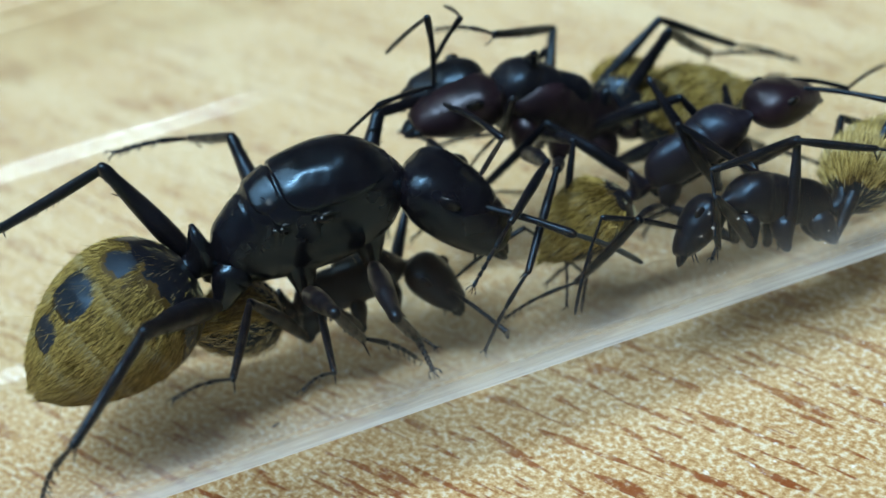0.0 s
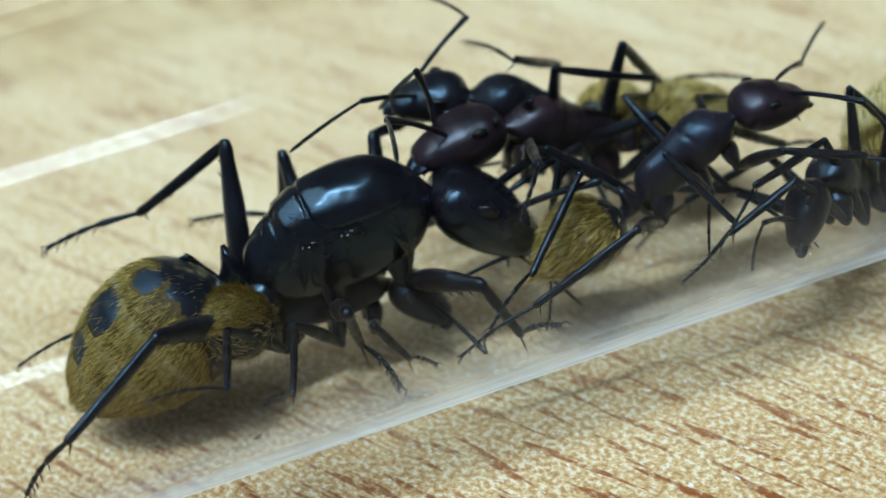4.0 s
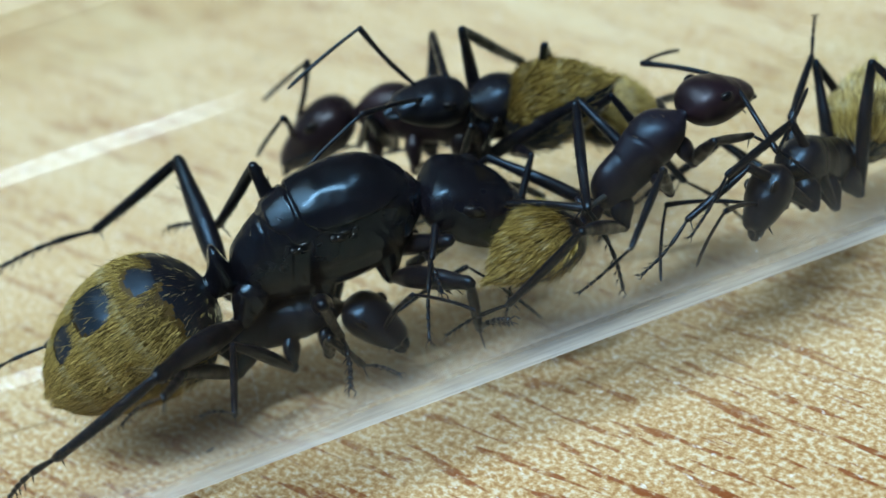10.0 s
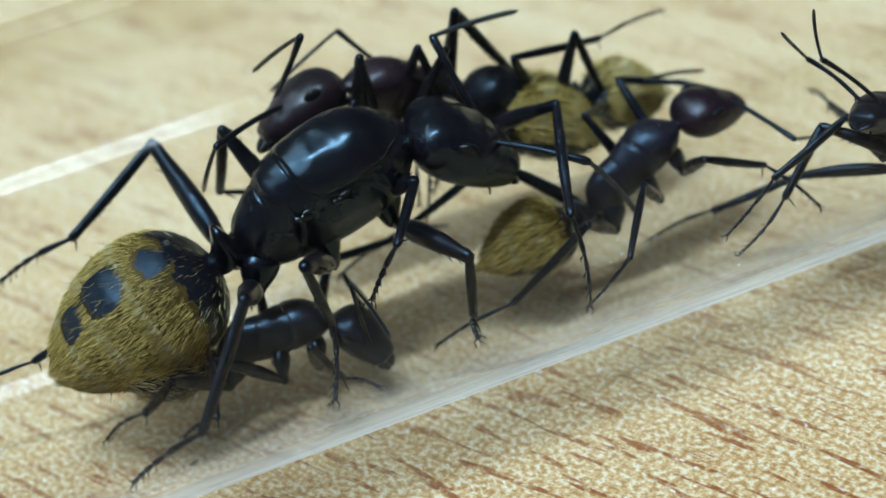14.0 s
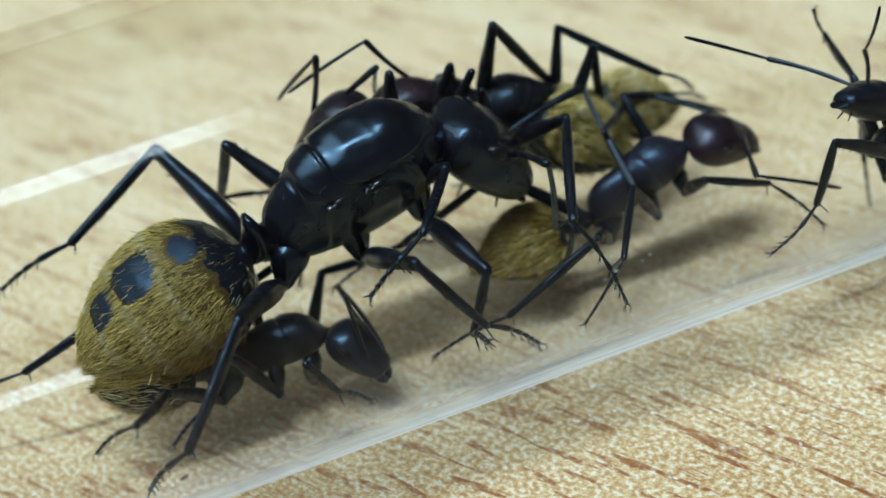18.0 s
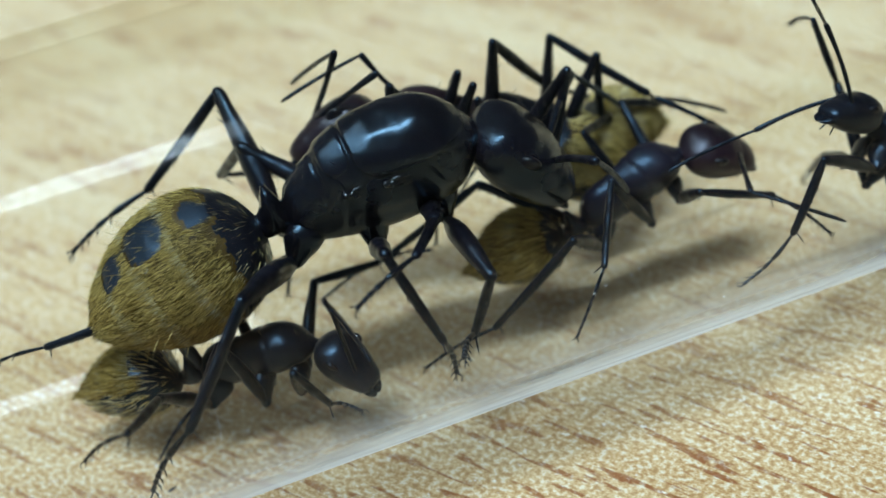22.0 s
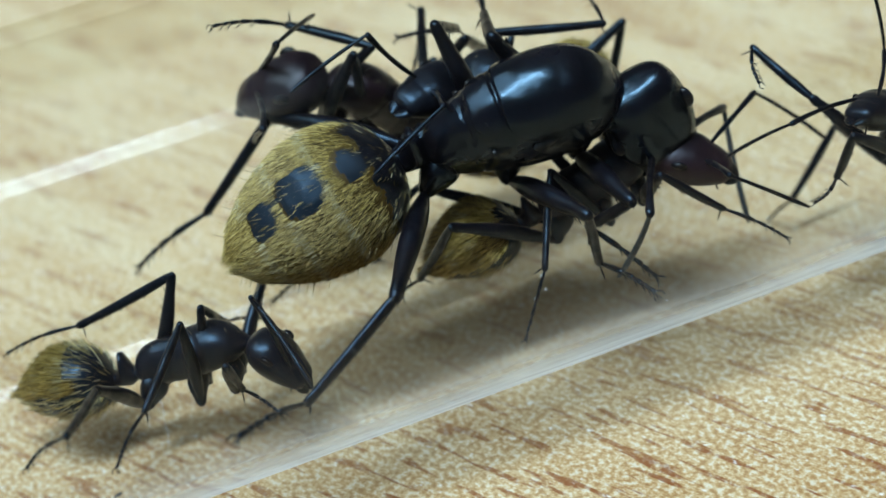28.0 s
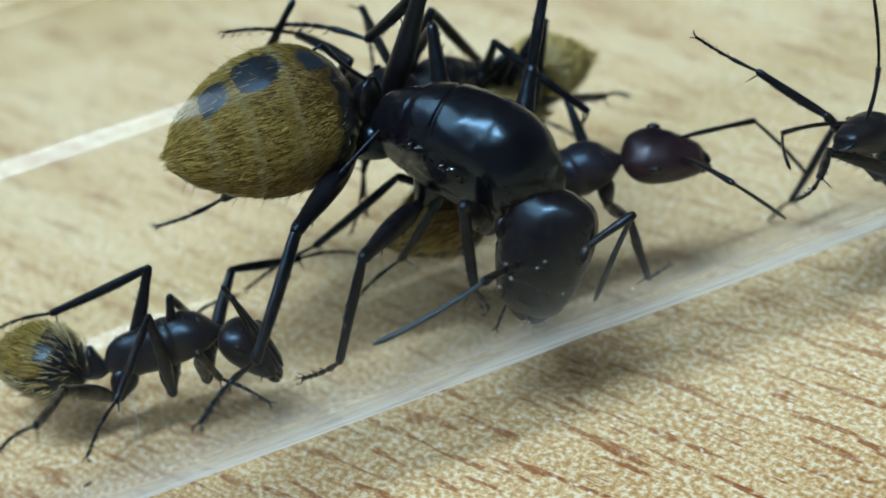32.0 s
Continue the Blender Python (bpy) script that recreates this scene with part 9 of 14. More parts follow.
    walk(a["L1"][0], [(0, j(0.1, 0.2, 74.1)), (1, j(0.6, 0.9, 76.9)), (2, j(-3.5, 14.1, 72.3)), (3, j(-3.8, 10.4, 78.8)), (6, j(-1.9, -11.3, 77.2)), (7, j(-1.2, -0.4, 78)), (8, j(-0.4, 2.5, 77.5)), (9, j(-0.2, 4.3, 77.3)), (10, j(0.5, 10.4, 75.4)), (11, j(-1.7, -8.3, 76.5)), (12, j(-0.8, -20.1, 75.3)), (13, j(1, -37.5, 72.4)), (14, j(-0.2, -46.1, 74)), (14.5, j(0, -46.5, 75.3)), (17, j(-1.3, -53.3, 83.8)), (18, j(-2, -46.4, 83.5)), (19, j(1.2, -37.7, 80.3)), (20, j(1.8, -38.2, 78.4)), (21, j(0.6, -42.4, 79.4)), (22, j(-1.3, -36, 81.9)), (23, j(-1.5, -25.3, 77.9)), (24, j(0.5, -42.1, 75.5)), (25, j(3.8, -34, 71.4)), (27.5, j(-5.4, -14.2, 91.5)), (28, j(-5, -9.9, 91.5)), (29, j(1.2, -15.4, 76.2)), (30, j(-0.7, -2.5, 79.8)), (31, j(-1.3, -23.6, 74.8)), (32, j(-10.3, -39.9, 91))])
    j = joint(3.2, 0, 0)
    walk(a["L1"][1], [(0, j(-0.3, 42.8, -27.2)), (1, j(3, 41.4, -24.4)), (2, j(13.7, 17.9, -6.7)), (3, j(7.1, 37.3, -20.6)), (6, j(-30.6, 61.6, -59.2)), (7, j(-9.2, 52.2, -38.6)), (8, j(-5.2, 50, -34.1)), (9, j(-2.5, 49.2, -30.9)), (10, j(7.2, 38, -19.3)), (11, j(-25.5, 64.2, -51.8)), (12, j(-62.7, 67.8, -87.3)), (13, j(-101.9, 59.9, -123.4)), (14, j(-107.2, 56.9, -127.3)), (14.5, j(-106.3, 56.6, -126.3)), (17, j(-108.4, 41.6, -126.7)), (18, j(-100.9, 46.3, -120)), (19, j(-89.3, 50.7, -109.8)), (20, j(-89.8, 50.4, -109.6)), (21, j(-95.3, 49, -115)), (22, j(-83.4, 57.2, -106.1)), (23, j(-58, 63.7, -80.2)), (24, j(-86.3, 62, -105.5)), (25, j(-83, 60.7, -98.6)), (27.5, j(-22.3, 63.2, -60.7)), (28, j(-7.3, 52.3, -45.8)), (29, j(-18.6, 47.8, -40.6)), (30, j(-4.5, 34.5, -32.5)), (31, j(-35.3, 61.4, -56.9)), (32, j(-69.4, 67.5, -94.1))])
    walk(a["L1"][2], [(0, mm(4.9, -0.87, -1.77, 0, 44, -20)), (1, mm(4.98, -0.81, -1.72, 3, 42, -18)), (2, mm(5.66, -0.29, -0.8, 10, 18, -5)), (3, mm(5.14, -0.73, -1.58, 6, 37, -15)), (6, mm(3.83, -1.06, -2.29, -20, 65, -41)), (7, mm(4.44, -0.99, -2.05, -5, 53, -27)), (8, mm(4.58, -0.94, -1.99, -3, 51, -24)), (9, mm(4.66, -0.87, -1.97, -1, 50, -21)), (10, mm(5.13, -0.68, -1.6, 6, 38, -14)), (11, mm(3.9, -0.89, -2.34, -16, 66, -35)), (12, mm(3.25, -0.98, -2.41, -55, 75, -72)), (13, mm(2.48, -1.09, -2.25, -114, 69, -129)), (14, mm(2.34, -1.13, -2.18, -122, 65, -137)), (14.5, mm(2.35, -1.15, -2.17, -121, 65, -136)), (17, mm(2.04, -1.56, -1.72, -121, 58, -137)), (18, mm(2.3, -1.55, -1.88, -111, 62, -127)), (19, mm(2.64, -1.55, -2.01, -93, 66, -109)), (20, mm(2.64, -1.56, -2, -94, 66, -109)), (21, mm(2.48, -1.55, -1.96, -103, 65, -119)), (22, mm(2.81, -1.35, -2.19, -83, 70, -102)), (23, mm(3.4, -1.13, -2.33, -46, 72, -63)), (24, mm(2.87, -1.18, -2.3, -93, 72, -108)), (25, mm(3.01, -1.26, -2.27, -87, 71, -98)), (27.5, mm(3.77, -1.02, -2.32, -11, 65, -44)), (28, mm(4.31, -1.14, -2.06, -2, 53, -35)), (29, mm(4.53, -1.14, -1.93, -12, 51, -29)), (30, mm(5.01, -1.15, -1.47, -1, 37, -24)), (31, mm(3.88, -1.04, -2.28, -21, 67, -38)), (32, mm(3.13, -0.99, -2.4, -66, 77, -87))])
    j = joint(1.75, 0.65, -1.35)
    walk(a["L2"][0], [(0, j(-6.5, -61.3, 90.4)), (1, j(-6.7, -61.2, 92)), (2, j(-9.5, -46.5, 91.4)), (3, j(-7.4, -29.8, 93)), (6, j(-4.9, -81.2, 87.7)), (7, j(-7.7, -75.4, 91.6)), (8, j(-4.6, -72.4, 88.9)), (9, j(-1.6, -70.5, 86)), (10, j(-3.4, -39.7, 87.4)), (11, j(-2.6, -63.7, 87.1)), (12, j(0.9, -71.1, 83)), (13, j(3.6, -77.8, 78.4)), (14, j(-3.6, -81.8, 85.2)), (14.5, j(1.1, -84, 81.6)), (17, j(146.4, -85.7, -59.4)), (18, j(69.9, -89.5, 17.2)), (19, j(29.9, -87.4, 57.3)), (20, j(32, -86.9, 53.8)), (21, j(5.2, -86.6, 80.1)), (22, j(-22, -79.1, 107.4)), (23, j(-14.3, -68.6, 97.9)), (24, j(-11.5, -65.2, 93.6)), (25, j(2.7, -71.5, 81.3)), (27.5, j(-31.6, -49.9, 116.3)), (28, j(-33.1, -51.2, 117.7)), (29, j(-1.6, -84.6, 85.1)), (30, j(-118, -85.4, -159.4)), (31, j(113, -86.7, -31.7)), (32, j(-50.9, -78, 136.3))])
    j = joint(3.6, 0, 0)
    walk(a["L2"][1], [(0, j(-166.1, 68.4, -173.7)), (1, j(-169.1, 71.6, -177.8)), (2, j(2.4, 86.8, -4)), (3, j(-12, 76.5, -20)), (6, j(-162.8, 54.1, -162.7)), (7, j(-162.9, 57.1, -165.3)), (8, j(-163.8, 58.8, -166.8)), (9, j(-165.5, 60.1, -168.3)), (10, j(-67.1, 87.1, -75)), (11, j(-165, 63.9, -167.5)), (12, j(-166.4, 57.7, -167.5)), (13, j(-163.9, 53.7, -164.2)), (14, j(-159.7, 54.4, -159.1)), (14.5, j(-158.4, 53.5, -156.7)), (17, j(-149.9, 46, -140.5)), (18, j(-149.1, 47.3, -141.3)), (19, j(-149.2, 47.9, -142.7)), (20, j(-148.2, 47.8, -141.4)), (21, j(-146.6, 48.1, -141.4)), (22, j(-149.1, 53.5, -151.1)), (23, j(-152.3, 60.3, -157.4)), (24, j(-145.2, 66.3, -152.1)), (25, j(-154.7, 55.9, -155.6)), (27.5, j(-172.6, 70.4, 162.7)), (28, j(-175.8, 72.3, 159)), (29, j(-161.7, 55.2, -163.5)), (30, j(-166.9, 49.2, -171.9)), (31, j(-171.4, 48, -170)), (32, j(-174.5, 54.8, 176.2))])
    walk(a["L2"][2], [(0, mm(2.43, -0.13, -2.97, 140, 62, 149)), (1, mm(2.59, -0.04, -3.04, 135, 63, 143)), (2, mm(3.78, -0.01, -3.19, 82, 78, 94)), (3, mm(4.3, -0.25, -3.11, 36, 76, 49)), (6, mm(1.81, -0.56, -2.59, 148, 45, 158)), (7, mm(1.92, -0.44, -2.69, 149, 50, 159)), (8, mm(1.99, -0.38, -2.74, 148, 52, 160)), (9, mm(2.04, -0.32, -2.77, 148, 54, 160)), (10, mm(3.64, -0.16, -3.2, 91, 77, 103)), (11, mm(2.23, -0.3, -2.87, 142, 58, 156)), (12, mm(1.93, -0.37, -2.71, 143, 50, 156)), (13, mm(1.78, -0.51, -2.58, 142, 42, 151)), (14, mm(1.86, -0.66, -2.6, 140, 39, 146)), (14.5, mm(1.85, -0.75, -2.57, 140, 37, 144)), (17, mm(1.88, -1.42, -2.3, 142, 19, 132)), (18, mm(1.91, -1.36, -2.35, 140, 21, 134)), (19, mm(1.89, -1.3, -2.37, 139, 23, 136)), (20, mm(1.92, -1.34, -2.37, 139, 22, 135)), (21, mm(1.93, -1.33, -2.38, 138, 21, 132)), (22, mm(1.93, -0.92, -2.57, 134, 29, 131)), (23, mm(2.14, -0.61, -2.78, 129, 39, 134)), (24, mm(2.47, -0.6, -2.93, 122, 45, 129)), (25, mm(1.96, -0.74, -2.65, 133, 38, 143)), (27.5, mm(2.58, 0.32, -3.01, 117, 50, 113)), (28, mm(2.69, 0.35, -3.05, 118, 54, 113)), (29, mm(1.85, -0.52, -2.63, 140, 39, 146)), (30, mm(1.53, -0.29, -2.42, 147, 35, 148)), (31, mm(1.49, -0.37, -2.38, 141, 28, 146)), (32, mm(1.76, 0.12, -2.61, 135, 34, 134))])
    j = joint(-0.1, 0.5, -1.08)
    walk(a["L3"][0], [(0, j(4, -52.9, 133.6)), (1, j(5, -53.5, 134)), (2, j(7.5, -41.7, 124.6)), (3, j(-15.3, -66.9, 156.8)), (6, j(-1.6, -70.9, 139.7)), (7, j(1.7, -68, 137.3)), (8, j(4.9, -66.5, 134.1)), (9, j(7.4, -66.5, 131.7)), (10, j(18.5, -43, 116.6)), (11, j(5.9, -65.2, 133)), (12, j(4.1, -65.8, 134.5)), (13, j(4.6, -63, 131.4)), (14, j(0.6, -62.6, 134.8)), (14.5, j(-0.3, -64, 137)), (17, j(-10, -63.3, 153.9)), (18, j(-10, -60.4, 154)), (19, j(-8.8, -60.6, 152.8)), (20, j(-7.9, -60.7, 150.5)), (21, j(-6.3, -58.9, 148.2)), (22, j(-9.9, -54.8, 151.5)), (23, j(-10.1, -54.1, 150.5)), (24, j(-5, -48.3, 139.9)), (25, j(-6.6, -56.7, 147.4)), (27.5, j(-11.5, -34.4, 149.2)), (28, j(-13.4, -33.5, 151.2)), (29, j(-22.1, -62.9, 164.4)), (30, j(-32.9, -58.8, 176)), (31, j(-39, -60.7, -177.1)), (32, j(-27.1, -44.2, 173.9))])
    j = joint(4.5, 0, 0)
    walk(a["L3"][1], [(0, j(56, 64.3, 71.4)), (1, j(46.3, 62.4, 60.5)), (2, j(9, 56.9, 35.2)), (3, j(54.8, 78.6, 58)), (6, j(62.3, 71.8, 68.4)), (7, j(53.7, 74, 60.5)), (8, j(42.8, 74, 51.1)), (9, j(33.1, 74.4, 41.6)), (10, j(8.7, 58.6, 34.1)), (11, j(37.7, 72.3, 48.8)), (12, j(46.6, 69.4, 57.3)), (13, j(45.6, 62.1, 59.2)), (14, j(43.8, 59.2, 57)), (14.5, j(45.5, 58.9, 57.3)), (17, j(51.4, 58.2, 55.9)), (18, j(51.1, 60.2, 55.9)), (19, j(51.4, 62.6, 56.8)), (20, j(53, 61.3, 59.1)), (21, j(51.1, 58.4, 58.4)), (22, j(47, 57, 54.2)), (23, j(51.7, 61.7, 59)), (24, j(38.3, 56.3, 55.8)), (25, j(60.8, 64.4, 70.8)), (27.5, j(32.9, 41.2, 43.8)), (28, j(34.6, 42.5, 44.4)), (29, j(83.2, 61.4, 86.6)), (30, j(84, 63.4, 80.2)), (31, j(85.9, 60.8, 78.4)), (32, j(59.5, 54.6, 55.8))])
    walk(a["L3"][2], [(0, mm(5.05, 1.65, -3.6, 43, 56, 57)), (1, mm(5.41, 1.61, -3.55, 38, 54, 51)), (2, mm(6.28, 1.26, -3.35, 14, 49, 40)), (3, mm(4.92, 0.67, -3.92, 49, 70, 50)), (6, mm(4.96, 1.16, -3.8, 55, 64, 59)), (7, mm(5.04, 0.96, -3.85, 49, 65, 54)), (8, mm(5.19, 0.86, -3.84, 44, 64, 50)), (9, mm(5.31, 0.72, -3.85, 39, 65, 46)), (10, mm(6.23, 1.17, -3.41, 17, 50, 42)), (11, mm(5.3, 0.92, -3.81, 41, 63, 51)), (12, mm(5.26, 1.18, -3.74, 46, 61, 55)), (13, mm(5.46, 1.61, -3.54, 44, 55, 56)), (14, mm(5.62, 1.72, -3.43, 42, 53, 54)), (14.5, mm(5.62, 1.74, -3.42, 44, 53, 54)), (17, mm(5.68, 1.75, -3.4, 47, 53, 50)), (18, mm(5.61, 1.64, -3.47, 46, 55, 49)), (19, mm(5.51, 1.54, -3.55, 46, 57, 50)), (20, mm(5.49, 1.65, -3.51, 47, 56, 51)), (21, mm(5.6, 1.79, -3.41, 45, 53, 51)), (22, mm(5.77, 1.77, -3.35, 42, 51, 47)), (23, mm(5.47, 1.63, -3.52, 45, 56, 50)), (24, mm(5.75, 1.83, -3.33, 34, 49, 49)), (25, mm(5.07, 1.63, -3.61, 49, 59, 57)), (27.5, mm(6.67, 2.08, -2.63, 30, 40, 39)), (28, mm(6.61, 2.06, -2.7, 31, 43, 39)), (29, mm(4.61, 1.91, -3.51, 65, 59, 66)), (30, mm(4.8, 1.76, -3.58, 65, 61, 59)), (31, mm(4.89, 1.91, -3.49, 71, 60, 62)), (32, mm(5.8, 1.92, -3.26, 50, 51, 44))])
    walk(a["AL"][0], [(0, mm(5.62, 1.01, -0.29, -5.7, 51.7, 18.1)), (1, mm(5.62, 0.93, -0.43, 11.2, 45.8, 46)), (2, mm(5.77, 0.78, -0.16, 2.6, 43.2, 31.8)), (3, mm(5.79, 0.48, -0.48, -5.3, 46.4, 24.3)), (4.5, mm(5.74, 0.7, -0.37, 15.9, 25.7, 79.2)), (6, mm(5.68, 0.91, -0.27, 12.2, -0.7, 120.6)), (7, mm(5.61, 0.96, -0.41, 15.1, -12.2, 116.1)), (8, mm(5.58, 0.92, -0.55, 13.5, -14.4, 118.9)), (9, mm(5.51, 0.91, -0.7, 24.6, 2.8, 101.9)), (10, mm(5.6, 0.85, -0.59, 12.4, -14.2, 118.9)), (11, mm(5.66, 0.78, -0.55, 10.2, -12.5, 121.3)), (12, mm(5.69, 0.77, -0.48, 8.1, -7.1, 122.2)), (13, mm(5.7, 0.68, -0.54, 7, -9.7, 121.3)), (14, mm(5.74, 0.65, -0.46, 5.7, -9.4, 121.8)), (14.5, mm(5.76, 0.55, -0.5, 6.5, -11.1, 122.6)), (17, mm(5.82, 0.14, -0.57, 11.6, -12.8, 123.7)), (18, mm(5.81, 0.24, -0.55, 11.4, -23.1, 129)), (19, mm(5.81, 0.18, -0.57, 15.9, -23.7, 126.9)), (20, mm(5.82, 0.14, -0.57, 18.7, -22.9, 123.3)), (21, mm(5.83, 0.1, -0.55, 13.3, -29.5, 125.9)), (22, mm(5.75, 0.04, -0.72, 4.9, -36.1, 126.8)), (23, mm(5.83, 0.1, -0.55, 16.5, -25.1, 118.2)), (24, mm(5.95, 0.02, -0.06, -71.6, -57.5, 162.8)), (24.5, mm(5.94, -0.14, 0.01, 1.8, -39.2, 112)), (25, mm(5.93, -0.29, 0.08, 37.9, -2.4, 106.1)), (27.5, mm(5.75, -0.72, -0.35, 41.9, 12.2, 34.7)), (28, mm(5.81, -0.63, -0.26, 40.9, 9.9, 38.8)), (29, mm(5.86, -0.28, -0.39, 40.7, 8.2, 17.3)), (30, mm(5.79, -0.56, -0.4, 41.4, 20.5, 16.9)), (31, mm(5.94, -0.18, 0.01, 38.7, 6.6, -12.5)), (32, mm(5.96, -0.1, 0.16, 40, 19.5, 11.5))])
    j = joint(2.9, 0, 0)
    walk(a["AL"][1], [(0, j(-19, -22, 26)), (1, j(-15, -22, 9)), (2, j(-17, -30, 20)), (3, j(-17, -35, 21)), (4.5, j(2, -8, -14)), (6, j(2, 23, -43)), (7, j(-29, 29, -83)), (8, j(-40, 31, -106)), (8.5, j(-16, 35, -56)), (9, j(2, 23, -10)), (10, j(-19, 32, -79)), (11, j(-29, 35, -97)), (12, j(-27, 38, -103)), (13, j(-31, 39, -109)), (14, j(-29, 33, -107)), (14.5, j(-30, 30, -108)), (17, j(-37, 30, -115)), (18, j(-52, 24, -137)), (19, j(-49, 21, -134)), (20, j(-48, 19, -131)), (21, j(-55, 19, -136)), (22, j(-63, 22, -138)), (23, j(-51, 22, -125)), (23.5, j(-98, -19, -147)), (24, j(-163, -61, -121)), (24.5, j(-92, -18, -134)), (25, j(-32, 10, -100)), (27.5, j(-71, 18, -59)), (28, j(-68, 14, -62)), (29, j(-86, 27, -51)), (30, j(-79, 19, -43)), (31, j(-103, 37, -41)), (32, j(-84, 23, -40))])
    j = joint(3, -0.6, -1.25)
    walk(a["R1"][0], [(0, j(2.4, -31.5, -53.2)), (1, j(2, -33.1, -52.1)), (2, j(8.2, -24.6, -52.3)), (3, j(8.7, -25.7, -57.3)), (6, j(7.6, -28.5, -64.4)), (7, j(6.9, -28.4, -63.1)), (8, j(7.2, -27.3, -63.8)), (9, j(2.1, -19.5, -53.3)), (10, j(10.7, -40.4, -69.1)), (11, j(15.1, -40.9, -71.3)), (12, j(13.6, -41.5, -70.3)), (13, j(13.9, -41.4, -73.1)), (14, j(17.1, -39.4, -77.2)), (14.5, j(16.5, -38.5, -76.2)), (17, j(16.7, -43.4, -76)), (18, j(18.7, -45.8, -77.4)), (19, j(17.7, -45.3, -76.8)), (20, j(16.3, -44.1, -76.3)), (21, j(16.3, -43.9, -77.1)), (22, j(18, -42.6, -78.4)), (23, j(16, -45.6, -75)), (24, j(18.4, -44.7, -79.3)), (25, j(10.6, -47.1, -68.6)), (27.5, j(14.6, -48.1, -73.4)), (28, j(10.9, -50.3, -67)), (29, j(-2.8, -41, -48.6)), (30, j(3.7, -38.8, -59.1)), (31, j(3.2, -44.7, -57.2)), (32, j(25.1, -31.8, -81.4))])
    j = joint(3.2, 0, 0)
    walk(a["R1"][1], [(0, j(30.7, 59.3, 57.3)), (1, j(39.8, 63, 66.9)), (2, j(53.9, 67.9, 83.1)), (3, j(28.6, 68.4, 65.5)), (6, j(11.4, 62.1, 50.2)), (7, j(17.6, 64.3, 57.1)), (8, j(18, 66.2, 58.3)), (9, j(94.5, 44.2, 140.4)), (10, j(105.1, 29.9, 148.8)), (11, j(111.2, 36.3, 161.5)), (12, j(108.9, 49.1, 156.4)), (13, j(107.8, 52.1, 154.7)), (14, j(98.9, 55.2, 146.2)), (14.5, j(93.1, 56.9, 140.2)), (17, j(76.9, 58.2, 123.2)), (18, j(86, 53.7, 133.2)), (19, j(91.8, 49.3, 140.8)), (20, j(86.9, 51.7, 134.5)), (21, j(83, 52.9, 130)), (22, j(69.9, 58.7, 114.8)), (23, j(56.8, 61.3, 95)), (24, j(73, 60.4, 111.9)), (25, j(74.5, 61.4, 110.8)), (27.5, j(57.3, 68.4, 90.8)), (28, j(117.8, 60.6, 149.6)), (29, j(66.1, 66.1, 87.3)), (30, j(65.3, 61.9, 94.4)), (31, j(57, 67.6, 79.7)), (32, j(170.7, 53, -137.6))])
    walk(a["R1"][2], [(0, mm(3.92, 1.12, -2.24, 25, 67, 44)), (1, mm(3.66, 1.09, -2.32, 35, 72, 55)), (2, mm(3.32, 0.97, -2.41, 54, 77, 73)), (3, mm(3.6, 0.87, -2.42, 17, 75, 44)), (6, mm(3.98, 0.93, -2.3, -1, 66, 30)), (7, mm(3.81, 0.95, -2.34, 6, 70, 37)), (8, mm(3.75, 0.89, -2.38, 5, 72, 37)), (9, mm(1.76, 1.19, -1.81, -50, 70, -32)), (10, mm(1.27, 1.17, -1.3, -147, 76, -119)), (11, mm(1.21, 0.67, -1.54, -128, 71, -97)), (12, mm(1.64, 0.68, -1.96, -126, 72, -97)), (13, mm(1.76, 0.68, -2.05, -120, 72, -89)), (14, mm(1.97, 0.83, -2.13, -118, 74, -84)), (14.5, mm(2.11, 0.91, -2.18, -115, 75, -81)), (17, mm(2.45, 1.14, -2.21, -140, 80, -102)), (18, mm(2.15, 1.12, -2.1, -154, 80, -116)), (19, mm(1.89, 1.07, -1.97, -165, 80, -126)), (20, mm(2.07, 1.15, -2.04, -160, 81, -122)), (21, mm(2.19, 1.2, -2.07, -161, 82, -123)), (22, mm(2.63, 1.23, -2.22, -137, 86, -99)), (23, mm(3.09, 1.24, -2.28, 170, 89, -156)), (24, mm(2.72, 1.19, -2.26, 153, 83, -173)), (25, mm(2.76, 1.17, -2.28, 165, 86, -165)), (27.5, mm(3.19, 0.96, -2.42, 91, 78, 121)), (28, mm(2.1, 0.65, -2.26, 93, 76, 118)), (29, mm(3.25, 1.05, -2.38, 35, 70, 51)), (30, mm(3.11, 1.22, -2.29, 46, 69, 70)), (31, mm(3.38, 0.97, -2.4, 33, 76, 52)), (31.5, mm(2.71, -0.04, -2.24, 98, 54, 134)), (32, mm(2.05, -1.05, -2.08, 100, 22, 156))])
    j = joint(1.75, -0.65, -1.35)
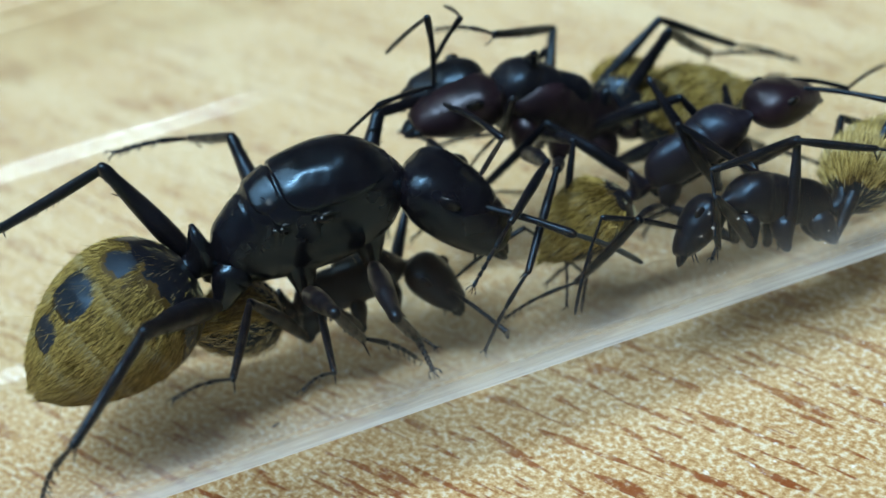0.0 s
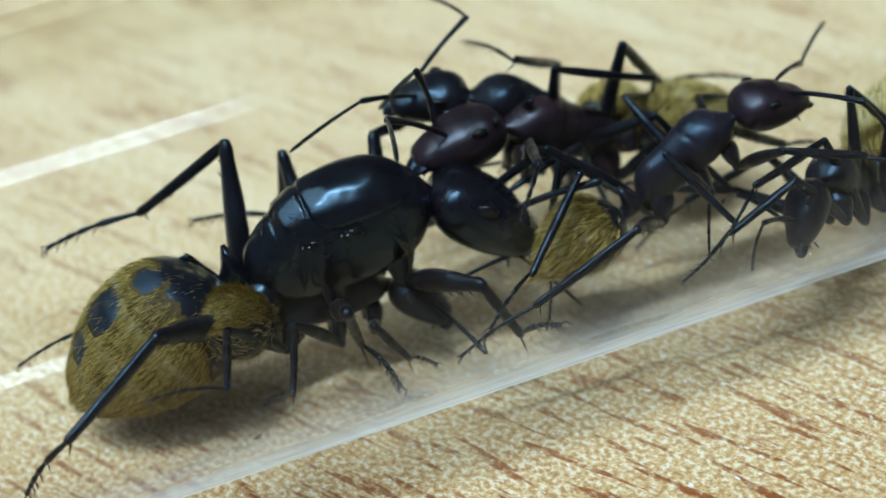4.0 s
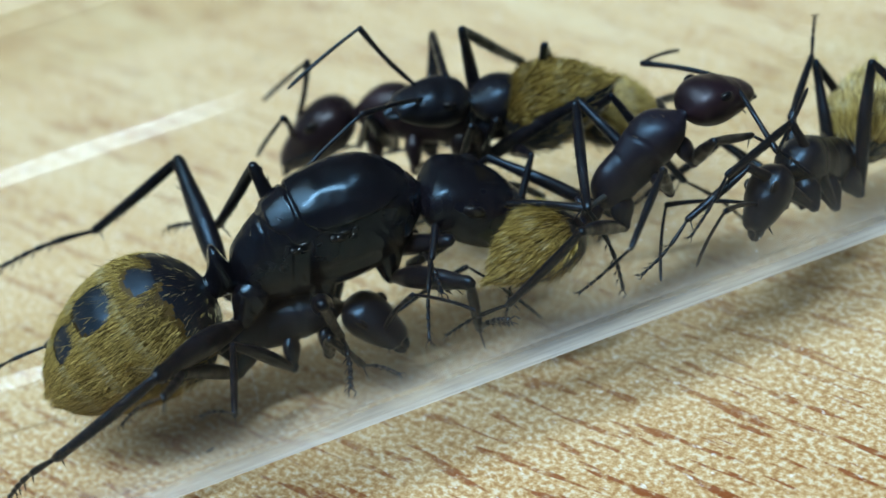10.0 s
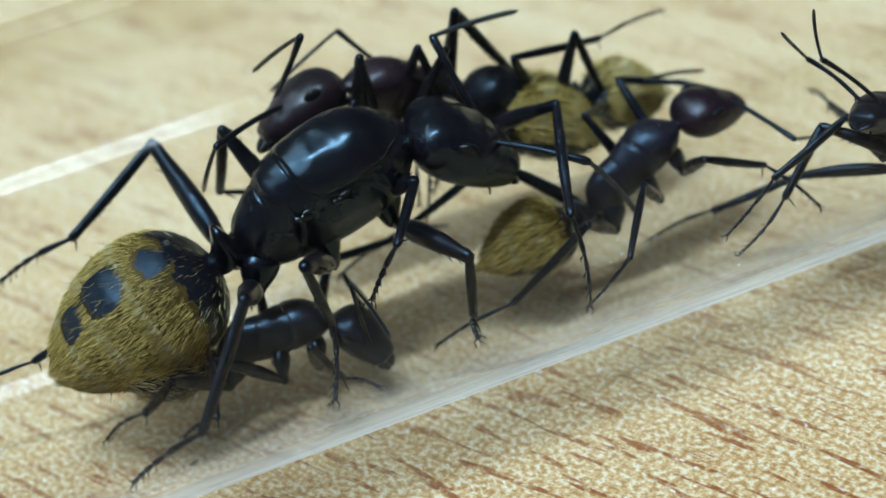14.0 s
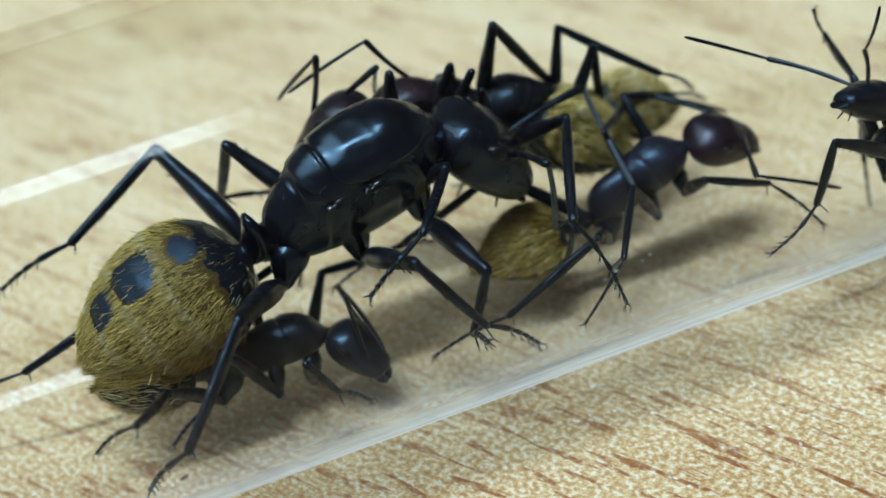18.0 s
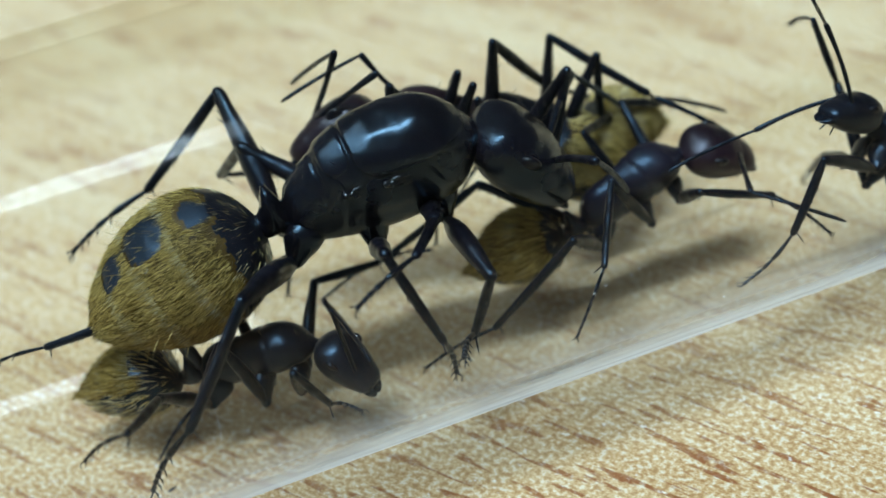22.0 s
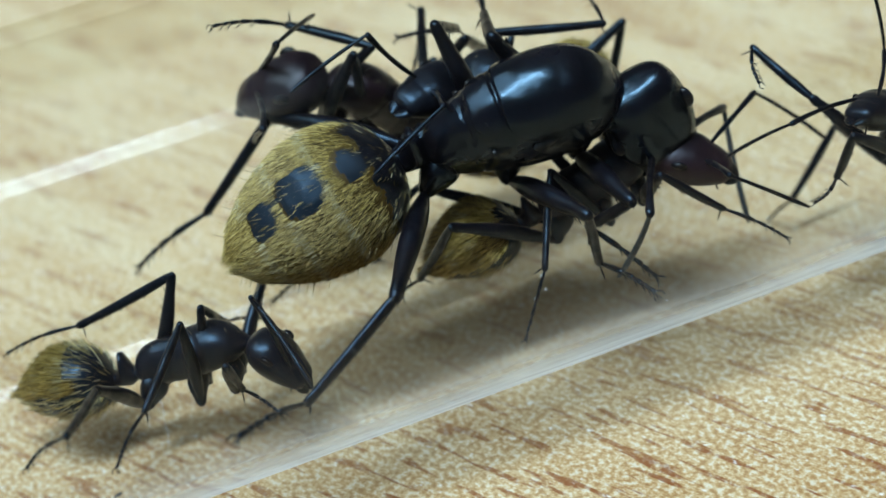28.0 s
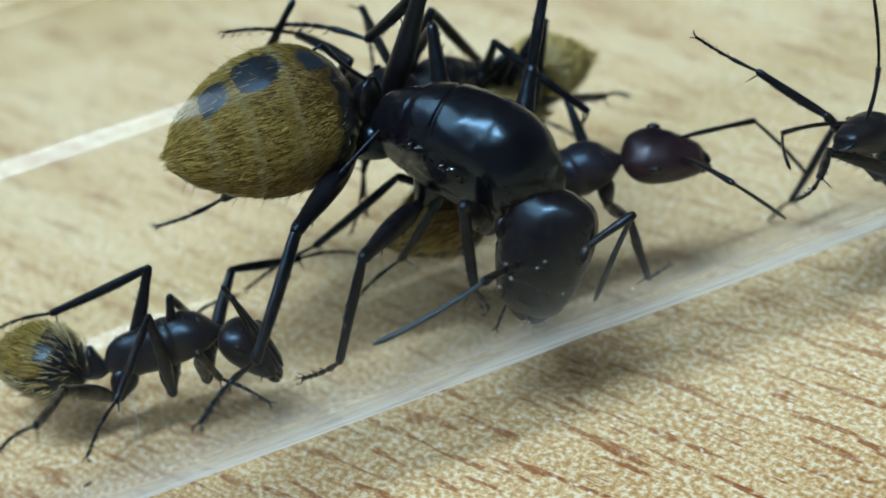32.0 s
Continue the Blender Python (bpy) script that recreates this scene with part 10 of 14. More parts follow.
    walk(a["R2"][0], [(0, j(31.1, -83.5, -96)), (1, j(42.2, -85.7, -106.1)), (2, j(58.6, -77, -122.3)), (3, j(62.4, -77.9, -122.5)), (6, j(36.1, -52.7, -100.1)), (7, j(36.5, -50.9, -99.8)), (8, j(33.1, -50.8, -95.8)), (9, j(27.5, -50.4, -88.8)), (10, j(19.5, -52, -80.4)), (11, j(22.7, -55.7, -80.5)), (12, j(25.2, -56, -84.5)), (13, j(29.8, -55, -93)), (14, j(32.8, -54.1, -96.6)), (14.5, j(31.8, -54.3, -94.8)), (17, j(37.1, -61.5, -98.5)), (18, j(44.2, -67, -105.6)), (19, j(45.6, -71.4, -107.6)), (20, j(45.5, -72.9, -109)), (21, j(50.7, -74.5, -115.1)), (22, j(58, -75.9, -122.5)), (23, j(69.7, -82.4, -135.2)), (24, j(68.7, -80.1, -136.1)), (25, j(45, -83.9, -109.9)), (27.5, j(94, -72.7, -161.7)), (28, j(98.9, -73.3, -166.7)), (29, j(1, -81.2, -66.1)), (30, j(33.4, -76.6, -99.9)), (31, j(21.7, -74.8, -88.2)), (32, j(70.5, -76.6, -133.5))])
    j = joint(3.6, 0, 0)
    walk(a["R2"][1], [(0, j(151.1, 37.5, 167.6)), (1, j(152, 34.2, 168.4)), (2, j(155.8, 19, 177.8)), (3, j(154, 30.5, 176.9)), (4.5, j(-147.6, 45.2, -103.1)), (6, j(-115.9, 6.7, -46.3)), (7, j(-114.2, 6, -45.6)), (8, j(-113.5, 4.1, -46.5)), (9, j(-111.4, 0.6, -51.2)), (10, j(-111.1, -0.1, -63.5)), (11, j(-114, 5.5, -58.7)), (12, j(-115.2, 8.2, -56.7)), (13, j(-117.3, 11.4, -53.9)), (14, j(-118.3, 12.8, -53.9)), (14.5, j(-118.2, 13.1, -54.2)), (17, j(-123.8, 19.1, -52)), (18, j(-129.5, 22.8, -59.8)), (19, j(-135.1, 25.5, -67.5)), (20, j(-136.4, 26.8, -69.3)), (21, j(-139, 28.5, -70.8)), (22, j(-146.3, 29.3, -82.3)), (23, j(-153.6, 29, -98)), (24, j(-157.1, 28.8, -98.1)), (25, j(-151.9, 29.4, -96.9)), (27.5, j(-164.2, 28, -101.6)), (28, j(-168, 27, -108.6)), (29, j(-150.8, 40.6, -106.4)), (30, j(-148.7, 41.2, -100.7)), (31, j(-138.5, 37.6, -91.2)), (32, j(-150.9, 34.5, -96.3))])
    walk(a["R2"][2], [(0, mm(1.12, 0.54, -1.95, -117, 21, -149)), (1, mm(1.01, 0.53, -1.8, -117, 16, -146)), (2, mm(0.58, 0.11, -1.04, -119, 10, -157)), (3, mm(0.85, 0.15, -1.63, -115, 13, -143)), (6, mm(5.8, -2.3, -0.38, -94, -40, -129)), (7, mm(5.83, -2.27, -0.33, -102, -39, -114)), (8, mm(5.8, -2.31, -0.23, -100, -38, -117)), (9, mm(5.61, -2.49, -0.03, -95, -37, -126)), (10, mm(5.03, -2.86, 0.01, -96, -31, -132)), (11, mm(5.25, -2.72, -0.3, -101, -30, -128)), (12, mm(5.34, -2.65, -0.46, -102, -27, -127)), (13, mm(5.45, -2.53, -0.63, -103, -25, -125)), (14, mm(5.44, -2.52, -0.71, -104, -25, -124)), (14.5, mm(5.42, -2.53, -0.72, -104, -25, -124)), (17, mm(5.46, -2.38, -1.05, -117, -14, -103)), (18, mm(5.08, -2.55, -1.24, -121, -12, -106)), (19, mm(4.71, -2.67, -1.38, -125, -10, -110)), (20, mm(4.61, -2.67, -1.44, -127, -7, -109)), (21, mm(4.53, -2.66, -1.53, -129, -4, -108)), (22, mm(3.98, -2.76, -1.57, -132, -3, -110)), (23, mm(3.21, -2.77, -1.55, -134, -5, -123)), (24, mm(3.21, -2.78, -1.54, -137, -6, -122)), (25, mm(3.27, -2.77, -1.57, -134, -3, -125)), (27.5, mm(3.03, -2.77, -1.5, -139, -1, -116)), (28, mm(2.69, -2.7, -1.45, -140, -3, -120)), (29, mm(2.91, -2.33, -2.08, -132, 3, -132)), (30, mm(3.15, -2.37, -2.11, -129, 2, -129)), (31, mm(3.55, -2.54, -1.95, -125, 7, -123)), (32, mm(3.31, -2.62, -1.81, -132, 5, -118))])
    j = joint(-0.1, -0.5, -1.08)
    walk(a["R3"][0], [(0, j(2.8, -42.3, -105.6)), (1, j(8.5, -38.2, -114.3)), (2, j(6, -42, -105.6)), (3, j(8.1, -43.2, -104.8)), (6, j(-1.4, -46.8, -98.5)), (7, j(2.2, -48.1, -102.2)), (8, j(1.2, -50.6, -101)), (9, j(-1.6, -53.2, -97.3)), (10, j(5.4, -51.2, -108.3)), (11, j(1.6, -51.4, -99.6)), (12, j(-0.5, -52.2, -98.2)), (13, j(-0.7, -52.8, -100.8)), (14, j(1.2, -51.2, -103.3)), (14.5, j(0.1, -51.3, -101.4)), (17, j(-0.6, -49.1, -97.8)), (18, j(2.1, -50.2, -99.8)), (19, j(0.3, -50.9, -98.1)), (20, j(-0.4, -51.4, -98.8)), (21, j(0.4, -51.8, -100.7)), (22, j(6.2, -53.8, -107.3)), (23, j(11.6, -59.7, -113.5)), (24, j(15.5, -49.7, -121.6)), (25, j(16.8, -45.6, -120.1)), (27.5, j(36.2, -46.4, -147.4)), (28, j(49.8, -49.4, -163.5)), (29, j(10.8, -70.2, -118.1)), (30, j(25, -67.5, -133.7)), (31, j(11.9, -71.6, -121.1)), (32, j(44.7, -64.7, -150.7))])
    j = joint(4.5, 0, 0)
    walk(a["R3"][1], [(0, j(-40.2, 14.1, -122.3)), (1, j(-36.8, 12.4, -112.5)), (2, j(-38.9, 6.1, -85.5)), (3, j(-34.3, -1.2, -82.8)), (6, j(-37.1, 4.1, -94.6)), (7, j(-38, 3.7, -100.9)), (8, j(-41.2, 2.2, -106.2)), (9, j(-43.5, -0.1, -110.5)), (10, j(-42.7, 1.1, -110.2)), (11, j(-43.4, -1.4, -111.7)), (12, j(-45, 0.6, -112.6)), (13, j(-46.7, 2.9, -110.9)), (14, j(-46.3, 6.8, -109)), (14.5, j(-45.8, 8.8, -108.6)), (17, j(-39, 10.2, -94.5)), (18, j(-40.1, 10.1, -97.7)), (19, j(-41.5, 9.8, -101.6)), (20, j(-41.8, 12.7, -100.9)), (21, j(-41.9, 15.6, -98.8)), (22, j(-46.6, 17.4, -100.9)), (23, j(-54.7, 17.4, -110.2)), (24, j(-52.1, 5.8, -114.7)), (25, j(-45.2, -3.9, -124.8)), (27.5, j(-54.2, 1.7, -111.2)), (28, j(-62.6, 2.5, -111.1)), (29, j(-66.7, 2.4, -134.9)), (30, j(-65.8, 4.4, -131.2)), (31, j(-67.1, 10.4, -130.8)), (32, j(-67.6, 11.6, -121.2))])
    walk(a["R3"][2], [(0, mm(2.42, -3.28, -0.97, -41, 2, -101)), (1, mm(3, -3.61, -0.86, -36, -10, -109)), (2, mm(4.81, -3.97, -0.42, -47, 2, -91)), (3, mm(5, -3.97, 0.08, -44, -2, -86)), (6, mm(4.18, -3.98, -0.29, -45, -4, -97)), (7, mm(3.75, -3.92, -0.26, -45, -8, -96)), (8, mm(3.38, -3.84, -0.15, -47, -12, -100)), (9, mm(3.1, -3.75, 0, -49, -15, -107)), (10, mm(3.12, -3.75, -0.08, -45, -13, -111)), (11, mm(3.02, -3.71, 0.1, -49, -14, -104)), (12, mm(2.97, -3.69, -0.04, -51, -9, -103)), (13, mm(3.07, -3.73, -0.2, -54, -3, -97)), (14, mm(3.21, -3.76, -0.47, -53, -7, -93)), (14.5, mm(3.24, -3.75, -0.61, -53, -9, -92)), (17, mm(4.19, -3.92, -0.71, -47, -3, -103)), (18, mm(3.97, -3.9, -0.7, -47, -2, -103)), (19, mm(3.71, -3.86, -0.68, -48, -1, -104)), (20, mm(3.76, -3.83, -0.88, -48, -2, -106)), (21, mm(3.91, -3.81, -1.07, -49, -4, -106)), (22, mm(3.78, -3.75, -1.2, -52, 0, -104)), (23, mm(3.18, -3.58, -1.2, -57, 4, -106)), (24, mm(2.84, -3.62, -0.4, -52, -4, -110)), (25, mm(2.22, -3.28, 0.27, -44, -9, -119)), (27.5, mm(3.06, -3.73, -0.12, -54, -1, -100)), (28, mm(3.06, -3.73, -0.18, -63, 3, -96)), (29, mm(1.68, -2.83, -0.16, -67, 7, -115)), (30, mm(1.87, -3, -0.31, -66, 9, -111)), (31, mm(1.93, -2.98, -0.72, -68, 15, -111)), (32, mm(2.47, -3.35, -0.81, -69, 16, -103))])
    walk(a["AR"][0], [(0, mm(5.87, 0.26, -0.36, -5.5, 17.6, -41.6)), (1, mm(5.86, 0.16, -0.44, -5.4, 11.2, -41.5)), (2, mm(5.9, 0.01, -0.32, -0.5, 26.6, -44.4)), (3, mm(5.81, -0.32, -0.51, -4, 5.3, -49.4)), (6, mm(5.88, 0.14, -0.37, -8.3, 12.6, -88.9)), (7, mm(5.84, 0.2, -0.49, -8.4, 17.6, -102.1)), (8, mm(5.8, 0.15, -0.61, -7.9, 9.7, -99.7)), (9, mm(5.72, 0.15, -0.77, -6.9, 3.7, -101.7)), (10, mm(5.78, 0.08, -0.67, -9.2, 21.2, -105.8)), (11, mm(5.78, -0.01, -0.67, -4.8, 22.5, -82.2)), (12, mm(5.81, -0.01, -0.6, -4.2, 9.7, -81)), (13, mm(5.79, -0.11, -0.64, -4.3, 17.4, -65.9)), (14, mm(5.81, -0.14, -0.58, -4.4, 19.3, -79.5)), (14.5, mm(5.79, -0.24, -0.61, -5.3, 16.5, -84.5)), (17, mm(5.66, -0.63, -0.67, 0.2, -21.2, -105.5)), (18, mm(5.69, -0.54, -0.67, 1.9, -18.1, -105.8)), (19, mm(5.67, -0.6, -0.67, 0.3, -13.6, -104.1)), (20, mm(5.66, -0.64, -0.67, -0.3, -13.3, -104.3)), (21, mm(5.65, -0.68, -0.66, -0.2, -13.7, -105.9)), (22, mm(5.54, -0.72, -0.81, 0.4, -17.8, -104.8)), (23, mm(5.65, -0.68, -0.65, 2.5, -21, -106)), (24, mm(5.79, -0.76, -0.1, 1.4, -13.1, -110.1)), (25, mm(5.66, -1.04, 0.04, -1.9, -26.2, -99.1)), (27.5, mm(5.3, -1.38, -0.33, -3.1, -25.3, -94.6)), (28, mm(5.4, -1.31, -0.22, -6.2, -27.5, -84.4)), (29, mm(5.58, -1.02, -0.39, -17.5, -8.2, -58.3)), (30, mm(5.4, -1.26, -0.4, -16.3, -7, -62.8)), (31, mm(5.7, -0.94, -0.07, -17.2, 13.2, -53.1)), (32, mm(5.75, -0.86, 0.02, -11.8, -11.6, -66.2))])
    j = joint(2.9, 0, 0)
    walk(a["AR"][1], [(0, j(-5, 59, 20)), (1, j(0, 66, 26)), (2, j(-17, 50, 14)), (3, j(-4, 69, 34)), (6, j(61, 36, 149)), (7, j(47, 21, 138)), (8, j(49, 26, 126)), (9, j(76, 39, 170)), (10, j(47, 24, 133)), (11, j(46, 30, 114)), (12, j(46, 30, 90)), (13, j(133, 65, 178)), (14, j(59, 56, 109)), (14.5, j(48, 41, 99)), (17, j(78, 34, 133)), (18, j(55, 40, 100)), (19, j(35, 39, 72)), (20, j(34, 37, 70)), (21, j(34, 35, 71)), (22, j(36, 34, 67)), (23, j(44, 41, 75)), (24, j(45, 41, 86)), (25, j(62, 40, 93)), (27.5, j(71, 46, 99)), (28, j(84, 45, 103)), (29, j(68, 47, 69)), (30, j(72, 44, 79)), (31, j(50, 40, 46)), (32, j(78, 49, 92))])
    a = ANTS["E"]
    walk(a["root"], [(0, mm(5.24, 2.96, 5.69, -12.4, -24.2, 171.2)), (1, mm(5.38, 3.51, 5.1, -10.5, -26.4, 172)), (2, mm(5.57, 3.97, 4.89, -9, -24.6, 169)), (3, mm(5.41, 3.53, 4.81, -8, -26, 163.7)), (6, mm(4.55, 2.99, 5.5, -9.5, -34, -177.8)), (7, mm(4.5, 2.67, 5.42, -8.8, -31.8, 176.5)), (8, mm(4.58, 2.61, 5.67, -9.9, -27.9, 176.3)), (9, mm(5.52, 3.55, 5, -8.3, -15.7, 157.5)), (10, mm(6.71, 3.3, 4.88, -9.7, -30.7, -173.5)), (11, mm(6.74, 3.91, 5.13, -9.7, -27.6, -172.1)), (12, mm(6.98, 4.12, 5.23, -10, -24.3, -177.3)), (13, mm(7.39, 4.12, 5.12, -10.5, -21, 177.4)), (14, mm(7.78, 4.14, 5.12, -10.5, -20.5, 176.3)), (14.5, mm(7.78, 4.2, 5.12, -10.5, -20.4, 176.2)), (17, mm(8.37, 4.16, 5, -9.3, -25.6, -179.5)), (18, mm(8.4, 4.1, 5.01, -9.4, -25.2, -178.7)), (19, mm(8.3, 4.04, 4.98, -9.5, -24.8, -178)), (20, mm(8.25, 3.99, 5.03, -9.5, -25.5, -176.4)), (21, mm(8.18, 3.9, 5.01, -9.5, -26.2, -174.8)), (22, mm(8.27, 3.91, 4.94, -9.6, -25.1, -175.5)), (23, mm(8.65, 3.87, 4.9, -9.7, -23.9, -176.2)), (24, mm(8.82, 3.54, 5.5, -11.7, -23.8, -169.3)), (25, mm(8.09, 3.84, 6.56, -13.8, -23.4, -162)), (28, mm(9.41, 3.63, 6.88, -15.4, -27.7, -157)), (30, mm(10.47, 3.2, 6.53, -12.9, -25.9, -154.1)), (31, mm(9.54, 4.36, 5.86, -14.1, -27.1, -159.4)), (32, mm(9.14, 4.71, 5.66, -12.9, -26.8, -160.2))])
    j = joint(3.92, 0, 0.15)
    walk(a["head"], [(0, j(-2.3, 22.8, -1.5)), (1, j(0.5, 23.9, -1.8)), (2, j(1.1, 19.6, -0.3)), (3, j(0.1, 19, 4)), (6, j(2.5, 38.8, -6.6)), (7, j(-1.1, 34.3, -4.4)), (8, j(-0.9, 32.7, -0.7)), (9, j(-5.5, 29.8, -15.3)), (10, j(0, 15.3, -3.7)), (11, j(0, 17.3, -16.5)), (12, j(0, 16.3, -16.4)), (13, j(0, 15.3, -16.3)), (14, j(0, 15.8, -14.7)), (14.5, j(0, 16.2, -14)), (17, j(0, 12.1, -1.9)), (18, j(0, 11.4, -2.2)), (19, j(0, 10.8, -2.4)), (20, j(0, 11.2, -3.1)), (21, j(0, 11.7, -3.9)), (22, j(0, 10.7, -3.6)), (23, j(0, 9.7, -3.3)), (24, j(0, 8.5, -3.6)), (25, j(0, 7.4, -3.8)), (28, j(0, 14.6, 3.8)), (30, j(0, 8.1, 1.2)), (31, j(0, 8, 6.6)), (32, j(0, 7.8, 7))])
    j = joint(-0.93, 0, -0.1)
    walk(a["gaster"], [(0, j(1.6, 16.1, -127.4)), (1, j(0.5, 7.5, -138)), (2, j(0.9, 11.1, -142.3)), (3, j(0.9, 10, -128.9)), (6, j(0.9, -16.8, -146.8)), (7, j(0.5, -12.2, -134.8)), (8, j(0.1, -5.9, -133.8)), (9, j(4.1, -10, -176.2)), (10, j(0.1, -11.5, -177.6)), (11, j(-0.1, -15.4, -177.3)), (12, j(-0.2, -9.6, -174.1)), (13, j(0, -3.7, -171.3)), (14, j(0, -2.5, -171.7)), (14.5, j(0, -2.7, -172.9)), (17, j(-0.1, -11.8, -175.8)), (18, j(-0.1, -10.1, -176.3)), (19, j(0, -8.3, -176.8)), (20, j(-0.1, -8.1, -177.8)), (21, j(0, -7.7, -178.9)), (22, j(0, -8, -176.7)), (23, j(0, -8.4, -174.7)), (24, j(0, 2.3, -174.8)), (25, j(0.3, 13.2, -173.4)), (28, j(0.1, 6.7, -170.9)), (30, j(0.1, 8.4, -172.5)), (31, j(-0.1, -18.9, 175.8)), (32, j(-0.3, -27.2, 173.2))])
    j = joint(2.94, 0.59, -1.23)
    walk(a["L1"][0], [(0, j(5, -58, 63.1)), (1, j(5.9, -50.3, 62.4)), (2, j(1.2, -46.8, 70.1)), (3, j(-2.6, -54.4, 74.8)), (6, j(7.9, -41.3, 58.2)), (7, j(5.8, -46.5, 61)), (8, j(2.5, -50, 63.2)), (9, j(-7.3, -54.8, 76.7)), (10, j(22, -33.8, 37.7)), (11, j(50.6, -53.4, 4.8)), (12, j(40.7, -55.5, 16.1)), (13, j(41, -55.7, 15.7)), (14, j(40.1, -54.2, 16.6)), (14.5, j(38.1, -55.1, 19)), (17, j(36.4, -57.5, 21)), (18, j(39.5, -57.5, 17.3)), (19, j(42.7, -60, 13.5)), (20, j(44.3, -60.6, 11.5)), (21, j(49.1, -61.7, 5.8)), (22, j(51.8, -63.5, 2.8)), (23, j(56.3, -59.7, -2.3)), (24, j(78.6, -59.8, -28.6)), (25, j(62.3, -75.4, -12.3)), (28, j(176.2, -70.7, -135.2)), (30, j(170.1, 0.3, -145.5)), (31, j(169.6, 7.8, -144.2)), (32, j(168.3, 8, -153.2))])
    j = joint(3.14, 0, 0)
    walk(a["L1"][1], [(0, j(6.3, 8.7, 176.9)), (1, j(5.6, 12.6, 175.5)), (2, j(6.3, 17.5, 173)), (3, j(7, 10.1, 172.1)), (6, j(1.7, 13.6, 172.3)), (7, j(2.6, 10.6, 172.4)), (8, j(3.4, 9.8, 173)), (9, j(5.5, 16.3, -178)), (10, j(2.3, 18.4, -169.8)), (11, j(0.3, 11.4, -175)), (12, j(0.1, 15.9, -179.6)), (13, j(0.3, 16.9, -178.1)), (14, j(0.5, 18.8, -176.8)), (14.5, j(0.4, 19.1, -178.4)), (17, j(-0.4, 14.6, 176.2)), (18, j(-0.3, 13.5, 177.7)), (19, j(-0.4, 10.3, 177.3)), (20, j(-0.5, 9.2, 177.1)), (21, j(-0.6, 6.4, 177.6)), (22, j(-0.6, 4.6, 177.4)), (23, j(-0.5, 5.2, -177.8)), (24, j(-1.8, -4.3, -174.7)), (25, j(-2.6, -1.6, 166.8)), (28, j(-5.8, -20.3, 168.1)), (30, j(0.5, -49.7, 164.1)), (31, j(-8, -29.3, -179.8)), (32, j(-8.9, -25.1, 173.4))])
    walk(a["L1"][2], [(0, mm(0.62, 0.13, -0.39, -105, 36, -161)), (1, mm(0.66, 0.19, -0.56, -104, 40, -162)), (2, mm(0.72, 0.3, -0.77, -96, 50, -159)), (3, mm(0.65, 0.35, -0.45, -99, 43, -162)), (6, mm(0.68, 0.33, -0.6, -118, 39, -175)), (7, mm(0.65, 0.33, -0.47, -120, 32, 179)), (8, mm(0.64, 0.31, -0.43, -119, 28, 178)), (9, mm(0.69, -0.08, -0.72, -109, 49, -164)), (10, mm(0.76, -0.43, -0.8, -118, 48, -158)), (11, mm(0.65, -0.22, -0.5, -125, 15, -152)), (12, mm(0.69, -0.02, -0.7, -122, 23, -154)), (13, mm(0.7, -0.08, -0.74, -121, 27, -150)), (14, mm(0.73, -0.13, -0.82, -118, 31, -144)), (14.5, mm(0.73, -0.07, -0.83, -117, 33, -144)), (17, mm(0.68, 0.16, -0.64, -119, 26, -150)), (18, mm(0.66, 0.1, -0.6, -120, 24, -149)), (19, mm(0.63, 0.12, -0.46, -122, 20, -150)), (20, mm(0.62, 0.13, -0.41, -123, 17, -152)), (21, mm(0.61, 0.11, -0.29, -125, 12, -152)), (22, mm(0.6, 0.12, -0.2, -126, 11, -152)), (23, mm(0.6, -0.1, -0.23, -126, 13, -148)), (24, mm(0.61, -0.24, 0.19, -133, -6, -144)), (25, mm(0.66, 0.58, 0.07, -134, -14, -163)), (28, mm(0.8, 0.49, 0.89, -151, -49, -165)), (30, mm(1.55, 0.45, 1.94, 95, -75, -64)), (31, mm(0.91, -0.01, 1.25, 107, -76, -76)), (32, mm(0.84, 0.26, 1.08, 112, -72, -90))])
    j = joint(1.72, 0.64, -1.32)
    walk(a["L2"][0], [(0, j(2.1, -42.1, 93.6)), (1, j(5.3, -41.9, 89.9)), (2, j(6.7, -38.6, 90.5)), (3, j(1.3, -44.1, 97.8)), (6, j(-5.1, -40.5, 101.8)), (7, j(-8.9, -45.5, 106.2)), (8, j(-10.5, -43.8, 106)), (9, j(-9.5, -41.9, 103.1)), (10, j(19.2, -29.4, 63)), (11, j(61, -22.2, -4.8)), (12, j(56.1, -31.8, 2.8)), (13, j(55.7, -39.1, 2.2)), (14, j(55.3, -40.3, 2.8)), (14.5, j(54, -43.4, 4.5)), (17, j(52.8, -35.4, 7.8)), (18, j(54.2, -34.8, 5.6)), (19, j(55.2, -36.5, 3.8)), (20, j(55.9, -35.1, 2.8)), (21, j(57.6, -34.1, 0.1)), (22, j(57.9, -36.2, -0.7)), (23, j(60.4, -33.4, -5)), (24, j(65, -20.6, -15.8)), (25, j(60.5, -20.3, 3.5)), (28, j(68.6, 2.5, -6.5)), (30, j(66.5, 6.3, -19)), (31, j(63.6, -9.2, -18.6)), (32, j(58, -23.3, -6.9))])
    j = joint(3.53, 0, 0)
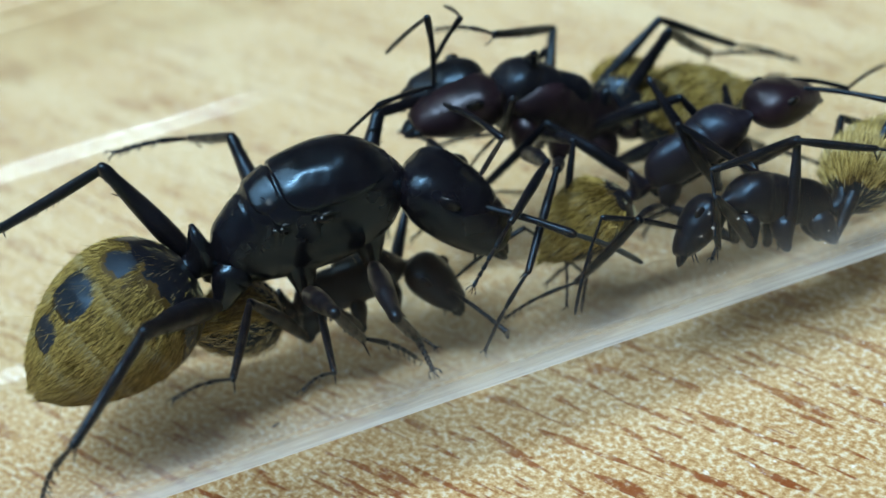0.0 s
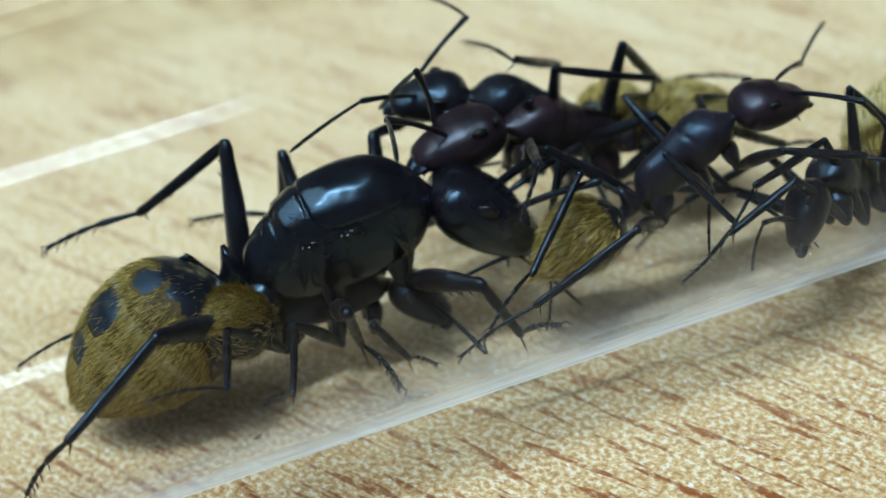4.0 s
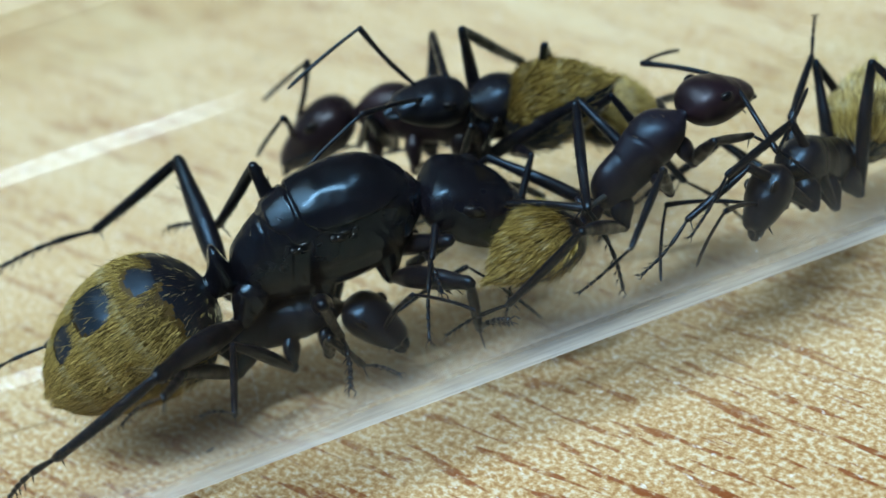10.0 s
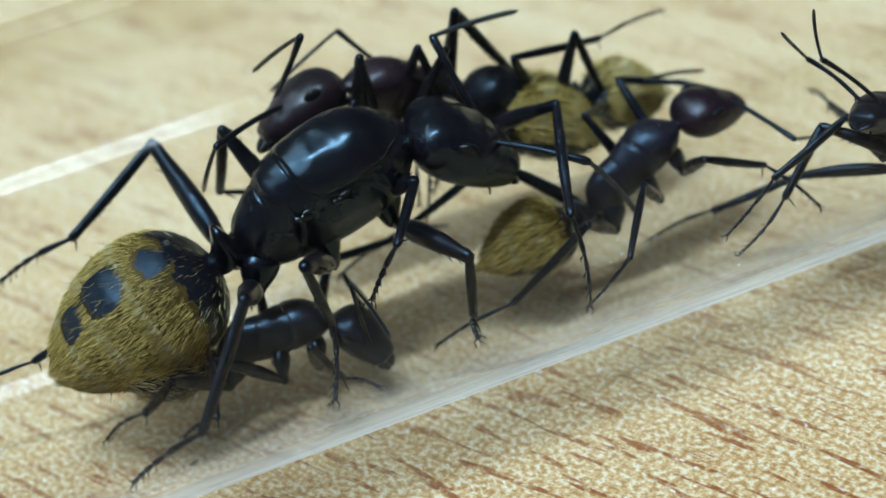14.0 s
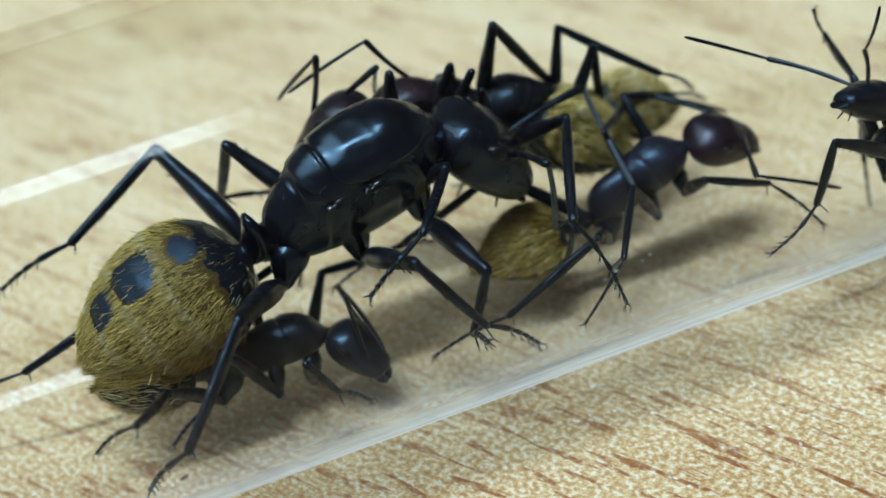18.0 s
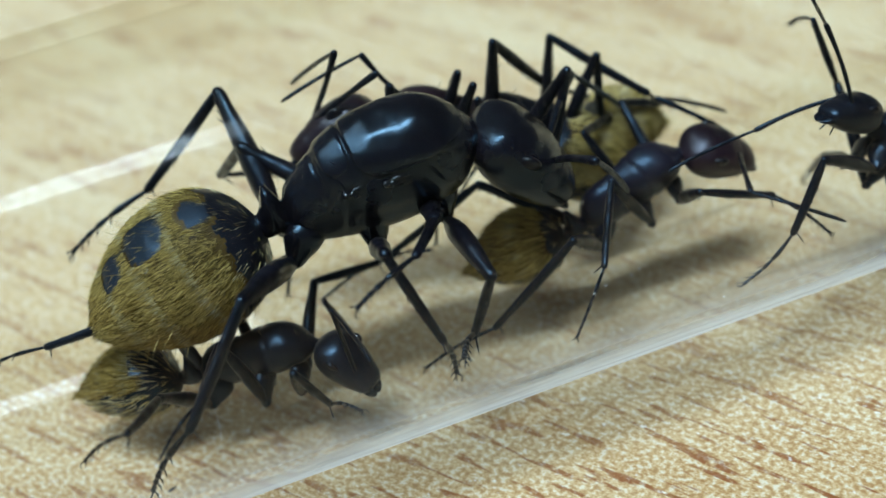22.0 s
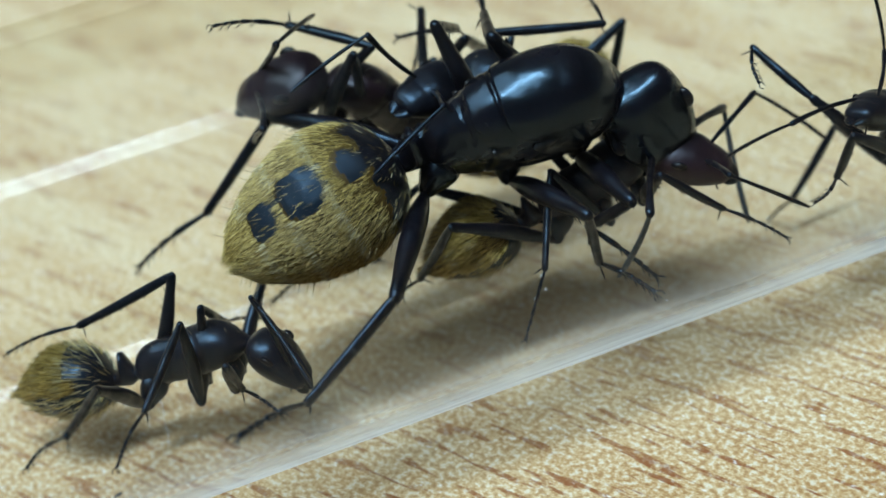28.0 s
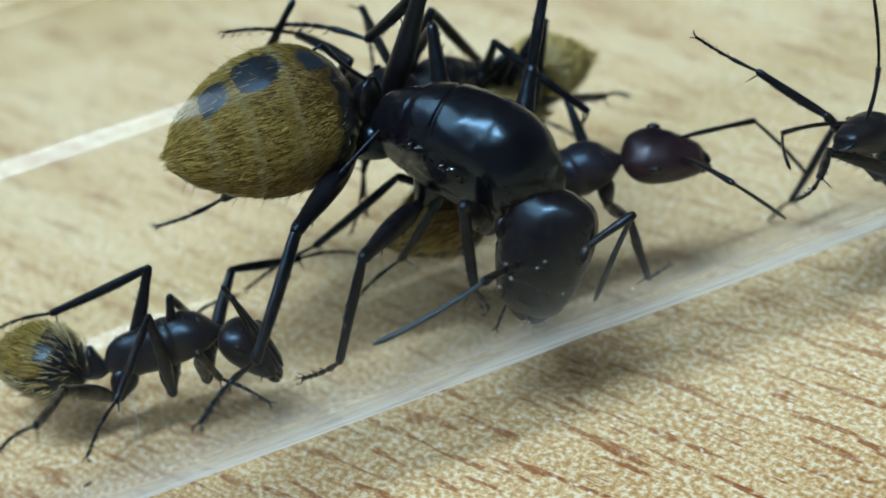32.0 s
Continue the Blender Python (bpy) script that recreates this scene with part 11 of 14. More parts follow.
    walk(a["L2"][1], [(0, j(-154.6, 88.4, -158.9)), (1, j(-31.2, 85, -34)), (2, j(-15.8, 75.3, -20.2)), (3, j(-4.8, 83.5, -13.1)), (6, j(169.2, 81, 164.7)), (7, j(169.5, 77.6, 162.1)), (8, j(171.2, 79, 163.7)), (9, j(4.1, 72.9, 7.1)), (10, j(-121.3, 79.1, -97.2)), (10.5, j(170.1, 55.2, -143)), (11, j(147.9, 27.3, -138.4)), (12, j(152.7, 31.5, -140.3)), (13, j(153.7, 31.9, -137.9)), (14, j(156, 34.5, -134.4)), (14.5, j(156.2, 35.8, -136.4)), (17, j(163, 35.7, -127.9)), (18, j(161.9, 34.9, -127)), (19, j(159.7, 33.6, -128.9)), (20, j(158.8, 32.1, -129.3)), (21, j(156.6, 29.8, -129.9)), (22, j(156.1, 30.9, -130)), (23, j(155.7, 32.4, -124.2)), (24, j(151.4, 27.5, -113.7)), (25, j(166.1, 27.7, -119.5)), (28, j(168.4, 20.4, -94.4)), (30, j(161.3, 15.3, -79.4)), (31, j(150.9, 28.9, -104.6)), (32, j(155.2, 30.6, -117.6))])
    walk(a["L2"][2], [(0, mm(3.44, -0.03, -3.13, 83, 82, 90)), (1, mm(3.75, -0.15, -3.12, 75, 82, 82)), (2, mm(4.27, -0.27, -3.03, 39, 80, 46)), (3, mm(3.87, -0.08, -3.12, 73, 80, 75)), (6, mm(3.06, 0.13, -3.1, 114, 77, 121)), (7, mm(2.89, 0.21, -3.06, 123, 73, 127)), (8, mm(2.95, 0.17, -3.08, 121, 74, 125)), (9, mm(4.44, 0.11, -3, 68, 75, 82)), (10, mm(3.45, -0.59, -3.08, 170, 87, -153)), (11, mm(1.44, -1.85, -1.44, 122, 41, -152)), (12, mm(1.47, -1.71, -1.64, 127, 44, -156)), (13, mm(1.55, -1.79, -1.66, 129, 42, -156)), (14, mm(1.72, -1.85, -1.78, 133, 40, -151)), (14.5, mm(1.68, -1.75, -1.83, 134, 38, -152)), (17, mm(1.96, -2.01, -1.83, 142, 38, -140)), (18, mm(1.98, -2.05, -1.79, 141, 37, -139)), (19, mm(1.89, -2.03, -1.73, 140, 35, -140)), (20, mm(1.84, -2.06, -1.67, 139, 33, -140)), (21, mm(1.78, -2.09, -1.56, 138, 30, -139)), (22, mm(1.8, -2.06, -1.61, 137, 31, -140)), (23, mm(2.04, -2.19, -1.68, 136, 32, -135)), (24, mm(2.41, -2.55, -1.45, 133, 27, -122)), (25, mm(2.16, -2.41, -1.46, 148, 30, -126)), (28, mm(3.3, -2.93, -1.09, 152, 23, -100)), (30, mm(4.09, -2.97, -0.83, 144, 17, -86)), (31, mm(2.83, -2.66, -1.52, 132, 30, -114)), (32, mm(2.28, -2.39, -1.6, 136, 32, -128))])
    j = joint(-0.1, 0.49, -1.06)
    walk(a["L3"][0], [(0, j(-5.7, -56.4, 141.8)), (1, j(4.9, -59.5, 129.8)), (2, j(7.3, -57, 128.3)), (3, j(-7.5, -61.7, 145.3)), (6, j(15.5, -56.8, 117.7)), (7, j(2.6, -60.2, 131.7)), (8, j(-2.2, -57.1, 135.3)), (9, j(0.9, -55.3, 134.2)), (10, j(55.4, -58.4, 72.9)), (11, j(80.3, -81.2, 51.2)), (12, j(79.9, -84.3, 51.7)), (13, j(159.9, -85.4, -28.1)), (14, j(145.5, -81.9, -13.4)), (14.5, j(143.3, -82.2, -11.2)), (17, j(121.8, -78.3, 11.1)), (18, j(124.9, -79.4, 7.9)), (19, j(139, -82.9, -6.7)), (20, j(133.4, -84.2, -1.1)), (21, j(148.3, -85.9, -16.2)), (22, j(-162.4, -85.5, -65.7)), (23, j(178, -82.7, -46)), (24, j(-96, -81.3, -132.1)), (25, j(-46.4, -59.6, 177.7)), (28, j(-39, -65.1, 170.7)), (30, j(-17.2, -76, 148.4)), (31, j(70.5, -87.2, 60.8)), (32, j(34.1, -84.7, 97.2))])
    j = joint(4.41, 0, 0)
    walk(a["L3"][1], [(0, j(69, 69.5, 76.2)), (1, j(62.4, 69.9, 72.8)), (2, j(57.8, 69.9, 68.7)), (3, j(75.9, 66.4, 78.7)), (6, j(33.9, 65.5, 53.3)), (7, j(50.6, 64.6, 64)), (8, j(54.5, 64.8, 67.6)), (9, j(63.3, 63.5, 84.4)), (10, j(119.3, 77.4, 156.5)), (11, j(139.1, 37.7, 154.6)), (12, j(140.6, 31.8, 153.6)), (13, j(144.4, 21.8, 152.3)), (14, j(146, 17.4, 156.7)), (14.5, j(146, 17.4, 157.5)), (17, j(147.4, 13.3, 166.2)), (18, j(147.6, 13.3, 166.2)), (19, j(147.5, 14, 163.6)), (20, j(147.1, 15.6, 163.4)), (21, j(147, 16.5, 161.7)), (22, j(147.6, 15.4, 160.2)), (23, j(149, 11.9, 163.8)), (24, j(148.5, 17.1, 158.5)), (25, j(134.9, 37.7, 135.7)), (28, j(140.8, 34.2, 149.4)), (30, j(145.9, 21.8, 166.1)), (31, j(149.2, 18.3, 176.4)), (32, j(149.1, 20.7, 176.7))])
    walk(a["L3"][2], [(0, mm(4.74, 1.33, -3.67, 49, 61, 56)), (1, mm(4.81, 1.28, -3.68, 47, 60, 56)), (2, mm(4.9, 1.26, -3.68, 43, 60, 54)), (3, mm(4.72, 1.54, -3.59, 56, 59, 58)), (6, mm(5.38, 1.3, -3.57, 35, 57, 53)), (7, mm(5.15, 1.51, -3.54, 45, 56, 58)), (8, mm(5.05, 1.55, -3.55, 46, 56, 59)), (9, mm(4.58, 1.74, -3.51, 52, 57, 72)), (10, mm(3.63, 0.34, -3.83, 73, 70, 107)), (11, mm(1.61, 1.33, -2.4, 123, 60, 138)), (12, mm(1.43, 1.48, -2.06, 125, 55, 137)), (13, mm(1.19, 1.69, -1.45, 132, 46, 138)), (14, mm(0.97, 1.48, -1.17, 132, 43, 140)), (14.5, mm(0.95, 1.43, -1.17, 130, 44, 137)), (17, mm(0.7, 0.91, -0.9, 121, 51, 130)), (18, mm(0.71, 0.91, -0.9, 122, 50, 130)), (19, mm(0.76, 1.08, -0.95, 122, 50, 127)), (20, mm(0.79, 1.08, -1.06, 120, 51, 125)), (21, mm(0.84, 1.18, -1.11, 119, 52, 121)), (22, mm(0.85, 1.28, -1.04, 122, 51, 121)), (23, mm(0.73, 1.07, -0.81, 128, 48, 128)), (24, mm(0.93, 1.38, -1.15, 132, 47, 130)), (25, mm(2.19, 2.17, -2.4, 117, 55, 112)), (28, mm(1.62, 1.65, -2.21, 128, 50, 130)), (30, mm(0.88, 0.87, -1.46, 135, 39, 148)), (31, mm(0.7, 0.23, -1.23, 129, 54, 138)), (32, mm(0.75, 0.21, -1.39, 111, 59, 119))])
    walk(a["AL"][0], [(0, mm(5.79, 0.36, -0.11, 2, -6.1, 36.8)), (1, mm(5.79, 0.33, -0.13, 2.2, -3.6, 30.5)), (2, mm(5.8, 0.37, 0.01, 2.9, -2.5, 31.9)), (3, mm(5.76, 0.52, 0.03, 2.2, -7.6, 35.9)), (6, mm(5.68, 0.17, -0.59, -0.3, -7.9, 29.9)), (7, mm(5.71, 0.27, -0.47, 0.6, 0.1, 34.8)), (8, mm(5.71, 0.38, -0.42, 0.1, -2.3, 35.6)), (9, mm(5.77, -0.05, -0.36, -3.3, 3.9, 30.7)), (10, mm(5.82, 0.27, 0.14, 0.6, 7.3, 17.8)), (11, mm(5.83, -0.16, 0.08, 1.4, 0.7, 27.1)), (12, mm(5.83, -0.15, 0.11, 1.3, -2.3, 28.3)), (13, mm(5.83, -0.15, 0.14, 2.1, -5.3, 22.3)), (14, mm(5.84, -0.1, 0.13, 2.6, -3.4, 18.8)), (14.5, mm(5.84, -0.07, 0.11, 2.3, -4.9, 20.8)), (17, mm(5.81, 0.33, 0.25, -0.9, -11.3, 35.4)), (18, mm(5.81, 0.32, 0.27, -1.1, -12.1, 35.8)), (19, mm(5.81, 0.31, 0.29, -1.8, -15.6, 37.8)), (20, mm(5.81, 0.29, 0.28, -2.1, -15.8, 38.8)), (21, mm(5.82, 0.26, 0.26, -2.1, -17, 38.8)), (22, mm(5.81, 0.27, 0.29, -2.4, -19.9, 39.1)), (23, mm(5.81, 0.28, 0.33, -1, -18.5, 34.5)), (24, mm(5.81, 0.28, 0.36, -0.4, -20.7, 32.7)), (25, mm(5.8, 0.27, 0.4, -8.8, -24, 55.9)), (28, mm(5.77, 0.52, 0.17, -5.3, -18.4, 49.4)), (30, mm(5.78, 0.43, 0.38, -3.7, -16.6, 44.1)), (31, mm(5.73, 0.6, 0.38, -3.9, -16.5, 44.1)), (32, mm(5.72, 0.62, 0.39, -7.8, -17.4, 56.1))])
    j = joint(2.84, 0, 0)
    walk(a["AL"][1], [(0, j(-10, 65, -34)), (1, j(-13, 62, -32)), (2, j(-17, 58, -37)), (3, j(-18, 61, -41)), (6, j(-14, 62, -28)), (7, j(-4, 61, -25)), (8, j(-3, 66, -26)), (9, j(5, 52, -7)), (10, j(0, 43, -2)), (11, j(-13, 51, -27)), (12, j(-18, 53, -33)), (13, j(-22, 53, -31)), (14, j(-21, 50, -27)), (14.5, j(-22, 51, -30)), (17, j(-23, 56, -43)), (18, j(-22, 56, -42)), (19, j(-26, 58, -47)), (20, j(-26, 59, -49)), (21, j(-29, 59, -51)), (22, j(-33, 61, -55)), (23, j(-27, 59, -44)), (24, j(-29, 59, -43)), (25, j(-37, 60, -71)), (28, j(-23, 60, -53)), (30, j(-19, 57, -44)), (31, j(-15, 56, -40)), (32, j(-15, 58, -51))])
    j = joint(2.94, -0.59, -1.23)
    walk(a["R1"][0], [(0, j(-2.3, -16.3, -132.3)), (1, j(-0.2, -3.4, -163)), (2, j(1.2, -9.9, 176.3)), (3, j(0.2, -10, -171.5)), (6, j(3.5, 15.1, -146.1)), (7, j(4.4, 18.6, -139.5)), (8, j(5.5, 21.7, -138.8)), (9, j(3, 20.9, -153.4)), (10, j(1.2, 13, -143.6)), (11, j(-0.8, 8.9, -162)), (12, j(-1.2, 7.5, -169.4)), (13, j(-1, 7.3, -168.9)), (14, j(-0.8, 10.4, -168.3)), (14.5, j(-1.1, 9, -171)), (17, j(-0.8, -0.7, -174.1)), (18, j(-1, 0.4, -171.9)), (19, j(-0.9, -2.1, -171.8)), (20, j(-1, -1.2, -170.5)), (21, j(-1, -1.2, -168.1)), (22, j(-0.9, -4.2, -170)), (23, j(-1.1, -0.8, -165.9)), (24, j(-0.8, 4.7, -159.4)), (25, j(-3.3, 2.9, -177.2)), (28, j(-2.2, 4.6, -171)), (30, j(-1.7, 8.1, -166)), (31, j(-1.4, 9.9, -163.8)), (32, j(-1.9, 0.6, -179.7))])
    j = joint(3.14, 0, 0)
    walk(a["R1"][1], [(0, j(-1.6, 42.1, 168.9)), (1, j(-12.4, 20.6, 179.8)), (2, j(-14.9, 5.6, -161.4)), (3, j(-13.5, 5.8, -170.1)), (6, j(-6.4, 14.9, -170.8)), (7, j(-5.1, 13.5, -173)), (8, j(-4.7, 13.4, -173.3)), (9, j(-15.3, 26.2, 171.8)), (10, j(-11.9, 30.4, 168.8)), (11, j(-13.3, 31.4, -178.9)), (12, j(-15.3, 29.1, -176.8)), (13, j(-17.8, 28, 177.3)), (14, j(-18.3, 29.4, 175.9)), (14.5, j(-18.1, 27.4, 178.5)), (17, j(-17.5, 26.7, -177.6)), (18, j(-17.5, 28.3, -179.6)), (19, j(-17.2, 26.3, -179.2)), (20, j(-16, 26.5, -177.7)), (21, j(-14.8, 25.9, -177.5)), (22, j(-15.7, 23, -177.5)), (23, j(-16.9, 27.1, 175.7)), (24, j(-11.9, 22.6, -179.6)), (25, j(-10.6, 11.4, -151.9)), (28, j(-9.3, 11.6, -157.5)), (30, j(-8.7, 17, -164)), (31, j(-8.8, 17.2, -167.7)), (32, j(-12.6, 15.3, -159.6))])
    walk(a["R1"][2], [(0, mm(1.28, 0.37, -1.71, 4, 17, 166)), (1, mm(0.75, 0.01, -0.9, -5, 23, -177)), (2, mm(0.73, -0.81, -0.25, -8, 10, -160)), (3, mm(0.64, -0.44, -0.26, -8, 4, -173)), (4.5, mm(0.67, -0.42, -0.46, -17, 31, 152)), (6, mm(0.71, -0.39, -0.65, -49, 45, 99)), (7, mm(0.68, -0.3, -0.59, -62, 43, 77)), (8, mm(0.67, -0.29, -0.59, -66, 42, 71)), (8.5, mm(0.77, 0.02, -0.86, -35, 39, 123)), (9, mm(0.87, 0.33, -1.13, -17, 20, 163)), (10, mm(0.98, 0.43, -1.29, -34, 36, 120)), (11, mm(0.96, -0.04, -1.33, -35, 37, 131)), (12, mm(0.91, -0.12, -1.24, -25, 29, 154)), (13, mm(0.89, 0.11, -1.2, -19, 20, 166)), (14, mm(0.92, 0.16, -1.25, -20, 22, 166)), (14.5, mm(0.87, 0.06, -1.17, -19, 20, 169)), (17, mm(0.86, -0.1, -1.14, -18, 15, 168)), (18, mm(0.89, -0.01, -1.21, -19, 16, 166)), (19, mm(0.85, -0.03, -1.13, -18, 14, 166)), (20, mm(0.86, -0.09, -1.14, -20, 19, 159)), (21, mm(0.85, -0.1, -1.11, -25, 28, 144)), (22, mm(0.79, -0.1, -0.99, -24, 26, 146)), (23, mm(0.87, 0.17, -1.16, -19, 17, 157)), (24, mm(0.78, -0.02, -0.98, -33, 35, 128)), (25, mm(0.93, -1.18, -0.51, -50, 42, 118)), (28, mm(0.83, -0.96, -0.51, -72, 41, 80)), (30, mm(0.79, -0.67, -0.75, -84, 41, 60)), (31, mm(0.76, -0.52, -0.76, -71, 44, 80)), (32, mm(0.83, -0.86, -0.67, -48, 43, 120))])
    j = joint(1.72, -0.64, -1.32)
    walk(a["R2"][0], [(0, j(7.5, -67.4, 37.2)), (1, j(11.9, -67.9, 31.8)), (2, j(-23.1, -41.5, 76.9)), (3, j(-25.5, -46.4, 80.3)), (6, j(8.4, -61.9, 36.7)), (7, j(-17.7, -38.1, 68.9)), (8, j(-20.9, -40.5, 71.1)), (9, j(-26.6, -43.6, 78.4)), (10, j(-4.7, -31, 49)), (11, j(-11.3, -30.4, 60.6)), (12, j(-14.9, -33.5, 66.5)), (13, j(-15.2, -38.5, 66.7)), (14, j(-14.5, -37.7, 65.6)), (14.5, j(-15.8, -37.9, 67.4)), (17, j(-17.6, -35.6, 70.7)), (18, j(-16.8, -36, 69.4)), (19, j(-17.2, -38.1, 70)), (20, j(-16.9, -37.4, 69.7)), (21, j(-16.1, -37.9, 68.5)), (22, j(-16.9, -40.5, 69.5)), (23, j(-13.8, -40.6, 64.7)), (24, j(-9.8, -41.5, 58.5)), (25, j(-22.6, -39.1, 78.7)), (28, j(-12.4, -35.8, 63.2)), (30, j(-7, -32.5, 54.3)), (31, j(-7.6, -34.1, 54.8)), (32, j(-13.7, -33.8, 65.3))])
    j = joint(3.53, 0, 0)
    walk(a["R2"][1], [(0, j(-37.2, -6.8, -158.1)), (1, j(-39.1, -5.7, -152.1)), (2, j(-35.7, 16.8, 165.3)), (3, j(-34.7, 12.3, 166.2)), (6, j(-35.5, -16.5, -162.7)), (7, j(-35.4, 13.2, 165.4)), (8, j(-34.6, 13.4, 165.6)), (9, j(-32.8, 25.7, 174.2)), (10, j(-36.9, 21.2, 177.8)), (11, j(-37.3, 21.4, 167.5)), (12, j(-35.9, 22, 166.3)), (13, j(-34, 21.9, 170.6)), (14, j(-33.8, 23.8, 172)), (14.5, j(-33.6, 23.6, 171.1)), (17, j(-35.3, 19, 163.8)), (18, j(-35.3, 18.7, 164.7)), (19, j(-34.9, 16.4, 164.7)), (20, j(-35.2, 15.9, 164)), (21, j(-35.3, 14.5, 164.2)), (22, j(-34.6, 13.1, 164.8)), (23, j(-34.8, 15.1, 168.8)), (24, j(-35.7, 12.8, 170.5)), (25, j(-35.1, 8.8, 152)), (28, j(-38, 10.4, 158.5)), (30, j(-39.1, 13.6, 165.4)), (31, j(-38.5, 16.1, 166.4)), (32, j(-37.9, 15.2, 158.9))])
    walk(a["R2"][2], [(0, mm(0.64, -1.16, 0.37, 128, 24, 175)), (1, mm(0.77, -1.46, 0.31, 119, 32, 157)), (2, mm(0.62, 0.76, -0.9, 85, 53, 94)), (3, mm(0.55, 0.73, -0.67, 96, 50, 106)), (6, mm(0.66, -0.89, 0.89, 121, 20, 176)), (7, mm(0.57, 0.77, -0.72, 121, 29, 163)), (8, mm(0.57, 0.76, -0.73, 125, 19, 168)), (9, mm(0.72, 0.28, -1.36, -143, 81, -91)), (10, mm(0.61, 0.11, -1.13, 140, 63, -158)), (11, mm(0.68, 0.63, -1.14, 149, 56, -158)), (12, mm(0.7, 0.69, -1.18, 163, 59, -144)), (13, mm(0.66, 0.48, -1.17, 178, 59, -123)), (14, mm(0.69, 0.4, -1.27, -175, 56, -115)), (14.5, mm(0.69, 0.45, -1.26, -173, 53, -113)), (17, mm(0.68, 0.83, -1.02, 174, 48, -134)), (18, mm(0.66, 0.78, -1.01, 172, 46, -135)), (19, mm(0.63, 0.79, -0.89, 169, 43, -138)), (20, mm(0.63, 0.83, -0.86, 166, 40, -144)), (21, mm(0.61, 0.83, -0.79, 162, 36, -148)), (22, mm(0.58, 0.8, -0.71, 163, 35, -145)), (23, mm(0.56, 0.59, -0.82, 166, 36, -136)), (24, mm(0.51, 0.5, -0.7, 156, 28, -149)), (25, mm(0.79, 1.46, -0.48, 151, 16, 180)), (28, mm(0.66, 1.13, -0.57, 148, 10, 178)), (30, mm(0.58, 0.77, -0.74, 147, 12, 178)), (31, mm(0.6, 0.71, -0.87, 151, 20, -169)), (32, mm(0.71, 1.09, -0.82, 156, 27, -163))])
    j = joint(-0.1, -0.49, -1.06)
    walk(a["R3"][0], [(0, j(-5.4, -52.9, -141.7)), (1, j(-7.4, -57.4, -139.8)), (2, j(179.5, -53.9, 35.9)), (3, j(-175.3, -58.3, 30.1)), (6, j(180, -57.4, 35.9)), (7, j(-174.5, -63.1, 29.6)), (8, j(179.9, -64.5, 34.3)), (9, j(179.8, -70.2, 38.9)), (10, j(-161, -60, 14.9)), (11, j(-173.4, -56.6, 28.8)), (12, j(-178.5, -60.7, 34.2)), (13, j(-174.9, -65.2, 30.1)), (14, j(-166.6, -49.8, 21.1)), (14.5, j(-173.3, -62.1, 28.5)), (17, j(-145.6, -66.7, -1.8)), (18, j(-141.3, -68.8, -6.8)), (19, j(-130.9, -72.6, -18.3)), (20, j(-139.3, -71.2, -9.2)), (21, j(-141.9, -69.8, -6.2)), (22, j(-123.8, -70.5, -25.8)), (23, j(-111.9, -65.8, -38.9)), (24, j(-112.7, -62, -38.1)), (25, j(-144.4, -70.2, -2.9)), (28, j(-142.9, -40.3, 2)), (30, j(-136.5, -47.9, -9.4)), (31, j(171.2, -56.1, 53.1)), (32, j(-173.9, -55, 35.3))])
    j = joint(4.41, 0, 0)
    walk(a["R3"][1], [(0, j(-39, 63.8, -51.4)), (1, j(-42, 62.3, -54.7)), (2, j(-139.8, 48.7, -125.9)), (3, j(-137.5, 53.5, -128.9)), (6, j(-161.3, 46.4, -157.7)), (7, j(-166.7, 48.7, -168.2)), (8, j(-173.3, 46.6, -174.7)), (9, j(177.1, 33.7, 166.2)), (10, j(-178.7, 30.1, 168.5)), (11, j(-146.4, 37.4, -127.4)), (12, j(-148.6, 36.8, -131.3)), (13, j(-149.9, 36.5, -139.4)), (14, j(-165.3, 46.9, -162.1)), (14.5, j(-149.2, 37.2, -138.1)), (17, j(-123.1, 24.4, -112)), (18, j(-122.5, 25.1, -116.6)), (19, j(-120.1, 28, -121.1)), (20, j(-120.9, 20.9, -116.2)), (21, j(-120.9, 14.2, -112.1)), (22, j(-116, 15.2, -114.9)), (23, j(-114.3, 15.5, -121.5)), (24, j(-118, 14.8, -134.3)), (25, j(-124.8, 11.8, -131.3)), (28, j(-137.7, 16.4, -104.7)), (30, j(-127.4, 5.9, -111.2)), (31, j(-142, 15.7, -126.1)), (32, j(-142.3, -13.4, -99.1))])
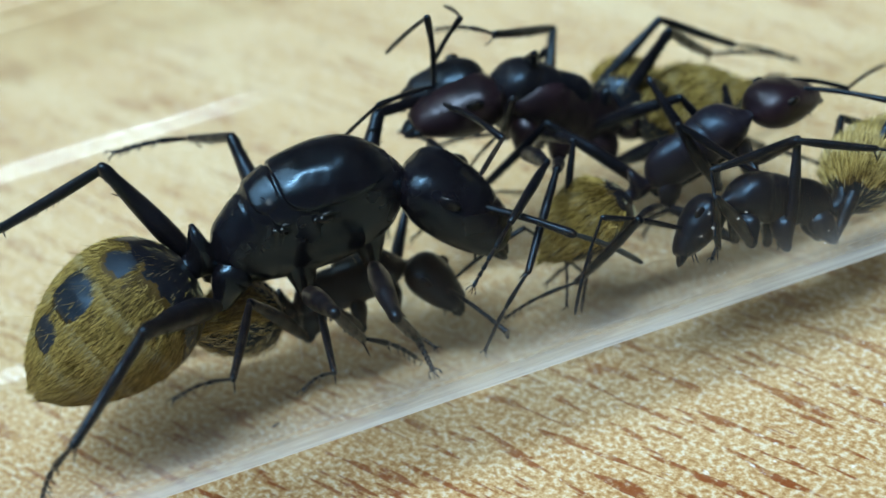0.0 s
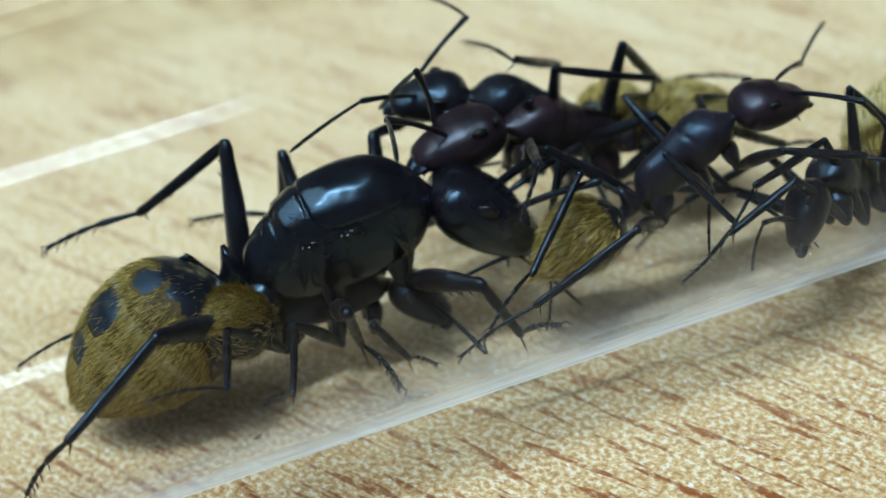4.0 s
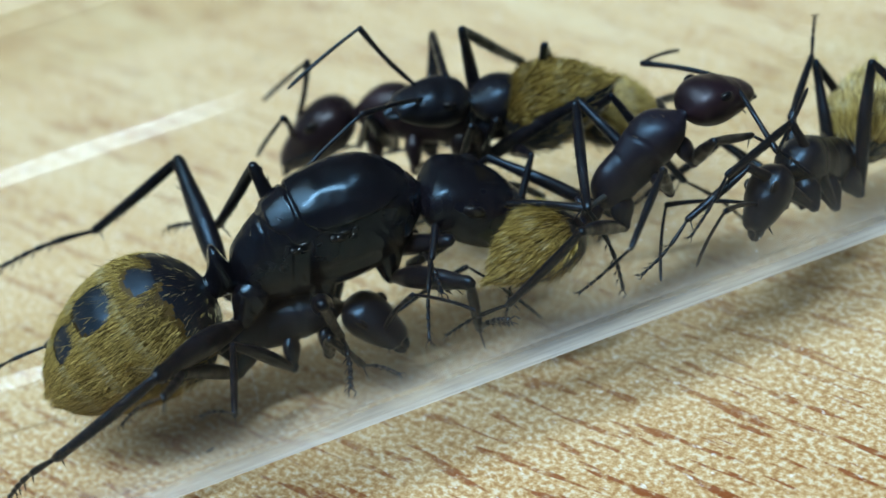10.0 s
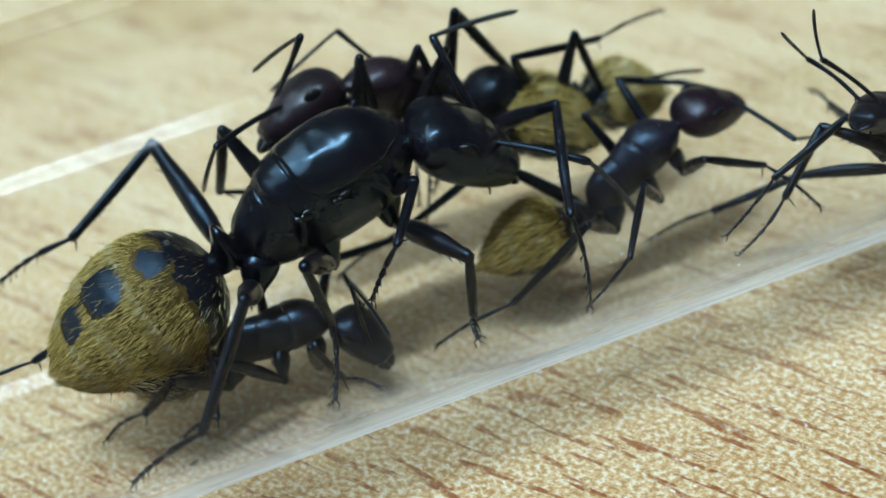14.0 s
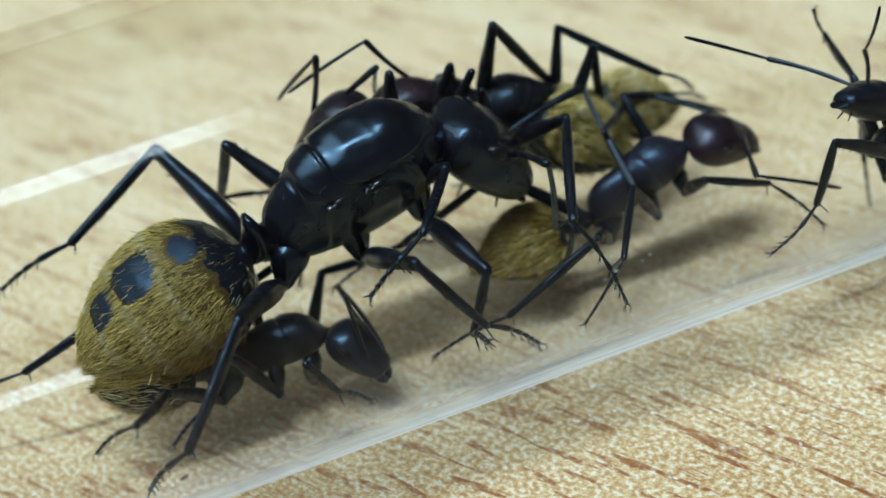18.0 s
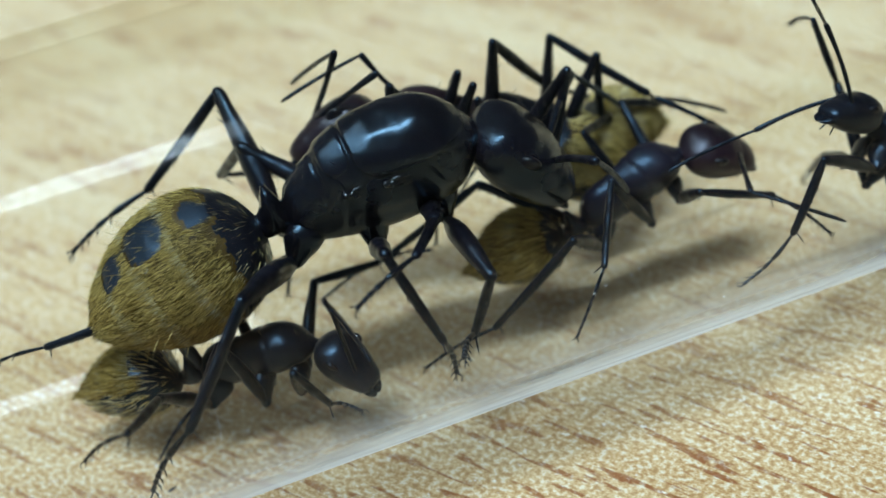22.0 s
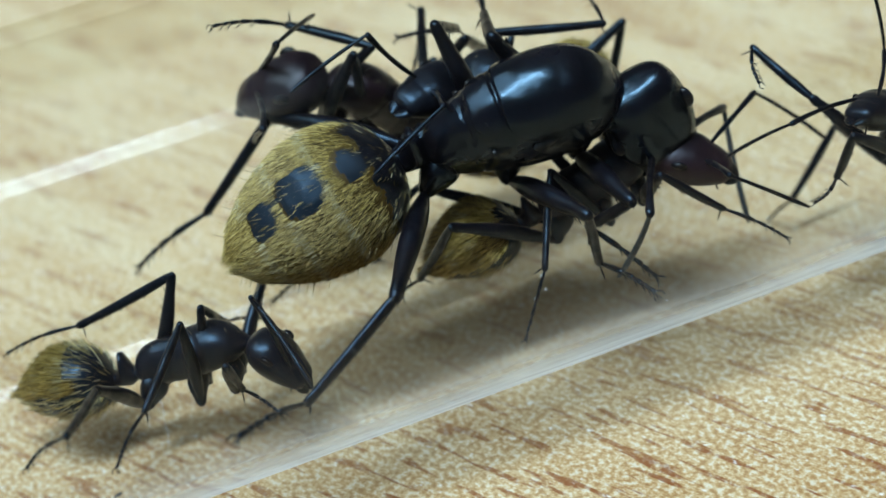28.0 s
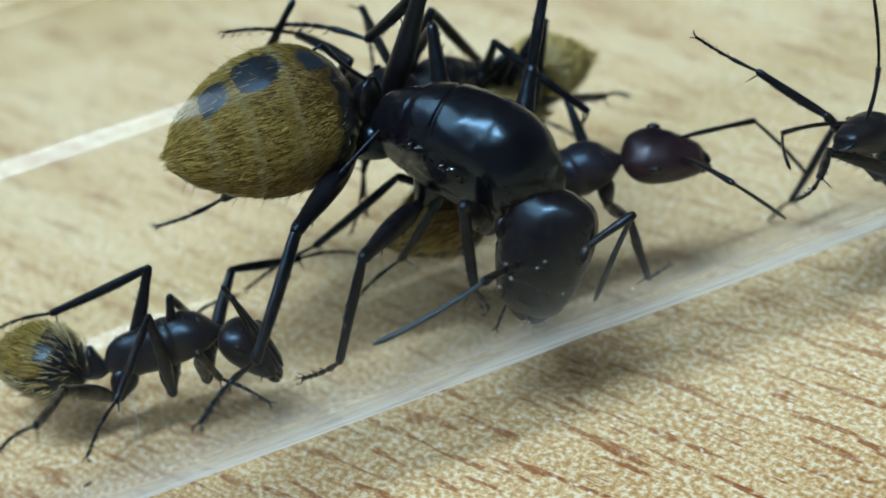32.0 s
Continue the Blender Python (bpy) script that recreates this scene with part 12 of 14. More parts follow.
    walk(a["R3"][2], [(0, mm(5.49, -1.35, -3.52, -35, 59, -48)), (1, mm(5.46, -1.48, -3.47, -36, 57, -48)), (1.5, mm(4.18, -1.79, -3.21, -146, 62, -157)), (2, mm(2.89, -2.1, -2.94, -173, 16, 176)), (3, mm(2.95, -1.81, -3.15, -175, 10, 163)), (6, mm(1.91, -1.03, -2.84, -171, 14, 175)), (7, mm(1.88, -0.53, -2.94, -170, 25, 179)), (8, mm(1.73, -0.25, -2.85, -170, 27, -179)), (9, mm(1.24, 0.78, -2.17, -150, 41, -148)), (10, mm(1.09, 0.68, -1.97, -133, 39, -129)), (11, mm(2.52, -2.47, -2.38, -157, 54, -152)), (12, mm(2.34, -2.36, -2.35, -155, 54, -147)), (13, mm(2.02, -2.05, -2.33, -151, 54, -146)), (14, mm(1.86, -0.82, -2.86, -162, 57, -162)), (14.5, mm(2.08, -2.08, -2.37, -148, 43, -142)), (17, mm(3.07, -3.31, -1.62, -175, 37, 164)), (18, mm(2.82, -3.17, -1.66, -163, 47, -178)), (19, mm(2.62, -2.97, -1.84, -142, 56, -153)), (20, mm(2.79, -3.29, -1.4, -162, 48, -176)), (21, mm(2.98, -3.52, -0.96, -174, 38, 166)), (22, mm(2.82, -3.43, -1.03, -180, 42, 156)), (23, mm(2.44, -3.22, -1.05, 176, 42, 145)), (24, mm(1.76, -2.71, -1, 177, 43, 142)), (25, mm(1.88, -2.88, -0.8, -178, 40, 160)), (28, mm(3.46, -3.64, -1.1, -175, 46, 127)), (30, mm(3, -3.64, -0.4, 163, 56, 106)), (31, mm(2.19, -3.05, -1.06, -169, 48, 178)), (32, mm(3.81, -3.77, 0.91, -161, 19, -179))])
    walk(a["AR"][0], [(0, mm(5.78, -0.42, -0.09, 9.1, -82.6, 101)), (1, mm(5.76, -0.46, -0.14, 44.4, -80.7, 65.1)), (2, mm(5.79, -0.41, -0.01, 18.8, -69, 92.1)), (3, mm(5.82, -0.26, 0.02, -50.5, -58.8, 166.9)), (4.5, mm(5.69, -0.43, -0.3, -124.2, -40.8, -101.9)), (6, mm(5.57, -0.61, -0.62, -132.4, 6.7, -68.3)), (7, mm(5.66, -0.52, -0.46, -131.5, 6, -69.1)), (8, mm(5.71, -0.41, -0.41, -129.7, -5.3, -66.8)), (8.5, mm(5.65, -0.61, -0.35, -138.7, -26.9, -32.8)), (9, mm(5.6, -0.81, -0.29, -162.7, -38.2, 11.8)), (10, mm(5.77, -0.51, 0.14, -142.7, -26, -25.6)), (11, mm(5.61, -0.91, 0.08, -145, -25.6, -17.9)), (12, mm(5.61, -0.91, 0.11, -148.1, -29.6, -12.3)), (13, mm(5.61, -0.9, 0.14, -142.3, -26.5, -23.5)), (14, mm(5.64, -0.86, 0.13, -139.5, -19.1, -29.5)), (14.5, mm(5.65, -0.83, 0.11, -142, -22.5, -23.2)), (17, mm(5.78, -0.45, 0.25, -148.1, -28.9, -9.8)), (18, mm(5.78, -0.46, 0.27, -146.7, -27.8, -12.4)), (19, mm(5.77, -0.47, 0.29, -146.3, -29.9, -14.2)), (20, mm(5.77, -0.49, 0.28, -146.6, -29.6, -13.5)), (21, mm(5.76, -0.52, 0.26, -145.5, -29.1, -15.9)), (22, mm(5.76, -0.51, 0.29, -144.8, -31.5, -18.7)), (23, mm(5.76, -0.5, 0.33, -139.6, -24.7, -29.8)), (24, mm(5.76, -0.51, 0.37, -134.9, -19.4, -43.6)), (25, mm(5.75, -0.51, 0.4, -155.2, -41, -3.2)), (28, mm(5.82, -0.27, 0.17, -145.9, -27.9, -13.1)), (30, mm(5.79, -0.35, 0.38, -142.4, -22.4, -20.7)), (31, mm(5.82, -0.18, 0.38, -141.6, -20.8, -22.2)), (32, mm(5.82, -0.16, 0.39, -148.9, -27.9, -5.8))])
    j = joint(2.84, 0, 0)
    walk(a["AR"][1], [(0, j(38, -45, 145)), (1, j(-43, -37, -108)), (1.5, j(2, -59, -165)), (2, j(55, -42, 132)), (3, j(61, -47, 92)), (6, j(113, -74, 84)), (7, j(74, -65, 126)), (8, j(-128, -67, -25)), (8.5, j(-36, -76, -83)), (9, j(30, -60, -113)), (10, j(-168, -73, 54)), (11, j(-175, -55, 69)), (12, j(-175, -60, 74)), (13, j(-175, -67, 64)), (14, j(-163, -70, 42)), (14.5, j(-164, -69, 50)), (17, j(-168, -57, 69)), (18, j(-168, -56, 66)), (19, j(-171, -55, 68)), (20, j(-170, -54, 69)), (21, j(-172, -53, 68)), (22, j(-175, -54, 70)), (23, j(-172, -56, 54)), (24, j(-170, -63, 36)), (25, j(177, -50, 95)), (28, j(-159, -55, 55)), (30, j(-156, -55, 42)), (31, j(-154, -56, 38)), (32, j(-147, -55, 47))])
    a = ANTS["F"]
    walk(a["root"], [(0, mm(10.36, -4.85, 4.42, 27.6, -19.8, 176.4)), (1, mm(10.96, -4.77, 4.63, 25.7, -31.2, -167.6)), (2, mm(11.68, -4.21, 4.34, 19.1, -31.4, -157.5)), (3, mm(12.93, -3.49, 4.11, 16.5, -28.8, -148.8)), (6, mm(13.56, -3.23, 3.71, 15.6, -29.3, -149.8)), (7, mm(13.73, -3.29, 3.68, 15, -29.7, -150.7)), (8, mm(13.87, -3.23, 3.77, 15.5, -28.2, -150.3)), (9, mm(13.97, -3.27, 3.87, 15.2, -27.9, -150.6)), (10, mm(14.39, -3.38, 3.96, 16.5, -27.4, -154)), (11, mm(15.62, -2.87, 3.79, 13.8, -24.2, -155.4)), (12, mm(16.64, -2.24, 4.02, 13, -24.9, -148.3)), (13, mm(18.78, -1.89, 3.66, 12.9, -25.6, -166.5)), (14, mm(18.46, -4.52, 4.48, 21, -41.1, -165)), (14.5, mm(18.87, -4.19, 3.87, 23, -41.9, -171.8)), (17, mm(18.18, -3.51, 3.21, 33.8, -61.6, 167.3)), (18, mm(18.36, -4.18, 3.4, 38.9, -61.7, 171)), (19, mm(18.32, -4.33, 3.72, 38.4, -61.9, 168.8)), (20, mm(18.6, -3.77, 3.08, 34.1, -61.3, 170.4)), (21, mm(18.55, -3.23, 3.36, 27.6, -61.1, 168.5)), (22, mm(18.56, -3.31, 2.91, 28.6, -61.2, 169.7)), (23, mm(19.14, -3.17, 2.91, 27.6, -61.2, 169.8)), (24, mm(19.37, -3.51, 3.02, 29.8, -61.2, 170.3)), (25, mm(19.44, -3.85, 3.06, 32.3, -61.2, 170.9)), (27.5, mm(21.34, -3.55, 3.94, 24.4, -47.8, -169.4)), (28, mm(21.22, -3.75, 4.16, 22.6, -44.1, -164.9)), (29, mm(21.77, -4.08, 3.6, 21.6, -43.7, -160.5)), (30, mm(22.14, -4.44, 3.76, 21.3, -41.9, -161.7)), (31, mm(21.97, -4.75, 3.25, 22.9, -45.6, -164.2)), (32, mm(21.62, -4.7, 3.42, 21.8, -43.9, -161.4))])
    j = joint(4, 0, 0.15)
    walk(a["head"], [(0, j(11.4, 52.8, -2.9)), (1, j(16, 62.7, -23)), (2, j(14.8, 59.5, -26)), (3, j(20.2, 63.8, -17.1)), (6, j(11.6, 60.7, -16)), (7, j(11.7, 59.9, -12.8)), (8, j(6.8, 60.1, -16.3)), (9, j(5.9, 60.3, -15.5)), (10, j(0.2, 56.8, -22.7)), (11, j(4.4, 52.4, -14.3)), (12, j(6.7, 55.9, -7.5)), (13, j(8.9, 39.5, 49.2)), (14, j(0, 17, 12.4)), (14.5, j(-0.3, 19.3, 7)), (17, j(-3.9, 42, 7.1)), (18, j(-9, 33.6, -6.5)), (19, j(-8.1, 37.6, -1.6)), (20, j(-6.6, 33.6, -1)), (21, j(-4.8, 37.9, 7.9)), (22, j(-5.6, 35.5, 4.5)), (23, j(-5.2, 33.6, 3.7)), (24, j(-7.1, 36.1, -0.7)), (25, j(-7.6, 33.9, -3.3)), (27.5, j(-1.2, 21.5, 5.5)), (28, j(-0.4, 18.5, 6.7)), (29, j(-1.8, 11.3, -3)), (30, j(-2.9, 15.9, -4.5)), (31, j(-2.6, 11.8, -2.8)), (32, j(-3.9, 20.9, -5.5))])
    j = joint(-0.95, 0, -0.1)
    walk(a["gaster"], [(0, j(-10.3, -56.8, -148.1)), (1, j(-7.1, -62.8, -169.5)), (2, j(8.4, -64, 162.3)), (3, j(-11.3, -64.6, -169.1)), (6, j(-4.2, -65.3, -167.8)), (7, j(-6.2, -71.3, -168.7)), (8, j(-9.5, -64.3, -162.8)), (9, j(-3.2, -63, -165.5)), (10, j(-8, -65.7, -167.8)), (11, j(0, -18.4, -160.8)), (12, j(0, -20.2, -167.1)), (13, j(0, -28.1, -172.4)), (14, j(0, -17.8, -173.9)), (14.5, j(0, -28.1, -170.4)), (17, j(0, -27.1, -173)), (18, j(0, -27.2, 179.3)), (19, j(0, -33.9, -176.1)), (20, j(0, -25, -177.1)), (21, j(0, -25.4, -170.6)), (22, j(0, -22.7, -174)), (23, j(0, -23.4, -175.8)), (24, j(0, -23.3, -177.1)), (25, j(0, -23.3, -178.3)), (27.5, j(0, -34, 177.4)), (28, j(0, -32.5, 176.2)), (29, j(0, -32.3, 172.2)), (30, j(0, -29, 172.7)), (31, j(0, -35.6, 172.2)), (32, j(0, -32.3, 170.5))])
    j = joint(3, 0.6, -1.25)
    walk(a["L1"][0], [(0, j(-3.1, -30.3, 34.7)), (1, j(-6.1, -32.2, 37)), (2, j(4.9, -21.4, 6.6)), (3, j(8.4, -29.7, -9.9)), (6, j(4.8, -26.5, -6.9)), (7, j(8.7, -30.8, -15.2)), (8, j(8.9, -32, -16.9)), (9, j(7.2, -30.5, -13.9)), (10, j(11.6, -29.2, -16.4)), (11, j(4.3, -10.3, -2.2)), (12, j(5.6, 2.6, -12.6)), (13, j(15.7, -7.1, -81.8)), (14, j(11.4, -11.2, -52.1)), (14.5, j(7.6, -3, -25.5)), (17, j(20.4, 45.5, 10.4)), (18, j(11.1, 28.9, -5.3)), (19, j(13, 32.9, -3.4)), (20, j(13.7, 29.6, 0.7)), (21, j(25.6, 35.2, 21.6)), (22, j(21.1, 28.7, 14.2)), (23, j(23.5, 18, 20.2)), (24, j(21.3, 21.7, 14.1)), (25, j(19.2, 23, 9)), (27.5, j(14.9, 11.4, -2.1)), (28, j(13.9, 1, -5.1)), (29, j(15, -0.5, -29.5)), (30, j(16.1, 0.3, -26.1)), (31, j(15.8, -1.7, -27.5)), (32, j(17.8, -4.5, -27.7))])
    j = joint(3.2, 0, 0)
    walk(a["L1"][1], [(0, j(-6.3, 14.2, -164.4)), (1, j(-7.8, 10.1, -171.4)), (2, j(26, 44.2, -99.3)), (3, j(22.2, 41.4, -87.2)), (6, j(46.9, 49.4, -55.5)), (7, j(36.4, 56.1, -59.1)), (8, j(37.4, 57.4, -54.1)), (9, j(39.8, 56.2, -51.6)), (10, j(35, 55.5, -50.1)), (11, j(68, 30.1, -23)), (12, j(70.7, 14.2, -15.6)), (12.5, j(80.1, 53, 45.7)), (13, j(143.9, 48.2, 153)), (14, j(-53.4, 74.4, -69.9)), (14.5, j(-26, 72.7, -68.3)), (17, j(13.5, 51.3, -63.7)), (18, j(-46.1, 37, -120.1)), (19, j(-30.7, 48.7, -107.2)), (20, j(-35.1, 56, -109.3)), (21, j(-5.9, 64, -97.8)), (22, j(-14, 65.2, -97.3)), (23, j(-56.2, 49.6, -150.6)), (24, j(-44.6, 57.2, -130.4)), (25, j(-29.5, 61.1, -108.6)), (27.5, j(-36.4, 35.5, -113.4)), (28, j(-50.4, 12.8, -130.8)), (29, j(-56.2, -3.7, -115.6)), (29.5, j(-36, 55.5, -69.3)), (30, j(61.7, 40.4, 48)), (30.5, j(-37.7, 54.5, -71.1)), (31, j(-56.3, -6.4, -116.7)), (31.5, j(-43.6, 54.6, -77.5)), (32, j(64.5, 46.8, 49.6))])
    walk(a["L1"][2], [(0, mm(0.77, -0.68, -0.64, 10, 29, 28)), (0.3, mm(0.74, -0.59, -0.58, 44, 69, 68)), (0.7, mm(0.7, -0.47, -0.51, 150, 40, -178)), (1, mm(0.67, -0.38, -0.46, 157, -4, -163)), (2, mm(2.9, -1.84, -1.81, 162, 11, -134)), (3, mm(3.3, -1.95, -1.72, 161, 34, -108)), (6, mm(4.16, -1.39, -1.97, 168, 45, -97)), (7, mm(3.94, -1.25, -2.16, 160, 50, -96)), (8, mm(4.02, -1.14, -2.19, 157, 51, -95)), (9, mm(4.1, -1.13, -2.16, -166, 66, -54)), (10, mm(4.14, -1.13, -2.14, -171, 65, -51)), (11, mm(5.27, -0.88, -1.3, -132, 35, -20)), (12, mm(5.63, -0.68, -0.64, -131, 17, -14)), (12.5, mm(3.64, 0.05, -1.29, -122, 46, 43)), (13, mm(1.66, 0.79, -1.94, -77, 49, 129)), (14, mm(3.44, -0.66, -2.5, 148, 67, -39)), (14.5, mm(3.48, -0.72, -2.48, 170, 54, -42)), (17, mm(3.92, -1.46, -2.03, -162, 30, -49)), (18, mm(2.16, -1.79, -1.57, -160, 46, -26)), (19, mm(2.69, -1.64, -1.95, 168, 38, -81)), (20, mm(2.72, -1.37, -2.15, 174, 44, -65)), (21, mm(3.05, -1.13, -2.34, -167, 46, -64)), (22, mm(3.06, -1.08, -2.36, 179, 48, -69)), (23, mm(1.73, -0.83, -1.98, 167, 57, -86)), (24, mm(2.29, -1.07, -2.19, 169, 49, -79)), (25, mm(2.8, -1.19, -2.28, 167, 42, -78)), (27.5, mm(2.36, -1.94, -1.51, 172, 39, -66)), (28, mm(1.54, -1.92, -0.57, -137, 36, 14)), (29, mm(2.08, -2.34, 0.17, -141, 39, 33)), (30, mm(4.52, 1.47, -1.69, -140, 36, 33)), (30.5, mm(3.28, -0.42, -0.7, 153, 42, -53)), (31, mm(2.04, -2.31, 0.29, 128, -4, -102)), (31.5, mm(3.2, -0.48, -0.8, 150, 44, -58)), (32, mm(4.35, 1.36, -1.9, -136, 43, 33))])
    j = joint(1.75, 0.65, -1.35)
    walk(a["L2"][0], [(0, j(166.1, -86.5, -144.8)), (1, j(97.2, -78.7, -78.8)), (2, j(41.1, -74.1, -28.5)), (3, j(24.4, -57.8, -14)), (6, j(12.7, -49.1, -2.8)), (7, j(16.2, -52.3, -6.7)), (8, j(15.7, -53.8, -6.2)), (9, j(15.8, -55, -6.1)), (10, j(25.7, -55.4, -12)), (11, j(10.4, -36.9, 5.4)), (12, j(12.5, -22, -1.5)), (13, j(21.5, -5.7, 7.4)), (14, j(28.9, -18.2, -31.1)), (14.5, j(24.7, -15.1, -16.8)), (15.8, j(27.1, 5.7, 20.7)), (17, j(40.9, 19.8, 58.6)), (18, j(39.7, 28.5, 41.8)), (19, j(39.3, 28, 45.6)), (20, j(33.8, 20.1, 45.8)), (21, j(31.1, 13, 59.5)), (22, j(28.6, 7.2, 53.5)), (23, j(30, 10.2, 51.2)), (24, j(30.6, 13.2, 46.3)), (25, j(30.9, 15.5, 42.4)), (27.5, j(31.5, 24.9, 22.6)), (28, j(26.1, 19, 25.6)), (29, j(24, 12.7, 22)), (30, j(22.6, 12.6, 24)), (31, j(20.3, 10, 23.9)), (32, j(17.4, 8.5, 23.4))])
    j = joint(3.6, 0, 0)
    walk(a["L2"][1], [(0, j(-128.5, 56.3, -136.8)), (1, j(-128.3, 45.3, -124.6)), (2, j(-110.9, 55.2, -114.8)), (3, j(-70, 58.4, -74.8)), (6, j(-47.9, 57.2, -57.7)), (7, j(-58.2, 61.1, -65.2)), (8, j(-60.2, 61.8, -66.3)), (9, j(-64.4, 62.8, -70)), (10, j(-76, 61.9, -75.4)), (11, j(-30.9, 48.6, -37.2)), (12, j(-25, 33.1, -28.2)), (13, j(-20.8, 23.4, -16.9)), (14, j(-73.9, 52.5, -51.9)), (14.5, j(-57.8, 53.7, -46.2)), (17, j(26.9, 22.8, -2.1)), (18, j(16.6, 27.8, 3.6)), (19, j(25.6, 25.9, 4.6)), (20, j(27, 30, 5.8)), (21, j(39.7, 24.2, 1.8)), (22, j(37.4, 33.1, 3)), (23, j(33.8, 31.3, 6)), (24, j(31.4, 32.5, 8.1)), (25, j(29.2, 34.2, 8.8)), (27.5, j(1.3, 26.9, 13)), (28, j(6.1, 25.4, 9.3)), (29, j(3.5, 30.6, 6.9)), (30, j(5.7, 28.6, 8)), (31, j(13.4, 34.1, 9.4)), (32, j(15.5, 33.2, 9.5))])
    walk(a["L2"][2], [(0, mm(2.31, -1.22, -2.66, 111, 20, 151)), (1, mm(2.32, -1.85, -2.27, 117, 22, -176)), (2, mm(2.83, -1.66, -2.63, 125, 43, -168)), (3, mm(4.04, -1.62, -2.73, 161, 67, -128)), (6, mm(4.53, -1.47, -2.69, -155, 72, -90)), (7, mm(4.25, -1.4, -2.8, -172, 71, -103)), (8, mm(4.21, -1.38, -2.82, -176, 71, -107)), (9, mm(4.1, -1.38, -2.84, 176, 70, -115)), (10, mm(3.98, -1.46, -2.82, 167, 65, -117)), (11, mm(5.29, -1.28, -2.4, -112, 61, -44)), (12, mm(5.96, -1.26, -1.75, -103, 42, -29)), (13, mm(6.41, -0.85, -1.27, -98, 29, -17)), (14, mm(4.8, -1.53, -2.54, -165, 61, -62)), (14.5, mm(4.91, -1.37, -2.58, -148, 61, -57)), (17, mm(6.55, -0.11, -1.24, -59, 23, -16)), (18, mm(6.43, 0.18, -1.49, -71, 25, -10)), (19, mm(6.47, 0.23, -1.4, -62, 24, -9)), (20, mm(6.36, 0.28, -1.6, -60, 30, -9)), (21, mm(6.52, 0.09, -1.31, -45, 27, -12)), (22, mm(6.28, 0.14, -1.75, -49, 36, -12)), (23, mm(6.32, 0.29, -1.66, -53, 34, -9)), (24, mm(6.27, 0.38, -1.72, -56, 34, -7)), (25, mm(6.22, 0.4, -1.8, -59, 35, -7)), (27.5, mm(6.38, 0.64, -1.45, -84, 22, 0)), (28, mm(6.45, 0.46, -1.37, -79, 21, -4)), (29, mm(6.33, 0.33, -1.63, -84, 26, -7)), (30, mm(6.38, 0.39, -1.53, -81, 25, -6)), (31, mm(6.21, 0.43, -1.79, -75, 31, -6)), (32, mm(6.24, 0.44, -1.75, -73, 31, -5))])
    j = joint(-0.1, 0.5, -1.08)
    walk(a["L3"][0], [(0, j(-41.2, -63.7, -173.5)), (1, j(59.7, -61.9, 77.8)), (2, j(63.4, -68.1, 67.6)), (3, j(87.3, -62.3, 38.7)), (6, j(92.2, -67.5, 31.7)), (7, j(92.7, -67.9, 31.4)), (8, j(82.7, -71.4, 42.3)), (9, j(43.3, -81.2, 83.7)), (10, j(65.5, -81.7, 67.5)), (11, j(93.7, -74, 34.6)), (12, j(78.9, -64.6, 45.9)), (13, j(105.9, -69.1, 31.6)), (14, j(138.8, -78.1, -1)), (14.5, j(136.2, -76.5, 2.2)), (17, j(131.8, -61.7, 12.2)), (18, j(130.8, -57.6, 12.3)), (19, j(126.5, -59.1, 14.9)), (20, j(135.2, -60.1, 9)), (21, j(134.4, -65.5, 9.7)), (22, j(138.7, -63.7, 6.7)), (23, j(142.2, -63.3, 4.1)), (24, j(142.3, -61.2, 3)), (25, j(140.6, -59.7, 3.8)), (27.5, j(135.2, -69.3, 2.9)), (28, j(118.4, -64.4, 20.3)), (29, j(144.5, -73.4, -6.5)), (30, j(151.7, -73.3, -13.4)), (31, j(145, -71.6, -6.7)), (32, j(137.8, -75.2, 1.4))])
    j = joint(4.5, 0, 0)
    walk(a["L3"][1], [(0, j(62.1, 53.7, 55)), (1, j(70.7, 66, 102.5)), (2, j(98.8, 70.7, 127.2)), (3, j(143.7, 62.8, -178.8)), (6, j(155.4, 57.5, -177.9)), (7, j(158.9, 55.8, -171.2)), (8, j(164.2, 54.4, -170.6)), (9, j(169.3, 55.2, 179.1)), (10, j(172.9, 50.1, -173.7)), (11, j(174.7, 35.5, -168.4)), (12, j(178.3, 23.6, -149.9)), (13, j(175.2, 4.3, -138.4)), (14, j(173.3, -1.8, -156)), (14.5, j(173, -5.3, -150.3)), (17, j(177.1, 0.4, -128.9)), (18, j(173.2, -5.5, -127.6)), (19, j(173.7, -3, -133.6)), (20, j(173.3, -5.7, -128.1)), (21, j(176.8, 0.5, -133.8)), (22, j(175.6, -3.5, -127.2)), (23, j(171.8, -7.8, -128.5)), (24, j(169.8, -10.7, -129.4)), (25, j(168.2, -13.2, -128.1)), (27.5, j(170.5, -21.9, -153.4)), (28, j(172.4, -23.3, -148)), (29, j(166.8, -29.7, -150)), (30, j(168, -32.7, -155.1)), (31, j(160.5, -36, -140)), (32, j(164.8, -32.3, -143.2))])
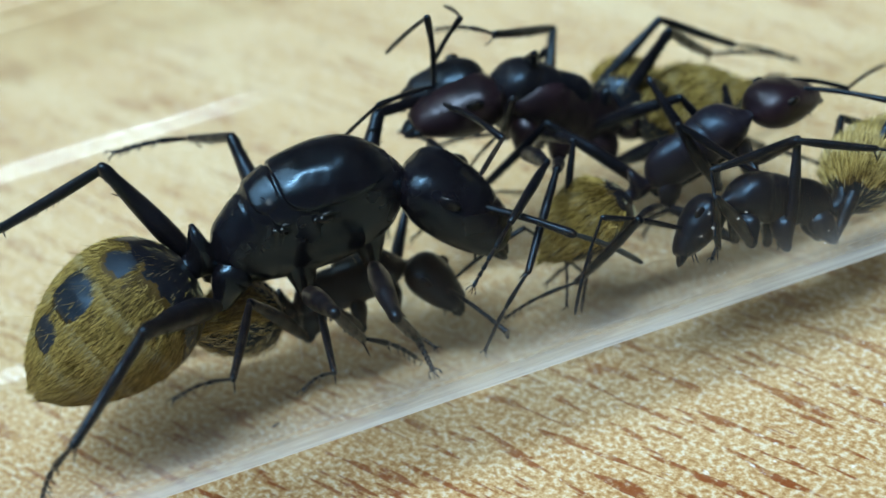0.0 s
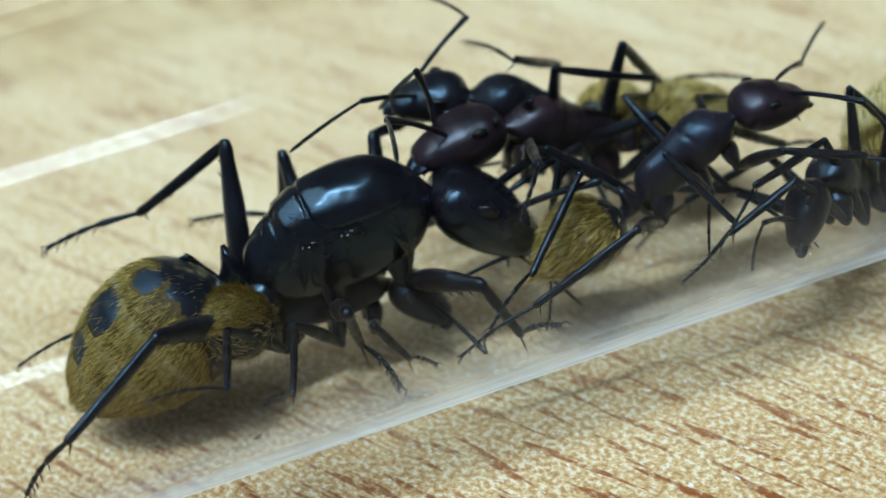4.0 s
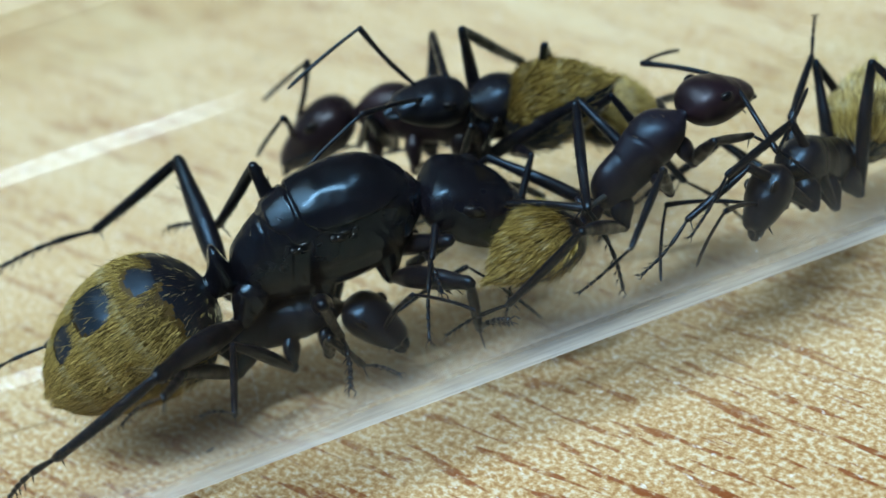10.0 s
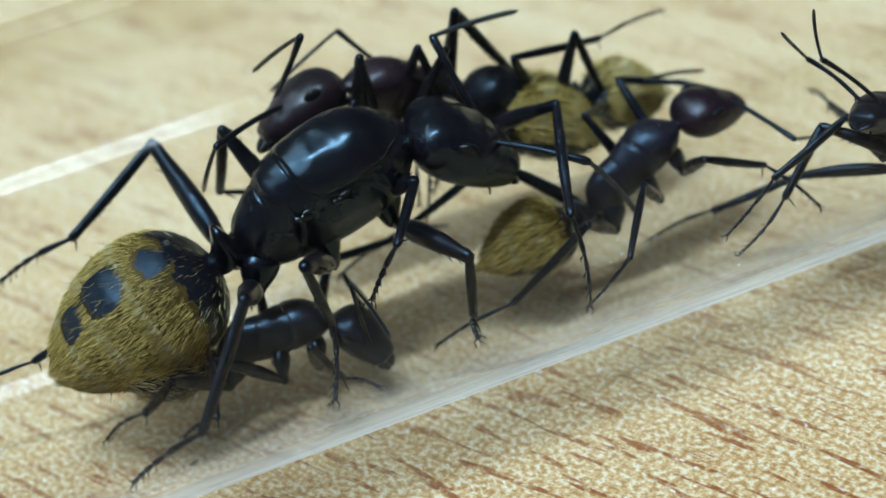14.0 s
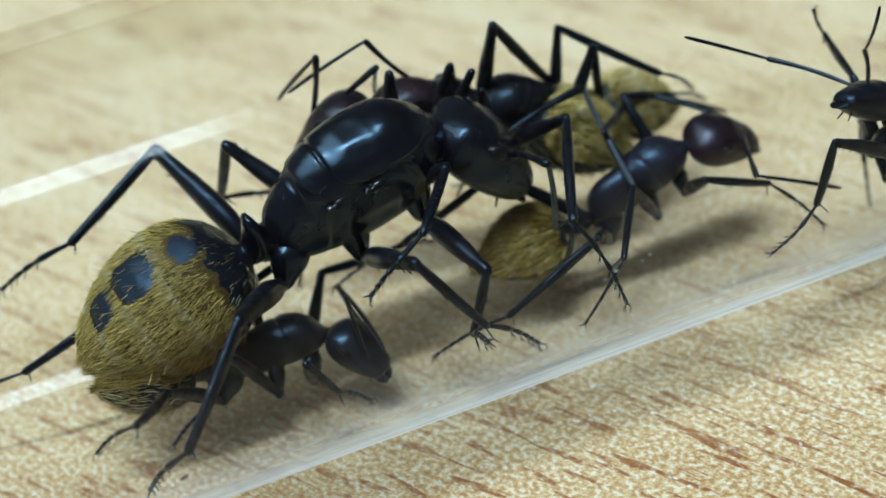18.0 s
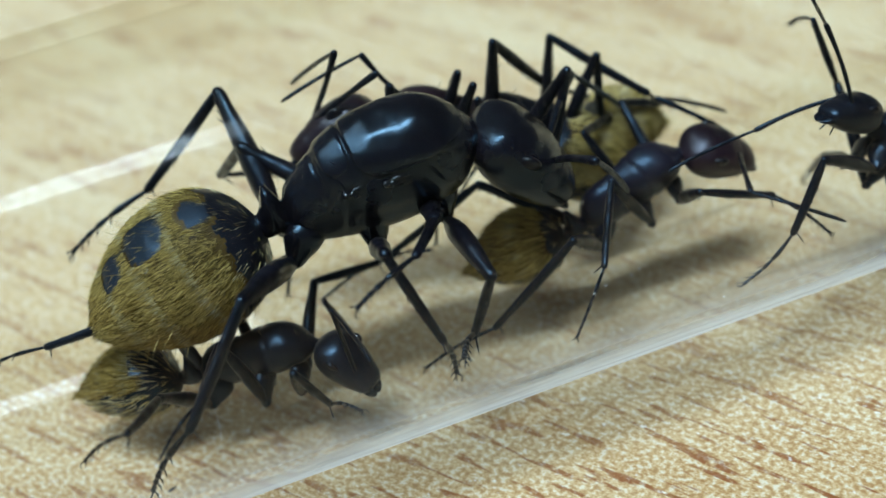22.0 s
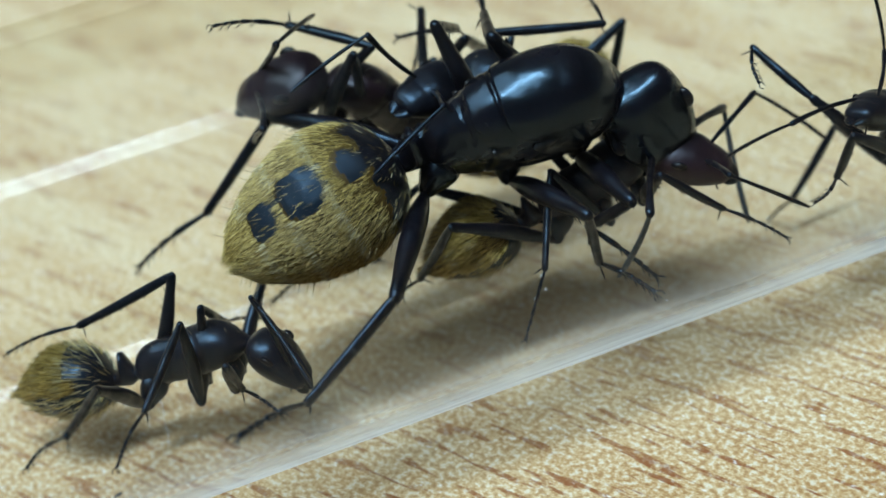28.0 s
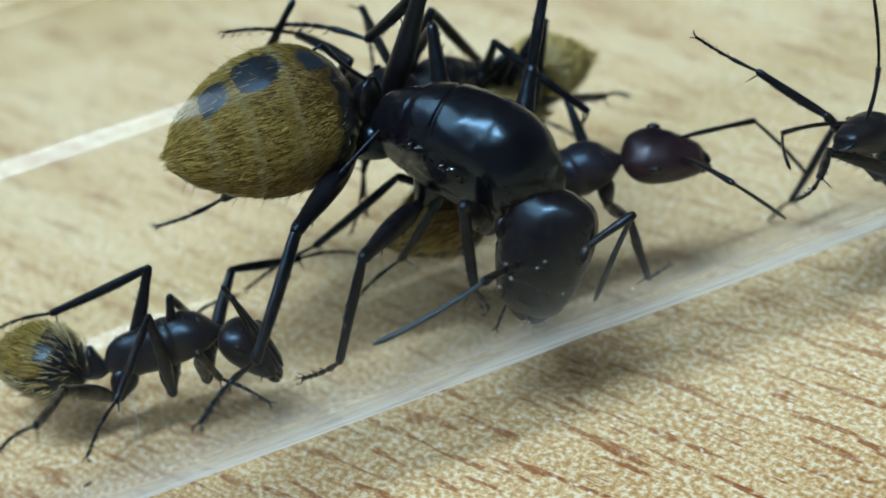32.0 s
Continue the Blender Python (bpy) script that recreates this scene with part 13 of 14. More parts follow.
    walk(a["L3"][2], [(0, mm(5.86, 1.94, -3.22, 58, 56, 50)), (1, mm(4.15, 1.59, -3.65, 64, 65, 95)), (2, mm(3.7, 1.05, -3.78, 80, 69, 107)), (3, mm(2.67, -0.04, -3.56, 110, 67, 143)), (6, mm(2.35, -0.08, -3.37, 105, 66, 127)), (7, mm(2.28, -0.34, -3.31, 92, 64, 114)), (8, mm(2.2, -0.38, -3.25, 88, 64, 106)), (9, mm(2.22, 0.03, -3.28, 84, 66, 89)), (10, mm(1.95, -0.28, -3.07, 89, 66, 95)), (11, mm(1.31, -0.65, -2.32, 94, 63, 101)), (12, mm(1.33, -1.84, -1.6, 82, 63, 100)), (13, mm(1.52, -2.65, -0.3, 99, 60, 115)), (14, mm(0.85, -1.62, 0.13, 89, 49, 90)), (14.5, mm(1.04, -1.97, 0.37, 86, 49, 87)), (17, mm(1.99, -3.11, -0.03, 77, 53, 82)), (18, mm(2.07, -3.15, 0.39, 86, 52, 95)), (19, mm(1.75, -2.89, 0.21, 78, 48, 87)), (20, mm(2.04, -3.13, 0.4, 85, 54, 89)), (21, mm(1.73, -2.88, -0.03, 75, 54, 78)), (22, mm(2.09, -3.18, 0.24, 81, 56, 82)), (23, mm(2.03, -3.1, 0.54, 91, 57, 92)), (24, mm(2.01, -3.04, 0.74, 96, 55, 98)), (25, mm(2.1, -3.07, 0.91, 99, 53, 103)), (27.5, mm(1.18, -1.66, 1.49, 115, 43, 125)), (28, mm(1.38, -1.94, 1.59, 111, 42, 129)), (29, mm(1.49, -1.74, 1.98, 114, 41, 119)), (30, mm(1.45, -1.42, 2.16, 115, 38, 117)), (31, mm(2.02, -2.08, 2.35, 112, 39, 116)), (32, mm(1.79, -2.03, 2.14, 107, 41, 112))])
    walk(a["AL"][0], [(0, mm(5.33, 0.18, -0.8, 2.1, -5.9, 0.8)), (1, mm(5.14, -0.26, -1, 1.3, -7.8, -15.8)), (2, mm(5.18, -0.34, -0.94, 3.7, -7.1, -31.3)), (3, mm(5.14, -0.17, -1.02, -2.1, -7.1, 6.7)), (6, mm(5.2, -0.09, -0.97, 0.1, 4, 8.2)), (7, mm(5.22, -0.03, -0.95, -2.4, 4.5, 7.5)), (8, mm(5.2, -0.06, -0.97, -1.8, 0.6, 7.1)), (9, mm(5.2, -0.03, -0.98, 1.4, -5.3, 10.3)), (10, mm(5.24, -0.16, -0.92, 1.3, -1.9, 13.3)), (11, mm(5.33, -0.03, -0.81, 0.5, -8.8, 16.4)), (12, mm(5.28, 0.12, -0.88, -3.6, 18.6, -0.6)), (13, mm(4.78, 1.31, -0.48, 1.2, -1.5, 33.7)), (14, mm(5.5, 0.67, 0.1, 7.8, -15.4, -11.2)), (14.5, mm(5.55, 0.53, 0.03, 6, 1.1, -47.3)), (17, mm(5.36, 0.54, -0.6, 7.7, -38.1, -108.9)), (18, mm(5.53, 0.23, -0.41, 12.6, -48.7, -116.7)), (19, mm(5.47, 0.35, -0.51, 12.1, -40.8, -113.5)), (20, mm(5.51, 0.36, -0.39, 5.6, -42.5, -105.6)), (21, mm(5.4, 0.57, -0.5, -48.3, -24.3, -20.7)), (22, mm(5.45, 0.49, -0.44, -53.6, -22.4, -6.9)), (23, mm(5.48, 0.47, -0.39, -46.1, -31.3, -20.7)), (24, mm(5.48, 0.37, -0.46, -34.5, -43.7, -40.5)), (25, mm(5.52, 0.3, -0.41, 11.1, -46, -104)), (27.5, mm(5.56, 0.5, -0.04, -73.3, -79.4, -13.4)), (28, mm(5.56, 0.52, 0.05, 53.8, -47, -145.4)), (29, mm(5.62, 0.27, 0.25, 58.6, -40, -152.3)), (30, mm(5.63, 0.23, 0.11, 58.8, -40.3, -152.3)), (31, mm(5.62, 0.28, 0.23, 53.9, -44.5, -145.7)), (32, mm(5.62, 0.21, -0.04, 60.4, -52.2, -154.9))])
    j = joint(2.9, 0, 0)
    walk(a["AL"][1], [(0, j(-13, 76, -45)), (1, j(-45, 69, -64)), (2, j(-46, 68, -58)), (3, j(-85, 32, -147)), (6, j(-79, 29, -143)), (7, j(-78, 32, -142)), (8, j(-79, 32, -138)), (9, j(-82, 32, -135)), (10, j(-80, 36, -131)), (11, j(-88, 36, -139)), (12, j(-69, 41, -128)), (13, j(-67, 55, -135)), (13.5, j(-72, 0, -125)), (14, j(-93, -52, -102)), (14.5, j(-100, -12, -35)), (15.3, j(-93, -7, 16)), (16.2, j(-84, -9, 72)), (17, j(-81, -17, 123)), (18, j(-83, -35, 147)), (19, j(-81, -23, 129)), (20, j(-78, -25, 122)), (21, j(-85, -33, 83)), (22, j(-68, -14, 54)), (23, j(-76, -25, 79)), (24, j(-71, -24, 86)), (25, j(-72, -24, 117)), (27.5, j(-44, -13, 102)), (28, j(-56, -24, 120)), (29, j(-58, -27, 136)), (30, j(-57, -29, 134)), (31, j(-54, -29, 121)), (32, j(-39, -30, 101))])
    j = joint(3, -0.6, -1.25)
    walk(a["R1"][0], [(0, j(9.6, -15.3, -65.7)), (1, j(8.3, 2.3, -84.1)), (2, j(8.5, 6.2, -87.1)), (3, j(9.8, 9.2, -85.2)), (4.5, j(13, -40.8, -102.9)), (6, j(99.2, -74.1, 161.6)), (7, j(94.5, -77.2, 169.4)), (8, j(91.1, -76.4, 173.1)), (9, j(91.5, -77.2, 172)), (10, j(80.8, -74.2, -170.6)), (11, j(96.9, -74.4, 168.2)), (12, j(88.2, -73.9, 177.1)), (13, j(28.2, -60.6, -103.5)), (14, j(39.4, -26.4, -121.5)), (14.5, j(35.4, -36, -118.5)), (17, j(26.7, -32, -118.2)), (18, j(25, -42.6, -116.2)), (19, j(22.8, -15.4, -108.6)), (20, j(21.3, -14.6, -110.3)), (21, j(26.2, -8.7, -118.2)), (22, j(23.3, -11.2, -117.1)), (23, j(27.5, -21.8, -119.9)), (24, j(25.3, -22.2, -118.6)), (25, j(22.3, -25.2, -114.5)), (27.5, j(28.3, -13.2, -103.5)), (28, j(0.2, -24.6, -27.6)), (29, j(9.2, -37.8, -43.7)), (30, j(10.8, -31.6, -47.8)), (31, j(-7, -23.8, -11.3)), (32, j(-6.4, -26.9, -11.1))])
    j = joint(3.2, 0, 0)
    walk(a["R1"][1], [(0, j(6.9, 54.8, 27.6)), (1, j(-17.6, 27.6, 14.2)), (2, j(-15.4, 24.3, 16.4)), (3, j(-14.2, 16.4, 16.7)), (6, j(-58.7, 10.1, -25.6)), (7, j(-58, 9, -31)), (8, j(-57.3, 7.2, -29.4)), (9, j(-57.6, 7.1, -28.8)), (10, j(-56.4, 6.7, -31.1)), (11, j(-50.3, 23.2, -5.9)), (12, j(-52.5, 30.6, -17.3)), (13, j(-44.9, 19.8, -20.9)), (14, j(-42.6, 4.8, -5)), (14.5, j(-43.5, 28.4, -11.6)), (17, j(-70.6, 12.3, -50.6)), (18, j(-69.5, 15.4, -56.3)), (19, j(-43.6, -4.7, -16.6)), (20, j(-48.6, -2.7, -15)), (21, j(-55.4, 5.3, -16.9)), (22, j(-55.5, 2.7, -15.6)), (23, j(-68.7, 2.3, -30.2)), (24, j(-64, -0.4, -30.9)), (25, j(-61.5, 2.7, -37.1)), (27.5, j(-33.3, 26.3, -6.7)), (28, j(-14.3, -10.4, -27)), (29, j(-16.9, 19.5, 6)), (30, j(-17.8, 6, -0.9)), (31, j(-17.2, 2, -32.8)), (32, j(-17.4, 1.8, -33.8))])
    walk(a["R1"][2], [(0, mm(4.53, 0.7, -2.12, 6, 57, 20)), (1, mm(5.43, 0.57, -1.2, -14, 28, 12)), (2, mm(5.47, 0.67, -1.07, -12, 25, 14)), (3, mm(5.59, 0.72, -0.74, -10, 17, 16)), (6, mm(5.51, -1.11, -0.46, -82, 26, -43)), (7, mm(5.4, -1.32, -0.41, -80, 25, -47)), (8, mm(5.45, -1.27, -0.33, -79, 25, -45)), (9, mm(5.46, -1.24, -0.32, -82, 26, -45)), (10, mm(5.41, -1.34, -0.3, -77, 21, -37)), (11, mm(5.58, -0.24, -1.02, -85, 39, -43)), (12, mm(5.34, -0.67, -1.32, -82, 36, -51)), (13, mm(5.48, -0.87, -0.88, -63, 20, -47)), (14, mm(5.78, -0.22, -0.22, -51, 5, -8)), (14.5, mm(5.44, -0.46, -1.24, -53, 29, -17)), (17, mm(4.81, -1.96, -0.56, -85, 13, -66)), (18, mm(4.59, -2.09, -0.69, -84, 16, -70)), (19, mm(5.68, -0.74, 0.21, -51, 0, -14)), (20, mm(5.71, -0.67, 0.12, -56, 4, -17)), (21, mm(5.68, -0.75, -0.24, -62, 10, -18)), (22, mm(5.7, -0.7, -0.12, -64, 6, -22)), (23, mm(5.45, -1.31, -0.1, -71, 2, -25)), (24, mm(5.43, -1.33, 0.02, -68, -1, -28)), (25, mm(5.27, -1.57, -0.12, -65, 5, -31)), (27.5, mm(5.52, -0.27, -1.15, -40, 26, -9)), (27.8, mm(5.49, -0.81, -0.18, 70, 72, 54)), (28, mm(5.48, -1.16, 0.47, 147, 41, 101)), (29, mm(5.64, 0.26, -0.87, 97, 23, 16)), (30, mm(5.79, -0.04, -0.27, 94, 6, 2)), (31, mm(5.38, -1.41, -0.09, 93, 5, -34)), (32, mm(5.36, -1.45, -0.08, 93, 5, -35))])
    j = joint(1.75, -0.65, -1.35)
    walk(a["R2"][0], [(0, j(15.7, -65.3, -82.2)), (1, j(33.7, -51.8, -106.1)), (2, j(28, -48.2, -107.5)), (3, j(23.1, -40.3, -106.8)), (6, j(10.8, -35.7, -106.1)), (7, j(11.5, -37, -100.4)), (8, j(8.5, -37.8, -97.4)), (9, j(2.9, -36.9, -95.9)), (10, j(-1.6, -35.8, -81.1)), (11, j(-36.3, -26, -19.4)), (12, j(-27.4, -13.2, -21.5)), (13, j(-11.8, 7.6, -21.1)), (14, j(-23.4, 10.8, -72.1)), (14.5, j(-24.6, 4.9, -62.7)), (17, j(-46.3, -34.3, -24.1)), (18, j(-54.9, -38.5, -21.4)), (19, j(-51.7, -36.7, -22.1)), (20, j(-51.3, -37.5, -24.4)), (21, j(-42.2, -33.8, -30.6)), (22, j(-45.6, -36.9, -30.8)), (23, j(-43.1, -35.1, -26.9)), (24, j(-46.1, -36.4, -25.5)), (25, j(-44.7, -31.5, -37)), (27.5, j(-25.8, -21.4, -88.7)), (28, j(-18.7, -26.6, -99.6)), (29, j(-16.7, -34.9, -100)), (30, j(-15.9, -31.7, -101.4)), (31, j(-18.8, -38, -91)), (32, j(-14.2, -38.8, -96.3))])
    j = joint(3.6, 0, 0)
    walk(a["R2"][1], [(0, j(158.5, 77.9, 158.3)), (1, j(-81.9, 82.4, -64.5)), (2, j(-35.8, 86.3, -20.5)), (3, j(21.3, 75.5, 36.7)), (6, j(51.9, 54.8, 76.8)), (7, j(42.8, 65.7, 59.7)), (8, j(40.9, 65.6, 56.9)), (9, j(39.6, 62.7, 58.7)), (10, j(27.8, 66.9, 38.6)), (11, j(14.8, 73.2, -24.1)), (12, j(7, 54.7, -45.8)), (13, j(22.8, 32.7, -23)), (14, j(18.8, 17.3, 5.5)), (14.5, j(25.9, 31, 14.2)), (15.8, j(-18.6, 40.4, -26.7)), (17, j(-56.1, 26.1, -60.7)), (18, j(-46.4, 23.7, -54.1)), (18.3, j(0, 52.7, -17)), (18.7, j(81, 31.1, 52.2)), (19, j(105.8, -7.6, 64.1)), (19.5, j(51, 49.1, 29.6)), (20, j(-44.7, 26, -50.4)), (20.3, j(6, 56.8, -10.8)), (20.7, j(91.9, 30.1, 60.7)), (21, j(116.4, -10.9, 68.7)), (22, j(101.1, -14.5, 47.9)), (22.3, j(72.8, 21.2, 39.8)), (22.7, j(4.1, 46.2, -11.5)), (23, j(-47.4, 26.1, -50.1)), (24, j(-42.3, 25.4, -47.9)), (24.5, j(39.7, 46.6, 27.5)), (25, j(89.9, -3.3, 69.6)), (26.2, j(74.2, 35.3, 75)), (27.5, j(32.5, 75.6, 49)), (28, j(37.3, 75.5, 62.7)), (29, j(61.9, 79, 89)), (30, j(52, 77.1, 80)), (31, j(102.6, 83, 124.3)), (32, j(100.3, 83.2, 124.5))])
    walk(a["R2"][2], [(0, mm(2.98, 0.25, -3.13, -132, 63, -149)), (1, mm(3.78, -0.38, -3.17, -98, 66, -97)), (2, mm(3.79, -0.07, -3.19, -96, 72, -98)), (3, mm(4.24, 0.48, -3.1, -44, 80, -47)), (6, mm(4.02, 1.8, -2.61, 25, 76, 27)), (7, mm(4.26, 1.14, -2.92, 22, 79, 18)), (8, mm(4.32, 1.11, -2.91, 26, 79, 21)), (9, mm(4.36, 1.25, -2.84, 33, 77, 31)), (10, mm(4.58, 0.78, -2.94, 18, 77, 9)), (11, mm(4.44, -0.38, -3.06, 33, 78, -25)), (12, mm(4.89, -1.32, -2.61, 30, 58, -39)), (13, mm(6.08, -1.05, -1.73, 45, 33, -17)), (14, mm(6.64, 0.29, -0.95, 37, 20, 5)), (14.5, mm(6.26, 0.67, -1.65, 43, 36, 10)), (15.8, mm(5.61, -0.98, -1.52, -12, 40, -36)), (17, mm(5, -2.51, -1.41, -49, 18, -66)), (17.3, mm(5.1, -2.47, -1.37, -9, 64, -37)), (17.7, mm(5.23, -2.41, -1.32, 112, 34, 69)), (18, mm(5.32, -2.37, -1.29, 132, -16, 70)), (19, mm(4.99, 2.85, 0.42, 139, -15, 71)), (19.3, mm(5.12, 1.33, -0.12, -177, -58, 37)), (19.7, mm(5.3, -0.69, -0.86, -74, -30, -54)), (20, mm(5.43, -2.21, -1.41, -50, 20, -62)), (20.3, mm(5.23, -0.67, -0.8, -70, -27, -53)), (20.7, mm(4.95, 1.38, 0, -163, -59, 32)), (21, mm(4.74, 2.93, 0.6, 149, -20, 74)), (21.3, mm(5.02, 2.74, 0.66, 137, 26, 91)), (21.7, mm(5.4, 2.49, 0.74, -152, 85, -176)), (22, mm(5.68, 2.3, 0.8, -71, 42, -80)), (23, mm(5.44, -2.2, -1.41, -56, 20, -65)), (23.3, mm(5.47, -2.19, -1.4, -18, 67, -43)), (23.7, mm(5.51, -2.16, -1.38, 116, 37, 71)), (24, mm(5.54, -2.15, -1.37, 139, -17, 70)), (25, mm(4.72, 2.99, 0.19, 119, -22, 69)), (26.2, mm(4.43, 1.84, -1.39, 88, 31, 57)), (27.5, mm(4.12, 0.6, -3.1, -1, 52, -20)), (28, mm(3.97, 0.71, -3.1, -3, 53, -11)), (29, mm(3.61, 0.61, -3.14, -13, 60, -18)), (30, mm(3.72, 0.7, -3.12, -8, 58, -13)), (31, mm(3.38, 0.32, -3.18, -25, 63, -32)), (32, mm(3.39, 0.31, -3.18, -26, 62, -30))])
    j = joint(-0.1, -0.5, -1.08)
    walk(a["R3"][0], [(0, j(15.1, -60.7, -132.9)), (1, j(36.7, -66.8, -157.7)), (2, j(28, -69.4, -157.2)), (3, j(-152.4, -65, 22.7)), (6, j(-142, -69.4, 8.5)), (7, j(-143.7, -68.8, 11.9)), (8, j(-140.9, -75.8, 7.7)), (9, j(-47.5, -83.8, -88.9)), (10, j(-53.3, -81.7, -76.4)), (11, j(-65.9, -77.5, -70.6)), (12, j(-154.8, -74.6, 20.4)), (13, j(-110.6, -69.6, -9)), (14, j(-89.9, -70.8, -29.8)), (14.5, j(-96.4, -67.1, -22.9)), (17, j(-60.1, -74.8, -60)), (18, j(-85.7, -73.4, -33.8)), (19, j(-75.4, -72.3, -46)), (20, j(-125.4, -44.5, 15.8)), (21, j(-50.5, -70.5, -70.4)), (22, j(-110.9, -64.3, -2.7)), (23, j(-91.7, -66, -22.8)), (24, j(-95.9, -63.9, -19.1)), (25, j(-106.8, -60.1, -7.5)), (27.5, j(-4.9, -58, -123.3)), (28, j(13.5, -56.5, -140.8)), (29, j(25.4, -63, -150.2)), (30, j(22.4, -58, -148.3)), (31, j(13.9, -71.7, -137.1)), (32, j(26, -68.5, -148.5))])
    j = joint(4.5, 0, 0)
    walk(a["R3"][1], [(0, j(-61.6, 42.9, -70.6)), (1, j(-75, 32.8, -76)), (2, j(-83.3, 33.1, -91.2)), (3, j(-123.5, 8.1, -138.3)), (6, j(-118.5, 11.5, -143.9)), (7, j(-119.5, 8.3, -146.9)), (8, j(-117.3, 11.1, -147.3)), (9, j(-109.8, 26.2, -140.7)), (10, j(-109.5, 25.6, -143.1)), (11, j(-116.1, 25.1, -164.5)), (12, j(-118.1, -0.9, -177.6)), (13, j(-116.3, -5.2, 159)), (14, j(-117.1, 29.4, 167.8)), (14.5, j(-118.8, 32.5, 160.9)), (17, j(-75.5, 44.7, -105.4)), (17.5, j(-113.3, 11.9, -152)), (18, j(-121.8, -33.3, -177.8)), (19, j(-123.3, -30.9, -174.7)), (20, j(-107.3, -68.4, 151.7)), (21, j(-124.6, -31.8, -166)), (22, j(-124.4, -56.3, -179.2)), (22.5, j(-119, -6.7, -157.1)), (23, j(-91.8, 36.1, -124.4)), (23.5, j(-119.8, -1.7, -159.4)), (24, j(-125.9, -47.3, 177.3)), (25, j(-123.9, -52.1, 170.8)), (26.2, j(-114.9, 11, -164.4)), (27.5, j(-46, 53.8, -89.8)), (28, j(-47.1, 51.4, -86)), (29, j(-62.1, 46.6, -94.5)), (30, j(-54.5, 49.1, -90.1)), (30.5, j(-115.1, 25.2, -152.8)), (31, j(-134.8, -23.5, -176.2)), (32, j(-133, -22.4, -174.9))])
    walk(a["R3"][2], [(0, mm(5.47, -2.76, -2.72, -60, 39, -68)), (1, mm(5.31, -3.26, -2.16, -71, 32, -71)), (2, mm(4.43, -3.35, -2.18, -77, 34, -80)), (3, mm(1.54, -2.64, -0.56, -120, 20, -126)), (6, mm(1.33, -2.31, -0.8, -112, 28, -121)), (7, mm(1.18, -2.16, -0.58, -109, 32, -115)), (8, mm(1.2, -2.12, -0.77, -104, 34, -112)), (9, mm(1.72, -2.27, -1.77, -91, 39, -103)), (10, mm(1.62, -2.17, -1.73, -90, 38, -105)), (11, mm(1.01, -0.97, -1.7, -89, 46, -110)), (12, mm(0.5, -0.17, 0.07, -107, 37, -120)), (13, mm(0.78, 1.43, 0.36, -106, 38, -131)), (14, mm(1.09, 0.74, -1.96, -81, 50, -101)), (14.5, mm(1.31, 1.1, -2.15, -85, 50, -106)), (17, mm(3.75, -2.74, -2.81, -69, 54, -76)), (18, mm(1.16, -0.13, 2.2, -76, 52, -82)), (19, mm(1.08, -0.31, 2.06, -68, 54, -77)), (20, mm(3.2, 0.7, 3.72, -118, 39, -135)), (21, mm(1.2, -0.82, 2.11, -60, 55, -72)), (22, mm(2.28, -0.03, 3.33, -99, 50, -111)), (23, mm(2.67, -2.67, -2.35, -86, 51, -104)), (24, mm(1.79, 0.13, 2.94, -87, 52, -104)), (25, mm(2.07, 0.39, 3.15, -95, 50, -112)), (27.5, mm(4.51, -2.36, -3.23, -39, 50, -55)), (28, mm(4.68, -2.49, -3.13, -44, 49, -52)), (29, mm(4.28, -2.74, -2.91, -60, 48, -63)), (30, mm(4.5, -2.62, -3.02, -53, 49, -57)), (31, mm(0.84, -0.24, 1.59, -64, 51, -71)), (32, mm(0.82, -0.33, 1.52, -64, 49, -68))])
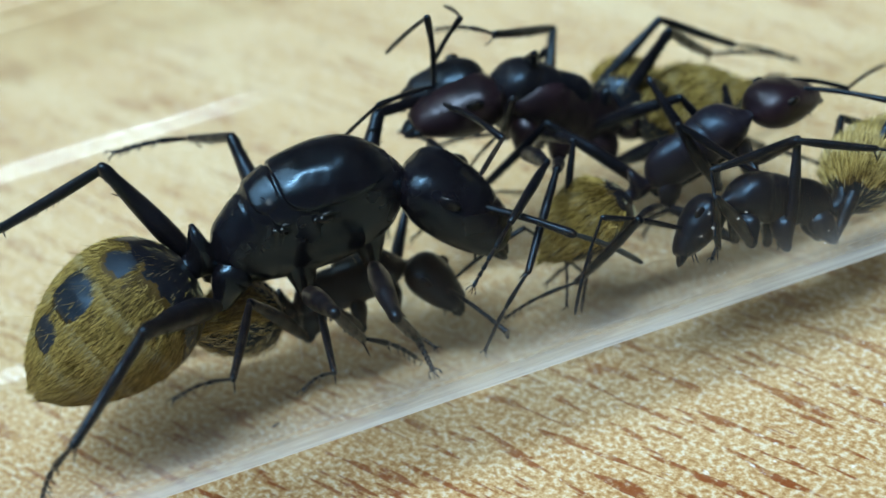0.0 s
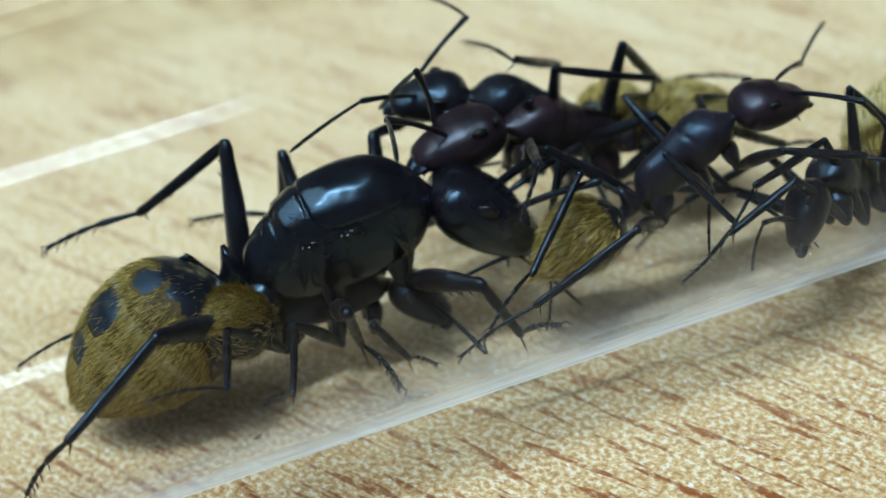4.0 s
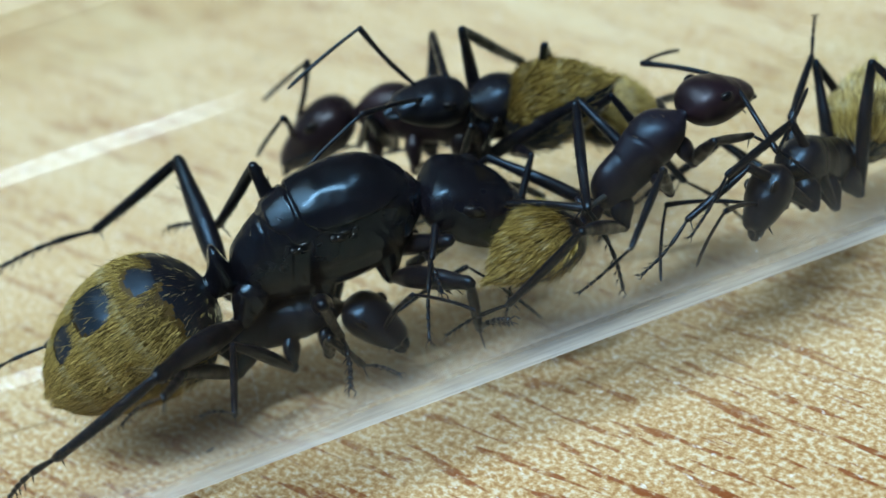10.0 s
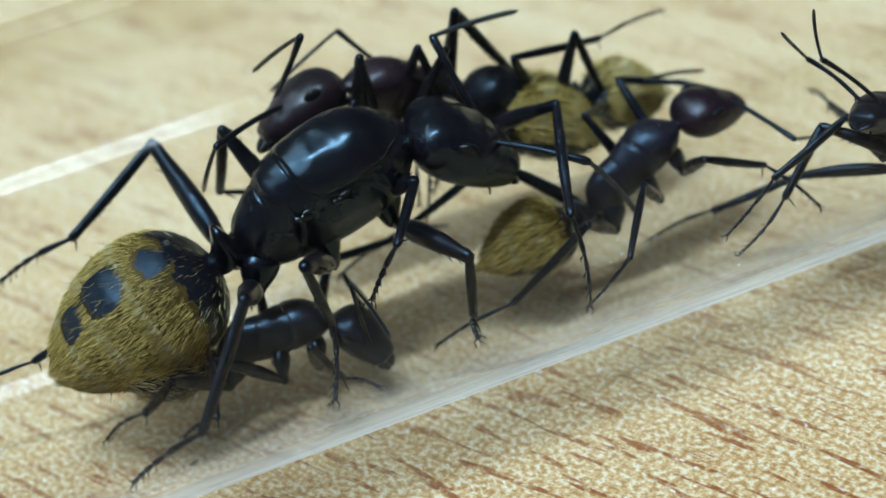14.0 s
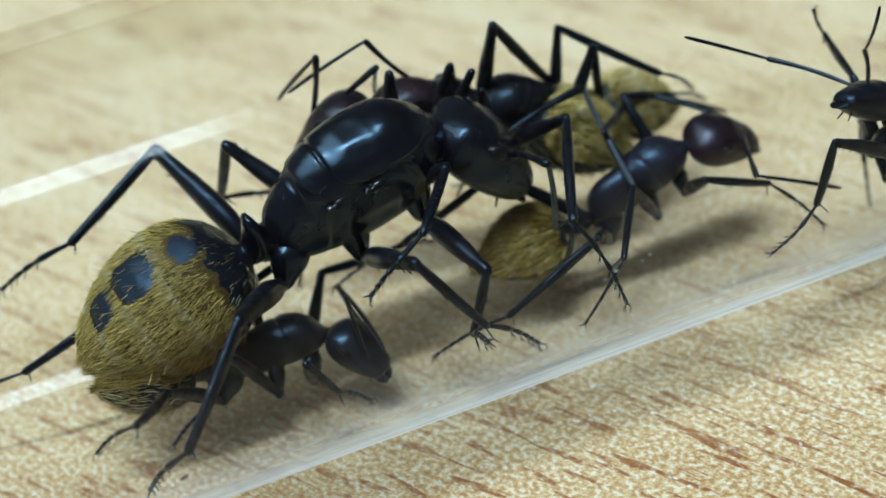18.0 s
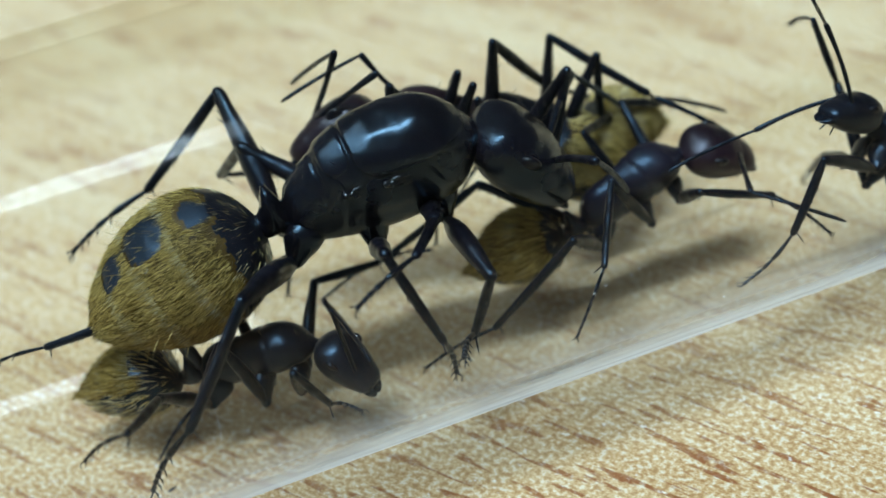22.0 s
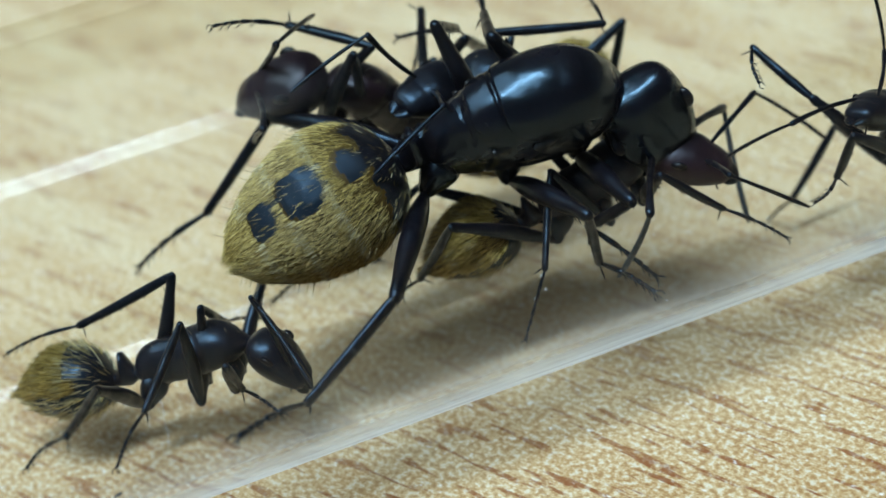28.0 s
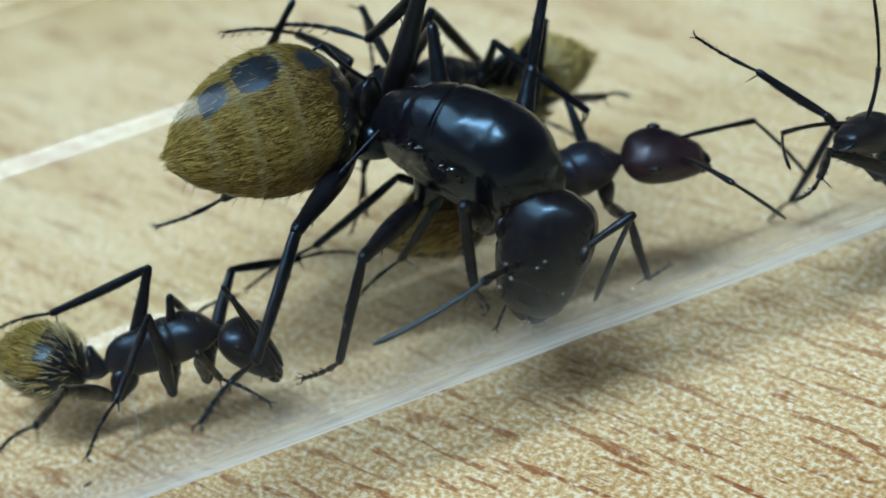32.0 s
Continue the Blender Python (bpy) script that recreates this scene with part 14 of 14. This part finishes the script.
    walk(a["AR"][0], [(0, mm(5.19, -0.47, -0.88, 9, -0.6, -56.5)), (1, mm(4.74, -0.79, -1.09, 10.5, -12.1, -98)), (2, mm(4.77, -0.85, -1.03, 8.9, 6.5, -99.8)), (3, mm(4.76, -0.72, -1.12, 9.9, -9, -115.2)), (6, mm(4.91, -0.69, -1.04, 0.3, -14.5, -117.5)), (7, mm(4.96, -0.64, -1.02, 2.5, 1.6, -94.9)), (8, mm(4.95, -0.68, -1.01, 0.4, -3.7, -102.4)), (9, mm(4.96, -0.66, -1.01, -5.2, -7.4, -109.6)), (10, mm(4.98, -0.77, -0.92, -4.6, 3.5, -82.9)), (11, mm(5.13, -0.67, -0.84, -13.2, -2.9, -79.4)), (12, mm(5.12, -0.53, -0.93, -6, -7.1, -84.5)), (13, mm(5.23, 0.82, -0.56, -4.5, -4.7, -44.5)), (14, mm(5.64, 0.02, 0.1, 11.3, -28.6, -95.9)), (14.5, mm(5.63, -0.14, 0.03, 18.7, -25, -120.1)), (17, mm(5.48, -0.13, -0.56, 5, 18.3, -73.5)), (18, mm(5.51, -0.44, -0.32, 3.9, 3.1, -59.4)), (19, mm(5.51, -0.32, -0.43, 6.7, 5.1, -44)), (20, mm(5.54, -0.31, -0.33, 6.8, 23.3, -25.9)), (21, mm(5.53, -0.09, -0.45, 10.3, 24.9, -19.2)), (22, mm(5.54, -0.17, -0.39, -24.8, 57.7, -54.2)), (23, mm(5.56, -0.2, -0.34, 5.3, 60.3, -18.5)), (24, mm(5.52, -0.3, -0.4, -7.7, 53.1, -34.6)), (25, mm(5.53, -0.37, -0.33, -28.2, 54.3, -58.8)), (27.5, mm(5.63, -0.17, -0.02, 16.6, 34.5, -12.5)), (28, mm(5.64, -0.14, 0.06, 15.8, 31.1, -15.3)), (28.5, mm(5.61, -0.27, 0.16, -12.2, 28.5, -64.5)), (29, mm(5.59, -0.41, 0.27, -28.3, 9.5, -104.9)), (30, mm(5.58, -0.44, 0.14, -26.5, 6.9, -96.3)), (31, mm(5.59, -0.4, 0.26, -27.1, 14.4, -101)), (32, mm(5.57, -0.46, 0.01, -26.4, 4.2, -103.3))])
    j = joint(2.9, 0, 0)
    walk(a["AR"][1], [(0, j(-28, 78, -14)), (0.5, j(76, 50, 103)), (1, j(76, 5, 120)), (2, j(61, 53, 118)), (3, j(73, -2, 123)), (6, j(74, -8, 137)), (7, j(57, 48, 108)), (8, j(75, 29, 139)), (9, j(75, -13, 131)), (10, j(64, 38, 102)), (11, j(59, 50, 81)), (12, j(106, 46, 143)), (13, j(92, 57, 99)), (14, j(97, -3, 105)), (14.5, j(101, -24, 117)), (15.8, j(81, 17, 85)), (17, j(37, 34, 35)), (18, j(54, 21, 32)), (19, j(51, 0, 2)), (20, j(48, 1, 24)), (21, j(47, 0, 19)), (22, j(46, -1, 5)), (23, j(27, -26, 65)), (24, j(54, -12, 2)), (24.5, j(41, -19, 49)), (25, j(26, -15, 97)), (26.2, j(35, -16, 58)), (27.5, j(43, -11, 18)), (28, j(44, 1, 4)), (28.5, j(48, 8, 68)), (29, j(56, 8, 133)), (30, j(59, 3, 91)), (31, j(43, 32, 71)), (32, j(72, 15, 128))])


motions()
